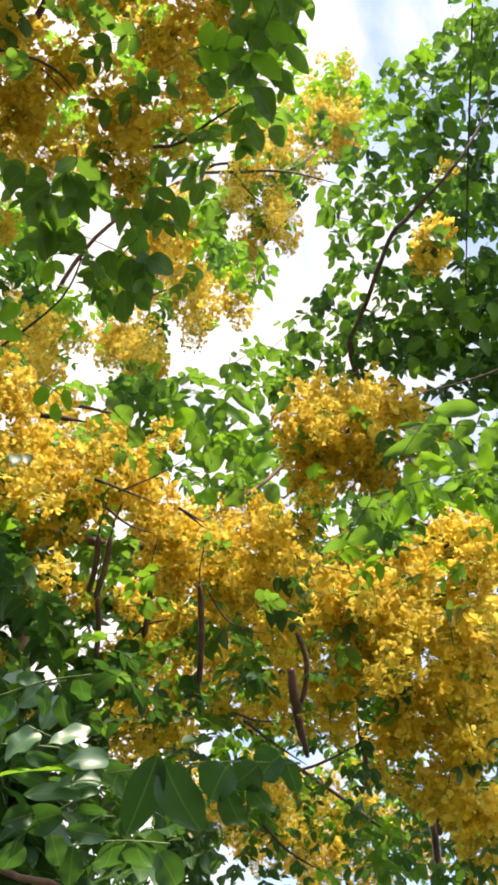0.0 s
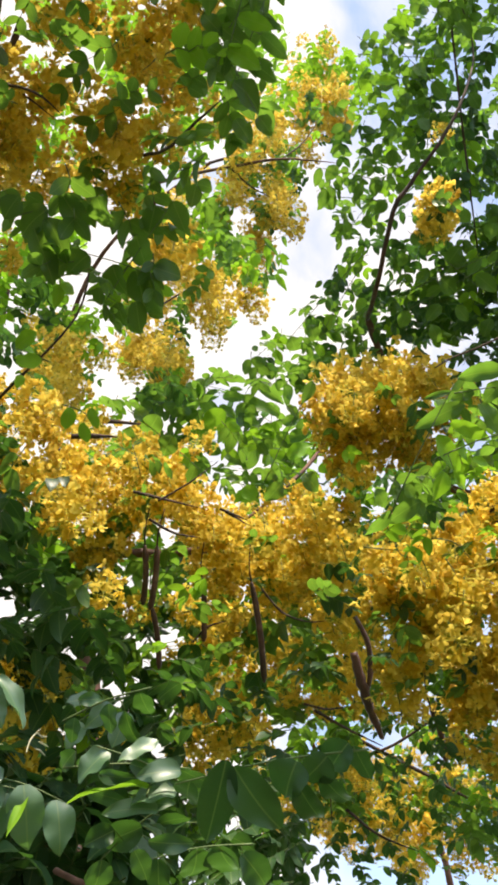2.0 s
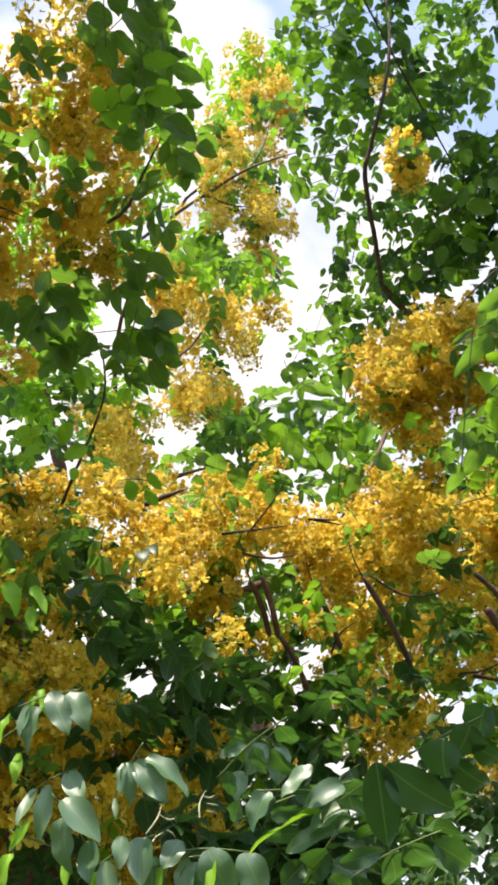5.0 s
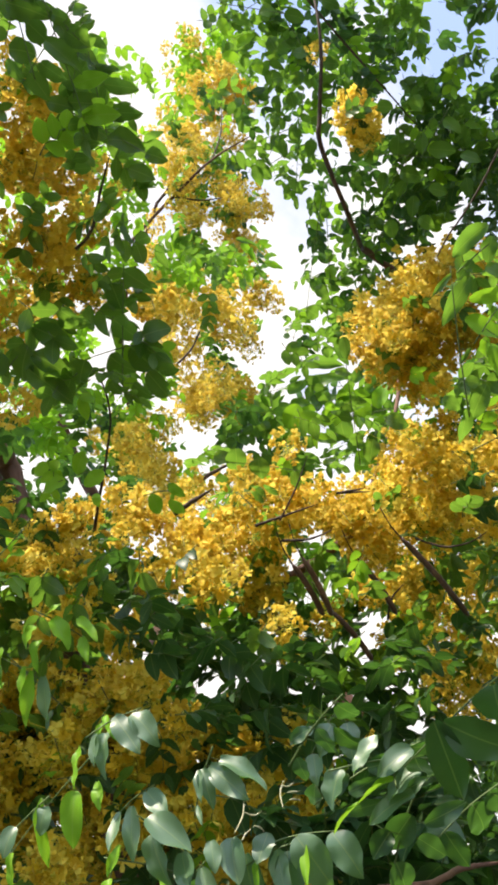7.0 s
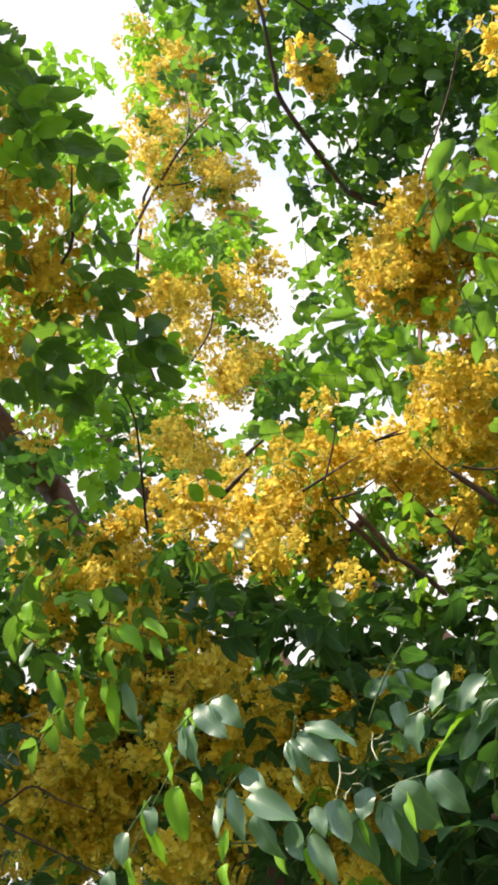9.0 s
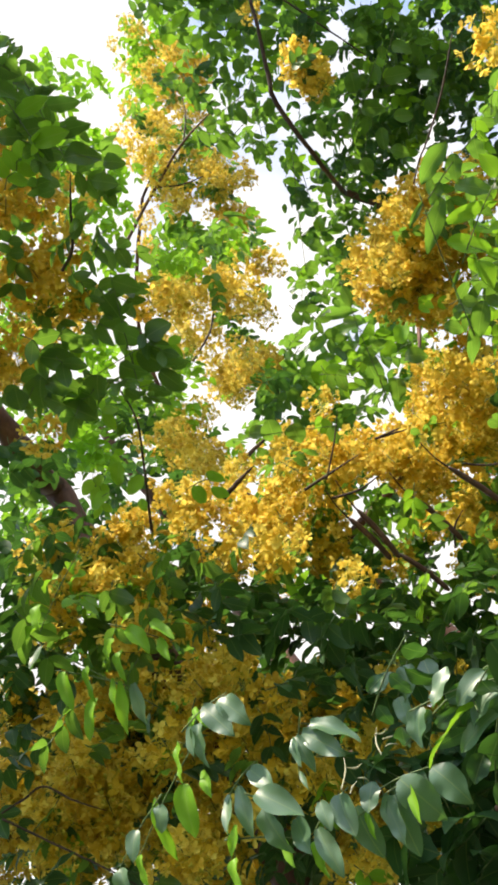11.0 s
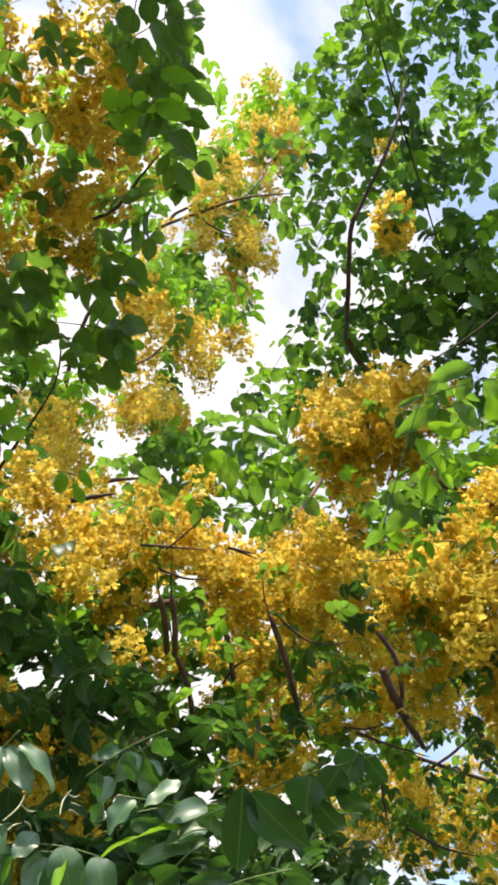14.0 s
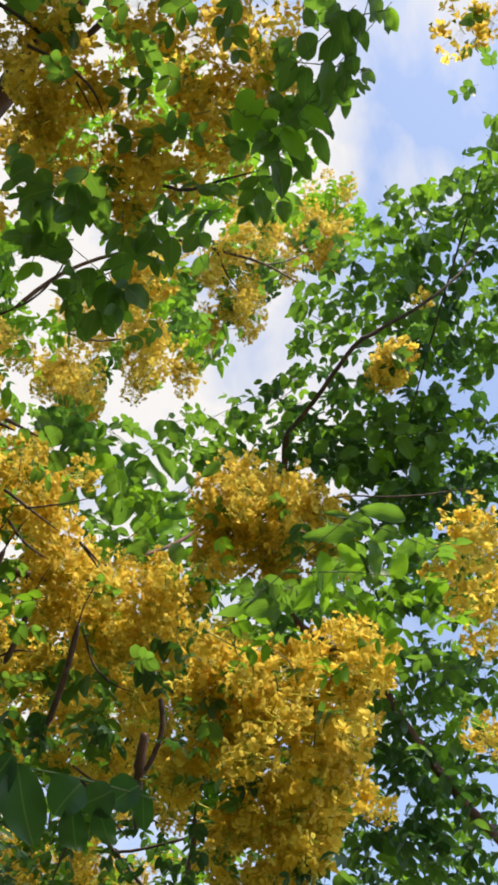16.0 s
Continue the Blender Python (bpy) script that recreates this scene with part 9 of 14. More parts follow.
leaflets(side_tree, "green", ((0.481, 1.586, 4.395), (0.457, 1.619, 4.363), (-0.30, -0.71, -0.46), 0.051),
         ((0.438, 1.567, 4.414), (0.414, 1.603, 4.376), (0.08, -0.71, -0.46), 0.040),
         ((0.274, 1.770, 4.212), (0.253, 1.804, 4.195), (0.16, -0.71, -0.46), 0.018),
         ((0.289, 1.704, 4.277), (0.319, 1.702, 4.293), (0.29, -0.71, -0.46), 0.021),
         ((0.361, 1.724, 4.258), (0.370, 1.760, 4.230), (-0.36, -0.71, -0.46), 0.043),
         ((0.498, 1.666, 4.315), (0.466, 1.694, 4.306), (0.13, -0.71, -0.46), 0.043),
         ((0.470, 1.702, 4.280), (0.520, 1.687, 4.281), (-0.50, -0.71, -0.46), 0.040),
         ((0.398, 1.743, 4.239), (0.408, 1.779, 4.198), (0.48, -0.71, -0.46), 0.046))
leaflets(side_tree, "green", ((0.196, 1.855, 4.127), (0.169, 1.870, 4.116), (0.21, -0.71, -0.46), 0.021),
         ((0.151, 1.887, 4.095), (0.186, 1.890, 4.090), (-0.10, -0.71, -0.46), 0.018),
         ((0.243, 1.865, 4.117), (0.217, 1.888, 4.114), (0.06, -0.71, -0.46), 0.027),
         ((0.325, 1.827, 4.155), (0.304, 1.856, 4.139), (0.03, -0.71, -0.46), 0.040),
         ((0.361, 1.846, 4.136), (0.382, 1.873, 4.117), (-0.20, -0.71, -0.46), 0.038),
         ((0.071, 1.972, 4.011), (0.087, 2.011, 3.982), (0.10, -0.71, -0.46), 0.054),
         ((0.136, 1.949, 4.034), (0.154, 1.979, 3.987), (0.38, -0.71, -0.46), 0.048))
leaflets(side_tree, "sunlit", ((0.252, 1.824, 4.158), (0.279, 1.869, 4.118), (0.47, -0.71, -0.46), 0.038),
         ((0.325, 1.910, 4.072), (0.285, 1.929, 4.052), (-0.24, -0.71, -0.46), 0.046),
         ((0.216, 1.936, 4.047), (0.189, 1.960, 4.012), (-0.40, -0.71, -0.46), 0.048),
         ((0.144, 2.001, 3.982), (0.182, 2.024, 3.968), (0.34, -0.71, -0.46), 0.040))
leaflets(side_tree, "green", ((-0.019, 2.260, 4.429), (-0.005, 2.279, 4.397), (0.37, -0.71, -0.46), 0.027),
         ((0.019, 2.254, 4.435), (0.039, 2.272, 4.413), (-0.39, -0.71, -0.46), 0.022),
         ((0.027, 2.284, 4.405), (0.046, 2.320, 4.379), (-0.00, -0.71, -0.46), 0.018),
         ((-0.006, 2.302, 4.388), (0.019, 2.315, 4.384), (-0.20, -0.71, -0.46), 0.028),
         ((0.023, 2.323, 4.367), (0.016, 2.341, 4.340), (0.08, -0.71, -0.46), 0.025),
         ((-0.002, 2.359, 4.331), (0.018, 2.382, 4.291), (0.29, -0.71, -0.46), 0.022),
         ((-0.044, 2.368, 4.322), (-0.043, 2.380, 4.298), (0.09, -0.71, -0.46), 0.014),
         ((-0.091, 2.346, 4.344), (-0.087, 2.368, 4.321), (-0.46, -0.71, -0.46), 0.013),
         ((-0.048, 2.311, 4.379), (-0.070, 2.298, 4.397), (0.02, -0.71, -0.46), 0.028))
leaflets(side_tree, "green", ((0.520, 1.717, 4.052), (0.512, 1.761, 4.028), (-0.12, -0.71, -0.46), 0.051),
         ((0.612, 1.736, 4.034), (0.568, 1.765, 3.990), (0.28, -0.71, -0.46), 0.056),
         ((0.669, 1.766, 4.004), (0.628, 1.805, 3.984), (-0.50, -0.71, -0.46), 0.056),
         ((0.544, 1.796, 3.974), (0.588, 1.825, 3.929), (-0.09, -0.71, -0.46), 0.056),
         ((0.531, 1.852, 3.918), (0.481, 1.887, 3.892), (-0.32, -0.71, -0.46), 0.056),
         ((0.652, 1.801, 3.970), (0.707, 1.840, 3.926), (-0.32, -0.71, -0.46), 0.061),
         ((0.475, 1.693, 4.077), (0.508, 1.712, 4.052), (0.18, -0.71, -0.46), 0.059))
leaflets(side_tree, "green", ((0.512, 1.773, 3.998), (0.464, 1.811, 3.978), (0.15, -0.71, -0.46), 0.038),
         ((0.538, 1.816, 3.955), (0.490, 1.831, 3.945), (0.29, -0.71, -0.46), 0.036),
         ((0.496, 1.894, 3.877), (0.519, 1.928, 3.832), (0.13, -0.71, -0.46), 0.045),
         ((0.721, 1.759, 4.011), (0.690, 1.780, 3.996), (0.14, -0.71, -0.46), 0.030),
         ((0.448, 1.732, 4.038), (0.422, 1.759, 4.011), (0.09, -0.71, -0.46), 0.038))
leaflets(side_tree, "green", ((0.738, 1.776, 3.994), (0.756, 1.814, 3.944), (0.25, -0.71, -0.46), 0.054),
         ((0.576, 1.862, 3.909), (0.617, 1.904, 3.887), (0.21, -0.71, -0.46), 0.056),
         ((0.676, 1.899, 3.872), (0.639, 1.924, 3.833), (-0.46, -0.71, -0.46), 0.052),
         ((0.707, 1.855, 3.916), (0.742, 1.883, 3.870), (0.49, -0.71, -0.46), 0.056),
         ((0.430, 1.855, 3.916), (0.405, 1.893, 3.882), (0.32, -0.71, -0.46), 0.056),
         ((0.724, 1.695, 4.074), (0.700, 1.733, 4.041), (-0.43, -0.71, -0.46), 0.056),
         ((0.621, 1.659, 4.111), (0.662, 1.692, 4.093), (-0.49, -0.71, -0.46), 0.051))
leaflets(side_tree, "sunlit", ((0.514, 1.299, 4.680), (0.597, 1.315, 4.682), (-0.20, -0.71, -0.46), 0.035),
         ((0.452, 1.429, 4.551), (0.528, 1.418, 4.547), (0.40, -0.71, -0.46), 0.035),
         ((0.470, 1.475, 4.505), (0.453, 1.505, 4.461), (-0.10, -0.71, -0.46), 0.048),
         ((0.474, 1.354, 4.625), (0.453, 1.383, 4.580), (0.26, -0.71, -0.46), 0.046),
         ((0.405, 1.421, 4.559), (0.438, 1.440, 4.524), (-0.43, -0.71, -0.46), 0.040),
         ((0.652, 1.260, 4.719), (0.690, 1.276, 4.692), (0.36, -0.71, -0.46), 0.040),
         ((0.765, 1.416, 4.564), (0.748, 1.443, 4.534), (-0.18, -0.71, -0.46), 0.030))
leaflets(side_tree, "green", ((0.525, 1.322, 4.657), (0.589, 1.334, 4.641), (0.05, -0.71, -0.46), 0.040),
         ((0.543, 1.344, 4.636), (0.612, 1.358, 4.615), (0.45, -0.71, -0.46), 0.048),
         ((0.503, 1.373, 4.606), (0.544, 1.411, 4.583), (-0.02, -0.71, -0.46), 0.043),
         ((0.547, 1.462, 4.518), (0.534, 1.494, 4.473), (-0.26, -0.71, -0.46), 0.054),
         ((0.576, 1.406, 4.574), (0.623, 1.427, 4.545), (0.34, -0.71, -0.46), 0.059),
         ((0.648, 1.367, 4.613), (0.686, 1.400, 4.594), (0.39, -0.71, -0.46), 0.054),
         ((0.630, 1.449, 4.531), (0.669, 1.487, 4.487), (-0.13, -0.71, -0.46), 0.059))
leaflets(side_tree, "green", ((0.467, 1.534, 4.446), (0.503, 1.555, 4.441), (-0.40, -0.71, -0.46), 0.048),
         ((0.739, 1.321, 4.659), (0.773, 1.359, 4.615), (-0.06, -0.71, -0.46), 0.056),
         ((0.685, 1.277, 4.702), (0.718, 1.307, 4.660), (-0.32, -0.71, -0.46), 0.059),
         ((0.572, 1.524, 4.456), (0.602, 1.547, 4.418), (0.37, -0.71, -0.46), 0.059),
         ((0.543, 1.563, 4.418), (0.511, 1.593, 4.393), (0.05, -0.71, -0.46), 0.048),
         ((0.743, 1.485, 4.495), (0.770, 1.523, 4.457), (0.02, -0.71, -0.46), 0.059),
         ((0.616, 1.588, 4.392), (0.654, 1.612, 4.356), (-0.10, -0.71, -0.46), 0.059))
leaflets(side_tree, "green", ((0.407, 1.159, 2.845), (0.319, 1.162, 2.865), (0.32, -0.71, -0.46), 0.036),
         ((0.328, 1.192, 2.812), (0.235, 1.205, 2.785), (0.06, -0.71, -0.46), 0.036),
         ((0.358, 1.195, 2.810), (0.387, 1.228, 2.759), (0.41, -0.71, -0.46), 0.042),
         ((0.399, 1.173, 2.831), (0.357, 1.197, 2.814), (-0.33, -0.71, -0.46), 0.036),
         ((0.348, 1.179, 2.825), (0.306, 1.187, 2.821), (0.33, -0.71, -0.46), 0.028),
         ((0.437, 1.182, 2.822), (0.412, 1.217, 2.815), (-0.39, -0.71, -0.46), 0.040))
leaflets(side_tree, "sunlit", ((0.298, 1.198, 2.778), (0.370, 1.225, 2.743), (-0.34, -0.71, -0.46), 0.031),
         ((0.269, 1.213, 2.763), (0.312, 1.270, 2.723), (0.49, -0.71, -0.46), 0.045),
         ((0.405, 1.218, 2.758), (0.420, 1.175, 2.776), (0.26, -0.71, -0.46), 0.035),
         ((0.326, 1.246, 2.730), (0.356, 1.254, 2.717), (0.35, -0.71, -0.46), 0.018),
         ((0.279, 1.246, 2.730), (0.245, 1.272, 2.720), (-0.49, -0.71, -0.46), 0.022),
         ((0.275, 1.257, 2.719), (0.252, 1.278, 2.673), (0.43, -0.71, -0.46), 0.035),
         ((0.292, 1.257, 2.719), (0.314, 1.300, 2.699), (-0.05, -0.71, -0.46), 0.020))
leaflets(side_tree, "green", ((0.223, 1.274, 2.674), (0.160, 1.286, 2.651), (-0.17, -0.71, -0.46), 0.037),
         ((0.153, 1.252, 2.696), (0.170, 1.275, 2.670), (0.28, -0.71, -0.46), 0.027),
         ((0.172, 1.280, 2.669), (0.122, 1.325, 2.644), (0.50, -0.71, -0.46), 0.027),
         ((0.201, 1.253, 2.695), (0.222, 1.276, 2.684), (0.36, -0.71, -0.46), 0.029),
         ((0.244, 1.229, 2.719), (0.210, 1.240, 2.719), (-0.31, -0.71, -0.46), 0.012),
         ((0.301, 1.147, 2.800), (0.252, 1.151, 2.796), (0.08, -0.71, -0.46), 0.016),
         ((0.194, 1.251, 2.697), (0.173, 1.255, 2.682), (0.07, -0.71, -0.46), 0.021))
leaflets(far_tree, "sunlit", ((0.068, 2.349, 4.906), (0.122, 2.358, 4.919), (-0.30, -0.71, -0.46), 0.028),
         ((0.063, 2.355, 4.899), (0.098, 2.397, 4.835), (-0.13, -0.71, -0.46), 0.033),
         ((-0.026, 2.330, 4.924), (-0.030, 2.389, 4.866), (0.48, -0.71, -0.46), 0.042),
         ((0.042, 2.267, 4.987), (0.047, 2.307, 4.938), (0.18, -0.71, -0.46), 0.037),
         ((0.059, 2.297, 4.957), (0.023, 2.338, 4.907), (-0.35, -0.71, -0.46), 0.033),
         ((-0.002, 2.289, 4.965), (-0.009, 2.322, 4.920), (0.33, -0.71, -0.46), 0.037))
leaflets(far_tree, "green", ((0.016, 2.347, 4.907), (0.023, 2.400, 4.843), (0.41, -0.71, -0.46), 0.033),
         ((0.035, 2.247, 5.006), (0.089, 2.291, 4.944), (0.40, -0.71, -0.46), 0.028),
         ((0.115, 2.247, 5.006), (0.124, 2.269, 4.964), (-0.06, -0.71, -0.46), 0.021),
         ((-0.084, 2.239, 5.015), (-0.075, 2.278, 4.977), (-0.35, -0.71, -0.46), 0.042),
         ((-0.105, 2.264, 4.990), (-0.134, 2.295, 4.961), (-0.13, -0.71, -0.46), 0.033),
         ((-0.049, 2.349, 4.906), (-0.084, 2.369, 4.875), (-0.28, -0.71, -0.46), 0.042),
         ((-0.143, 2.299, 4.955), (-0.191, 2.325, 4.952), (-0.18, -0.71, -0.46), 0.037))
leaflets(over_tree, "green", ((0.120, 0.738, 3.616), (0.125, 0.768, 3.582), (-0.42, -0.71, -0.46), 0.027),
         ((0.081, 0.740, 3.614), (0.098, 0.783, 3.575), (0.35, -0.71, -0.46), 0.034),
         ((0.072, 0.789, 3.566), (0.133, 0.804, 3.579), (-0.24, -0.71, -0.46), 0.023),
         ((0.077, 0.806, 3.548), (0.119, 0.837, 3.497), (-0.39, -0.71, -0.46), 0.039),
         ((0.033, 0.831, 3.524), (0.095, 0.874, 3.477), (-0.48, -0.71, -0.46), 0.046),
         ((0.008, 0.868, 3.487), (0.069, 0.900, 3.442), (0.36, -0.71, -0.46), 0.053))
leaflets(over_tree, "green", ((-0.003, 0.787, 3.568), (0.059, 0.836, 3.536), (-0.21, -0.71, -0.46), 0.053),
         ((0.019, 0.755, 3.600), (0.058, 0.782, 3.545), (-0.42, -0.71, -0.46), 0.046),
         ((0.001, 0.920, 3.435), (0.028, 0.947, 3.385), (0.16, -0.71, -0.46), 0.048),
         ((0.047, 0.921, 3.434), (0.071, 0.939, 3.396), (0.03, -0.71, -0.46), 0.037),
         ((-0.015, 0.827, 3.527), (0.024, 0.869, 3.505), (0.10, -0.71, -0.46), 0.046),
         ((-0.035, 0.764, 3.590), (-0.001, 0.793, 3.549), (-0.05, -0.71, -0.46), 0.046))
leaf_clump(near_tree, -0.75, 1.94, 2.97, 0.071, 0.063, 0.12, 2, "deep", 55)
leaf_clump(near_tree, -0.73, 2.12, 3.03, 0.076, 0.067, 0.13, 3, "deep", 55)
leaf_clump(near_tree, -0.88, 2.02, 2.97, 0.073, 0.065, 0.13, 2, "deep", 55)
leaf_clump(near_tree, -0.77, 2.11, 2.90, 0.073, 0.064, 0.12, 2, "deep", 55)
leaf_clump(near_tree, -0.66, 1.97, 2.66, 0.064, 0.057, 0.11, 2, "deep", 55)
leaf_clump(near_tree, -0.62, 2.15, 2.61, 0.066, 0.059, 0.11, 2, "deep", 55)
leaf_clump(near_tree, -0.83, 2.22, 2.63, 0.069, 0.061, 0.12, 2, "deep", 55)
leaf_clump(near_tree, -0.73, 2.17, 2.59, 0.067, 0.059, 0.12, 2, "deep", 55)
leaf_clump(near_tree, -0.83, 2.04, 2.54, 0.064, 0.057, 0.11, 2, "deep", 55)
leaf_clump(near_tree, -0.85, 2.24, 2.53, 0.068, 0.060, 0.12, 2, "deep", 55)
flower_clump(near_tree, -0.91, 1.98, 2.75, 0.076, 0.068, 0.11, 3, "yellow", 55)
flower_clump(near_tree, -0.84, 2.13, 2.74, 0.079, 0.070, 0.11, 4, "yellow", 55)
flower_clump(near_tree, -0.81, 2.25, 2.69, 0.080, 0.071, 0.11, 4, "yellow", 55)
flower_clump(near_tree, -0.90, 1.87, 2.59, 0.070, 0.062, 0.10, 3, "yellow", 55)
flower_clump(near_tree, -0.91, 2.04, 2.60, 0.074, 0.066, 0.10, 3, "yellow", 55)
flower_clump(near_tree, -0.85, 2.07, 2.53, 0.073, 0.064, 0.10, 3, "yellow", 55)
leaf_clump(near_tree, -0.79, 1.47, 3.30, 0.052, 0.046, 0.12, 1, "green", 55)
leaf_clump(near_tree, -0.71, 1.48, 3.21, 0.050, 0.045, 0.12, 1, "deep", 55)
leaf_clump(near_tree, -0.71, 1.59, 3.28, 0.053, 0.047, 0.12, 1, "deep", 55)
leaf_clump(near_tree, -0.92, 1.58, 3.33, 0.055, 0.048, 0.13, 1, "green", 55)
leaf_clump(near_tree, -0.81, 1.51, 3.22, 0.051, 0.045, 0.12, 1, "green", 55)
leaf_clump(near_tree, -0.75, 1.54, 3.12, 0.050, 0.044, 0.11, 1, "green", 55)
leaf_clump(near_tree, -0.99, 1.59, 3.31, 0.055, 0.048, 0.13, 1, "green", 55)
leaf_clump(near_tree, -0.92, 1.65, 3.25, 0.054, 0.048, 0.12, 1, "green", 55)
leaf_clump(near_tree, -0.89, 1.69, 3.23, 0.054, 0.048, 0.12, 1, "green", 55)
leaf_clump(near_tree, -1.05, 1.57, 3.24, 0.053, 0.047, 0.12, 1, "green", 55)
leaf_clump(near_tree, -1.03, 1.70, 3.27, 0.056, 0.050, 0.13, 1, "green", 55)
leaf_clump(near_tree, -0.90, 1.64, 3.11, 0.052, 0.046, 0.12, 1, "green", 55)
flower_clump(near_tree, -0.87, 1.45, 3.18, 0.063, 0.056, 0.10, 2, "yellow", 55)
flower_clump(near_tree, -0.83, 1.54, 3.18, 0.064, 0.057, 0.11, 2, "yellow", 55)
flower_clump(near_tree, -0.77, 1.64, 3.15, 0.065, 0.058, 0.11, 2, "yellow", 55)
flower_clump(near_tree, -1.08, 1.61, 3.25, 0.068, 0.060, 0.11, 3, "yellow", 55)
flower_clump(near_tree, -0.92, 1.54, 3.08, 0.063, 0.056, 0.10, 2, "yellow", 55)
flower_clump(near_tree, -0.96, 1.74, 3.15, 0.068, 0.060, 0.11, 3, "yellow", 55)

# paired leaflets of the bough overhead, dark against the open sky
leaflets(over_tree, "green", ((-0.034, 0.671, 3.513), (-0.030, 0.623, 3.536), (-0.15, -0.62, -0.50), 0.030),
         ((0.014, 0.662, 3.520), (0.010, 0.621, 3.549), (0.00, -0.62, -0.42), 0.030),
         ((0.048, 0.653, 3.525), (0.060, 0.605, 3.545), (0.15, -0.62, -0.50), 0.034),
         ((0.091, 0.647, 3.517), (0.097, 0.620, 3.533), (-0.15, -0.62, -0.42), 0.027),
         ((0.121, 0.649, 3.519), (0.151, 0.644, 3.534), (0.00, -0.62, -0.50), 0.020),
         ((-0.033, 0.678, 3.519), (-0.030, 0.719, 3.512), (0.15, -0.62, -0.42), 0.034),
         ((0.007, 0.671, 3.512), (0.025, 0.725, 3.503), (-0.15, -0.62, -0.50), 0.030),
         ((0.052, 0.663, 3.518), (0.074, 0.726, 3.513), (0.00, -0.62, -0.42), 0.030),
         ((0.097, 0.657, 3.522), (0.112, 0.707, 3.511), (0.15, -0.62, -0.50), 0.029),
         ((0.125, 0.655, 3.512), (0.144, 0.667, 3.515), (-0.15, -0.62, -0.42), 0.018))
leaflets(over_tree, "green", ((0.002, 0.602, 3.533), (-0.018, 0.573, 3.549), (-0.15, -0.62, -0.50), 0.036),
         ((0.034, 0.594, 3.539), (0.041, 0.548, 3.567), (0.00, -0.62, -0.42), 0.036),
         ((0.058, 0.585, 3.545), (0.075, 0.617, 3.541), (0.15, -0.62, -0.50), 0.038),
         ((0.073, 0.557, 3.543), (0.103, 0.591, 3.541), (-0.15, -0.62, -0.42), 0.036),
         ((0.103, 0.541, 3.550), (0.126, 0.566, 3.558), (0.00, -0.62, -0.50), 0.030),
         ((0.126, 0.539, 3.553), (0.164, 0.570, 3.548), (0.15, -0.62, -0.42), 0.028))

# the side tree's outer crown, unseen, added to shade the leaves inside it
leaf_clump(side_tree, 1.04, 1.16, 5.27, 0.140, 0.124, 0.17, 4)
leaf_clump(side_tree, 1.23, 1.16, 5.29, 0.141, 0.125, 0.17, 4)
leaf_clump(side_tree, 1.50, 1.19, 5.39, 0.145, 0.128, 0.18, 5, "green")
leaf_clump(side_tree, 1.02, 1.31, 5.06, 0.138, 0.123, 0.17, 4)
leaf_clump(side_tree, 1.29, 1.37, 5.22, 0.145, 0.128, 0.18, 5)
leaf_clump(side_tree, 1.45, 1.31, 5.05, 0.138, 0.122, 0.17, 4)
leaf_clump(side_tree, 1.12, 1.53, 5.02, 0.144, 0.127, 0.18, 4, "deep")
leaf_clump(side_tree, 1.35, 1.49, 4.93, 0.140, 0.124, 0.17, 4, "green")
leaf_clump(side_tree, 1.49, 1.49, 4.92, 0.139, 0.123, 0.17, 4)
leaf_clump(side_tree, 1.10, 1.54, 4.51, 0.129, 0.114, 0.16, 4)
leaf_clump(side_tree, 1.33, 1.62, 4.67, 0.136, 0.121, 0.17, 4)
leaf_clump(side_tree, 1.54, 1.62, 4.68, 0.136, 0.121, 0.17, 4, "green")
leaf_clump(side_tree, 1.13, 1.67, 4.33, 0.128, 0.113, 0.16, 4, "deep")
leaf_clump(side_tree, 1.36, 1.70, 4.37, 0.130, 0.115, 0.16, 4, "green")
leaf_clump(side_tree, 1.60, 1.77, 4.48, 0.135, 0.119, 0.16, 4)
leaf_clump(side_tree, 1.34, 2.03, 4.46, 0.142, 0.126, 0.17, 4, "green")
leaf_clump(side_tree, 1.40, 1.82, 4.16, 0.127, 0.113, 0.16, 4)
leaf_clump(side_tree, 1.70, 2.00, 4.42, 0.140, 0.124, 0.17, 4, "deep")
leaf_clump(side_tree, 1.35, 2.09, 4.15, 0.135, 0.119, 0.16, 4)
leaf_clump(side_tree, 1.61, 2.24, 4.33, 0.144, 0.128, 0.18, 5)
leaf_clump(side_tree, 1.79, 2.22, 4.30, 0.143, 0.126, 0.17, 4)
leaf_clump(side_tree, 1.33, 2.19, 3.92, 0.131, 0.116, 0.16, 4)
leaf_clump(side_tree, 1.55, 2.17, 3.90, 0.130, 0.115, 0.16, 4)
leaf_clump(side_tree, 1.77, 2.22, 3.95, 0.133, 0.117, 0.16, 4)
leaf_clump(side_tree, 1.52, 2.57, 3.97, 0.143, 0.127, 0.17, 4)
leaf_clump(side_tree, 1.57, 2.33, 3.74, 0.130, 0.115, 0.16, 4)
leaf_clump(side_tree, 1.82, 2.39, 3.80, 0.133, 0.118, 0.16, 4, "green")
leaf_clump(side_tree, 1.46, 2.54, 3.63, 0.132, 0.117, 0.16, 4)
leaf_clump(side_tree, 1.87, 2.79, 3.83, 0.146, 0.129, 0.18, 5)
leaf_clump(side_tree, 1.88, 2.59, 3.67, 0.135, 0.120, 0.16, 4)
# one more unseen clump added above for its shade
leaf_clump(over_tree, -0.50, -0.30, 4.65, 0.28, 0.25, 0.2, 10)
leaf_clump(near_tree, -0.38, 2.21, 2.60, 0.051, 0.045, 0.11, 1, "deep")
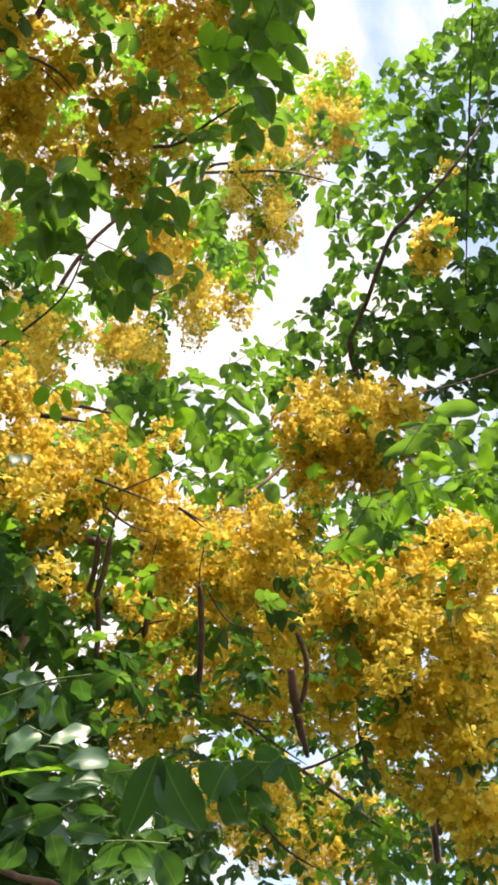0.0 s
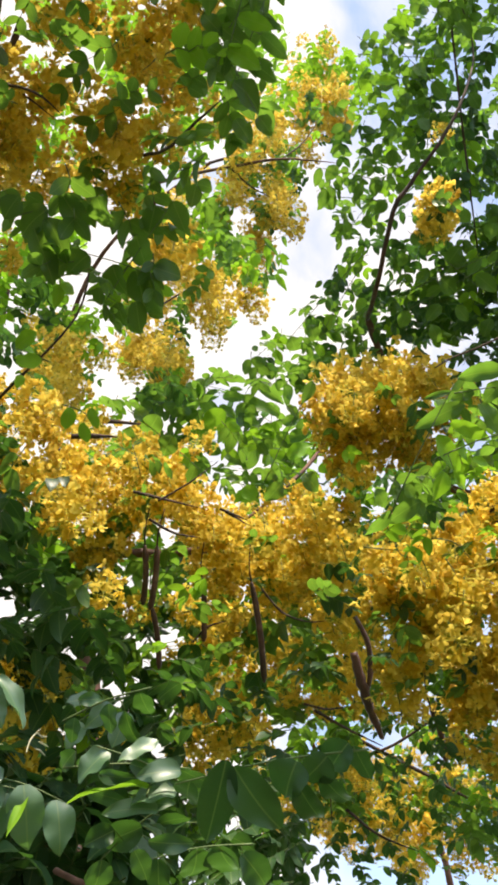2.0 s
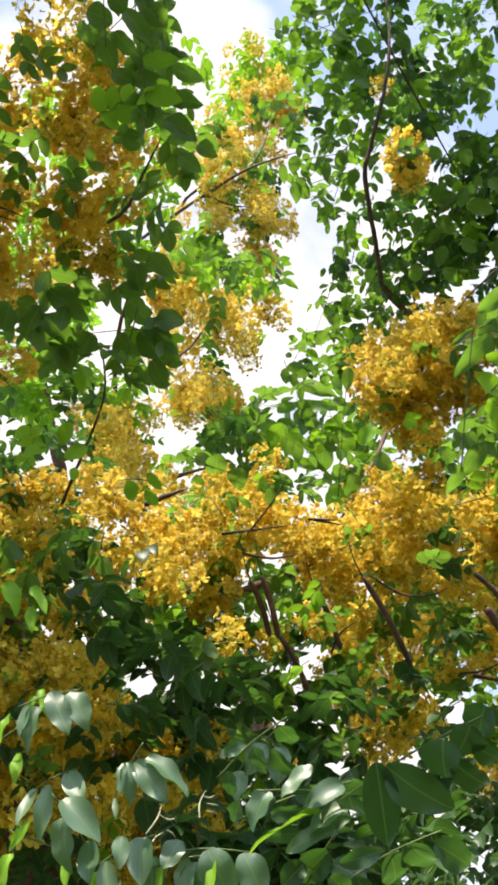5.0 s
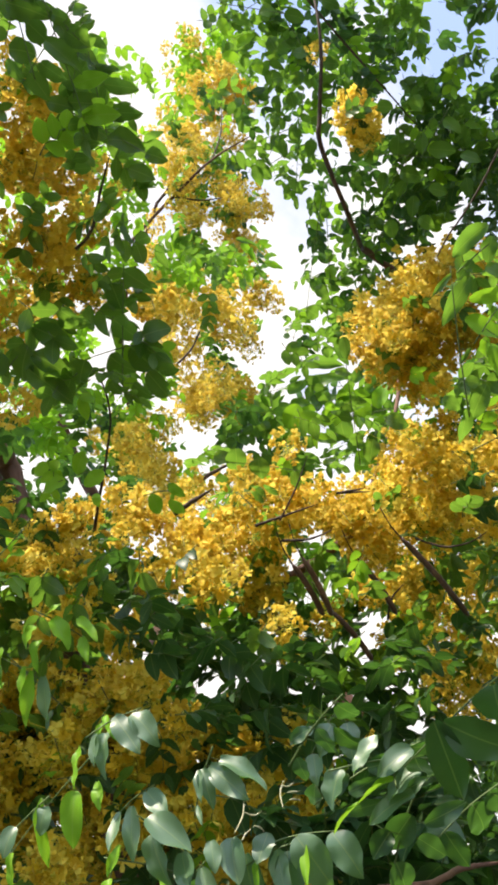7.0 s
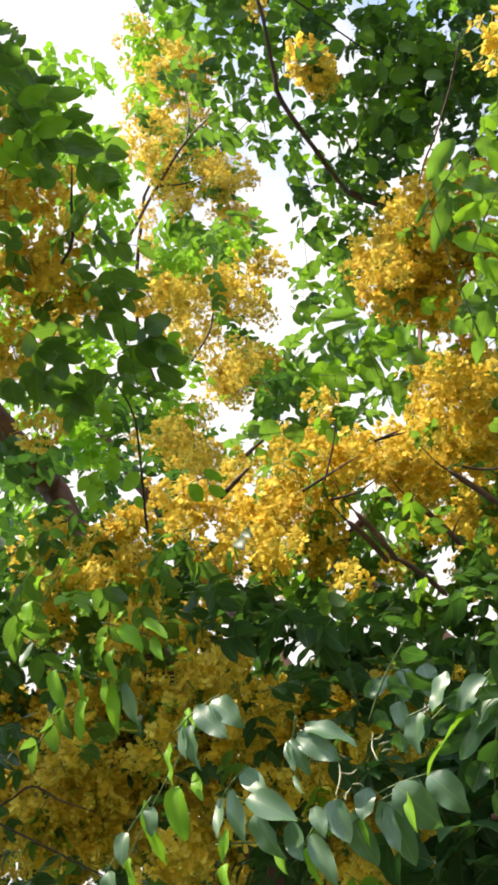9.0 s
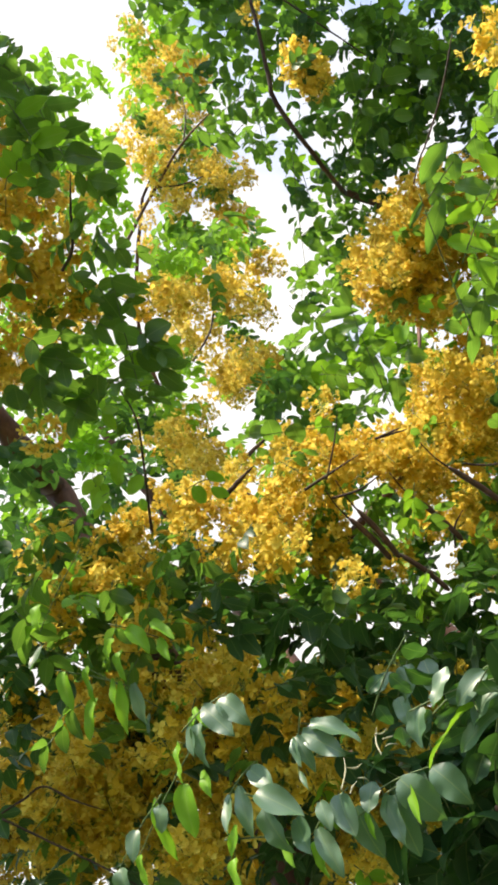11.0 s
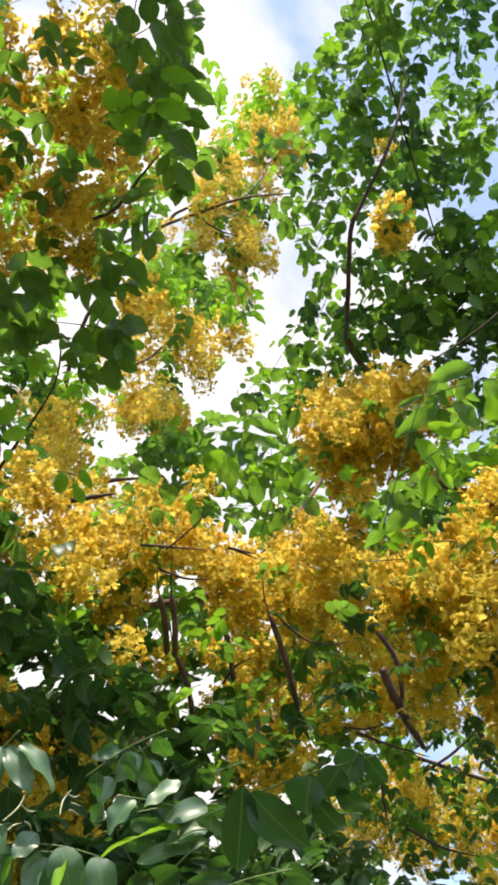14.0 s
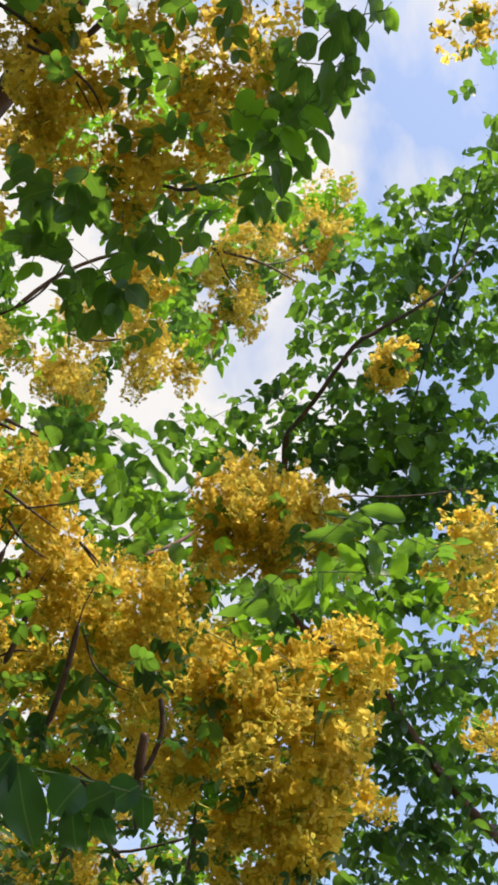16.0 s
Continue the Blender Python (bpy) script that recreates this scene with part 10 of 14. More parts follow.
leaf_clump(near_tree, -0.29, 2.13, 2.56, 0.049, 0.044, 0.11, 1, "deep")
leaf_clump(near_tree, -0.23, 1.98, 2.52, 0.046, 0.041, 0.10, 1, "deep")
leaf_clump(near_tree, -0.15, 2.07, 2.55, 0.048, 0.043, 0.11, 1, "deep")
leaf_clump(near_tree, -0.39, 2.13, 2.52, 0.049, 0.043, 0.11, 1, "deep")
leaf_clump(near_tree, -0.33, 2.33, 2.58, 0.053, 0.047, 0.12, 1, "deep")
leaf_clump(near_tree, -0.23, 2.05, 2.48, 0.047, 0.041, 0.10, 1, "deep")
leaf_clump(near_tree, -0.13, 2.24, 2.54, 0.051, 0.045, 0.11, 1, "deep")
leaf_clump(near_tree, -0.39, 2.35, 2.54, 0.052, 0.046, 0.12, 1, "deep")
leaf_clump(near_tree, -0.31, 2.22, 2.45, 0.049, 0.043, 0.11, 1, "deep")
leaf_clump(near_tree, -0.21, 2.17, 2.45, 0.048, 0.043, 0.11, 1, "deep")
leaf_clump(near_tree, -0.16, 2.24, 2.46, 0.049, 0.044, 0.11, 1, "deep")
leaf_clump(low_far_tree, -0.44, 4.61, 3.85, 0.106, 0.094, 0.24, 3)
leaf_clump(low_far_tree, -0.25, 4.80, 3.92, 0.110, 0.097, 0.25, 3)
leaf_clump(low_far_tree, -0.04, 4.47, 3.74, 0.102, 0.090, 0.23, 3)
leaf_clump(low_far_tree, 0.15, 4.62, 3.80, 0.105, 0.093, 0.24, 3)
leaf_clump(low_far_tree, -0.46, 4.83, 3.81, 0.108, 0.096, 0.25, 3)
leaf_clump(low_far_tree, -0.19, 4.71, 3.69, 0.105, 0.093, 0.24, 3)
leaf_clump(low_far_tree, -0.06, 4.73, 3.76, 0.106, 0.094, 0.24, 3)
leaf_clump(low_far_tree, 0.16, 4.74, 3.76, 0.106, 0.094, 0.24, 3)
flower_clump(low_far_tree, -0.28, 4.40, 3.72, 0.157, 0.139, 0.21, 4)
flower_clump(low_far_tree, -0.17, 4.77, 3.88, 0.170, 0.150, 0.22, 5)
flower_clump(low_far_tree, 0.13, 4.62, 3.86, 0.166, 0.147, 0.22, 5)
flower_clump(low_far_tree, -0.31, 4.78, 3.71, 0.166, 0.147, 0.22, 5)
flower_clump(low_far_tree, -0.13, 4.28, 3.51, 0.149, 0.132, 0.20, 4)
flower_clump(low_far_tree, 0.10, 4.35, 3.48, 0.150, 0.133, 0.20, 4)
flower_clump(low_far_tree, 0.17, 4.67, 3.72, 0.163, 0.145, 0.22, 4)
flower_clump(low_far_tree, 0.49, 4.92, 3.85, 0.172, 0.153, 0.23, 4)
flower_clump(low_far_tree, 0.65, 4.88, 3.74, 0.169, 0.150, 0.22, 4)
flower_clump(low_far_tree, 0.23, 4.99, 3.59, 0.168, 0.149, 0.22, 4)
flower_clump(low_far_tree, 0.42, 5.27, 3.66, 0.176, 0.156, 0.23, 4)
flower_clump(low_far_tree, 0.65, 4.91, 3.57, 0.165, 0.147, 0.22, 4)
flower_clump(pod_tree, 0.16, 2.04, 3.63, 0.075, 0.092, 0.13, 1)
flower_clump(pod_tree, 0.47, 1.92, 3.67, 0.083, 0.092, 0.13, 2)
flower_clump(pod_tree, 0.48, 2.03, 3.55, 0.075, 0.083, 0.13, 1)
flower_clump(pod_tree, 0.20, 2.04, 3.58, 0.083, 0.058, 0.13, 1)
flower_clump(pod_tree, 0.31, 1.90, 3.69, 0.100, 0.075, 0.13, 2)
flower_clump(pod_tree, 0.41, 2.13, 3.54, 0.083, 0.042, 0.13, 1)
leaf_clump(side_tree, 0.90, 2.19, 3.10, 0.076, 0.076, 0.13, 1, "deep", -16)
leaf_clump(side_tree, 1.03, 2.25, 3.04, 0.076, 0.076, 0.13, 1, "green", -16)
leaf_clump(side_tree, 0.80, 2.15, 3.15, 0.076, 0.061, 0.13, 1, "green", -16)
# second unseen layer of the added canopy, for shade on the low boughs
leaf_clump(over_tree, -2.36, -0.17, 4.50, 0.3, 0.26, 0.2, 12, "deep")
leaf_clump(over_tree, -2.22, 0.15, 4.46, 0.3, 0.26, 0.2, 12, "deep")
leaf_clump(over_tree, -2.35, 0.53, 4.74, 0.3, 0.26, 0.2, 12, "deep")
leaf_clump(over_tree, -2.25, 0.84, 4.57, 0.3, 0.26, 0.2, 12, "deep")
leaf_clump(over_tree, -1.91, -0.20, 4.68, 0.3, 0.26, 0.2, 12, "deep")
leaf_clump(over_tree, -1.99, 0.16, 4.73, 0.3, 0.26, 0.2, 12, "deep")
leaf_clump(over_tree, -1.95, 0.39, 4.43, 0.3, 0.26, 0.2, 12, "deep")
leaf_clump(over_tree, -1.94, 0.82, 4.72, 0.3, 0.26, 0.2, 12, "deep")
leaf_clump(over_tree, -1.60, -0.22, 4.41, 0.3, 0.26, 0.2, 12, "deep")
leaf_clump(over_tree, -1.62, 0.14, 4.72, 0.3, 0.26, 0.2, 12, "deep")
leaf_clump(over_tree, -1.56, 0.43, 4.55, 0.3, 0.26, 0.2, 12, "deep")
leaf_clump(over_tree, -1.54, 0.76, 4.38, 0.3, 0.26, 0.2, 12, "deep")
leaf_clump(over_tree, -1.33, -0.21, 4.48, 0.3, 0.26, 0.2, 12, "deep")
leaf_clump(over_tree, -1.25, 0.16, 4.67, 0.3, 0.26, 0.2, 12, "deep")
leaf_clump(over_tree, -1.35, 0.50, 4.67, 0.3, 0.26, 0.2, 12, "deep")
leaf_clump(over_tree, -1.25, 0.89, 4.68, 0.3, 0.26, 0.2, 12, "deep")
leaf_clump(over_tree, -0.92, -0.19, 4.57, 0.3, 0.26, 0.2, 12, "deep")
leaf_clump(over_tree, -1.00, 0.08, 4.72, 0.3, 0.26, 0.2, 12, "deep")
leaf_clump(over_tree, -0.97, 0.47, 4.70, 0.3, 0.26, 0.2, 12, "deep")
leaf_clump(over_tree, -0.91, 0.88, 4.54, 0.3, 0.26, 0.2, 12, "deep")
leaf_clump(over_tree, -0.60, -0.32, 4.43, 0.3, 0.26, 0.2, 12, "deep")
leaf_clump(over_tree, -0.65, 0.12, 4.56, 0.3, 0.26, 0.2, 12, "deep")
leaf_clump(over_tree, -0.67, 0.49, 4.39, 0.3, 0.26, 0.2, 12, "deep")
leaf_clump(over_tree, -0.62, 0.75, 4.54, 0.3, 0.26, 0.2, 12, "deep")

# unseen high crown and its limb, added over the path to cast shade
limb(over_tree, [(-1.75, 1.00, 2.60), (-1.50, 0.30, 3.90), (-0.60, -0.30, 4.90), (0.30, -0.60, 5.20), (0.95, -0.95, 5.30)], [0.07, 0.06, 0.04, 0.025, 0.01], BARK)
for cx, cy, cz in ((-0.40, 0.22, 4.80), (-0.22, 0.36, 4.92), (-0.05, 0.20, 4.98), (0.12, 0.34, 4.88), (0.28, 0.22, 5.02), (-0.30, 0.50, 4.86), (0.02, 0.50, 5.00), (0.22, 0.48, 4.94), (0.30, 0.05, 4.95), (0.46, 0.12, 5.00), (0.14, 0.08, 4.90)):
    leaf_clump(over_tree, cx, cy, cz, 0.13, 0.13, 0.10, 6, "green")
limb(over_tree, [(-0.60, -0.30, 4.90), (-0.35, 0.05, 4.95), (0.00, 0.35, 5.00), (0.25, 0.50, 5.02)], [0.03, 0.02, 0.013, 0.006], BARK)
for cx, cy, cz in ((0.34, -0.08, 4.80), (0.38, 0.06, 4.78), (0.40, 0.18, 4.82), (0.56, -0.36, 4.75), (0.62, -0.46, 4.72), (0.70, -0.38, 4.75), (0.64, -0.28, 4.80)):
    leaf_clump(over_tree, cx, cy, cz, 0.11, 0.11, 0.09, 5, "deep")
limb(over_tree, [(-0.35, 0.05, 4.95), (0.10, 0.02, 4.92), (0.42, -0.18, 4.84), (0.66, -0.42, 4.78)], [0.018, 0.014, 0.010, 0.005], BARK)
# also unseen, added to keep sun off the lowest hanging leaves
leaf_clump(over_tree, 0.80, -1.00, 5.15, 0.2, 0.18, 0.2, 13, "deep")
leaf_clump(over_tree, 1.00, -1.05, 5.43, 0.2, 0.18, 0.2, 13, "deep")
leaf_clump(over_tree, 1.15, -0.95, 5.23, 0.2, 0.18, 0.2, 13, "deep")
leaf_clump(over_tree, 0.85, -0.80, 5.39, 0.2, 0.18, 0.2, 13, "deep")
leaf_clump(over_tree, 1.05, -0.80, 5.25, 0.2, 0.18, 0.2, 13, "deep")
leaf_clump(over_tree, 0.95, -0.65, 5.21, 0.2, 0.18, 0.2, 13, "deep")
leaf_clump(over_tree, 1.20, -1.20, 5.39, 0.2, 0.18, 0.2, 13, "deep")
leaf_clump(over_tree, 0.80, -1.20, 5.20, 0.2, 0.18, 0.2, 13, "deep")
flower_clump(pod_tree, -0.57, 1.67, 3.19, 0.061, 0.054, 0.10, 1)
flower_clump(pod_tree, -0.50, 1.71, 3.14, 0.067, 0.047, 0.10, 1)
flower_clump(pod_tree, -0.57, 1.71, 3.14, 0.054, 0.054, 0.10, 1)
flower_clump(pod_tree, -0.45, 1.84, 3.02, 0.054, 0.047, 0.10, 1)
flower_clump(pod_tree, -0.47, 1.87, 2.98, 0.047, 0.034, 0.10, 1)
flower_clump(pod_tree, -1.00, 1.69, 3.75, 0.093, 0.076, 0.13, 3, "orange", 55)
leaf_clump(near_tree, -0.97, 1.55, 3.61, 0.079, 0.063, 0.14, 3, "green", 55)
leaf_clump(near_tree, -0.95, 1.66, 3.52, 0.095, 0.071, 0.14, 4, "green", 55)
leaf_clump(near_tree, -0.97, 1.74, 3.44, 0.079, 0.063, 0.14, 3, "green", 55)
leaf_clump(near_tree, -1.26, 1.62, 3.74, 0.085, 0.085, 0.14, 4, "deep", 55)
leaf_clump(near_tree, -1.15, 1.54, 3.84, 0.068, 0.068, 0.14, 3, "deep", 55)
leaf_clump(left_far_tree, -1.31, 1.90, 4.78, 0.112, 0.099, 0.19, 5, "deep", 55)
leaf_clump(left_far_tree, -1.06, 1.87, 4.49, 0.104, 0.092, 0.18, 5, "deep", 55)
leaf_clump(left_far_tree, -1.00, 2.01, 4.33, 0.103, 0.091, 0.18, 4, "deep", 55)
leaf_clump(left_far_tree, -0.96, 2.16, 4.48, 0.108, 0.096, 0.19, 5, "deep", 55)
leaf_clump(left_far_tree, -0.85, 2.15, 4.17, 0.101, 0.090, 0.17, 4, "deep", 55)
leaf_clump(left_far_tree, -1.29, 1.78, 4.37, 0.101, 0.089, 0.17, 4, "deep", 55)
leaf_clump(left_far_tree, -1.21, 1.88, 4.32, 0.101, 0.090, 0.17, 4, "deep", 55)
leaf_clump(left_far_tree, -1.25, 2.19, 4.51, 0.111, 0.099, 0.19, 5, "deep", 55)
leaf_clump(left_far_tree, -1.05, 2.15, 4.29, 0.105, 0.093, 0.18, 5, "deep", 55)
leaf_clump(left_far_tree, -1.02, 2.43, 4.33, 0.111, 0.098, 0.19, 5, "deep", 55)
leaf_clump(left_far_tree, -1.49, 1.85, 4.41, 0.104, 0.092, 0.18, 5, "deep", 55)
leaf_clump(left_far_tree, -1.39, 1.96, 4.33, 0.104, 0.092, 0.18, 5, "deep", 55)
leaf_clump(left_far_tree, -1.42, 2.25, 4.43, 0.112, 0.099, 0.19, 5, "deep", 55)
leaf_clump(left_far_tree, -1.12, 2.21, 4.12, 0.103, 0.091, 0.18, 4, "deep", 55)
leaf_clump(left_far_tree, -0.97, 2.23, 3.95, 0.099, 0.087, 0.17, 4, "deep", 55)
leaf_clump(left_far_tree, -1.68, 1.92, 4.32, 0.105, 0.093, 0.18, 5, "deep", 55)
leaf_clump(left_far_tree, -1.58, 2.14, 4.41, 0.110, 0.098, 0.19, 5, "deep", 55)
leaf_clump(left_far_tree, -1.50, 2.33, 4.28, 0.111, 0.098, 0.19, 5, "deep", 55)
leaf_clump(left_far_tree, -1.25, 2.18, 3.98, 0.100, 0.089, 0.17, 4, "deep", 55)
leaf_clump(left_far_tree, -1.19, 2.33, 4.00, 0.103, 0.091, 0.18, 4, "deep", 55)
leaf_clump(far_tree, 0.24, 2.91, 7.37, 0.089, 0.107, 0.32, 1, "sunlit", 55)
flower_clump(far_tree, 0.32, 3.04, 7.55, 0.231, 0.277, 0.28, 10, "yellow", 55)
flower_clump(far_tree, 0.10, 3.01, 7.38, 0.182, 0.182, 0.28, 5, "yellow", 55)
flower_clump(far_tree, 0.69, 3.20, 8.19, 0.125, 0.149, 0.31, 3, "yellow", 55)
leaf_clump(far_tree, 0.15, 3.20, 6.68, 0.093, 0.068, 0.30, 1, "sunlit", 55)
flower_clump(far_tree, 0.16, 3.31, 6.86, 0.242, 0.176, 0.27, 7, "yellow", 55)
flower_clump(far_tree, 0.05, 3.45, 6.71, 0.176, 0.132, 0.27, 4, "yellow", 55)
leaf_clump(far_tree, -0.43, 3.00, 5.88, 0.091, 0.076, 0.27, 1, "sunlit", 55)
flower_clump(far_tree, -0.45, 3.11, 6.05, 0.237, 0.198, 0.24, 7, "yellow", 55)
flower_clump(far_tree, -0.66, 3.10, 6.00, 0.198, 0.158, 0.24, 5, "yellow", 55)
leaf_clump(far_tree, -0.41, 2.93, 6.76, 0.068, 0.051, 0.30, 1, "sunlit", 55)
flower_clump(far_tree, -0.40, 3.08, 6.91, 0.176, 0.132, 0.27, 4, "yellow", 55)
leaf_clump(far_tree, -0.24, 3.04, 6.45, 0.197, 0.164, 0.28, 12, "green", 55)
leaf_clump(far_tree, -0.21, 3.20, 6.31, 0.164, 0.131, 0.28, 8, "green", 55)
leaf_clump(far_tree, -0.45, 3.03, 6.39, 0.164, 0.131, 0.28, 8, "green", 55)
leaf_clump(far_tree, 0.24, 3.28, 7.18, 0.145, 0.145, 0.31, 8, "green", 55)
leaf_clump(far_tree, 0.01, 3.19, 7.33, 0.185, 0.148, 0.32, 10, "green", 55)
leaf_clump(far_tree, -0.52, 3.31, 5.86, 0.127, 0.127, 0.27, 6, "green", 55)
leaf_clump(side_tree, 0.19, 1.69, 2.71, 0.026, 0.058, 0.10, 1)
leaf_clump(side_tree, 0.24, 1.88, 2.55, 0.047, 0.021, 0.10, 1, "deep")
leaf_clump(side_tree, 0.29, 1.80, 2.60, 0.030, 0.046, 0.10, 1)
leaf_clump(side_tree, 0.49, 1.78, 2.58, 0.023, 0.046, 0.10, 1, "deep")
leaf_clump(side_tree, 0.14, 1.74, 2.69, 0.021, 0.035, 0.10, 1, "deep")
leaf_clump(side_tree, 0.44, 1.73, 2.67, 0.035, 0.019, 0.10, 1)
leaf_clump(side_tree, 0.12, 1.62, 2.81, 0.019, 0.047, 0.10, 1, "deep")

# bare curved stems among the blossom
limb(side_tree, [(0.180, 1.502, 2.828), (0.193, 1.522, 2.808), (0.205, 1.550, 2.780), (0.225, 1.558, 2.772)], [0.0016, 0.0016, 0.0016, 0.0016], STALK, name="flower_stem")
limb(side_tree, [(0.189, 1.494, 2.836), (0.225, 1.514, 2.816), (0.282, 1.522, 2.808)], [0.0016, 0.0016, 0.0016], STALK, name="flower_stem")
limb(side_tree, [(0.225, 1.542, 2.788), (0.248, 1.566, 2.764), (0.257, 1.598, 2.732)], [0.0016, 0.0016, 0.0016], STALK, name="flower_stem")
limb(side_tree, [(0.135, 1.534, 2.796), (0.180, 1.542, 2.788), (0.225, 1.549, 2.782)], [0.0016, 0.0016, 0.0016], STALK, name="flower_stem")
limb(side_tree, [(0.293, 1.566, 2.764), (0.310, 1.594, 2.736), (0.306, 1.622, 2.709)], [0.0016, 0.0016, 0.0016], STALK, name="flower_stem")
limb(side_tree, [(0.270, 1.534, 2.796), (0.316, 1.546, 2.784), (0.344, 1.574, 2.756)], [0.0016, 0.0016, 0.0016], STALK, name="flower_stem")
leaf_clump(near_tree, -0.49, 1.86, 2.39, 0.044, 0.039, 0.09, 1, "deep")
leaf_clump(near_tree, -0.39, 1.84, 2.37, 0.043, 0.039, 0.09, 1, "deep")
leaf_clump(near_tree, -0.34, 1.92, 2.40, 0.045, 0.040, 0.10, 1, "deep")
leaf_clump(near_tree, -0.28, 1.95, 2.43, 0.046, 0.041, 0.10, 1, "deep")
leaf_clump(near_tree, -0.20, 1.92, 2.42, 0.046, 0.041, 0.10, 1, "deep")
leaf_clump(near_tree, -0.13, 1.99, 2.45, 0.047, 0.042, 0.10, 1, "deep")
leaf_clump(near_tree, -0.50, 1.96, 2.36, 0.045, 0.040, 0.10, 1, "deep")
leaf_clump(near_tree, -0.42, 1.98, 2.38, 0.046, 0.041, 0.10, 1, "deep")
leaf_clump(near_tree, -0.36, 1.93, 2.34, 0.045, 0.040, 0.09, 1, "deep")
leaf_clump(near_tree, -0.28, 2.08, 2.39, 0.048, 0.042, 0.10, 1, "deep")
leaf_clump(near_tree, -0.21, 1.95, 2.33, 0.045, 0.040, 0.09, 1, "deep")
leaf_clump(near_tree, -0.14, 2.02, 2.40, 0.047, 0.042, 0.10, 1, "deep")
# inner crown, its gloom painted in by the deep leaf colour
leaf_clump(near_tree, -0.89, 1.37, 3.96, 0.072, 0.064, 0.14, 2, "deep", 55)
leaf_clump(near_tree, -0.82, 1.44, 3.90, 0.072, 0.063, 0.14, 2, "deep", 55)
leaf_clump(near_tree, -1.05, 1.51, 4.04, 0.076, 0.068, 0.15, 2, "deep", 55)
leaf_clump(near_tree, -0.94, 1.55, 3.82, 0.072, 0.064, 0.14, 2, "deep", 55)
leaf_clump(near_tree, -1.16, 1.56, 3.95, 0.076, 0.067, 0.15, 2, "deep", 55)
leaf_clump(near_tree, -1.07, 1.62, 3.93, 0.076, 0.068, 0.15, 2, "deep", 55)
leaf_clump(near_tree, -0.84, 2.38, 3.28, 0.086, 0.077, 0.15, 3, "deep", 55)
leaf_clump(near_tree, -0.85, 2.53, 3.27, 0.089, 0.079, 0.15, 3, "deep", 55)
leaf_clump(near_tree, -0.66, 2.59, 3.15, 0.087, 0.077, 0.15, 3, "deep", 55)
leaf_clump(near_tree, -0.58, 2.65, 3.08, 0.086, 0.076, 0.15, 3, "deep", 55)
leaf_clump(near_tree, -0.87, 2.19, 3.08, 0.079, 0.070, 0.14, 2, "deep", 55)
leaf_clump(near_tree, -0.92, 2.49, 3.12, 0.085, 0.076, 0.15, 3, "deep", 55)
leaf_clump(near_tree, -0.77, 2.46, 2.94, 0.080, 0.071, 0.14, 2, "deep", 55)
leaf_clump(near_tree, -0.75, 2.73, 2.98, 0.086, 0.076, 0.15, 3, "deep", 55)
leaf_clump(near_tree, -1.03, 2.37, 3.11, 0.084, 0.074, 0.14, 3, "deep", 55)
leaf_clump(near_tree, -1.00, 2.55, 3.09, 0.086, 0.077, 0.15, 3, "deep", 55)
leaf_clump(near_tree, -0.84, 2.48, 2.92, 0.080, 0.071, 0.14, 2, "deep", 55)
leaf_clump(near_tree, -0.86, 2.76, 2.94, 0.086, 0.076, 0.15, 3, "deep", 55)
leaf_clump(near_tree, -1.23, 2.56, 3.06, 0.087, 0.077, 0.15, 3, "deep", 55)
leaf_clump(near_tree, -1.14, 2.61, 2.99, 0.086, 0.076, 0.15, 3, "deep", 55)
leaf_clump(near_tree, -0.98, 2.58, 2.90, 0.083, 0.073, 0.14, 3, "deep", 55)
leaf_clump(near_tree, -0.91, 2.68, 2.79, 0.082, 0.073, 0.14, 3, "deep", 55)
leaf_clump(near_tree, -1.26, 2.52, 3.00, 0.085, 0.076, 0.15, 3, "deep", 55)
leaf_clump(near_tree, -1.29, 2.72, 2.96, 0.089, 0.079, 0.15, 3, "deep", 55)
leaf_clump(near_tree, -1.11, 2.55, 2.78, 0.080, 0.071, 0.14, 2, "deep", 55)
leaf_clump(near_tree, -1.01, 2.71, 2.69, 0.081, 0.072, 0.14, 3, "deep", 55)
leaf_clump(low_far_tree, -0.30, 4.52, 3.67, 0.118, 0.105, 0.23, 4, "deep")
leaf_clump(low_far_tree, -0.05, 4.52, 3.57, 0.117, 0.104, 0.23, 3, "deep")
leaf_clump(low_far_tree, 0.08, 4.24, 3.47, 0.110, 0.097, 0.22, 3, "deep")
leaf_clump(low_far_tree, 0.27, 4.42, 3.59, 0.115, 0.102, 0.23, 3, "deep")
leaf_clump(low_far_tree, -0.28, 4.48, 3.41, 0.113, 0.100, 0.22, 3, "deep")
leaf_clump(low_far_tree, -0.05, 4.38, 3.38, 0.111, 0.098, 0.22, 3, "deep")
leaf_clump(low_far_tree, 0.11, 4.57, 3.46, 0.116, 0.102, 0.23, 3, "deep")
leaf_clump(low_far_tree, 0.22, 4.12, 3.31, 0.105, 0.093, 0.21, 3, "deep")
leaf_clump(low_far_tree, -0.27, 4.65, 3.27, 0.113, 0.101, 0.22, 3, "deep")
leaf_clump(low_far_tree, -0.07, 4.80, 3.31, 0.117, 0.104, 0.23, 3, "deep")
leaf_clump(low_far_tree, 0.08, 4.56, 3.30, 0.112, 0.100, 0.22, 3, "deep")
leaf_clump(low_far_tree, 0.24, 4.30, 3.17, 0.105, 0.093, 0.21, 3, "deep")
leaf_clump(low_far_tree, -0.25, 3.40, 3.53, 0.082, 0.073, 0.19, 1, "deep")
leaf_clump(low_far_tree, -0.14, 3.37, 3.51, 0.081, 0.072, 0.19, 1, "deep")
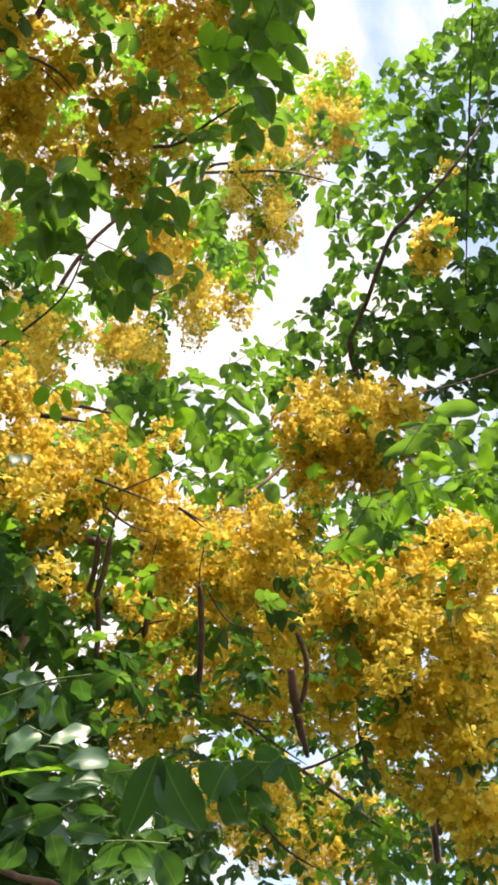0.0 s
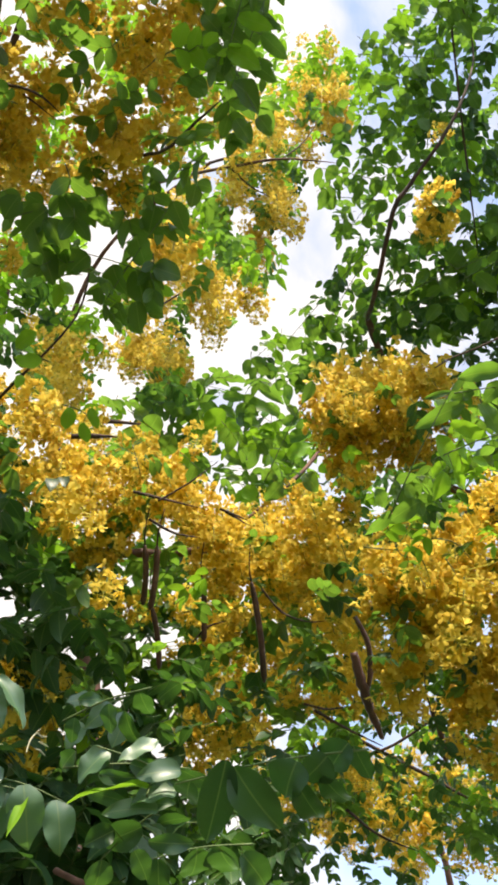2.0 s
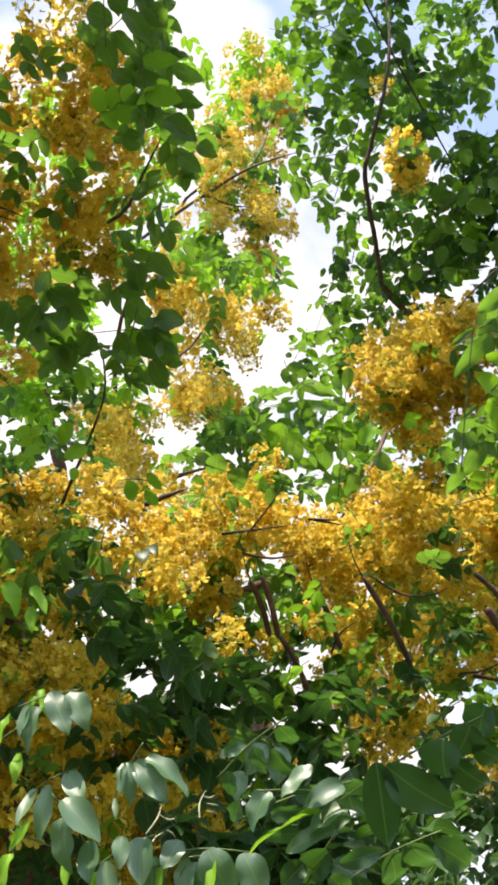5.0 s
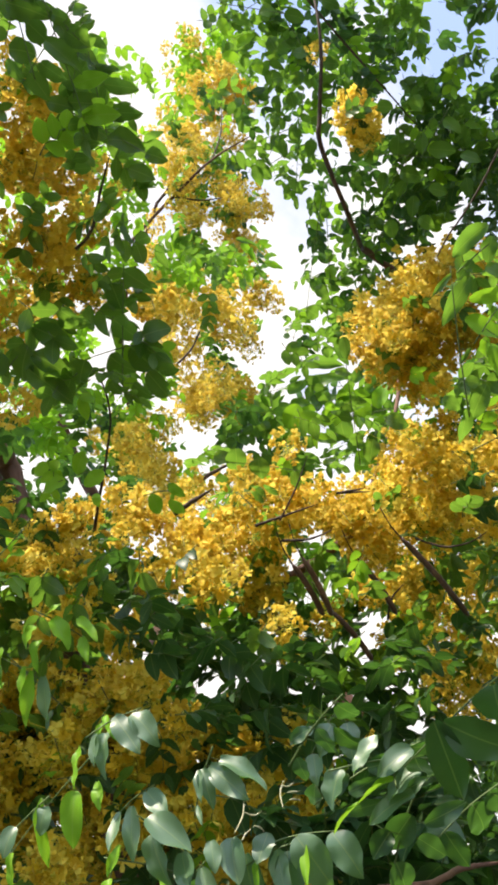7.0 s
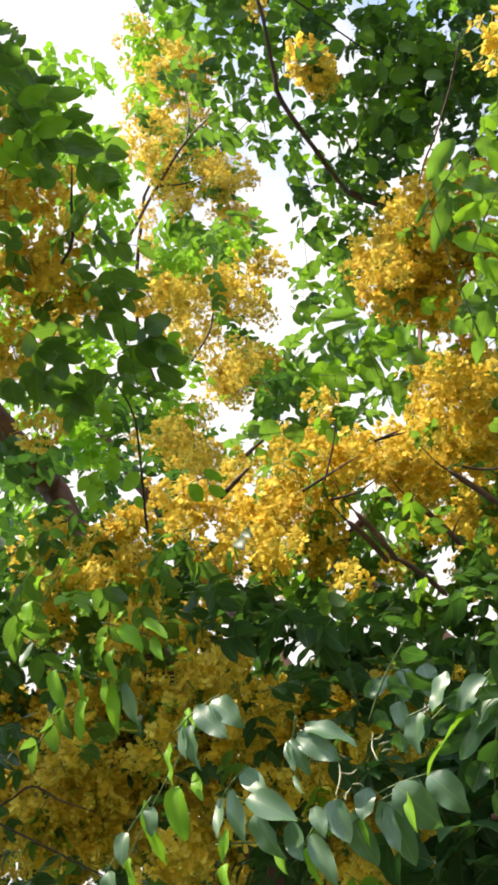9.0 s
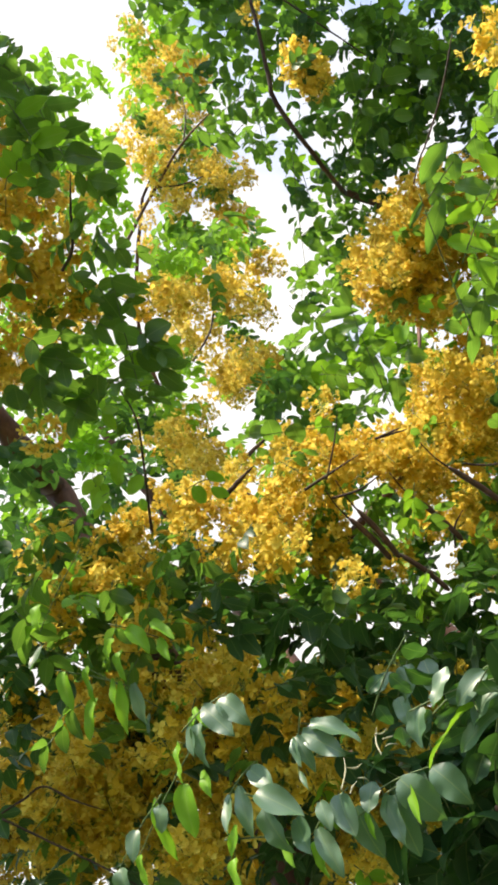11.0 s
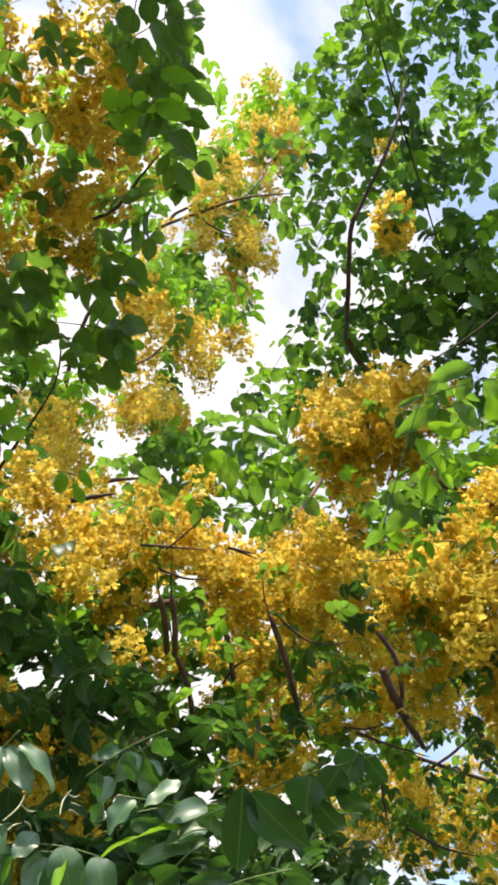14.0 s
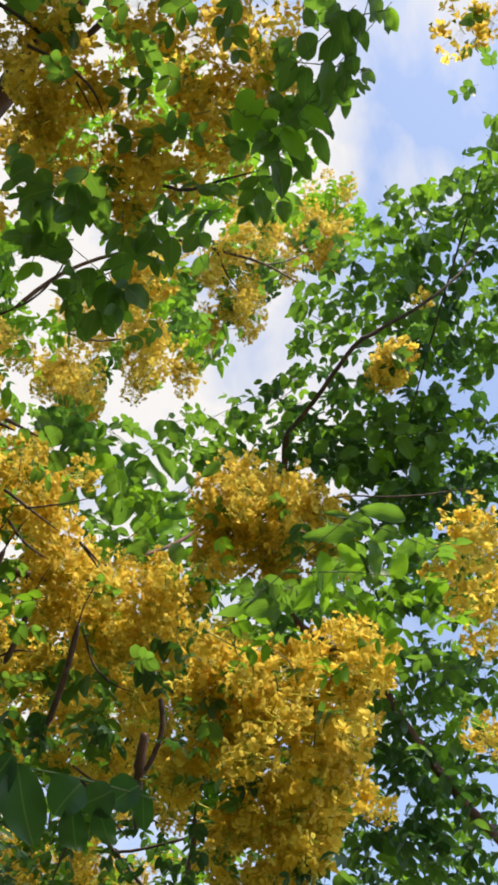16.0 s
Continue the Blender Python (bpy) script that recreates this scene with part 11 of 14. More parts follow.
leaf_clump(low_far_tree, 0.06, 3.70, 3.72, 0.090, 0.080, 0.21, 2, "deep")
leaf_clump(low_far_tree, -0.24, 3.48, 3.45, 0.082, 0.073, 0.19, 1, "deep")
leaf_clump(low_far_tree, -0.15, 3.49, 3.42, 0.082, 0.072, 0.19, 1, "deep")
leaf_clump(low_far_tree, -0.01, 3.65, 3.50, 0.085, 0.076, 0.20, 1, "deep")
leaf_clump(low_far_tree, -0.25, 3.84, 3.46, 0.088, 0.078, 0.20, 2, "deep")
leaf_clump(low_far_tree, -0.14, 3.77, 3.47, 0.087, 0.077, 0.20, 1, "deep")
leaf_clump(low_far_tree, 0.03, 3.55, 3.37, 0.082, 0.073, 0.19, 1, "deep")
flower_clump(pod_tree, 0.19, 1.99, 3.55, 0.066, 0.066, 0.13, 1)
flower_clump(pod_tree, 0.49, 1.89, 3.61, 0.057, 0.066, 0.13, 1)
flower_clump(pod_tree, 0.22, 1.91, 3.61, 0.082, 0.066, 0.13, 1)
flower_clump(pod_tree, 0.31, 1.88, 3.65, 0.066, 0.057, 0.13, 1)
flower_clump(pod_tree, 0.20, 2.06, 3.47, 0.049, 0.041, 0.13, 1)
flower_clump(pod_tree, 0.55, 1.93, 3.58, 0.049, 0.066, 0.13, 1)
leaf_clump(side_tree, 0.38, 1.84, 3.45, 0.066, 0.059, 0.13, 1)
leaf_clump(side_tree, 0.45, 1.81, 3.38, 0.064, 0.057, 0.13, 1, "green")
leaf_clump(side_tree, 0.56, 1.78, 3.33, 0.063, 0.056, 0.12, 1)
leaf_clump(side_tree, 0.36, 1.92, 3.30, 0.065, 0.058, 0.13, 1)
leaf_clump(side_tree, 0.41, 1.72, 3.17, 0.059, 0.052, 0.12, 1)
leaf_clump(side_tree, 0.53, 1.79, 3.25, 0.062, 0.055, 0.12, 1, "deep")
leaf_clump(side_tree, 0.33, 1.83, 3.13, 0.060, 0.054, 0.12, 1)
leaf_clump(side_tree, 0.53, 2.06, 3.30, 0.068, 0.060, 0.13, 1, "deep")
leaf_clump(side_tree, 0.61, 2.03, 3.32, 0.067, 0.060, 0.13, 1)
leaf_clump(side_tree, 0.42, 2.11, 4.32, 0.087, 0.077, 0.17, 1, "deep")
leaf_clump(side_tree, 0.56, 2.32, 4.59, 0.096, 0.085, 0.19, 1, "deep")
leaf_clump(side_tree, 0.66, 2.03, 4.32, 0.085, 0.076, 0.17, 1, "deep")
leaf_clump(side_tree, 0.87, 2.18, 4.42, 0.090, 0.080, 0.18, 1, "deep")
leaf_clump(side_tree, 0.41, 2.17, 4.17, 0.085, 0.076, 0.17, 1, "green")
leaf_clump(side_tree, 0.62, 2.46, 4.49, 0.096, 0.085, 0.19, 2, "deep")
leaf_clump(side_tree, 0.76, 2.34, 4.43, 0.093, 0.082, 0.18, 1, "deep")
leaf_clump(side_tree, 0.85, 2.38, 4.43, 0.094, 0.083, 0.18, 1, "deep")
limb(near_tree, [(-1.157, 1.182, 2.863), (-1.109, 1.204, 2.856), (-1.065, 1.225, 2.850), (-1.055, 1.277, 2.807), (-1.035, 1.332, 2.764)], [0.003, 0.003, 0.0028, 0.0025, 0.0015])
limb(near_tree, [(-1.166, 1.185, 2.857), (-1.150, 1.273, 2.784), (-1.132, 1.370, 2.704), (-1.125, 1.430, 2.652)], [0.003, 0.003, 0.0025, 0.002])
flower_clump(pod_tree, -0.96, 1.54, 3.69, 0.081, 0.056, 0.12, 2, "orange", 55)
flower_clump(pod_tree, -0.93, 1.63, 3.62, 0.073, 0.056, 0.12, 1, "orange", 55)
flower_clump(pod_tree, -0.91, 1.72, 3.54, 0.073, 0.048, 0.12, 1, "orange", 55)
flower_clump(pod_tree, -1.05, 1.53, 3.74, 0.066, 0.041, 0.13, 1, "orange", 55)
leaf_clump(near_tree, -0.99, 1.51, 3.78, 0.066, 0.049, 0.14, 1, "green", 55)
leaf_clump(near_tree, -1.06, 1.46, 3.67, 0.071, 0.055, 0.14, 2, "green", 55)
leaf_clump(near_tree, -0.88, 1.68, 3.66, 0.066, 0.041, 0.14, 1, "green", 55)
leaf_clump(near_tree, -0.84, 1.75, 3.47, 0.079, 0.047, 0.14, 2, "green", 55)
leaf_clump(near_tree, -0.96, 1.49, 3.53, 0.076, 0.046, 0.13, 2, "green", 55)
leaf_clump(near_tree, -0.98, 1.48, 3.94, 0.042, 0.051, 0.14, 1, "green", 55)
leaf_clump(near_tree, -0.69, 1.50, 3.60, 0.069, 0.053, 0.13, 1, "sunlit", 55)
leaf_clump(near_tree, -0.97, 1.35, 3.38, 0.063, 0.049, 0.12, 1, "sunlit", 55)
leaf_clump(near_tree, -1.35, 1.56, 3.66, 0.074, 0.065, 0.14, 3, "deep", 55)
leaf_clump(near_tree, -1.39, 1.73, 3.66, 0.077, 0.068, 0.15, 3, "deep", 55)
leaf_clump(near_tree, -1.22, 1.77, 3.55, 0.074, 0.066, 0.14, 3, "green", 55)
leaf_clump(near_tree, -1.28, 1.96, 3.67, 0.080, 0.071, 0.15, 3, "green", 55)
leaf_clump(near_tree, -1.19, 2.03, 3.57, 0.079, 0.070, 0.15, 3, "green", 55)
leaf_clump(near_tree, -1.15, 2.14, 3.49, 0.079, 0.070, 0.15, 3, "green", 55)
leaf_clump(near_tree, -0.98, 2.15, 3.36, 0.076, 0.067, 0.15, 3, "deep", 55)
leaf_clump(near_tree, -1.05, 2.39, 3.43, 0.082, 0.073, 0.16, 3, "deep", 55)
leaf_clump(near_tree, -0.82, 2.20, 3.18, 0.073, 0.064, 0.14, 3, "deep", 55)
leaf_clump(near_tree, -0.79, 2.41, 3.19, 0.076, 0.068, 0.15, 3, "deep", 55)
leaf_clump(near_tree, -0.78, 2.56, 3.23, 0.079, 0.070, 0.15, 3, "deep", 55)
leaf_clump(near_tree, -0.67, 2.58, 3.13, 0.077, 0.069, 0.15, 3, "deep", 55)
leaf_clump(near_tree, -0.53, 2.51, 2.98, 0.072, 0.064, 0.14, 3, "deep", 55)
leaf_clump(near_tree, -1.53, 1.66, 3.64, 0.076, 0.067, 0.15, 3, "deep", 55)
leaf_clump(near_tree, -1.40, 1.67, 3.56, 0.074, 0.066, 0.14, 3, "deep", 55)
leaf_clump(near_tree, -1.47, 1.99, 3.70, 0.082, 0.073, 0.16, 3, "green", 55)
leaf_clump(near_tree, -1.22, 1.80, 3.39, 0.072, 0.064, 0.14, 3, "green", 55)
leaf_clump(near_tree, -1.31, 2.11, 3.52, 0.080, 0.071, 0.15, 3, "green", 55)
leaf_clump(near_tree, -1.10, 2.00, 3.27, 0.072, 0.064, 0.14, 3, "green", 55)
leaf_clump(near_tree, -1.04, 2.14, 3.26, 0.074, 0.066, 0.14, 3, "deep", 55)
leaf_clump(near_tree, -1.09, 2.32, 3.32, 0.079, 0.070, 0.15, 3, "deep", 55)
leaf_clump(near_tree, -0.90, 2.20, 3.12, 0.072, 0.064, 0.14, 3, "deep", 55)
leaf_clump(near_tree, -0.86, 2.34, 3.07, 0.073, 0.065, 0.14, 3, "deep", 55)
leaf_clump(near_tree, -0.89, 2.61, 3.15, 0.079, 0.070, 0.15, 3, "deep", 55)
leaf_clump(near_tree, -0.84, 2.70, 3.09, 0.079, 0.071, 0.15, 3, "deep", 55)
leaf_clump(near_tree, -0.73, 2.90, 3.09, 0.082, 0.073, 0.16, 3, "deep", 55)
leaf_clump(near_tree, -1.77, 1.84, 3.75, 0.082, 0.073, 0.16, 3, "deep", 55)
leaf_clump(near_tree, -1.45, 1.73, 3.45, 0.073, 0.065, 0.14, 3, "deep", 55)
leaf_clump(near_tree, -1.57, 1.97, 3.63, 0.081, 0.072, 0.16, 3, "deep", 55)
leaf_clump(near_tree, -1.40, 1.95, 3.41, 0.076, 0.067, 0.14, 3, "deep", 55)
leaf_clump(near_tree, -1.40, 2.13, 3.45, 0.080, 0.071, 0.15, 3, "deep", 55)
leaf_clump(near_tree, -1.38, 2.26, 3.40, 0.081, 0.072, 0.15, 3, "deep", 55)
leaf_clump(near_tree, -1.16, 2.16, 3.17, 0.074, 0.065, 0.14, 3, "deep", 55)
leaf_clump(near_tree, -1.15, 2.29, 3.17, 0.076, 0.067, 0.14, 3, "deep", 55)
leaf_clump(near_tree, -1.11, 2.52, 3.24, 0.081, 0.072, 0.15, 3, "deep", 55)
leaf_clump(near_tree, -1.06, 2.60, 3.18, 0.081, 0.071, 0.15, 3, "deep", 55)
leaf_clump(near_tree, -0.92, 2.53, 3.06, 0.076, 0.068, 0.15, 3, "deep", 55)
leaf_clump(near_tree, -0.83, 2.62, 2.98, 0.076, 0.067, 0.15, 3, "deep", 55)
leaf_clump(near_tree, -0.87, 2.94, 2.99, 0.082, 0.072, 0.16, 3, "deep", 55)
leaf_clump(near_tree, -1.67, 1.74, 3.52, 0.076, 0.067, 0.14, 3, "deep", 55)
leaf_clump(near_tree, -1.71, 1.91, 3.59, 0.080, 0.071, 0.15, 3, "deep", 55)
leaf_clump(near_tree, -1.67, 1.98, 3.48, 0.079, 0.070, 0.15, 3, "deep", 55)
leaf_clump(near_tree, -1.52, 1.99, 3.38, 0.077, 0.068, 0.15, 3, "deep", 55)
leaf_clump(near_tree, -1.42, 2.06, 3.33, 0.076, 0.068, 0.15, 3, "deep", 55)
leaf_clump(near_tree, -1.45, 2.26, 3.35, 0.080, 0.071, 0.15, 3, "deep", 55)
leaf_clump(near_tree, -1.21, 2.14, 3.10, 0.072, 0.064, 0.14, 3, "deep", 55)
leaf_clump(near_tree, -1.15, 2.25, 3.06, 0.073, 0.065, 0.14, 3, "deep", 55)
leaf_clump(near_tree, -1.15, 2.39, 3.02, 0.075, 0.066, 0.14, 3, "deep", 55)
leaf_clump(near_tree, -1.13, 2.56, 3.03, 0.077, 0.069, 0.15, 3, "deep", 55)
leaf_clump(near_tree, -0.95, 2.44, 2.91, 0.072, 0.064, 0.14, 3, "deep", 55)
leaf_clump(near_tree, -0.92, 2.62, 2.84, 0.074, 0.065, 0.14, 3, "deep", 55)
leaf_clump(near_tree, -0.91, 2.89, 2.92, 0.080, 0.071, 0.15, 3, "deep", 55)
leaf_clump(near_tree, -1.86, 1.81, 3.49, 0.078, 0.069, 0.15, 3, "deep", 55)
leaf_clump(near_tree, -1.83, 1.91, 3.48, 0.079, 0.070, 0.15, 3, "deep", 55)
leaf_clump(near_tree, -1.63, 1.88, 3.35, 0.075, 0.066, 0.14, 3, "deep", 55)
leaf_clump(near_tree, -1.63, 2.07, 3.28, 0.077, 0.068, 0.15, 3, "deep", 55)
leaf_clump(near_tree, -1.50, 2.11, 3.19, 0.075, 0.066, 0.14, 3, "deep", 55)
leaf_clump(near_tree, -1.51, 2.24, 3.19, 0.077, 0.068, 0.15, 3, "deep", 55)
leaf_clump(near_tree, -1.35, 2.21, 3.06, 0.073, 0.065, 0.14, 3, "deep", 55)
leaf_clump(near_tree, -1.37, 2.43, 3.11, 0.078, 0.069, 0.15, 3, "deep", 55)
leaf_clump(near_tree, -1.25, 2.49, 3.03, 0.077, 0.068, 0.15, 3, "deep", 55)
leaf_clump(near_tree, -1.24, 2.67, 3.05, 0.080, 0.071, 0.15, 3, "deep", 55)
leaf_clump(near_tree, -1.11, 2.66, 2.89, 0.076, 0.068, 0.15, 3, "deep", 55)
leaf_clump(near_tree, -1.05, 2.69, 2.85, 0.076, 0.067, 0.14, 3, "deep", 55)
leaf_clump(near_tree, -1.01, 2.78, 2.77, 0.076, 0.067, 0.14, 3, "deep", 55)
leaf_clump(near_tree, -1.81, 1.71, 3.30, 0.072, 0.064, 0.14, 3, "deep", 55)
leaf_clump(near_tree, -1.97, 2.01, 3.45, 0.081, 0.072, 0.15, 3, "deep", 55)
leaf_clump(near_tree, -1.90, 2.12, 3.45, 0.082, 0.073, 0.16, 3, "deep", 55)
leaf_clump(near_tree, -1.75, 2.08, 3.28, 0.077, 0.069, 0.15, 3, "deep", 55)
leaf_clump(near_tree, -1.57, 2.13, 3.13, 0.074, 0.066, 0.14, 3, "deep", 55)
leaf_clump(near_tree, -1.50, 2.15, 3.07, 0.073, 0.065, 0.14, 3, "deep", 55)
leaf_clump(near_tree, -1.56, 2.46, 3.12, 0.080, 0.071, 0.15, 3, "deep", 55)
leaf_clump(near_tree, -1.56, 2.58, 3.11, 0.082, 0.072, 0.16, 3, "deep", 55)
leaf_clump(near_tree, -1.37, 2.46, 2.92, 0.075, 0.066, 0.14, 3, "deep", 55)
leaf_clump(near_tree, -1.32, 2.63, 2.88, 0.077, 0.068, 0.15, 3, "deep", 55)
leaf_clump(near_tree, -1.20, 2.70, 2.84, 0.076, 0.068, 0.15, 3, "deep", 55)
leaf_clump(near_tree, -1.08, 2.64, 2.71, 0.072, 0.064, 0.14, 3, "deep", 55)
leaf_clump(near_tree, -1.09, 2.80, 2.73, 0.075, 0.067, 0.14, 3, "deep", 55)
leaf_clump(near_tree, -0.97, 1.68, 2.74, 0.055, 0.048, 0.11, 1, "deep", 55)
leaf_clump(near_tree, -0.85, 1.73, 2.67, 0.053, 0.047, 0.11, 1, "deep", 55)
leaf_clump(near_tree, -0.94, 1.96, 2.75, 0.059, 0.052, 0.12, 1, "deep", 55)
leaf_clump(near_tree, -1.03, 1.76, 2.74, 0.056, 0.050, 0.11, 1, "deep", 55)
leaf_clump(near_tree, -0.91, 1.69, 2.62, 0.052, 0.046, 0.10, 1, "deep", 55)
leaf_clump(near_tree, -1.01, 1.94, 2.68, 0.058, 0.051, 0.11, 1, "deep", 55)
leaf_clump(near_tree, -1.05, 1.67, 2.61, 0.052, 0.046, 0.10, 1, "deep", 55)
leaf_clump(near_tree, -1.09, 1.92, 2.66, 0.058, 0.051, 0.11, 1, "deep", 55)
leaf_clump(near_tree, -1.06, 1.99, 2.65, 0.058, 0.052, 0.11, 1, "deep", 55)
leaf_clump(near_tree, -1.10, 1.45, 3.79, 0.073, 0.065, 0.14, 2, "deep", 55)
leaf_clump(near_tree, -1.01, 1.55, 3.69, 0.072, 0.064, 0.14, 2, "deep", 55)
leaf_clump(near_tree, -1.01, 1.70, 3.77, 0.076, 0.068, 0.15, 2, "deep", 55)
leaf_clump(near_tree, -1.25, 1.58, 3.81, 0.076, 0.068, 0.15, 2, "deep", 55)
leaf_clump(near_tree, -1.29, 1.79, 3.86, 0.081, 0.072, 0.16, 3, "deep", 55)
leaf_clump(near_tree, -1.21, 1.76, 3.73, 0.078, 0.069, 0.15, 2, "green", 55)
leaf_clump(near_tree, -1.35, 1.54, 3.65, 0.073, 0.065, 0.14, 2, "deep", 55)
leaf_clump(near_tree, -1.19, 1.63, 3.59, 0.073, 0.064, 0.14, 2, "deep", 55)
leaf_clump(near_tree, -1.27, 1.82, 3.68, 0.078, 0.069, 0.15, 2, "green", 55)
# gaps low in the bough closed with leaves coloured as dark as shade
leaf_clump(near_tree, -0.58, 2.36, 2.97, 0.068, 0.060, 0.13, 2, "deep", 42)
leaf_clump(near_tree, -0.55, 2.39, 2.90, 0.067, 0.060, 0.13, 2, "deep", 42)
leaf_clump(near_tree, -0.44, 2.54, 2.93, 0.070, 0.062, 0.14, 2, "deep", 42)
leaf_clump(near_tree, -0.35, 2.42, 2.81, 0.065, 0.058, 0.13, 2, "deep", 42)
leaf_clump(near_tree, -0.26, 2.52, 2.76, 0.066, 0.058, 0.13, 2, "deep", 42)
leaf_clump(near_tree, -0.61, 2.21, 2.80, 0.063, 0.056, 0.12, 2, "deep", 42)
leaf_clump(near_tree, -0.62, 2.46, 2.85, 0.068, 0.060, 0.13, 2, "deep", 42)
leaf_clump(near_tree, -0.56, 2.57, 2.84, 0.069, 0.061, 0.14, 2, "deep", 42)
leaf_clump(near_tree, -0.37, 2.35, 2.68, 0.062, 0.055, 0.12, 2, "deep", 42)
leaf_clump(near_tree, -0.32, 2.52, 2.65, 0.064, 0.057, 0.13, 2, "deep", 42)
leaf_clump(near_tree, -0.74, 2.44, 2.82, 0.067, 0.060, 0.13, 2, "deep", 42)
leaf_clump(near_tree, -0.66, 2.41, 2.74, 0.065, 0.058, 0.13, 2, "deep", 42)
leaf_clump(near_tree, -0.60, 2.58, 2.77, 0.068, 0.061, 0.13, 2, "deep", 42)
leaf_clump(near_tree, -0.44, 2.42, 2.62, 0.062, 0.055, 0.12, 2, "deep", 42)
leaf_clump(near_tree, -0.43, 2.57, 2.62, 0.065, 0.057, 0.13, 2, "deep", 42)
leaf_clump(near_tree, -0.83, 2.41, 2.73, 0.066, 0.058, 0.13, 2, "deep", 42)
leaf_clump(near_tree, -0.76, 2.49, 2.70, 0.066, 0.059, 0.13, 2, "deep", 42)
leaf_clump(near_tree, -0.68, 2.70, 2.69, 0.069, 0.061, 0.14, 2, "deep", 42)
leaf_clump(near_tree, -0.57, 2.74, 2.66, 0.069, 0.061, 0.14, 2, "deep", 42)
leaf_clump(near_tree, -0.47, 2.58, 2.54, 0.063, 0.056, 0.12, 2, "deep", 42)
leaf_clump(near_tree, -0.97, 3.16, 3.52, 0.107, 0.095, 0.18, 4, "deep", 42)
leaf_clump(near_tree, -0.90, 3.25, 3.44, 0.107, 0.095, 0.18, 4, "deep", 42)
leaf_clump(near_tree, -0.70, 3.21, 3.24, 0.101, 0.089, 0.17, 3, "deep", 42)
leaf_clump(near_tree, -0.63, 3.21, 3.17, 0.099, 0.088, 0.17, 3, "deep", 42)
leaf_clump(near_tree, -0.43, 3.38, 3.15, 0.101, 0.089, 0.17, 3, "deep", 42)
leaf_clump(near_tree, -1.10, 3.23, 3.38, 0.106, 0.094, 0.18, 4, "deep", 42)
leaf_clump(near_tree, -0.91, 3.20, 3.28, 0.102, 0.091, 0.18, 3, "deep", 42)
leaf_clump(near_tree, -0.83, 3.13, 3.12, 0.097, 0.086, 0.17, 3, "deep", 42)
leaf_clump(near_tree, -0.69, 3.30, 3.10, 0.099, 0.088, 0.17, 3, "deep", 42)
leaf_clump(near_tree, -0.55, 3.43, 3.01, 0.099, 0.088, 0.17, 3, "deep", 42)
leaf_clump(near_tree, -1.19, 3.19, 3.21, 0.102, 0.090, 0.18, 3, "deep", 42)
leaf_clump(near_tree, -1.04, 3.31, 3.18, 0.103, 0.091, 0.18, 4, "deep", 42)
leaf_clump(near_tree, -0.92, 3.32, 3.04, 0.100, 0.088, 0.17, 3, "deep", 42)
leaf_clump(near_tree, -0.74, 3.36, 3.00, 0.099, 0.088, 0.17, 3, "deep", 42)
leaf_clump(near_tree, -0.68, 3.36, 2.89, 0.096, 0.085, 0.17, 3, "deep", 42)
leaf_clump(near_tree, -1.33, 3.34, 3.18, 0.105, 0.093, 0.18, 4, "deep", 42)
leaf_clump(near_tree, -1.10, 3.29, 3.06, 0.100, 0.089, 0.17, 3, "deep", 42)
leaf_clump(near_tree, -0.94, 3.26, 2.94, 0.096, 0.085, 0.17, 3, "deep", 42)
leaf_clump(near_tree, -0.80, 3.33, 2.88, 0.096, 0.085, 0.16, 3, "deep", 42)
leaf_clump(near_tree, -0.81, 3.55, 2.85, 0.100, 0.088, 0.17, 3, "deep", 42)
leaf_clump(near_tree, -0.57, 3.49, 3.34, 0.083, 0.074, 0.18, 2, "deep")
leaf_clump(near_tree, -0.44, 3.24, 3.24, 0.078, 0.069, 0.17, 1, "deep")
leaf_clump(near_tree, -0.27, 3.26, 3.25, 0.078, 0.069, 0.17, 1, "deep")
leaf_clump(near_tree, -0.15, 3.20, 3.23, 0.077, 0.068, 0.17, 1, "deep")
leaf_clump(near_tree, -0.53, 3.18, 3.03, 0.073, 0.065, 0.16, 1, "deep")
leaf_clump(near_tree, -0.42, 3.27, 3.09, 0.076, 0.067, 0.17, 1, "deep")
leaf_clump(near_tree, -0.29, 3.62, 3.28, 0.084, 0.075, 0.19, 2, "deep")
leaf_clump(near_tree, -0.14, 3.24, 3.10, 0.075, 0.067, 0.17, 1, "deep")
leaf_clump(near_tree, -0.55, 3.61, 3.10, 0.081, 0.072, 0.18, 2, "deep")
leaf_clump(near_tree, -0.42, 3.70, 3.16, 0.084, 0.074, 0.19, 2, "deep")
leaf_clump(near_tree, -0.31, 3.71, 3.16, 0.084, 0.074, 0.19, 2, "deep")
leaf_clump(near_tree, -0.14, 3.63, 3.13, 0.082, 0.073, 0.18, 2, "deep")
leaf_clump(near_tree, -0.51, 3.51, 2.97, 0.078, 0.069, 0.17, 1, "deep")
leaf_clump(near_tree, -0.38, 3.49, 2.96, 0.077, 0.068, 0.17, 1, "deep")
leaf_clump(near_tree, -0.27, 3.43, 2.96, 0.076, 0.068, 0.17, 1, "deep")
leaf_clump(near_tree, -0.12, 3.72, 3.05, 0.082, 0.073, 0.18, 2, "deep")
leaf_clump(low_far_tree, -0.18, 2.90, 3.94, 0.094, 0.084, 0.19, 4, "deep")
leaf_clump(low_far_tree, 0.00, 3.13, 4.04, 0.100, 0.089, 0.20, 4, "deep")
leaf_clump(low_far_tree, 0.16, 3.06, 4.09, 0.100, 0.088, 0.20, 4, "deep")
leaf_clump(low_far_tree, 0.33, 2.73, 3.78, 0.088, 0.078, 0.17, 3, "deep")
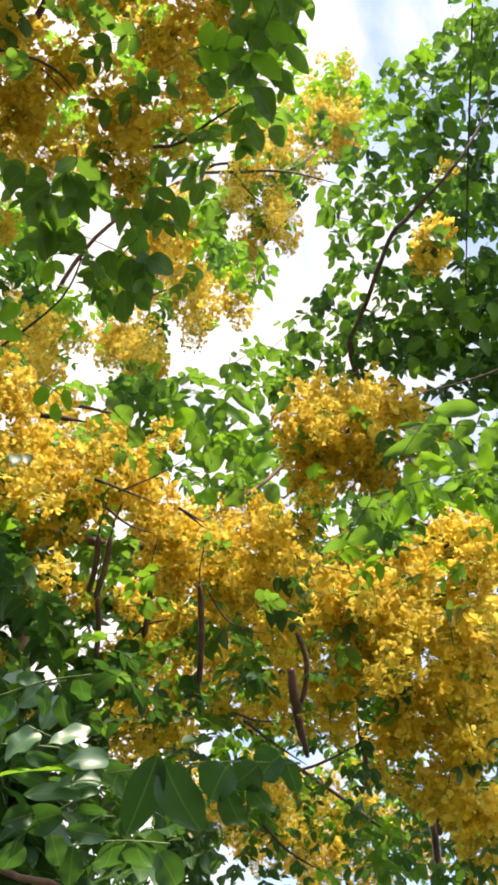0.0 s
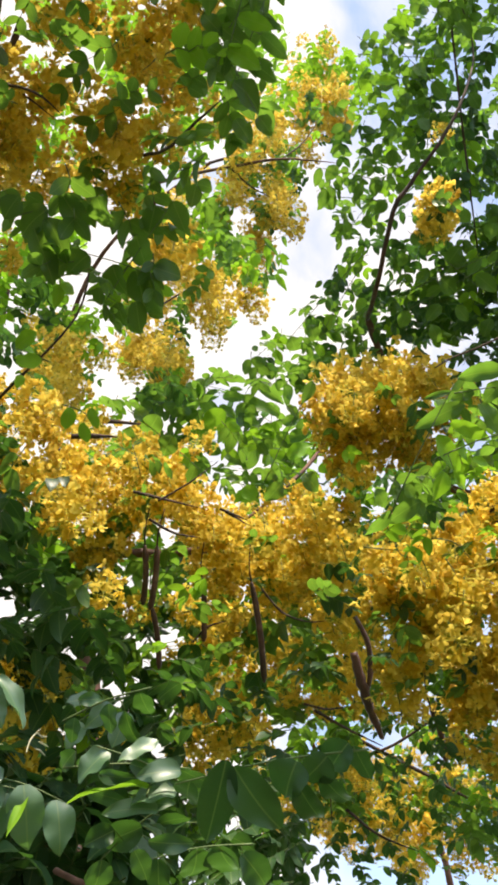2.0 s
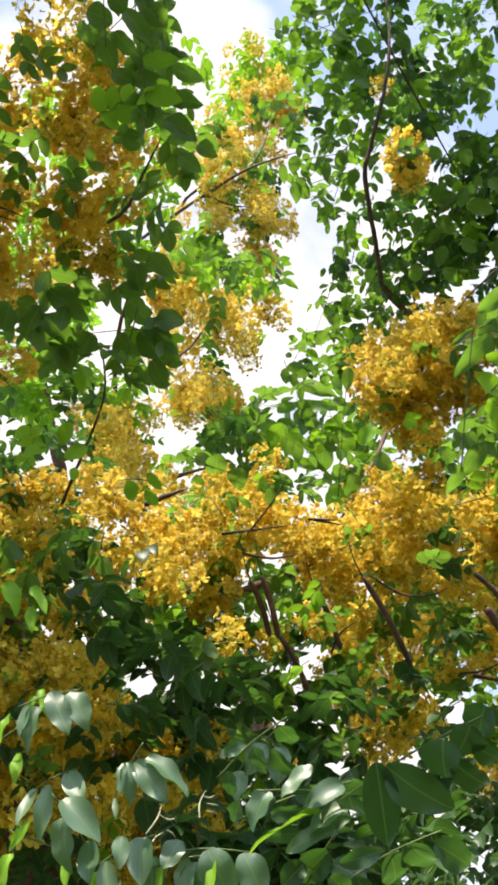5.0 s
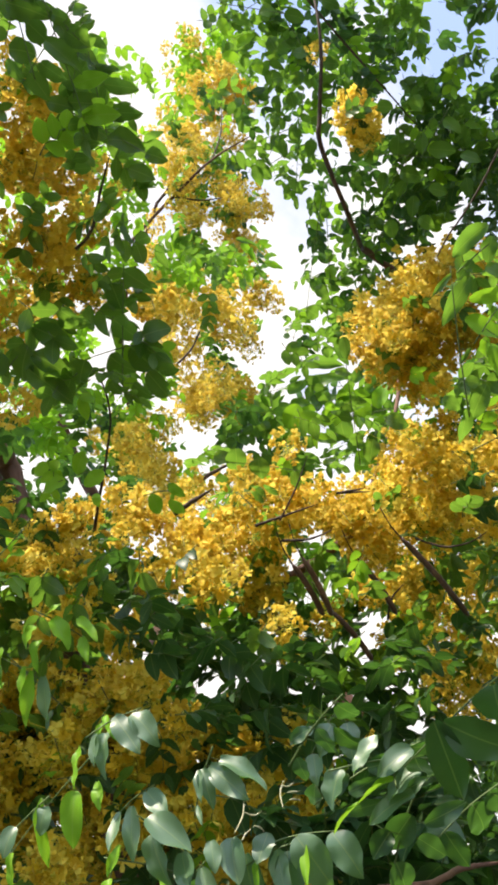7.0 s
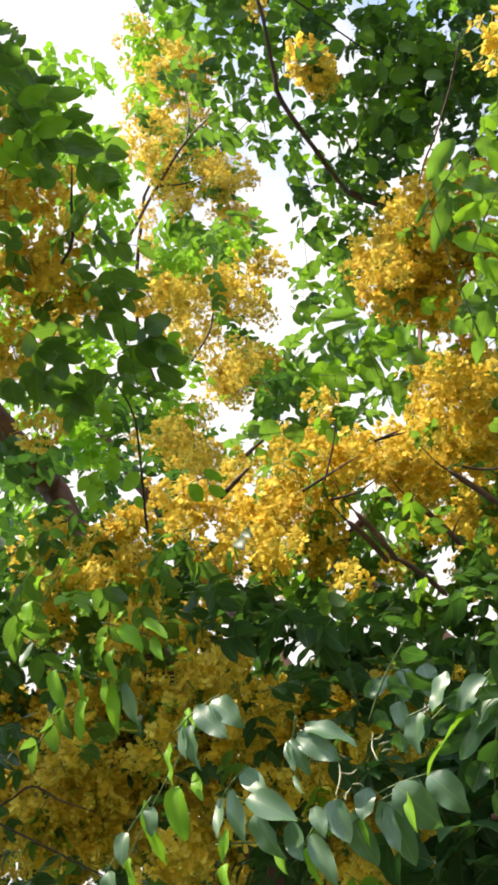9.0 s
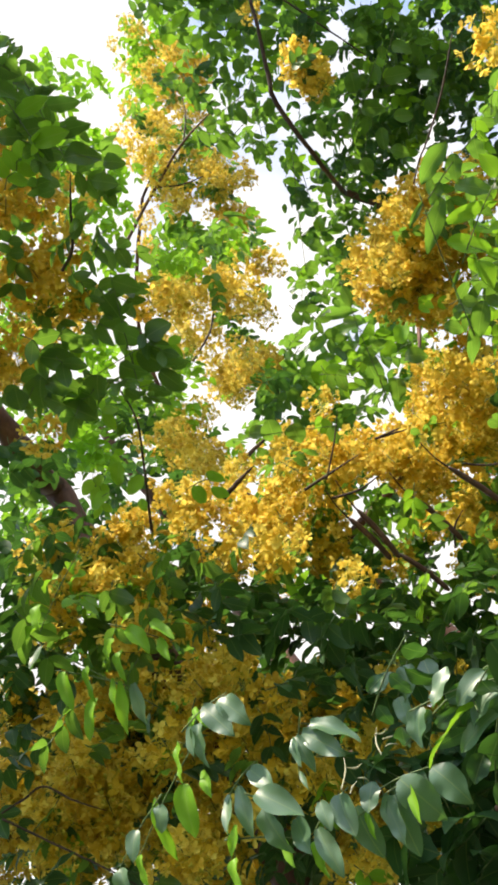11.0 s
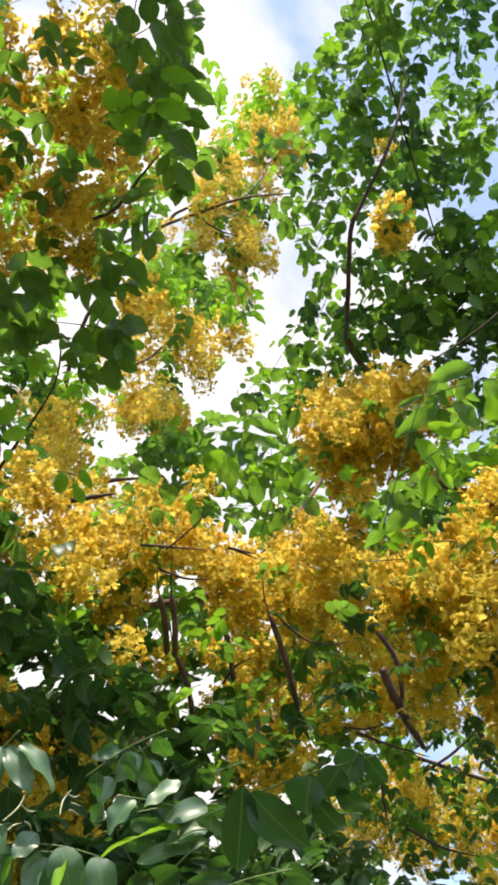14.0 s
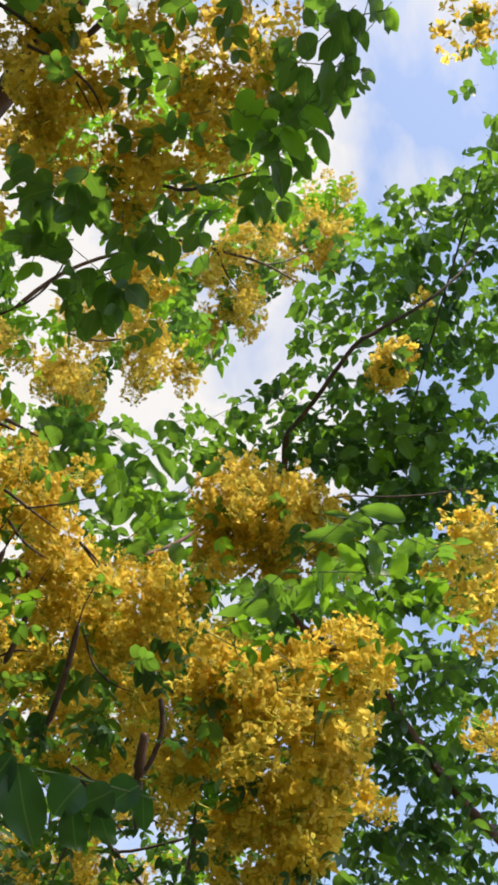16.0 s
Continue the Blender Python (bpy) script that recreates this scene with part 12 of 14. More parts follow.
leaf_clump(low_far_tree, 0.44, 3.00, 3.97, 0.097, 0.086, 0.19, 4, "deep")
leaf_clump(low_far_tree, 0.60, 2.81, 3.86, 0.091, 0.081, 0.18, 3, "deep")
leaf_clump(low_far_tree, 0.78, 2.95, 3.97, 0.096, 0.085, 0.19, 4, "deep")
leaf_clump(low_far_tree, -0.13, 2.89, 3.74, 0.090, 0.080, 0.18, 3, "deep")
leaf_clump(low_far_tree, 0.03, 2.91, 3.69, 0.090, 0.080, 0.18, 3, "deep")
leaf_clump(low_far_tree, 0.19, 2.91, 3.72, 0.091, 0.080, 0.18, 3, "deep")
leaf_clump(low_far_tree, 0.28, 2.89, 3.69, 0.089, 0.079, 0.18, 3, "deep")
leaf_clump(low_far_tree, 0.46, 3.12, 3.94, 0.098, 0.087, 0.19, 4, "deep")
leaf_clump(low_far_tree, 0.60, 2.89, 3.78, 0.091, 0.081, 0.18, 3, "deep")
leaf_clump(low_far_tree, 0.74, 2.87, 3.71, 0.089, 0.079, 0.18, 3, "deep")
leaf_clump(low_far_tree, -0.10, 3.04, 3.63, 0.091, 0.081, 0.18, 3, "deep")
leaf_clump(low_far_tree, 0.00, 2.90, 3.58, 0.088, 0.078, 0.17, 3, "deep")
leaf_clump(low_far_tree, 0.19, 3.18, 3.77, 0.096, 0.085, 0.19, 4, "deep")
leaf_clump(low_far_tree, 0.34, 3.02, 3.66, 0.091, 0.081, 0.18, 3, "deep")
leaf_clump(low_far_tree, 0.43, 2.93, 3.58, 0.088, 0.078, 0.17, 3, "deep")
leaf_clump(low_far_tree, 0.58, 2.94, 3.61, 0.089, 0.079, 0.17, 3, "deep")
leaf_clump(low_far_tree, 0.81, 3.13, 3.69, 0.094, 0.083, 0.18, 4, "deep")
leaf_clump(low_far_tree, -0.17, 3.19, 3.55, 0.092, 0.082, 0.18, 3, "deep")
leaf_clump(low_far_tree, 0.05, 3.12, 3.52, 0.091, 0.080, 0.18, 3, "deep")
leaf_clump(low_far_tree, 0.19, 3.17, 3.56, 0.092, 0.082, 0.18, 3, "deep")
leaf_clump(low_far_tree, 0.33, 3.06, 3.51, 0.089, 0.079, 0.18, 3, "deep")
leaf_clump(low_far_tree, 0.42, 3.14, 3.53, 0.091, 0.081, 0.18, 3, "deep")
leaf_clump(low_far_tree, 0.62, 3.33, 3.71, 0.098, 0.087, 0.19, 4, "deep")
leaf_clump(low_far_tree, 0.80, 3.44, 3.69, 0.099, 0.088, 0.20, 4, "deep")
flower_clump(low_far_tree, -0.24, 2.60, 3.66, 0.114, 0.101, 0.15, 3, "orange")
flower_clump(low_far_tree, -0.07, 2.63, 3.60, 0.113, 0.100, 0.15, 3, "orange")
flower_clump(low_far_tree, 0.07, 2.59, 3.64, 0.113, 0.100, 0.15, 3, "orange")
flower_clump(low_far_tree, -0.26, 2.39, 3.31, 0.100, 0.089, 0.13, 1, "orange")
flower_clump(low_far_tree, -0.08, 2.73, 3.53, 0.114, 0.101, 0.15, 2, "orange")
leaf_clump(low_far_tree, -0.05, 2.68, 3.48, 0.07, 0.06, 0.08, 2)
flower_clump(low_far_tree, 0.04, 2.66, 3.46, 0.110, 0.098, 0.14, 2, "orange")
leaf_clump(low_far_tree, 0.41, 3.33, 3.19, 0.088, 0.078, 0.17, 2, "deep")
leaf_clump(low_far_tree, 0.60, 3.43, 3.22, 0.091, 0.081, 0.18, 2, "deep")
leaf_clump(low_far_tree, 0.69, 3.25, 3.19, 0.087, 0.077, 0.17, 2, "deep")
leaf_clump(low_far_tree, 0.79, 3.23, 3.19, 0.087, 0.077, 0.17, 2, "deep")
leaf_clump(low_far_tree, 0.37, 3.14, 3.00, 0.081, 0.072, 0.16, 2, "deep")
leaf_clump(low_far_tree, 0.57, 3.32, 3.08, 0.086, 0.076, 0.17, 2, "deep")
leaf_clump(low_far_tree, 0.69, 3.47, 3.13, 0.090, 0.080, 0.18, 2, "deep")
leaf_clump(low_far_tree, 0.90, 3.55, 3.16, 0.092, 0.081, 0.18, 2, "deep")
leaf_clump(low_far_tree, 0.38, 3.36, 2.95, 0.084, 0.075, 0.17, 2, "deep")
leaf_clump(low_far_tree, 0.55, 3.28, 2.95, 0.083, 0.074, 0.16, 2, "deep")
leaf_clump(low_far_tree, 0.66, 3.21, 2.91, 0.081, 0.072, 0.16, 2, "deep")
leaf_clump(low_far_tree, 0.80, 3.41, 2.97, 0.086, 0.076, 0.17, 2, "deep")
# further unseen outer clumps of the side tree, added as sun cover
leaf_clump(side_tree, 0.90, 0.86, 4.13, 0.084, 0.084, 0.12, 2, "deep")
leaf_clump(side_tree, 1.04, 0.86, 4.13, 0.084, 0.084, 0.12, 2, "green")
leaf_clump(side_tree, 1.18, 0.86, 4.13, 0.084, 0.084, 0.12, 2, "green")
leaf_clump(side_tree, 0.90, 0.97, 4.02, 0.084, 0.084, 0.12, 2, "deep")
leaf_clump(side_tree, 1.04, 0.97, 4.02, 0.084, 0.084, 0.12, 2, "green")
leaf_clump(side_tree, 1.18, 0.97, 4.02, 0.084, 0.084, 0.12, 2, "green")
leaf_clump(side_tree, 0.90, 1.08, 3.91, 0.084, 0.084, 0.12, 2, "deep")
leaf_clump(side_tree, 1.04, 1.08, 3.91, 0.084, 0.084, 0.12, 2, "green")
leaf_clump(side_tree, 1.18, 1.08, 3.91, 0.084, 0.084, 0.12, 2, "green")
leaf_clump(side_tree, 0.90, 1.19, 3.80, 0.084, 0.084, 0.12, 2, "deep")
leaf_clump(side_tree, 1.04, 1.19, 3.80, 0.084, 0.084, 0.12, 2, "green")
leaf_clump(side_tree, 1.18, 1.19, 3.80, 0.084, 0.084, 0.12, 2, "green")
leaf_clump(side_tree, 1.09, 1.56, 4.42, 0.118, 0.118, 0.16, 3, "deep")
leaf_clump(side_tree, 1.27, 1.56, 4.42, 0.118, 0.118, 0.16, 3, "green")
leaf_clump(side_tree, 1.45, 1.56, 4.42, 0.118, 0.118, 0.16, 3, "green")
leaf_clump(side_tree, 1.63, 1.56, 4.42, 0.118, 0.118, 0.16, 3, "deep")
leaf_clump(side_tree, 1.09, 1.72, 4.26, 0.118, 0.118, 0.16, 3, "green")
leaf_clump(side_tree, 1.27, 1.72, 4.26, 0.118, 0.118, 0.16, 3, "green")
leaf_clump(side_tree, 1.45, 1.72, 4.26, 0.118, 0.118, 0.16, 3, "deep")
leaf_clump(side_tree, 1.63, 1.72, 4.26, 0.118, 0.118, 0.16, 3, "green")
leaf_clump(side_tree, 1.09, 1.87, 4.11, 0.118, 0.118, 0.16, 3, "deep")
leaf_clump(side_tree, 1.27, 1.87, 4.11, 0.118, 0.118, 0.16, 3, "deep")
leaf_clump(side_tree, 1.45, 1.87, 4.11, 0.118, 0.118, 0.16, 3, "green")
leaf_clump(side_tree, 1.63, 1.87, 4.11, 0.118, 0.118, 0.16, 3, "green")
leaf_clump(side_tree, 1.09, 2.03, 3.96, 0.118, 0.118, 0.16, 3, "deep")
leaf_clump(side_tree, 1.27, 2.03, 3.96, 0.118, 0.118, 0.16, 3, "green")
leaf_clump(side_tree, 1.45, 2.03, 3.96, 0.118, 0.118, 0.16, 3, "green")
leaf_clump(side_tree, 1.63, 2.03, 3.96, 0.118, 0.118, 0.16, 3, "deep")
leaf_clump(side_tree, 1.09, 2.18, 3.80, 0.118, 0.118, 0.16, 3, "green")
leaf_clump(side_tree, 1.27, 2.18, 3.80, 0.118, 0.118, 0.16, 3, "green")
leaf_clump(side_tree, 1.45, 2.18, 3.80, 0.118, 0.118, 0.16, 3, "deep")
leaf_clump(side_tree, 1.63, 2.18, 3.80, 0.118, 0.118, 0.16, 3, "green")
leaf_clump(side_tree, 0.74, 2.18, 3.40, 0.066, 0.059, 0.14, 1, "green", -16)
leaf_clump(side_tree, 0.84, 2.14, 3.39, 0.066, 0.058, 0.14, 1, "deep", -16)
leaf_clump(side_tree, 1.04, 2.33, 3.56, 0.072, 0.064, 0.15, 1, "green", -16)
leaf_clump(side_tree, 0.76, 2.21, 3.28, 0.065, 0.057, 0.14, 1, "deep", -16)
leaf_clump(side_tree, 0.95, 2.45, 3.51, 0.073, 0.065, 0.15, 1, "deep", -16)
leaf_clump(side_tree, 1.04, 2.37, 3.48, 0.071, 0.063, 0.15, 1, "green", -16)
leaf_clump(side_tree, 0.79, 2.35, 3.25, 0.066, 0.059, 0.14, 1, "deep", -16)
leaf_clump(side_tree, 1.03, 2.52, 3.41, 0.072, 0.064, 0.15, 1, "deep", -16)
leaf_clump(side_tree, 1.09, 2.38, 3.40, 0.070, 0.062, 0.15, 1, "green", -16)
leaf_clump(side_tree, 0.84, 2.38, 3.18, 0.066, 0.058, 0.14, 1, "deep", -16)
leaf_clump(side_tree, 0.97, 2.43, 3.24, 0.068, 0.060, 0.14, 1, "deep", -16)
leaf_clump(side_tree, 1.17, 2.53, 3.37, 0.072, 0.064, 0.15, 1, "green", -16)
leaf_clump(side_tree, 0.88, 2.57, 3.15, 0.068, 0.060, 0.14, 1, "deep", -16)
leaf_clump(side_tree, 0.96, 2.42, 3.11, 0.065, 0.058, 0.14, 1, "deep", -16)
leaf_clump(side_tree, 1.05, 2.41, 3.13, 0.066, 0.058, 0.14, 1, "deep", -16)
leaf_clump(side_tree, 0.99, 2.71, 3.13, 0.070, 0.062, 0.15, 1, "deep", -16)
leaf_clump(side_tree, 0.98, 2.43, 3.03, 0.064, 0.057, 0.14, 1, "deep", -16)
leaf_clump(side_tree, 1.13, 2.62, 3.11, 0.068, 0.061, 0.14, 1, "deep", -16)
# added high up and out of sight to darken the low blossom
leaf_clump(over_tree, -0.85, 0.40, 4.79, 0.18, 0.16, 0.15, 10, "deep")
leaf_clump(over_tree, -0.70, 0.50, 4.60, 0.18, 0.16, 0.15, 10, "deep")
leaf_clump(over_tree, -0.60, 0.38, 4.62, 0.18, 0.16, 0.15, 10, "deep")
leaf_clump(over_tree, -0.50, 0.50, 4.69, 0.18, 0.16, 0.15, 10, "deep")
leaf_clump(over_tree, -0.75, 0.30, 4.75, 0.18, 0.16, 0.15, 10, "deep")
leaf_clump(over_tree, -0.42, 0.40, 4.63, 0.18, 0.16, 0.15, 10, "deep")

# the low tree's crown behind the path: unseen, added to block sky light
limb(near_tree, [(-2.50, 0.45, 1.20), (-2.45, -0.70, 2.70), (-2.00, -1.60, 3.30), (-1.20, -2.30, 3.50)], [0.07, 0.055, 0.035, 0.015], BARK)
limb(near_tree, [(-2.45, -0.70, 2.70), (-2.90, -1.60, 3.30), (-3.30, -2.40, 3.60)], [0.04, 0.03, 0.012], BARK)
leaf_clump(near_tree, -3.70, -3.33, 3.15, 0.42, 0.4, 0.3, 11, "deep")
leaf_clump(near_tree, -3.60, -2.70, 3.32, 0.42, 0.4, 0.3, 11, "deep")
leaf_clump(near_tree, -3.79, -2.21, 3.34, 0.42, 0.4, 0.3, 11, "deep")
leaf_clump(near_tree, -3.64, -1.82, 3.02, 0.42, 0.4, 0.3, 11, "deep")
leaf_clump(near_tree, -3.64, -1.39, 3.75, 0.42, 0.4, 0.3, 11, "deep")
leaf_clump(near_tree, -3.78, -0.84, 2.95, 0.42, 0.4, 0.3, 11, "deep")
leaf_clump(near_tree, -3.27, -3.26, 3.03, 0.42, 0.4, 0.3, 11, "deep")
leaf_clump(near_tree, -3.29, -2.91, 2.96, 0.42, 0.4, 0.3, 11, "deep")
leaf_clump(near_tree, -3.20, -2.37, 3.59, 0.42, 0.4, 0.3, 11, "deep")
leaf_clump(near_tree, -3.16, -1.80, 3.74, 0.42, 0.4, 0.3, 11, "deep")
leaf_clump(near_tree, -3.09, -1.35, 3.61, 0.42, 0.4, 0.3, 11, "deep")
leaf_clump(near_tree, -3.15, -0.88, 3.62, 0.42, 0.4, 0.3, 11, "deep")
leaf_clump(near_tree, -2.81, -3.26, 3.72, 0.42, 0.4, 0.3, 11, "deep")
leaf_clump(near_tree, -2.66, -2.75, 3.51, 0.42, 0.4, 0.3, 11, "deep")
leaf_clump(near_tree, -2.72, -2.39, 3.27, 0.42, 0.4, 0.3, 11, "deep")
leaf_clump(near_tree, -2.75, -1.73, 3.70, 0.42, 0.4, 0.3, 11, "deep")
leaf_clump(near_tree, -2.59, -1.34, 3.71, 0.42, 0.4, 0.3, 11, "deep")
leaf_clump(near_tree, -2.60, -0.92, 3.42, 0.42, 0.4, 0.3, 11, "deep")
leaf_clump(near_tree, -2.30, -3.40, 3.33, 0.42, 0.4, 0.3, 11, "deep")
leaf_clump(near_tree, -2.15, -2.88, 3.22, 0.42, 0.4, 0.3, 11, "deep")
leaf_clump(near_tree, -2.20, -2.29, 3.05, 0.42, 0.4, 0.3, 11, "deep")
leaf_clump(near_tree, -2.28, -1.92, 3.22, 0.42, 0.4, 0.3, 11, "deep")
leaf_clump(near_tree, -2.08, -1.38, 3.59, 0.42, 0.4, 0.3, 11, "deep")
leaf_clump(near_tree, -2.16, -0.71, 3.63, 0.42, 0.4, 0.3, 11, "deep")
leaf_clump(near_tree, -1.81, -3.34, 3.66, 0.42, 0.4, 0.3, 11, "deep")
leaf_clump(near_tree, -1.66, -2.71, 2.98, 0.42, 0.4, 0.3, 11, "deep")
leaf_clump(near_tree, -1.62, -2.32, 3.62, 0.42, 0.4, 0.3, 11, "deep")
leaf_clump(near_tree, -1.68, -1.83, 3.40, 0.42, 0.4, 0.3, 11, "deep")
leaf_clump(near_tree, -1.81, -1.20, 3.69, 0.42, 0.4, 0.3, 11, "deep")
leaf_clump(near_tree, -1.66, -0.76, 3.58, 0.42, 0.4, 0.3, 11, "deep")
leaf_clump(near_tree, -1.21, -3.36, 3.50, 0.42, 0.4, 0.3, 11, "deep")
leaf_clump(near_tree, -1.08, -2.71, 3.63, 0.42, 0.4, 0.3, 11, "deep")
leaf_clump(near_tree, -1.28, -2.35, 3.19, 0.42, 0.4, 0.3, 11, "deep")
leaf_clump(near_tree, -1.18, -1.70, 3.48, 0.42, 0.4, 0.3, 11, "deep")
leaf_clump(near_tree, -1.18, -1.32, 3.10, 0.42, 0.4, 0.3, 11, "deep")
leaf_clump(near_tree, -1.26, -0.68, 3.72, 0.42, 0.4, 0.3, 11, "deep")
leaf_clump(near_tree, -0.66, -3.26, 3.14, 0.42, 0.4, 0.3, 11, "deep")
leaf_clump(near_tree, -0.81, -2.91, 2.97, 0.42, 0.4, 0.3, 11, "deep")
leaf_clump(near_tree, -0.77, -2.18, 3.44, 0.42, 0.4, 0.3, 11, "deep")
leaf_clump(near_tree, -0.77, -1.90, 2.96, 0.42, 0.4, 0.3, 11, "deep")
leaf_clump(near_tree, -0.82, -1.39, 3.24, 0.42, 0.4, 0.3, 11, "deep")
leaf_clump(near_tree, -0.78, -0.87, 3.48, 0.42, 0.4, 0.3, 11, "deep")
flower_clump(over_tree, -0.30, 0.71, 3.94, 0.079, 0.066, 0.10, 2, "orange", 8)
flower_clump(over_tree, -0.18, 0.72, 3.93, 0.073, 0.059, 0.10, 2, "orange", 8)
flower_clump(over_tree, -0.07, 0.72, 3.93, 0.059, 0.053, 0.10, 1, "orange", 8)
flower_clump(over_tree, -0.28, 0.80, 3.86, 0.079, 0.059, 0.10, 2, "orange", 8)
flower_clump(over_tree, -0.13, 0.83, 3.84, 0.066, 0.059, 0.10, 2, "orange", 8)
flower_clump(over_tree, -0.21, 0.89, 3.79, 0.066, 0.053, 0.10, 2, "orange", 8)
flower_clump(over_tree, -0.35, 0.87, 3.81, 0.053, 0.053, 0.10, 1, "orange", 8)
leaf_clump(over_tree, 0.02, 0.68, 3.77, 0.049, 0.055, 0.11, 1, "green", 8)
leaf_clump(over_tree, 0.07, 0.75, 3.70, 0.037, 0.049, 0.11, 1, "green", 8)
leaf_clump(over_tree, 0.02, 0.82, 3.64, 0.043, 0.049, 0.11, 1, "green", 8)
leaf_clump(over_tree, 0.02, 0.89, 3.59, 0.043, 0.043, 0.11, 1, "green", 8)
leaf_clump(over_tree, -0.03, 0.73, 3.72, 0.043, 0.049, 0.11, 1, "green", 8)
leaf_clump(over_tree, -0.29, 0.72, 3.74, 0.049, 0.043, 0.11, 1, "green", 8)
leaf_clump(over_tree, -0.14, 0.72, 3.73, 0.049, 0.037, 0.11, 1, "green", 8)
leaf_clump(over_tree, -0.10, 0.83, 3.64, 0.043, 0.043, 0.11, 1, "green", 8)
leaf_clump(over_tree, -0.06, 0.92, 3.56, 0.049, 0.043, 0.11, 1, "green", 8)
leaflets(over_tree, "green", ((0.073, 0.607, 3.566), (0.096, 0.640, 3.517), (-0.38, -0.69, -0.47), 0.038),
         ((0.055, 0.614, 3.560), (0.039, 0.652, 3.516), (0.26, -0.63, -0.53), 0.036),
         ((0.095, 0.592, 3.578), (0.128, 0.610, 3.551), (0.12, -0.64, -0.52), 0.027),
         ((0.097, 0.643, 3.534), (0.078, 0.677, 3.479), (0.18, -0.64, -0.52), 0.038),
         ((0.118, 0.667, 3.513), (0.106, 0.700, 3.503), (-0.24, -0.68, -0.48), 0.029),
         ((0.121, 0.671, 3.509), (0.148, 0.684, 3.505), (-0.22, -0.68, -0.48), 0.016),
         ((0.068, 0.666, 3.514), (0.049, 0.701, 3.464), (-0.30, -0.68, -0.48), 0.038))
leaf_clump(side_tree, 0.77, 1.13, 4.96, 0.097, 0.077, 0.17, 2, "green", 8)
leaf_clump(side_tree, 0.94, 1.16, 4.93, 0.116, 0.087, 0.17, 2, "green", 8)
leaf_clump(side_tree, 1.04, 1.27, 4.83, 0.077, 0.097, 0.17, 2, "green", 8)
leaf_clump(side_tree, 0.79, 1.26, 4.84, 0.097, 0.097, 0.17, 2, "green", 8)
leaf_clump(side_tree, 0.93, 1.35, 4.76, 0.116, 0.097, 0.17, 3, "green", 8)
leaf_clump(side_tree, 1.02, 1.46, 4.66, 0.058, 0.097, 0.17, 1, "deep", 8)
leaf_clump(side_tree, 0.98, 1.59, 4.55, 0.077, 0.097, 0.17, 2, "green", 8)
leaf_clump(side_tree, 0.92, 1.72, 4.44, 0.097, 0.097, 0.17, 2, "green", 8)
leaf_clump(side_tree, 0.72, 1.21, 4.89, 0.048, 0.077, 0.17, 1, "green", 8)
leaf_clump(side_tree, 1.10, 1.16, 4.92, 0.058, 0.077, 0.17, 1, "green", 8)
leaf_clump(far_tree, 0.44, 2.87, 7.32, 0.105, 0.123, 0.30, 5, "green", 55)
leaf_clump(far_tree, 0.18, 2.83, 7.29, 0.105, 0.105, 0.30, 4, "green", 55)
leaf_clump(far_tree, 0.24, 3.08, 7.08, 0.123, 0.105, 0.30, 5, "green", 55)
leaf_clump(far_tree, 0.06, 3.19, 6.66, 0.119, 0.102, 0.29, 5, "green", 55)
leaf_clump(far_tree, -0.01, 3.05, 6.77, 0.102, 0.102, 0.29, 4, "green", 55)
leaf_clump(far_tree, -0.43, 3.11, 5.79, 0.107, 0.091, 0.26, 4, "green", 55)
limb(far_tree, [(-0.088, 2.779, 6.578), (0.015, 2.885, 6.513), (0.189, 3.046, 6.554)], [0.008, 0.006, 0.003], TWIG)
limb(far_tree, [(0.209, 2.807, 6.634), (0.351, 2.816, 6.802), (0.471, 2.789, 6.994)], [0.007, 0.006, 0.003], TWIG)
limb(far_tree, [(-0.699, 2.942, 5.587), (-0.545, 3.014, 5.701), (-0.411, 3.055, 5.838), (-0.243, 3.170, 5.919)], [0.008, 0.007, 0.006, 0.003], TWIG)

# more of the side tree's crown
leaf_clump(side_tree, 0.95, 1.66, 5.26, 0.083, 0.074, 0.19, 1, "deep", 16)
leaf_clump(side_tree, 1.10, 1.71, 5.38, 0.086, 0.076, 0.19, 1, "green", 16)
leaf_clump(side_tree, 1.15, 1.67, 5.11, 0.081, 0.072, 0.18, 1, "green", 16)
leaf_clump(side_tree, 0.86, 1.76, 5.21, 0.084, 0.075, 0.19, 1, "deep", 16)
leaf_clump(side_tree, 1.08, 1.84, 5.28, 0.086, 0.077, 0.19, 1, "green", 16)
leaf_clump(side_tree, 1.15, 1.84, 5.18, 0.085, 0.075, 0.19, 1, "green", 16)
leaf_clump(side_tree, 0.81, 1.69, 4.91, 0.079, 0.070, 0.17, 1, "deep", 16)
leaf_clump(side_tree, 0.95, 1.79, 5.00, 0.081, 0.072, 0.18, 1, "green", 16)
leaf_clump(side_tree, 1.12, 1.92, 5.05, 0.084, 0.075, 0.19, 1, "green", 16)
leaf_clump(side_tree, 0.87, 1.93, 5.12, 0.086, 0.076, 0.19, 1, "deep", 16)
leaf_clump(side_tree, 0.93, 1.91, 4.89, 0.082, 0.072, 0.18, 1, "deep", 16)
leaf_clump(side_tree, 1.13, 2.05, 5.09, 0.087, 0.077, 0.19, 1, "green", 16)
leaf_clump(side_tree, 0.52, 2.06, 5.08, 0.093, 0.083, 0.19, 1, "deep", 16)
leaf_clump(side_tree, 0.66, 2.04, 5.00, 0.091, 0.081, 0.19, 1, "green", 16)
leaf_clump(side_tree, 0.82, 2.17, 5.06, 0.094, 0.083, 0.20, 1, "deep", 16)
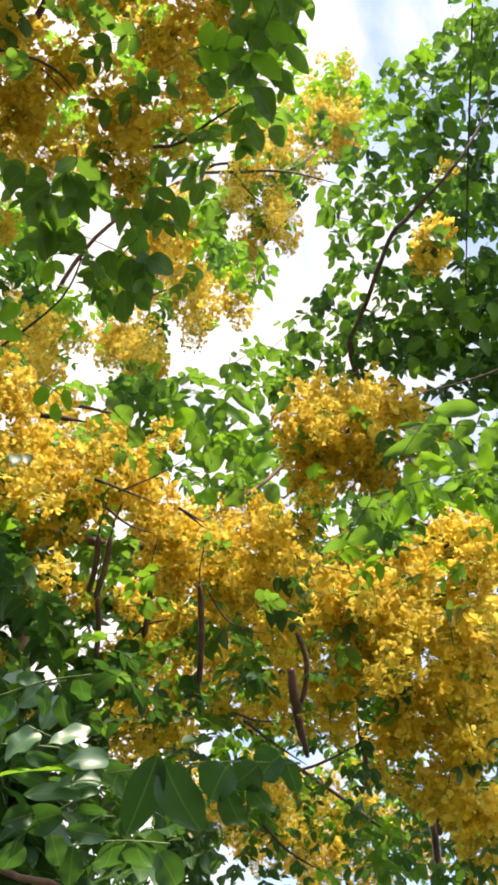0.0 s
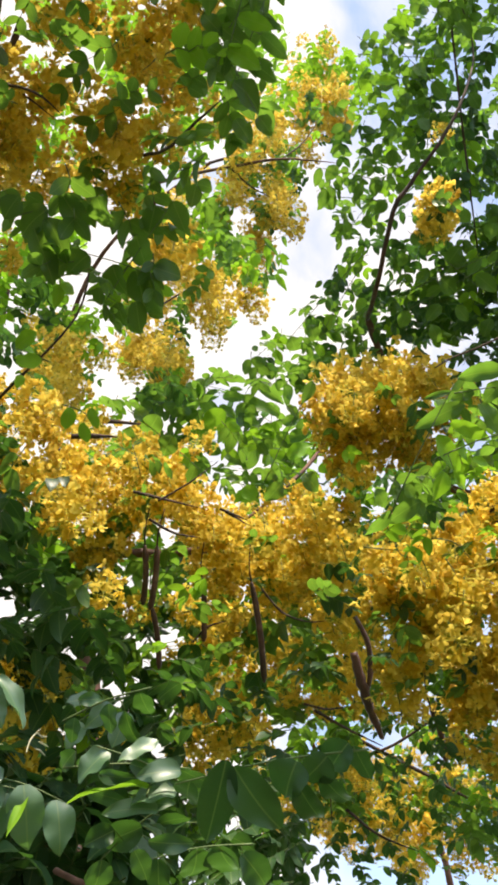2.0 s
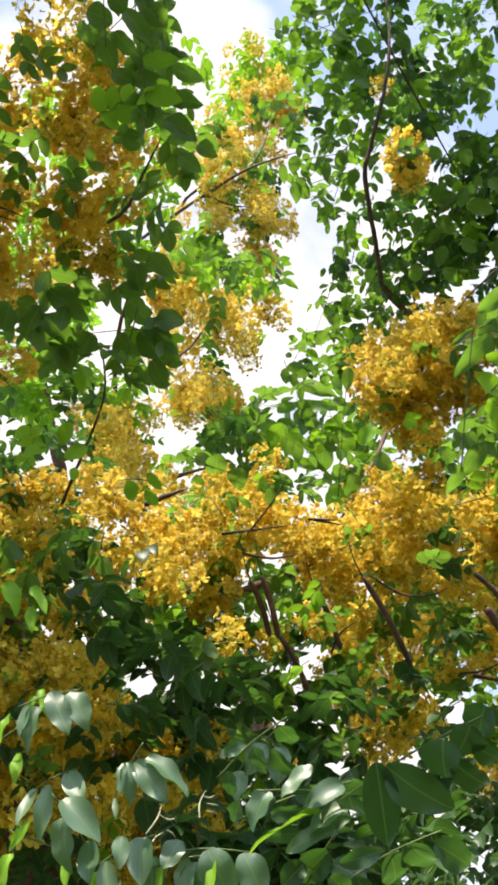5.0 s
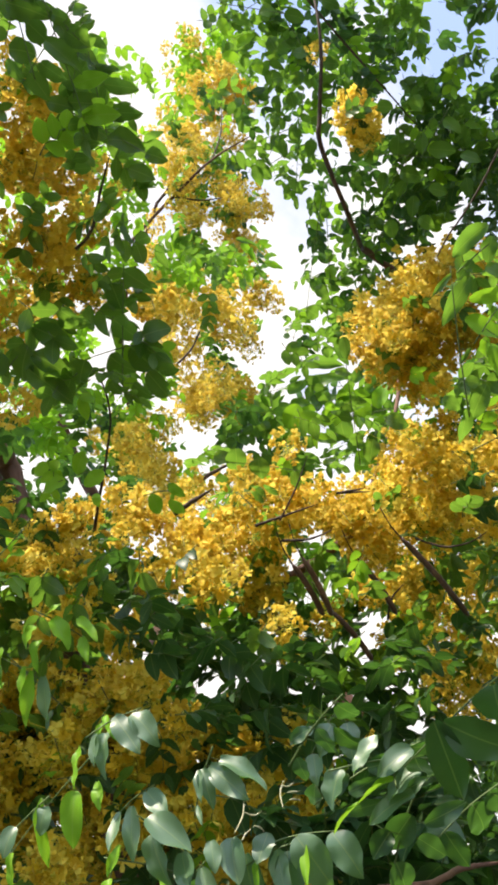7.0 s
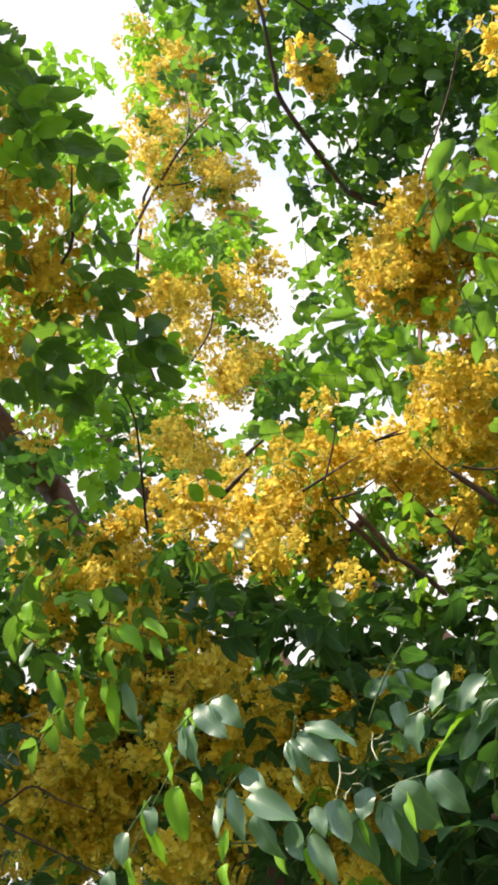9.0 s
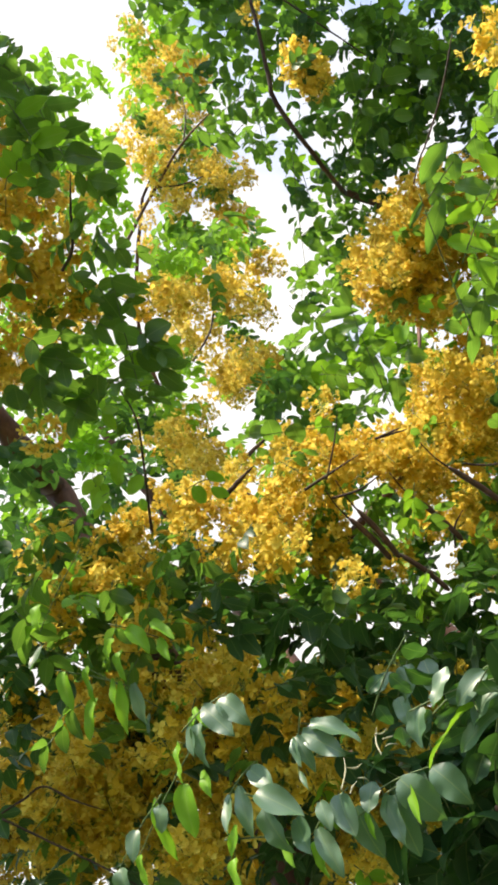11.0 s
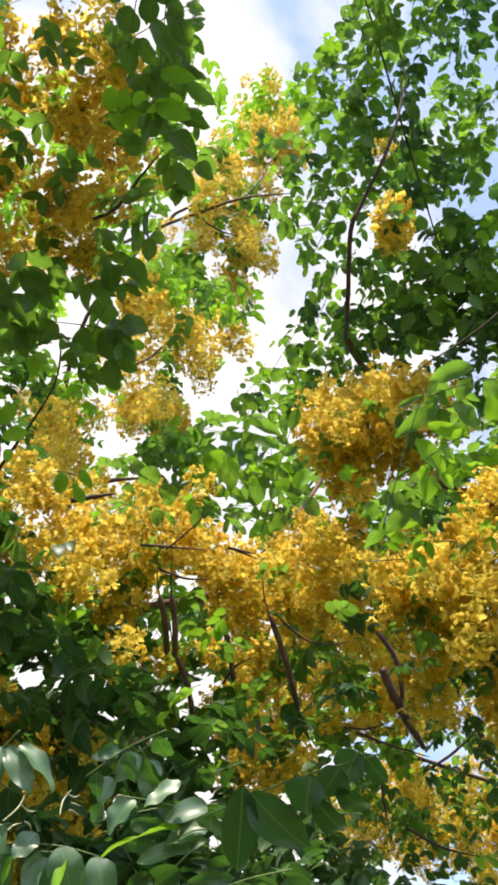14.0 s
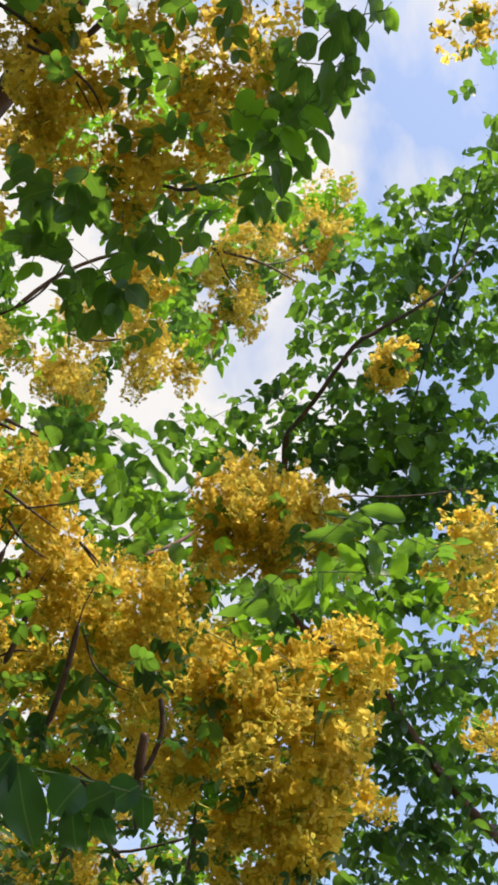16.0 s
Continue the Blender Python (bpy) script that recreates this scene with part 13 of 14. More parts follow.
leaf_clump(side_tree, 0.44, 1.94, 4.64, 0.084, 0.074, 0.17, 1, "deep", 16)
leaf_clump(side_tree, 0.59, 1.95, 4.59, 0.083, 0.073, 0.17, 1, "green", 16)
leaf_clump(side_tree, 0.72, 2.21, 4.90, 0.092, 0.082, 0.19, 1, "deep", 16)
leaf_clump(side_tree, 0.42, 2.06, 4.63, 0.086, 0.076, 0.18, 1, "deep", 16)
leaf_clump(side_tree, 0.56, 2.24, 4.75, 0.090, 0.080, 0.19, 1, "deep", 16)
leaf_clump(side_tree, 0.63, 2.06, 4.53, 0.084, 0.074, 0.17, 1, "deep", 16)
leaf_clump(side_tree, 0.43, 2.40, 4.79, 0.094, 0.083, 0.20, 1, "deep", 16)
leaf_clump(side_tree, 0.49, 2.12, 4.44, 0.083, 0.074, 0.17, 1, "deep", 16)
leaf_clump(side_tree, 0.64, 2.26, 4.56, 0.087, 0.077, 0.18, 1, "deep", 16)
leaf_clump(side_tree, 0.56, 2.16, 4.25, 0.076, 0.067, 0.17, 1, "deep", 16)
leaf_clump(side_tree, 0.63, 2.03, 4.03, 0.070, 0.062, 0.16, 1, "deep", 16)
leaf_clump(side_tree, 0.71, 1.99, 3.95, 0.068, 0.060, 0.15, 1, "deep", 16)
leaf_clump(side_tree, 0.48, 2.13, 4.03, 0.072, 0.064, 0.16, 1, "deep", 16)
leaf_clump(side_tree, 0.65, 2.28, 4.16, 0.076, 0.067, 0.17, 1, "deep", 16)
leaf_clump(side_tree, 0.69, 2.08, 3.89, 0.068, 0.061, 0.15, 1, "deep", 16)
leaf_clump(side_tree, 0.51, 2.17, 3.94, 0.071, 0.063, 0.16, 1, "deep", 16)
leaf_clump(side_tree, 0.57, 2.17, 3.95, 0.071, 0.063, 0.16, 1, "deep", 16)
leaf_clump(side_tree, 0.73, 2.42, 4.10, 0.077, 0.068, 0.17, 1, "deep", 16)
leaf_clump(side_tree, 0.44, 2.32, 3.92, 0.073, 0.065, 0.16, 1, "deep", 16)
leaf_clump(side_tree, 0.57, 2.32, 3.86, 0.072, 0.064, 0.16, 1, "green", 16)
leaf_clump(side_tree, 0.72, 2.39, 3.94, 0.074, 0.066, 0.16, 1, "deep", 16)
leaf_clump(side_tree, 0.42, 2.26, 3.75, 0.069, 0.062, 0.15, 1, "deep", 16)
leaf_clump(side_tree, 0.56, 2.40, 3.79, 0.072, 0.064, 0.16, 1, "green", 16)
leaf_clump(side_tree, 0.65, 2.48, 3.81, 0.073, 0.065, 0.16, 1, "green", 16)
leaf_clump(side_tree, 0.67, 2.34, 4.52, 0.085, 0.075, 0.19, 1, "deep", -16)
leaf_clump(side_tree, 0.82, 2.23, 4.48, 0.083, 0.074, 0.18, 1, "deep", -16)
leaf_clump(side_tree, 0.93, 2.23, 4.49, 0.083, 0.074, 0.19, 1, "deep", -16)
leaf_clump(side_tree, 1.00, 2.10, 4.40, 0.080, 0.071, 0.18, 1, "deep", -16)
leaf_clump(side_tree, 1.08, 2.02, 4.33, 0.078, 0.069, 0.17, 1, "deep", -16)
leaf_clump(side_tree, 0.68, 2.28, 4.35, 0.081, 0.072, 0.18, 1, "deep", -16)
leaf_clump(side_tree, 0.88, 2.42, 4.50, 0.086, 0.076, 0.19, 2, "deep", -16)
leaf_clump(side_tree, 0.96, 2.20, 4.31, 0.080, 0.071, 0.18, 1, "deep", -16)
leaf_clump(side_tree, 1.06, 2.12, 4.31, 0.079, 0.070, 0.18, 1, "deep", -16)
leaf_clump(side_tree, 1.20, 2.17, 4.42, 0.082, 0.073, 0.18, 1, "deep", -16)
leaf_clump(side_tree, 0.64, 2.23, 4.07, 0.076, 0.067, 0.17, 1, "deep", -16)
leaf_clump(side_tree, 0.88, 2.45, 4.39, 0.085, 0.075, 0.19, 1, "deep", -16)
leaf_clump(side_tree, 0.98, 2.38, 4.37, 0.084, 0.074, 0.19, 1, "deep", -16)
leaf_clump(side_tree, 1.09, 2.33, 4.28, 0.081, 0.072, 0.18, 1, "deep", -16)
leaf_clump(side_tree, 1.29, 2.43, 4.48, 0.087, 0.077, 0.19, 2, "green", -16)
leaf_clump(side_tree, 0.75, 2.51, 4.17, 0.082, 0.072, 0.18, 1, "deep", -16)
leaf_clump(side_tree, 0.87, 2.33, 4.00, 0.076, 0.068, 0.17, 1, "green", -16)
leaf_clump(side_tree, 1.00, 2.41, 4.15, 0.080, 0.071, 0.18, 1, "green", -16)
leaf_clump(side_tree, 1.06, 2.23, 4.02, 0.076, 0.067, 0.17, 1, "deep", -16)
leaf_clump(side_tree, 1.22, 2.35, 4.16, 0.080, 0.071, 0.18, 1, "green", -16)
leaf_clump(side_tree, 0.83, 2.68, 4.16, 0.084, 0.074, 0.19, 1, "green", -16)
leaf_clump(side_tree, 0.96, 2.57, 4.17, 0.083, 0.073, 0.18, 1, "deep", -16)
leaf_clump(side_tree, 1.06, 2.64, 4.22, 0.085, 0.075, 0.19, 1, "green", -16)
leaf_clump(side_tree, 1.23, 2.60, 4.26, 0.085, 0.076, 0.19, 1, "green", -16)
leaf_clump(side_tree, 1.33, 2.48, 4.14, 0.082, 0.072, 0.18, 1, "deep", -16)
leaf_clump(side_tree, 0.82, 2.69, 3.98, 0.081, 0.072, 0.18, 1, "green", -16)
leaf_clump(side_tree, 0.98, 2.80, 4.19, 0.086, 0.077, 0.19, 2, "green", -16)
leaf_clump(side_tree, 1.13, 2.67, 4.14, 0.084, 0.074, 0.19, 1, "deep", -16)
leaf_clump(side_tree, 1.31, 2.72, 4.24, 0.087, 0.077, 0.19, 2, "green", -16)
leaf_clump(side_tree, 1.35, 2.62, 4.13, 0.083, 0.074, 0.19, 1, "green", -16)
leaf_clump(side_tree, 0.87, 2.76, 3.92, 0.081, 0.072, 0.18, 1, "deep", -16)
leaf_clump(side_tree, 1.07, 2.91, 4.04, 0.085, 0.076, 0.19, 1, "green", -16)
leaf_clump(side_tree, 1.16, 2.71, 3.93, 0.081, 0.072, 0.18, 1, "green", -16)
leaf_clump(side_tree, 1.32, 2.86, 4.08, 0.086, 0.076, 0.19, 2, "deep", -16)
leaf_clump(side_tree, 1.34, 2.61, 3.91, 0.079, 0.070, 0.18, 1, "green", -16)
leaf_clump(side_tree, 0.93, 3.04, 3.96, 0.086, 0.076, 0.19, 1, "green", -16)
leaf_clump(side_tree, 1.10, 2.99, 3.95, 0.085, 0.075, 0.19, 1, "deep", -16)
leaf_clump(side_tree, 1.25, 2.94, 4.01, 0.086, 0.076, 0.19, 2, "green", -16)
leaf_clump(side_tree, 1.18, 2.62, 3.74, 0.076, 0.068, 0.17, 1, "green", -16)
leaf_clump(side_tree, 1.47, 2.88, 3.98, 0.085, 0.075, 0.19, 1, "deep", -16)
leaf_clump(side_tree, 0.99, 2.97, 3.76, 0.081, 0.072, 0.18, 1, "green", -16)
leaf_clump(side_tree, 1.11, 3.11, 3.90, 0.086, 0.076, 0.19, 1, "green", -16)
leaf_clump(side_tree, 1.16, 2.85, 3.71, 0.079, 0.070, 0.18, 1, "deep", -16)
leaf_clump(side_tree, 1.43, 3.02, 3.97, 0.086, 0.077, 0.19, 2, "green", -16)
leaf_clump(side_tree, 1.42, 2.84, 3.86, 0.082, 0.073, 0.18, 1, "green", -16)
leaf_clump(side_tree, 0.99, 3.03, 3.64, 0.080, 0.071, 0.18, 1, "deep", -16)
leaf_clump(side_tree, 1.09, 2.94, 3.66, 0.079, 0.070, 0.18, 1, "green", -16)
leaf_clump(side_tree, 1.13, 2.80, 3.58, 0.076, 0.067, 0.17, 1, "green", -16)
leaf_clump(side_tree, 1.36, 3.02, 3.75, 0.082, 0.073, 0.18, 1, "deep", -16)
leaf_clump(side_tree, 1.44, 2.87, 3.68, 0.079, 0.070, 0.18, 1, "green", -16)
leaf_clump(side_tree, 1.07, 3.25, 3.70, 0.084, 0.075, 0.19, 1, "green", -16)
leaf_clump(side_tree, 1.20, 3.18, 3.65, 0.083, 0.073, 0.18, 1, "deep", -16)
leaf_clump(side_tree, 1.22, 2.89, 3.53, 0.076, 0.068, 0.17, 1, "green", -16)
leaf_clump(side_tree, 1.41, 3.09, 3.64, 0.081, 0.072, 0.18, 1, "green", -16)
leaf_clump(side_tree, 1.51, 3.00, 3.65, 0.081, 0.072, 0.18, 1, "deep", -16)
leaf_clump(side_tree, 1.10, 3.30, 3.58, 0.083, 0.073, 0.18, 1, "green", -16)
leaf_clump(side_tree, 1.12, 3.15, 3.44, 0.078, 0.070, 0.17, 1, "green", -16)
leaf_clump(side_tree, 1.35, 3.23, 3.59, 0.083, 0.073, 0.18, 1, "deep", -16)
leaf_clump(side_tree, 1.44, 3.17, 3.53, 0.081, 0.072, 0.18, 1, "green", -16)
leaf_clump(side_tree, 1.50, 3.01, 3.51, 0.078, 0.069, 0.17, 1, "green", -16)
leaf_clump(side_tree, 1.07, 3.18, 3.35, 0.077, 0.068, 0.17, 1, "deep", -16)
leaf_clump(side_tree, 1.27, 3.52, 3.54, 0.086, 0.076, 0.19, 1, "green", -16)
leaf_clump(side_tree, 1.31, 3.18, 3.37, 0.078, 0.069, 0.17, 1, "green", -16)
leaf_clump(side_tree, 1.44, 3.13, 3.39, 0.078, 0.069, 0.17, 1, "deep", -16)
leaf_clump(side_tree, 1.54, 3.18, 3.47, 0.080, 0.071, 0.18, 1, "green", -16)
leaf_clump(side_tree, 0.67, 1.77, 4.77, 0.076, 0.067, 0.17, 1, "green", 55)
leaf_clump(side_tree, 0.75, 1.82, 4.71, 0.075, 0.067, 0.17, 1, "deep", 55)
leaf_clump(side_tree, 0.82, 1.95, 4.69, 0.076, 0.068, 0.17, 1, "deep", 55)
leaf_clump(side_tree, 0.55, 1.76, 4.66, 0.074, 0.066, 0.16, 1, "green", 55)
leaf_clump(side_tree, 0.67, 1.91, 4.65, 0.076, 0.067, 0.17, 1, "deep", 55)
leaf_clump(side_tree, 0.67, 1.90, 4.52, 0.074, 0.065, 0.16, 1, "deep", 55)
leaf_clump(side_tree, 0.52, 1.98, 4.85, 0.081, 0.072, 0.18, 1, "green", 55)
leaf_clump(side_tree, 0.54, 1.93, 4.61, 0.076, 0.068, 0.17, 1, "deep", 55)
leaf_clump(side_tree, 0.63, 2.14, 4.68, 0.080, 0.071, 0.18, 1, "deep", 55)
leaf_clump(side_tree, 0.40, 1.91, 4.70, 0.078, 0.069, 0.17, 1, "green", 55)
leaf_clump(side_tree, 0.46, 2.04, 4.59, 0.078, 0.069, 0.17, 1, "deep", 55)
leaf_clump(side_tree, 0.56, 2.13, 4.60, 0.079, 0.070, 0.17, 1, "deep", 55)
leaf_clump(side_tree, 0.90, 1.93, 4.12, 0.066, 0.059, 0.15, 1, "deep", 55)
leaf_clump(side_tree, 0.96, 1.96, 4.02, 0.065, 0.058, 0.14, 1, "deep", 55)
leaf_clump(side_tree, 0.88, 2.07, 4.25, 0.071, 0.063, 0.16, 1, "deep", 55)
leaf_clump(side_tree, 0.90, 2.01, 4.01, 0.066, 0.058, 0.15, 1, "deep", 55)
leaf_clump(side_tree, 0.79, 2.05, 4.08, 0.068, 0.060, 0.15, 1, "deep", 55)
leaf_clump(side_tree, 0.84, 2.05, 3.97, 0.066, 0.058, 0.15, 1, "deep", 55)
leaf_clump(side_tree, 0.73, 2.15, 4.09, 0.070, 0.062, 0.16, 1, "deep", 55)
leaf_clump(side_tree, 0.72, 2.10, 3.95, 0.067, 0.059, 0.15, 1, "deep", 55)
leaf_clump(side_tree, 0.60, 1.99, 3.84, 0.064, 0.057, 0.14, 1, "deep", 55)
leaf_clump(side_tree, 0.63, 2.19, 3.89, 0.068, 0.060, 0.15, 1, "deep", 55)
leaf_clump(side_tree, 0.54, 2.30, 4.05, 0.072, 0.064, 0.16, 1, "deep", 55)
leaf_clump(side_tree, 0.52, 2.13, 3.77, 0.065, 0.058, 0.14, 1, "green", 55)
leaf_clump(side_tree, 0.40, 2.14, 3.83, 0.067, 0.059, 0.15, 1, "green", 55)
leaf_clump(side_tree, 0.48, 2.35, 3.84, 0.070, 0.062, 0.15, 1, "deep", 55)
leaf_clump(side_tree, 0.33, 2.18, 3.79, 0.067, 0.059, 0.15, 1, "green", 55)
leaf_clump(side_tree, 0.39, 2.18, 3.66, 0.065, 0.057, 0.14, 1, "green", 55)
leaf_clump(side_tree, 0.66, 1.62, 4.66, 0.072, 0.064, 0.17, 1, "deep")
leaf_clump(side_tree, 0.86, 1.83, 4.95, 0.080, 0.071, 0.18, 1, "green")
leaf_clump(side_tree, 0.77, 1.94, 4.91, 0.081, 0.072, 0.19, 1, "green")
leaf_clump(side_tree, 0.79, 1.74, 4.69, 0.075, 0.066, 0.17, 1, "deep")
leaf_clump(side_tree, 0.67, 1.79, 4.43, 0.071, 0.063, 0.16, 1, "deep")
leaf_clump(side_tree, 0.83, 1.85, 4.54, 0.074, 0.065, 0.17, 1, "deep")
leaf_clump(side_tree, 0.69, 1.89, 4.38, 0.072, 0.064, 0.17, 1, "deep")
leaf_clump(side_tree, 0.88, 2.06, 4.68, 0.079, 0.070, 0.18, 1, "deep")
leaf_clump(side_tree, 0.64, 1.94, 4.27, 0.071, 0.063, 0.16, 1, "deep")
leaf_clump(side_tree, 0.79, 2.02, 4.42, 0.075, 0.066, 0.17, 1, "deep")
flower_clump(side_tree, 0.45, 1.83, 2.54, 0.057, 0.069, 0.09, 2, "orange")
flower_clump(side_tree, 0.46, 1.93, 2.44, 0.057, 0.069, 0.09, 2, "orange")
flower_clump(side_tree, 0.41, 1.88, 2.49, 0.052, 0.063, 0.09, 1, "orange")
flower_clump(side_tree, 0.48, 1.99, 2.39, 0.046, 0.046, 0.09, 1, "orange")
flower_clump(side_tree, 0.30, 1.71, 2.68, 0.058, 0.046, 0.09, 1)
flower_clump(side_tree, 0.39, 1.77, 2.62, 0.058, 0.046, 0.09, 1)
flower_clump(side_tree, 0.32, 1.64, 2.75, 0.058, 0.046, 0.09, 1)
flower_clump(side_tree, 0.23, 1.62, 2.77, 0.046, 0.040, 0.09, 1)
leaf_clump(low_far_tree, 0.12, 3.64, 3.90, 0.089, 0.079, 0.20, 3, "deep", -16)
leaf_clump(low_far_tree, 0.24, 3.32, 3.71, 0.081, 0.072, 0.19, 2, "deep", -16)
leaf_clump(low_far_tree, 0.42, 3.52, 3.92, 0.088, 0.078, 0.20, 3, "deep", -16)
leaf_clump(low_far_tree, 0.14, 3.51, 3.61, 0.082, 0.073, 0.19, 2, "deep", -16)
leaf_clump(low_far_tree, 0.30, 3.62, 3.78, 0.087, 0.077, 0.20, 3, "deep", -16)
leaf_clump(low_far_tree, 0.41, 3.55, 3.71, 0.085, 0.075, 0.19, 3, "deep", -16)
leaf_clump(low_far_tree, 0.25, 3.79, 3.63, 0.086, 0.077, 0.20, 3, "deep", -16)
leaf_clump(low_far_tree, 0.29, 3.41, 3.46, 0.078, 0.069, 0.18, 2, "deep", -16)
leaf_clump(low_far_tree, 0.46, 3.39, 3.48, 0.079, 0.070, 0.18, 2, "deep", -16)
leaf_clump(low_far_tree, 0.20, 3.67, 3.43, 0.081, 0.072, 0.19, 2, "deep", -16)
leaf_clump(low_far_tree, 0.41, 3.92, 3.61, 0.088, 0.078, 0.20, 3, "deep", -16)
leaf_clump(low_far_tree, 0.53, 3.87, 3.61, 0.088, 0.078, 0.20, 3, "deep", -16)
leaf_clump(low_far_tree, 0.31, 4.02, 3.52, 0.088, 0.078, 0.20, 3, "deep", -16)
leaf_clump(low_far_tree, 0.40, 3.74, 3.37, 0.081, 0.072, 0.19, 2, "deep", -16)
leaf_clump(low_far_tree, 0.49, 3.51, 3.35, 0.078, 0.069, 0.18, 2, "deep", -16)
# low leaves whose shade is in the colour, not cast on them
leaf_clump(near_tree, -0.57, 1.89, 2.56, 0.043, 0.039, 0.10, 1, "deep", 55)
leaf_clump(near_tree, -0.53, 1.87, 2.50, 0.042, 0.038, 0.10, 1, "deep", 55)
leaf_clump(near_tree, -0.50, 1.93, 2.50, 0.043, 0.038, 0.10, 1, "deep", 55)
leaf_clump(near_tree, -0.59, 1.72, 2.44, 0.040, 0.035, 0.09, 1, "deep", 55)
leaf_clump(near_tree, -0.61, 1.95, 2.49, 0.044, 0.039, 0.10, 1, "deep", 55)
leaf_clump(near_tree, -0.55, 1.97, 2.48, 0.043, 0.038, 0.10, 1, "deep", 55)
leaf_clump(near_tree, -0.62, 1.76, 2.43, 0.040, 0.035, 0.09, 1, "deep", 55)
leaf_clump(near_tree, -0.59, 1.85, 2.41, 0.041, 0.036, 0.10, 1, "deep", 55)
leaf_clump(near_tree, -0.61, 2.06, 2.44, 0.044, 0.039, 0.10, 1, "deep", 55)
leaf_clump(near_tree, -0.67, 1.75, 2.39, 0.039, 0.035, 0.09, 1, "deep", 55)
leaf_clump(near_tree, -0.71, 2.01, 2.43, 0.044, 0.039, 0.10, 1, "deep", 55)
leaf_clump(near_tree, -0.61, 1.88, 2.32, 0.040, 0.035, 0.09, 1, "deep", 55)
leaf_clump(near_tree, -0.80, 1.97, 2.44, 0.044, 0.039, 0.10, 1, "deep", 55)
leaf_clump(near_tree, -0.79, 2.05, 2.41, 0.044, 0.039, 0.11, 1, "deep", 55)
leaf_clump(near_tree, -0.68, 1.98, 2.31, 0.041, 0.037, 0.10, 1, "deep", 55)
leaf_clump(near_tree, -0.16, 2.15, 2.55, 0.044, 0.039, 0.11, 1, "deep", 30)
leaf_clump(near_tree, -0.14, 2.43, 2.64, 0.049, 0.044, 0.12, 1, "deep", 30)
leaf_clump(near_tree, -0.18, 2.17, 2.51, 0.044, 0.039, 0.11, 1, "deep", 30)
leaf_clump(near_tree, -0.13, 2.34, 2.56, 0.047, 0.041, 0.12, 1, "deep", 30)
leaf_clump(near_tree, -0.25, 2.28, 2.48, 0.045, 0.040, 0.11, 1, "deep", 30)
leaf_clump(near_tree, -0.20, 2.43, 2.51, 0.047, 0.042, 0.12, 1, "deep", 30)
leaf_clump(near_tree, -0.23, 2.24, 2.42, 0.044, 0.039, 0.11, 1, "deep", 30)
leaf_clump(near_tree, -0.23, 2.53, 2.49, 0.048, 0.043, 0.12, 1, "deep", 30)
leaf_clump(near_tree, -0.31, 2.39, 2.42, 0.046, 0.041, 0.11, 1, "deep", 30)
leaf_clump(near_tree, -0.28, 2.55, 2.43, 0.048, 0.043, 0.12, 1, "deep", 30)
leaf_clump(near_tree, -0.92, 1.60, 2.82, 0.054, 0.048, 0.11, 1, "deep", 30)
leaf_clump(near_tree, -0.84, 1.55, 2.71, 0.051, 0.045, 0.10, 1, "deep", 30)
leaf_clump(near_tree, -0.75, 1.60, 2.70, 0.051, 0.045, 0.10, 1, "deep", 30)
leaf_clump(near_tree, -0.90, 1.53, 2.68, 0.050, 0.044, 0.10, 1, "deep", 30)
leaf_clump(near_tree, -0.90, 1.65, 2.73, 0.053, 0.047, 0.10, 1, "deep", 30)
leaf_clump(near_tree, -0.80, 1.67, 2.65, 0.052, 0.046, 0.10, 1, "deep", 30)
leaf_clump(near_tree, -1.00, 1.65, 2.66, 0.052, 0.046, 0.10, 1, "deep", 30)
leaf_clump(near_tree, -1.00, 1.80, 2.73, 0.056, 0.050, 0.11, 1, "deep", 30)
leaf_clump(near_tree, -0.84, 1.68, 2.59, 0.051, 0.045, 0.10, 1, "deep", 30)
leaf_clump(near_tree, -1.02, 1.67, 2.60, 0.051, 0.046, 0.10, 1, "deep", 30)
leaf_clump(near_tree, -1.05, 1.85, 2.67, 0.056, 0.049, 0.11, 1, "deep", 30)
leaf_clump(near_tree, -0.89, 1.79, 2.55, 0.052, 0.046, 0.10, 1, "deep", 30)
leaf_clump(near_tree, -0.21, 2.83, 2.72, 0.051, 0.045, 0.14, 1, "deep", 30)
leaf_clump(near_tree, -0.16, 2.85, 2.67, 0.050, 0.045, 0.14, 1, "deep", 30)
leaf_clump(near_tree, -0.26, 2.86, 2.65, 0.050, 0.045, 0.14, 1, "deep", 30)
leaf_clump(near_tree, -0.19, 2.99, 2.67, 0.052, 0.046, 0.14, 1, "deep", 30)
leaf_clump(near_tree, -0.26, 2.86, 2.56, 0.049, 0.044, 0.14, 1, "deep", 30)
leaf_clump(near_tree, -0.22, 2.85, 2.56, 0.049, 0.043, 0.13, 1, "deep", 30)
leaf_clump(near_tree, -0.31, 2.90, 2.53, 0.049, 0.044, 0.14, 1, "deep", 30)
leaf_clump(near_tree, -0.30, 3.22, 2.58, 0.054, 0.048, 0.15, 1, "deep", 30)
leaf_clump(side_tree, 0.44, 1.93, 2.36, 0.056, 0.039, 0.10, 1, "deep")
leaf_clump(side_tree, 0.40, 2.00, 2.37, 0.051, 0.029, 0.10, 1, "deep")
leaf_clump(side_tree, 0.48, 1.91, 2.41, 0.028, 0.045, 0.10, 1, "deep")
leaf_clump(near_tree, -0.20, 3.01, 2.70, 0.076, 0.110, 0.14, 9, "deep", 30)
leaf_clump(near_tree, -0.16, 3.18, 2.82, 0.073, 0.091, 0.16, 7, "deep", 30)
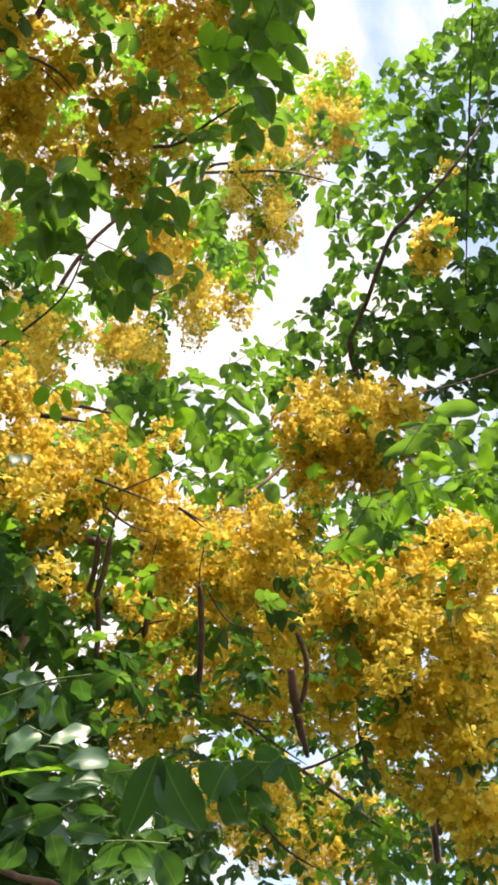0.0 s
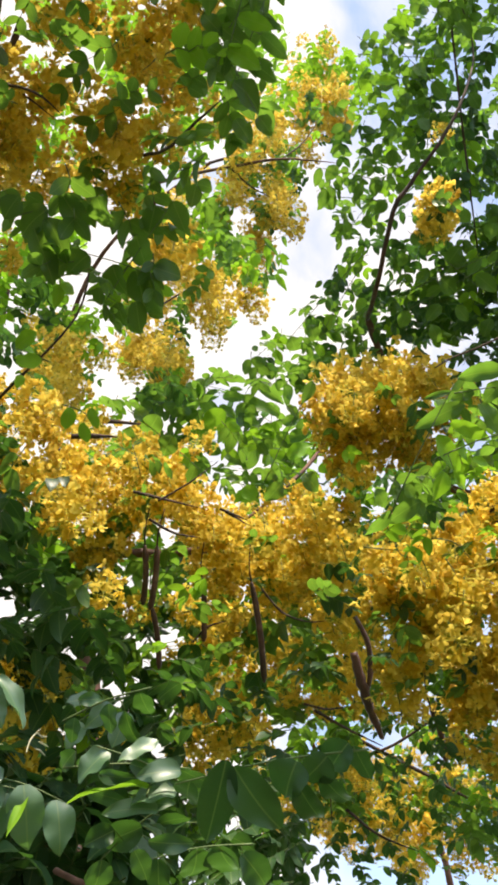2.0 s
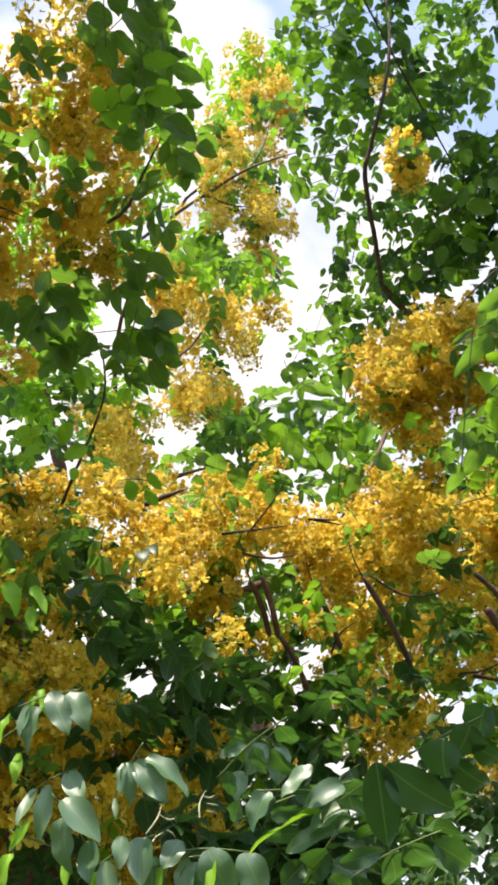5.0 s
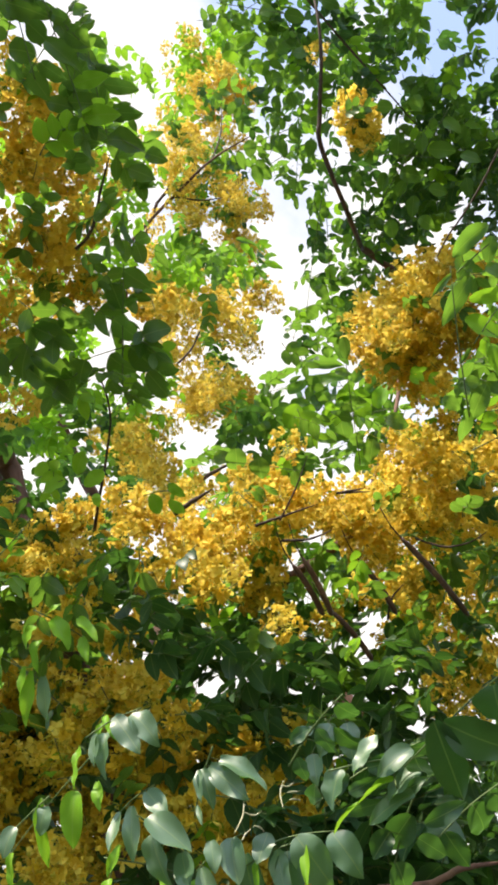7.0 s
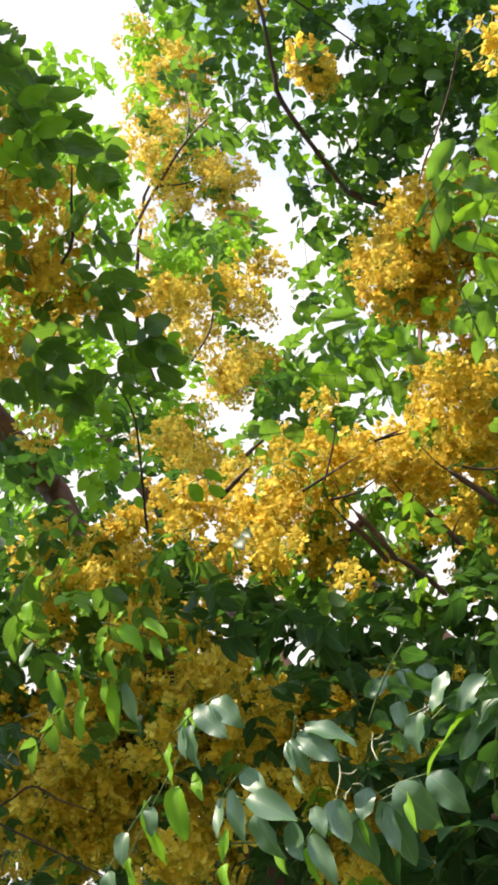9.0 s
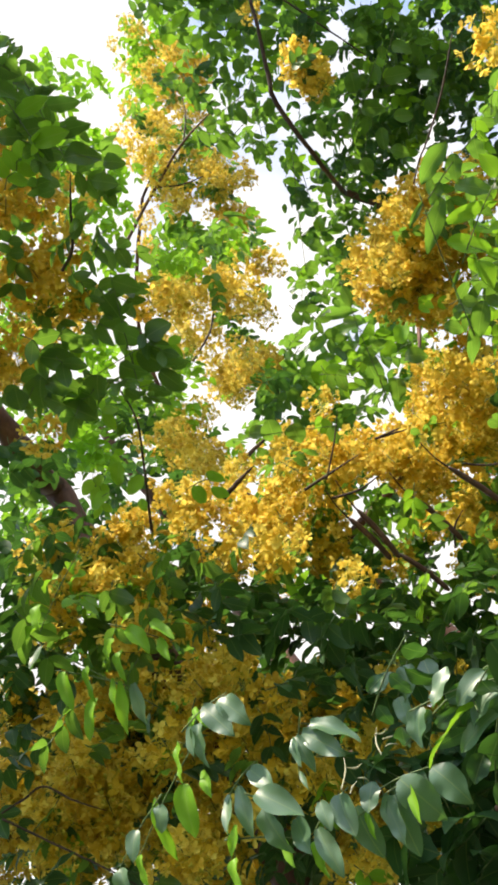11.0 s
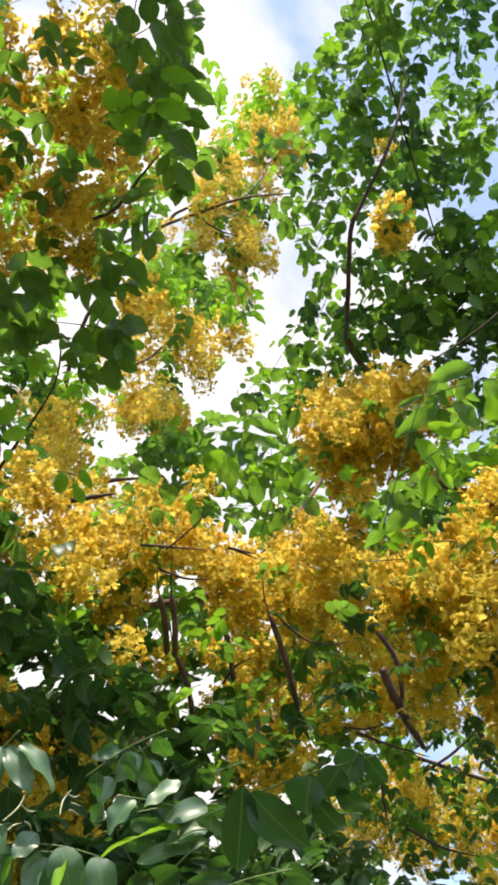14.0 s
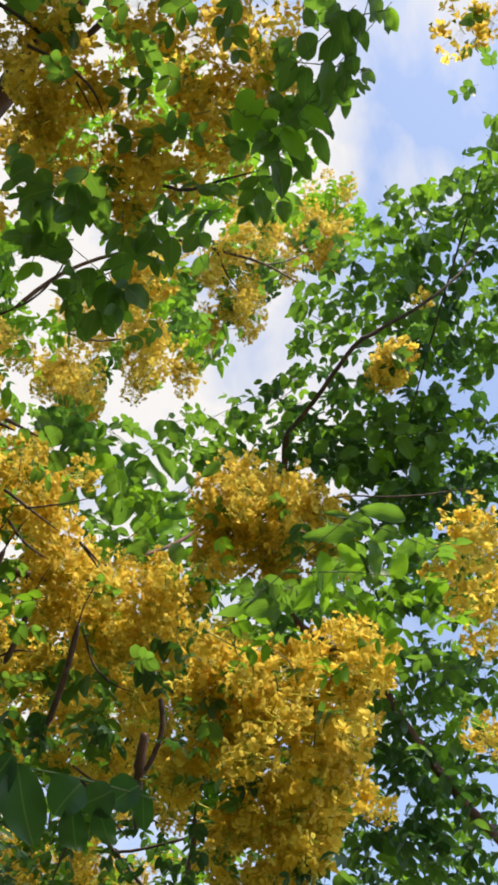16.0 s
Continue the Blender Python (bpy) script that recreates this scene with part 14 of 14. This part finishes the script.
leaf_clump(near_tree, -0.16, 3.00, 2.85, 0.088, 0.070, 0.15, 6, "deep", 30)
leaf_clump(near_tree, -0.24, 2.96, 2.87, 0.070, 0.070, 0.15, 5, "deep", 30)
leaf_clump(near_tree, -0.31, 3.07, 2.63, 0.102, 0.068, 0.14, 7, "deep", 30)
leaf_clump(near_tree, -1.03, 2.09, 2.87, 0.088, 0.088, 0.12, 6, "deep", 30)
leaf_clump(near_tree, -1.18, 2.08, 2.85, 0.073, 0.073, 0.12, 4, "deep", 30)

# the side tree's lower edge
leaf_clump(side_tree, 0.76, 2.22, 3.32, 0.095, 0.085, 0.12, 2, "green", -16, 0.95)
leaf_clump(side_tree, 0.88, 2.22, 3.42, 0.095, 0.085, 0.12, 2, "green", -16, 0.95)
leaf_clump(side_tree, 0.97, 2.36, 3.37, 0.095, 0.085, 0.12, 2, "green", -16, 0.95)
leaf_clump(side_tree, 0.82, 2.32, 3.24, 0.095, 0.085, 0.12, 2, "deep", -16, 0.95)
leaf_clump(side_tree, 0.93, 2.38, 3.19, 0.095, 0.085, 0.12, 2, "green", -16, 0.95)
leaf_clump(side_tree, 0.76, 2.31, 3.01, 0.095, 0.085, 0.12, 2, "deep", -16, 0.95)
leaf_clump(side_tree, 0.93, 2.50, 3.10, 0.095, 0.085, 0.12, 2, "deep", -16, 0.95)
leaf_clump(side_tree, 0.82, 2.45, 2.95, 0.095, 0.085, 0.12, 2, "green", -16, 0.95)
leaf_clump(side_tree, 0.96, 2.51, 2.97, 0.095, 0.085, 0.12, 2, "green", -16, 0.95)
leaf_clump(side_tree, 0.68, 2.35, 2.78, 0.095, 0.085, 0.12, 2, "deep", -16, 0.95)
leaf_clump(side_tree, 0.86, 2.49, 2.85, 0.095, 0.085, 0.12, 2, "deep", -16, 0.95)
leaf_clump(side_tree, 0.85, 2.10, 3.42, 0.095, 0.085, 0.12, 2, "green", -16, 0.95)
leaf_clump(side_tree, 1.02, 2.16, 3.42, 0.095, 0.085, 0.12, 2, "green", -16, 0.95)
leaf_clump(side_tree, 0.85, 2.28, 3.21, 0.095, 0.085, 0.12, 2, "deep", -16, 0.95)
leaf_clump(side_tree, 1.02, 2.35, 3.19, 0.095, 0.085, 0.12, 2, "green", -16, 0.95)
leaf_clump(side_tree, 0.82, 2.32, 2.98, 0.095, 0.085, 0.12, 2, "deep", -16, 0.95)
leaf_clump(side_tree, 1.13, 2.34, 3.31, 0.095, 0.085, 0.12, 2, "deep", -16, 0.95)
leaf_clump(side_tree, 1.00, 2.41, 3.01, 0.095, 0.085, 0.12, 2, "green", -16, 0.95)
leaf_clump(side_tree, 1.12, 2.43, 3.00, 0.095, 0.085, 0.12, 2, "deep", -16, 0.95)
leaf_clump(side_tree, 0.74, 2.32, 2.83, 0.095, 0.085, 0.12, 2, "green", -16, 0.95)
leaf_clump(side_tree, 1.13, 2.35, 3.12, 0.095, 0.085, 0.12, 2, "green", -16, 0.95)

# dark twigs among the blossom over the pods
limb(pod_tree, [(-0.393, 1.792, 3.271), (-0.330, 1.816, 3.260), (-0.235, 1.850, 3.239)], [0.0058, 0.0050, 0.0030], TWIG)
limb(pod_tree, [(-0.345, 1.758, 3.144), (-0.290, 1.792, 3.117), (-0.229, 1.810, 3.106)], [0.0045, 0.0040, 0.0025], TWIG)
limb(pod_tree, [(-0.508, 1.607, 3.310), (-0.448, 1.621, 3.314), (-0.397, 1.634, 3.314)], [0.0090, 0.0080, 0.0040], TWIG)
limb(pod_tree, [(-0.180, 1.860, 3.235), (-0.143, 1.881, 3.214), (-0.106, 1.903, 3.193)], [0.0048, 0.0040, 0.0024], TWIG)
limb(pod_tree, [(-0.323, 1.764, 3.202), (-0.241, 1.747, 3.233), (-0.162, 1.721, 3.268)], [0.0035, 0.0030, 0.0020], TWIG)

# the side tree's crown over the round bunch
leaf_clump(side_tree, 0.11, 2.31, 4.29, 0.075, 0.06, 0.09, 1, "green")
leaf_clump(side_tree, 0.15, 2.27, 4.33, 0.075, 0.06, 0.09, 1, "green")
leaf_clump(side_tree, 0.20, 2.30, 4.30, 0.075, 0.06, 0.09, 1, "deep")
leaf_clump(side_tree, 0.24, 2.24, 4.35, 0.075, 0.06, 0.09, 1, "green")
leaf_clump(side_tree, 0.29, 2.28, 4.31, 0.075, 0.06, 0.09, 1, "green")
leaf_clump(side_tree, 0.32, 2.20, 4.37, 0.075, 0.06, 0.09, 1, "deep")
leaf_clump(side_tree, 0.38, 2.23, 4.34, 0.075, 0.06, 0.09, 1, "green")
leaf_clump(side_tree, 0.40, 2.29, 4.28, 0.075, 0.06, 0.09, 1, "deep")
leaf_clump(side_tree, 0.27, 2.17, 4.40, 0.075, 0.06, 0.09, 1, "green")
leaf_clump(side_tree, 0.34, 2.14, 4.42, 0.075, 0.06, 0.09, 1, "green")
leaf_clump(side_tree, 0.21, 2.20, 4.38, 0.075, 0.06, 0.09, 1, "green")
leaf_clump(side_tree, 0.05, 2.33, 4.28, 0.075, 0.06, 0.09, 1, "green")
leaf_clump(side_tree, 0.44, 2.17, 4.38, 0.075, 0.06, 0.09, 1, "green")
leaf_clump(side_tree, 0.50, 2.23, 4.32, 0.075, 0.06, 0.09, 1, "green")
leaf_clump(side_tree, 0.19, 2.34, 4.26, 0.075, 0.06, 0.09, 1, "green")
leaf_clump(side_tree, 0.09, 2.35, 4.26, 0.075, 0.06, 0.09, 1, "deep")
leaf_clump(side_tree, 0.92, 1.36, 4.95, 0.085, 0.07, 0.10, 1)
leaf_clump(side_tree, 0.90, 1.45, 4.91, 0.085, 0.07, 0.10, 1)
leaf_clump(side_tree, 0.95, 1.50, 4.88, 0.085, 0.07, 0.10, 1)
leaf_clump(side_tree, 0.90, 1.24, 4.99, 0.085, 0.07, 0.10, 1)
leaf_clump(side_tree, 0.91, 1.12, 5.03, 0.085, 0.07, 0.10, 1)
leaf_clump(side_tree, 0.87, 1.08, 5.06, 0.085, 0.07, 0.10, 1)
leaf_clump(side_tree, 0.95, 1.62, 4.82, 0.085, 0.07, 0.10, 1)
leaf_clump(side_tree, 0.98, 1.77, 4.74, 0.085, 0.07, 0.10, 1)
leaf_clump(side_tree, 0.97, 1.85, 4.69, 0.085, 0.07, 0.10, 1)
leaf_clump(side_tree, 0.87, 1.29, 4.98, 0.085, 0.07, 0.10, 1)
leaf_clump(side_tree, 0.90, 0.98, 5.08, 0.085, 0.07, 0.10, 1)
leaf_clump(side_tree, 0.92, 1.70, 4.79, 0.085, 0.07, 0.10, 1)

# the green middle of the crown
leaf_clump(pod_tree, -0.44, 2.68, 4.54, 0.10, 0.09, 0.15, 2, "green", bulk=1.2)
leaf_clump(pod_tree, -0.40, 2.72, 4.51, 0.10, 0.09, 0.15, 2, "green", bulk=1.2)
leaf_clump(pod_tree, -0.48, 2.64, 4.57, 0.10, 0.09, 0.15, 2, "green", bulk=1.2)
leaf_clump(pod_tree, -0.41, 2.65, 4.57, 0.10, 0.09, 0.15, 2, "deep", bulk=1.2)

# fuller lower edge of the round bunch
flower_clump(pod_tree, 0.35, 2.06, 3.60, 0.085, 0.07, 0.11, 3)
flower_clump(pod_tree, 0.45, 2.03, 3.64, 0.085, 0.07, 0.11, 2)
flower_clump(pod_tree, 0.38, 2.12, 3.59, 0.085, 0.07, 0.11, 2)
flower_clump(pod_tree, 0.18, 2.11, 3.54, 0.085, 0.07, 0.11, 1)

# leaves hanging through the blossom by the pods
leaf_clump(pod_tree, -0.26, 1.92, 3.06, 0.055, 0.045, 0.05, 2, "sunlit", 10, 1.1)
leaf_clump(pod_tree, -0.25, 1.95, 3.02, 0.055, 0.045, 0.05, 1, "green", 10, 1.1)
leaf_clump(pod_tree, -0.27, 1.73, 2.68, 0.055, 0.045, 0.05, 1, "green", 10, 1.1)
leaf_clump(pod_tree, -0.23, 2.02, 2.79, 0.055, 0.045, 0.05, 1, "deep", 10, 1.1)
leaf_clump(pod_tree, -0.13, 2.15, 2.88, 0.055, 0.045, 0.05, 2, "deep", 10, 1.1)
leaf_clump(pod_tree, -0.01, 2.04, 2.97, 0.055, 0.045, 0.05, 2, "green", 10, 1.1)
leaf_clump(pod_tree, 0.03, 2.05, 2.87, 0.055, 0.045, 0.05, 1, "deep", 10, 1.1)
leaf_clump(pod_tree, -0.06, 2.09, 2.88, 0.055, 0.045, 0.05, 1, "green", 10, 1.1)
leaf_clump(pod_tree, -0.30, 1.70, 3.27, 0.055, 0.045, 0.05, 1, "green", 10, 1.1)
leaf_clump(pod_tree, 0.05, 1.98, 3.05, 0.055, 0.045, 0.05, 1, "green", 10, 1.1)
leaf_clump(pod_tree, -0.19, 2.08, 2.98, 0.055, 0.045, 0.05, 1, "green", 10, 1.1)

# leaves in the gaps between the hanging bunches
leaf_clump(pod_tree, 0.23, 2.02, 2.97, 0.06, 0.05, 0.06, 2, "deep", 0, 1.1)
leaf_clump(pod_tree, 0.27, 2.05, 2.92, 0.06, 0.05, 0.06, 2, "green", 0, 1.1)
leaf_clump(pod_tree, 0.22, 2.13, 2.89, 0.06, 0.05, 0.06, 1, "green", 0, 1.1)
leaf_clump(pod_tree, 0.33, 2.18, 2.89, 0.06, 0.05, 0.06, 1, "green", 0, 1.1)
leaf_clump(pod_tree, 0.35, 2.27, 2.82, 0.06, 0.05, 0.06, 2, "green", 0, 1.1)
leaf_clump(pod_tree, 0.10, 1.96, 3.07, 0.06, 0.05, 0.06, 1, "deep", 0, 1.1)
leaf_clump(pod_tree, 0.08, 2.05, 3.04, 0.06, 0.05, 0.06, 1, "deep", 0, 1.1)
leaf_clump(pod_tree, -0.01, 2.04, 2.86, 0.06, 0.05, 0.06, 1, "green", 0, 1.1)
leaf_clump(pod_tree, 0.03, 2.05, 2.85, 0.06, 0.05, 0.06, 1, "deep", 0, 1.1)

# blossom between the trunk and the hanging bunches
flower_clump(pod_tree, -0.88, 1.49, 3.47, 0.075, 0.065, 0.09, 2)
flower_clump(pod_tree, -0.80, 1.54, 3.48, 0.075, 0.065, 0.09, 2)
flower_clump(pod_tree, -0.72, 1.59, 3.54, 0.075, 0.065, 0.09, 2)
flower_clump(pod_tree, -0.65, 1.63, 3.54, 0.075, 0.065, 0.09, 1)
flower_clump(pod_tree, -0.84, 1.48, 3.36, 0.075, 0.065, 0.09, 2)
flower_clump(pod_tree, -0.75, 1.58, 3.40, 0.075, 0.065, 0.09, 2)
flower_clump(pod_tree, -0.90, 1.42, 3.38, 0.075, 0.065, 0.09, 1)
flower_clump(pod_tree, -0.96, 1.36, 3.39, 0.075, 0.065, 0.09, 1)
flower_clump(pod_tree, -0.68, 1.66, 3.43, 0.075, 0.065, 0.09, 1)
flower_clump(pod_tree, -0.69, 1.78, 3.32, 0.075, 0.065, 0.09, 2)
flower_clump(pod_tree, -0.69, 1.69, 3.26, 0.075, 0.065, 0.09, 1)
flower_clump(pod_tree, -0.73, 1.60, 3.32, 0.075, 0.065, 0.09, 1)

# dark twigs under the blossom
limb(pod_tree, [(-0.039, 2.353, 2.932), (0.021, 2.382, 2.923), (0.086, 2.407, 2.938)], [0.0045, 0.0038, 0.0022], TWIG)
limb(pod_tree, [(0.037, 2.754, 2.803), (0.12, 2.829, 2.749), (0.228, 2.891, 2.714)], [0.006, 0.0051, 0.0030], TWIG)
limb(pod_tree, [(0.012, 2.563, 2.858), (-0.002, 2.603, 2.796), (-0.009, 2.644, 2.729)], [0.0045, 0.0038, 0.0022], TWIG)
limb(pod_tree, [(-0.014, 2.451, 2.963), (0.067, 2.497, 2.92), (0.162, 2.549, 2.88)], [0.006, 0.0051, 0.0030], TWIG)

# pale curled shoots under the low boughs
limb(near_tree, [(-0.466, 1.153, 2.251), (-0.449, 1.164, 2.271), (-0.441, 1.17, 2.291)], [0.0008, 0.0017, 0.0005], SHOOT, "shoot", "pale cream curled shoot")
limb(near_tree, [(-0.441, 1.153, 2.27), (-0.437, 1.172, 2.266), (-0.43, 1.186, 2.271)], [0.0008, 0.0017, 0.0005], SHOOT, "shoot", "pale cream curled shoot")
limb(near_tree, [(-0.462, 1.161, 2.241), (-0.459, 1.171, 2.251), (-0.453, 1.184, 2.259)], [0.0008, 0.0017, 0.0005], SHOOT, "shoot", "pale cream curled shoot")
limb(near_tree, [(-0.44, 1.165, 2.249), (-0.439, 1.18, 2.25), (-0.442, 1.194, 2.248)], [0.0008, 0.0017, 0.0005], SHOOT, "shoot", "pale cream curled shoot")
limb(near_tree, [(-0.395, 1.181, 2.251), (-0.392, 1.185, 2.273), (-0.38, 1.192, 2.292)], [0.0008, 0.0017, 0.0005], SHOOT, "shoot", "pale cream curled shoot")
limb(near_tree, [(-0.381, 1.173, 2.276), (-0.377, 1.188, 2.276), (-0.372, 1.2, 2.283)], [0.0008, 0.0017, 0.0005], SHOOT, "shoot", "pale cream curled shoot")
limb(near_tree, [(-0.379, 1.18, 2.265), (-0.377, 1.193, 2.268), (-0.373, 1.207, 2.27)], [0.0008, 0.0017, 0.0005], SHOOT, "shoot", "pale cream curled shoot")
limb(near_tree, [(-0.383, 1.183, 2.256), (-0.381, 1.196, 2.26), (-0.378, 1.211, 2.259)], [0.0008, 0.0017, 0.0005], SHOOT, "shoot", "pale cream curled shoot")

# the low tree's undergrowth beside the flowering boughs, shade put into its deep green
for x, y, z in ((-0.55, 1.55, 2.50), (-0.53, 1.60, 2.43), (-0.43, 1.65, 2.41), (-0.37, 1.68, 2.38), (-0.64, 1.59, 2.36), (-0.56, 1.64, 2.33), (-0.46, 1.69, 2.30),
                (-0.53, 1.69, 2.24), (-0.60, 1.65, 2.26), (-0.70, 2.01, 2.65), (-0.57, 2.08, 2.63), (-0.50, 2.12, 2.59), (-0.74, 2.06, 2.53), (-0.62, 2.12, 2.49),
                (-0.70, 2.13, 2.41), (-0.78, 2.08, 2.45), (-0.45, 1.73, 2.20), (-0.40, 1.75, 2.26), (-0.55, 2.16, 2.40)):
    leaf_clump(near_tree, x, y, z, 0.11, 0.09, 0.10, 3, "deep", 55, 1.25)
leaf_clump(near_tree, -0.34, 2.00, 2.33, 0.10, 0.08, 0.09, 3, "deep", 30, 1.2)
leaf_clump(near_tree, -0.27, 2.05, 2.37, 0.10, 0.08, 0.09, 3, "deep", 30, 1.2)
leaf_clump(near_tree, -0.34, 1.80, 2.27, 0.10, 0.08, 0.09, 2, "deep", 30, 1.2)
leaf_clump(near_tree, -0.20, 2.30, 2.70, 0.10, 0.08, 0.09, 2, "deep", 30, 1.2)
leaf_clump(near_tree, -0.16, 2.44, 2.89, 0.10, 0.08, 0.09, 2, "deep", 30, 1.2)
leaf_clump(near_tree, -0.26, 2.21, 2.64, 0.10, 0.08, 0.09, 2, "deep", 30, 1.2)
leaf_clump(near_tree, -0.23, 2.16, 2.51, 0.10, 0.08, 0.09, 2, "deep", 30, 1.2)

# the low tree's unseen crown, added on one long bough behind the path
# it keeps the low sky off the boughs in front
bough = [Vector(p) for p in ((-2.48, 0.42, 1.30), (-2.75, -0.30, 2.30), (-2.55, -1.30, 2.75), (-1.75, -2.15, 2.95), (-0.75, -2.70, 3.00), (0.35, -2.80, 2.95))]
rise = [Vector(p) for p in ((-2.48, 0.42, 1.60), (-2.80, 1.00, 2.60), (-2.60, 1.75, 3.10), (-2.15, 2.25, 3.30))]
limb(near_tree, bough, [0.050, 0.042, 0.034, 0.026, 0.020, 0.012], BARK)
limb(near_tree, rise, [0.040, 0.032, 0.024, 0.014], BARK)
for k in range(18):
    a, h = radians(168 + 9.0 * k), (1.9, 2.9, 3.9)[k % 3]
    far = 2.7 + 0.35 * ((k * 5) % 3)
    mid = Vector((far * math.sin(a), far * math.cos(a), h))
    leaf_clump(near_tree, *mid, 0.62, 0.55, 0.5, 18, "deep", 0, 2.0)
    foot = min(bough[1:] + rise[1:], key=lambda p: (p - mid).length)
    limb(near_tree, [foot, (foot + mid) * 0.5 + Vector((0, 0, 0.12)), mid], [0.015, 0.011, 0.006], TWIG)

join_rest()
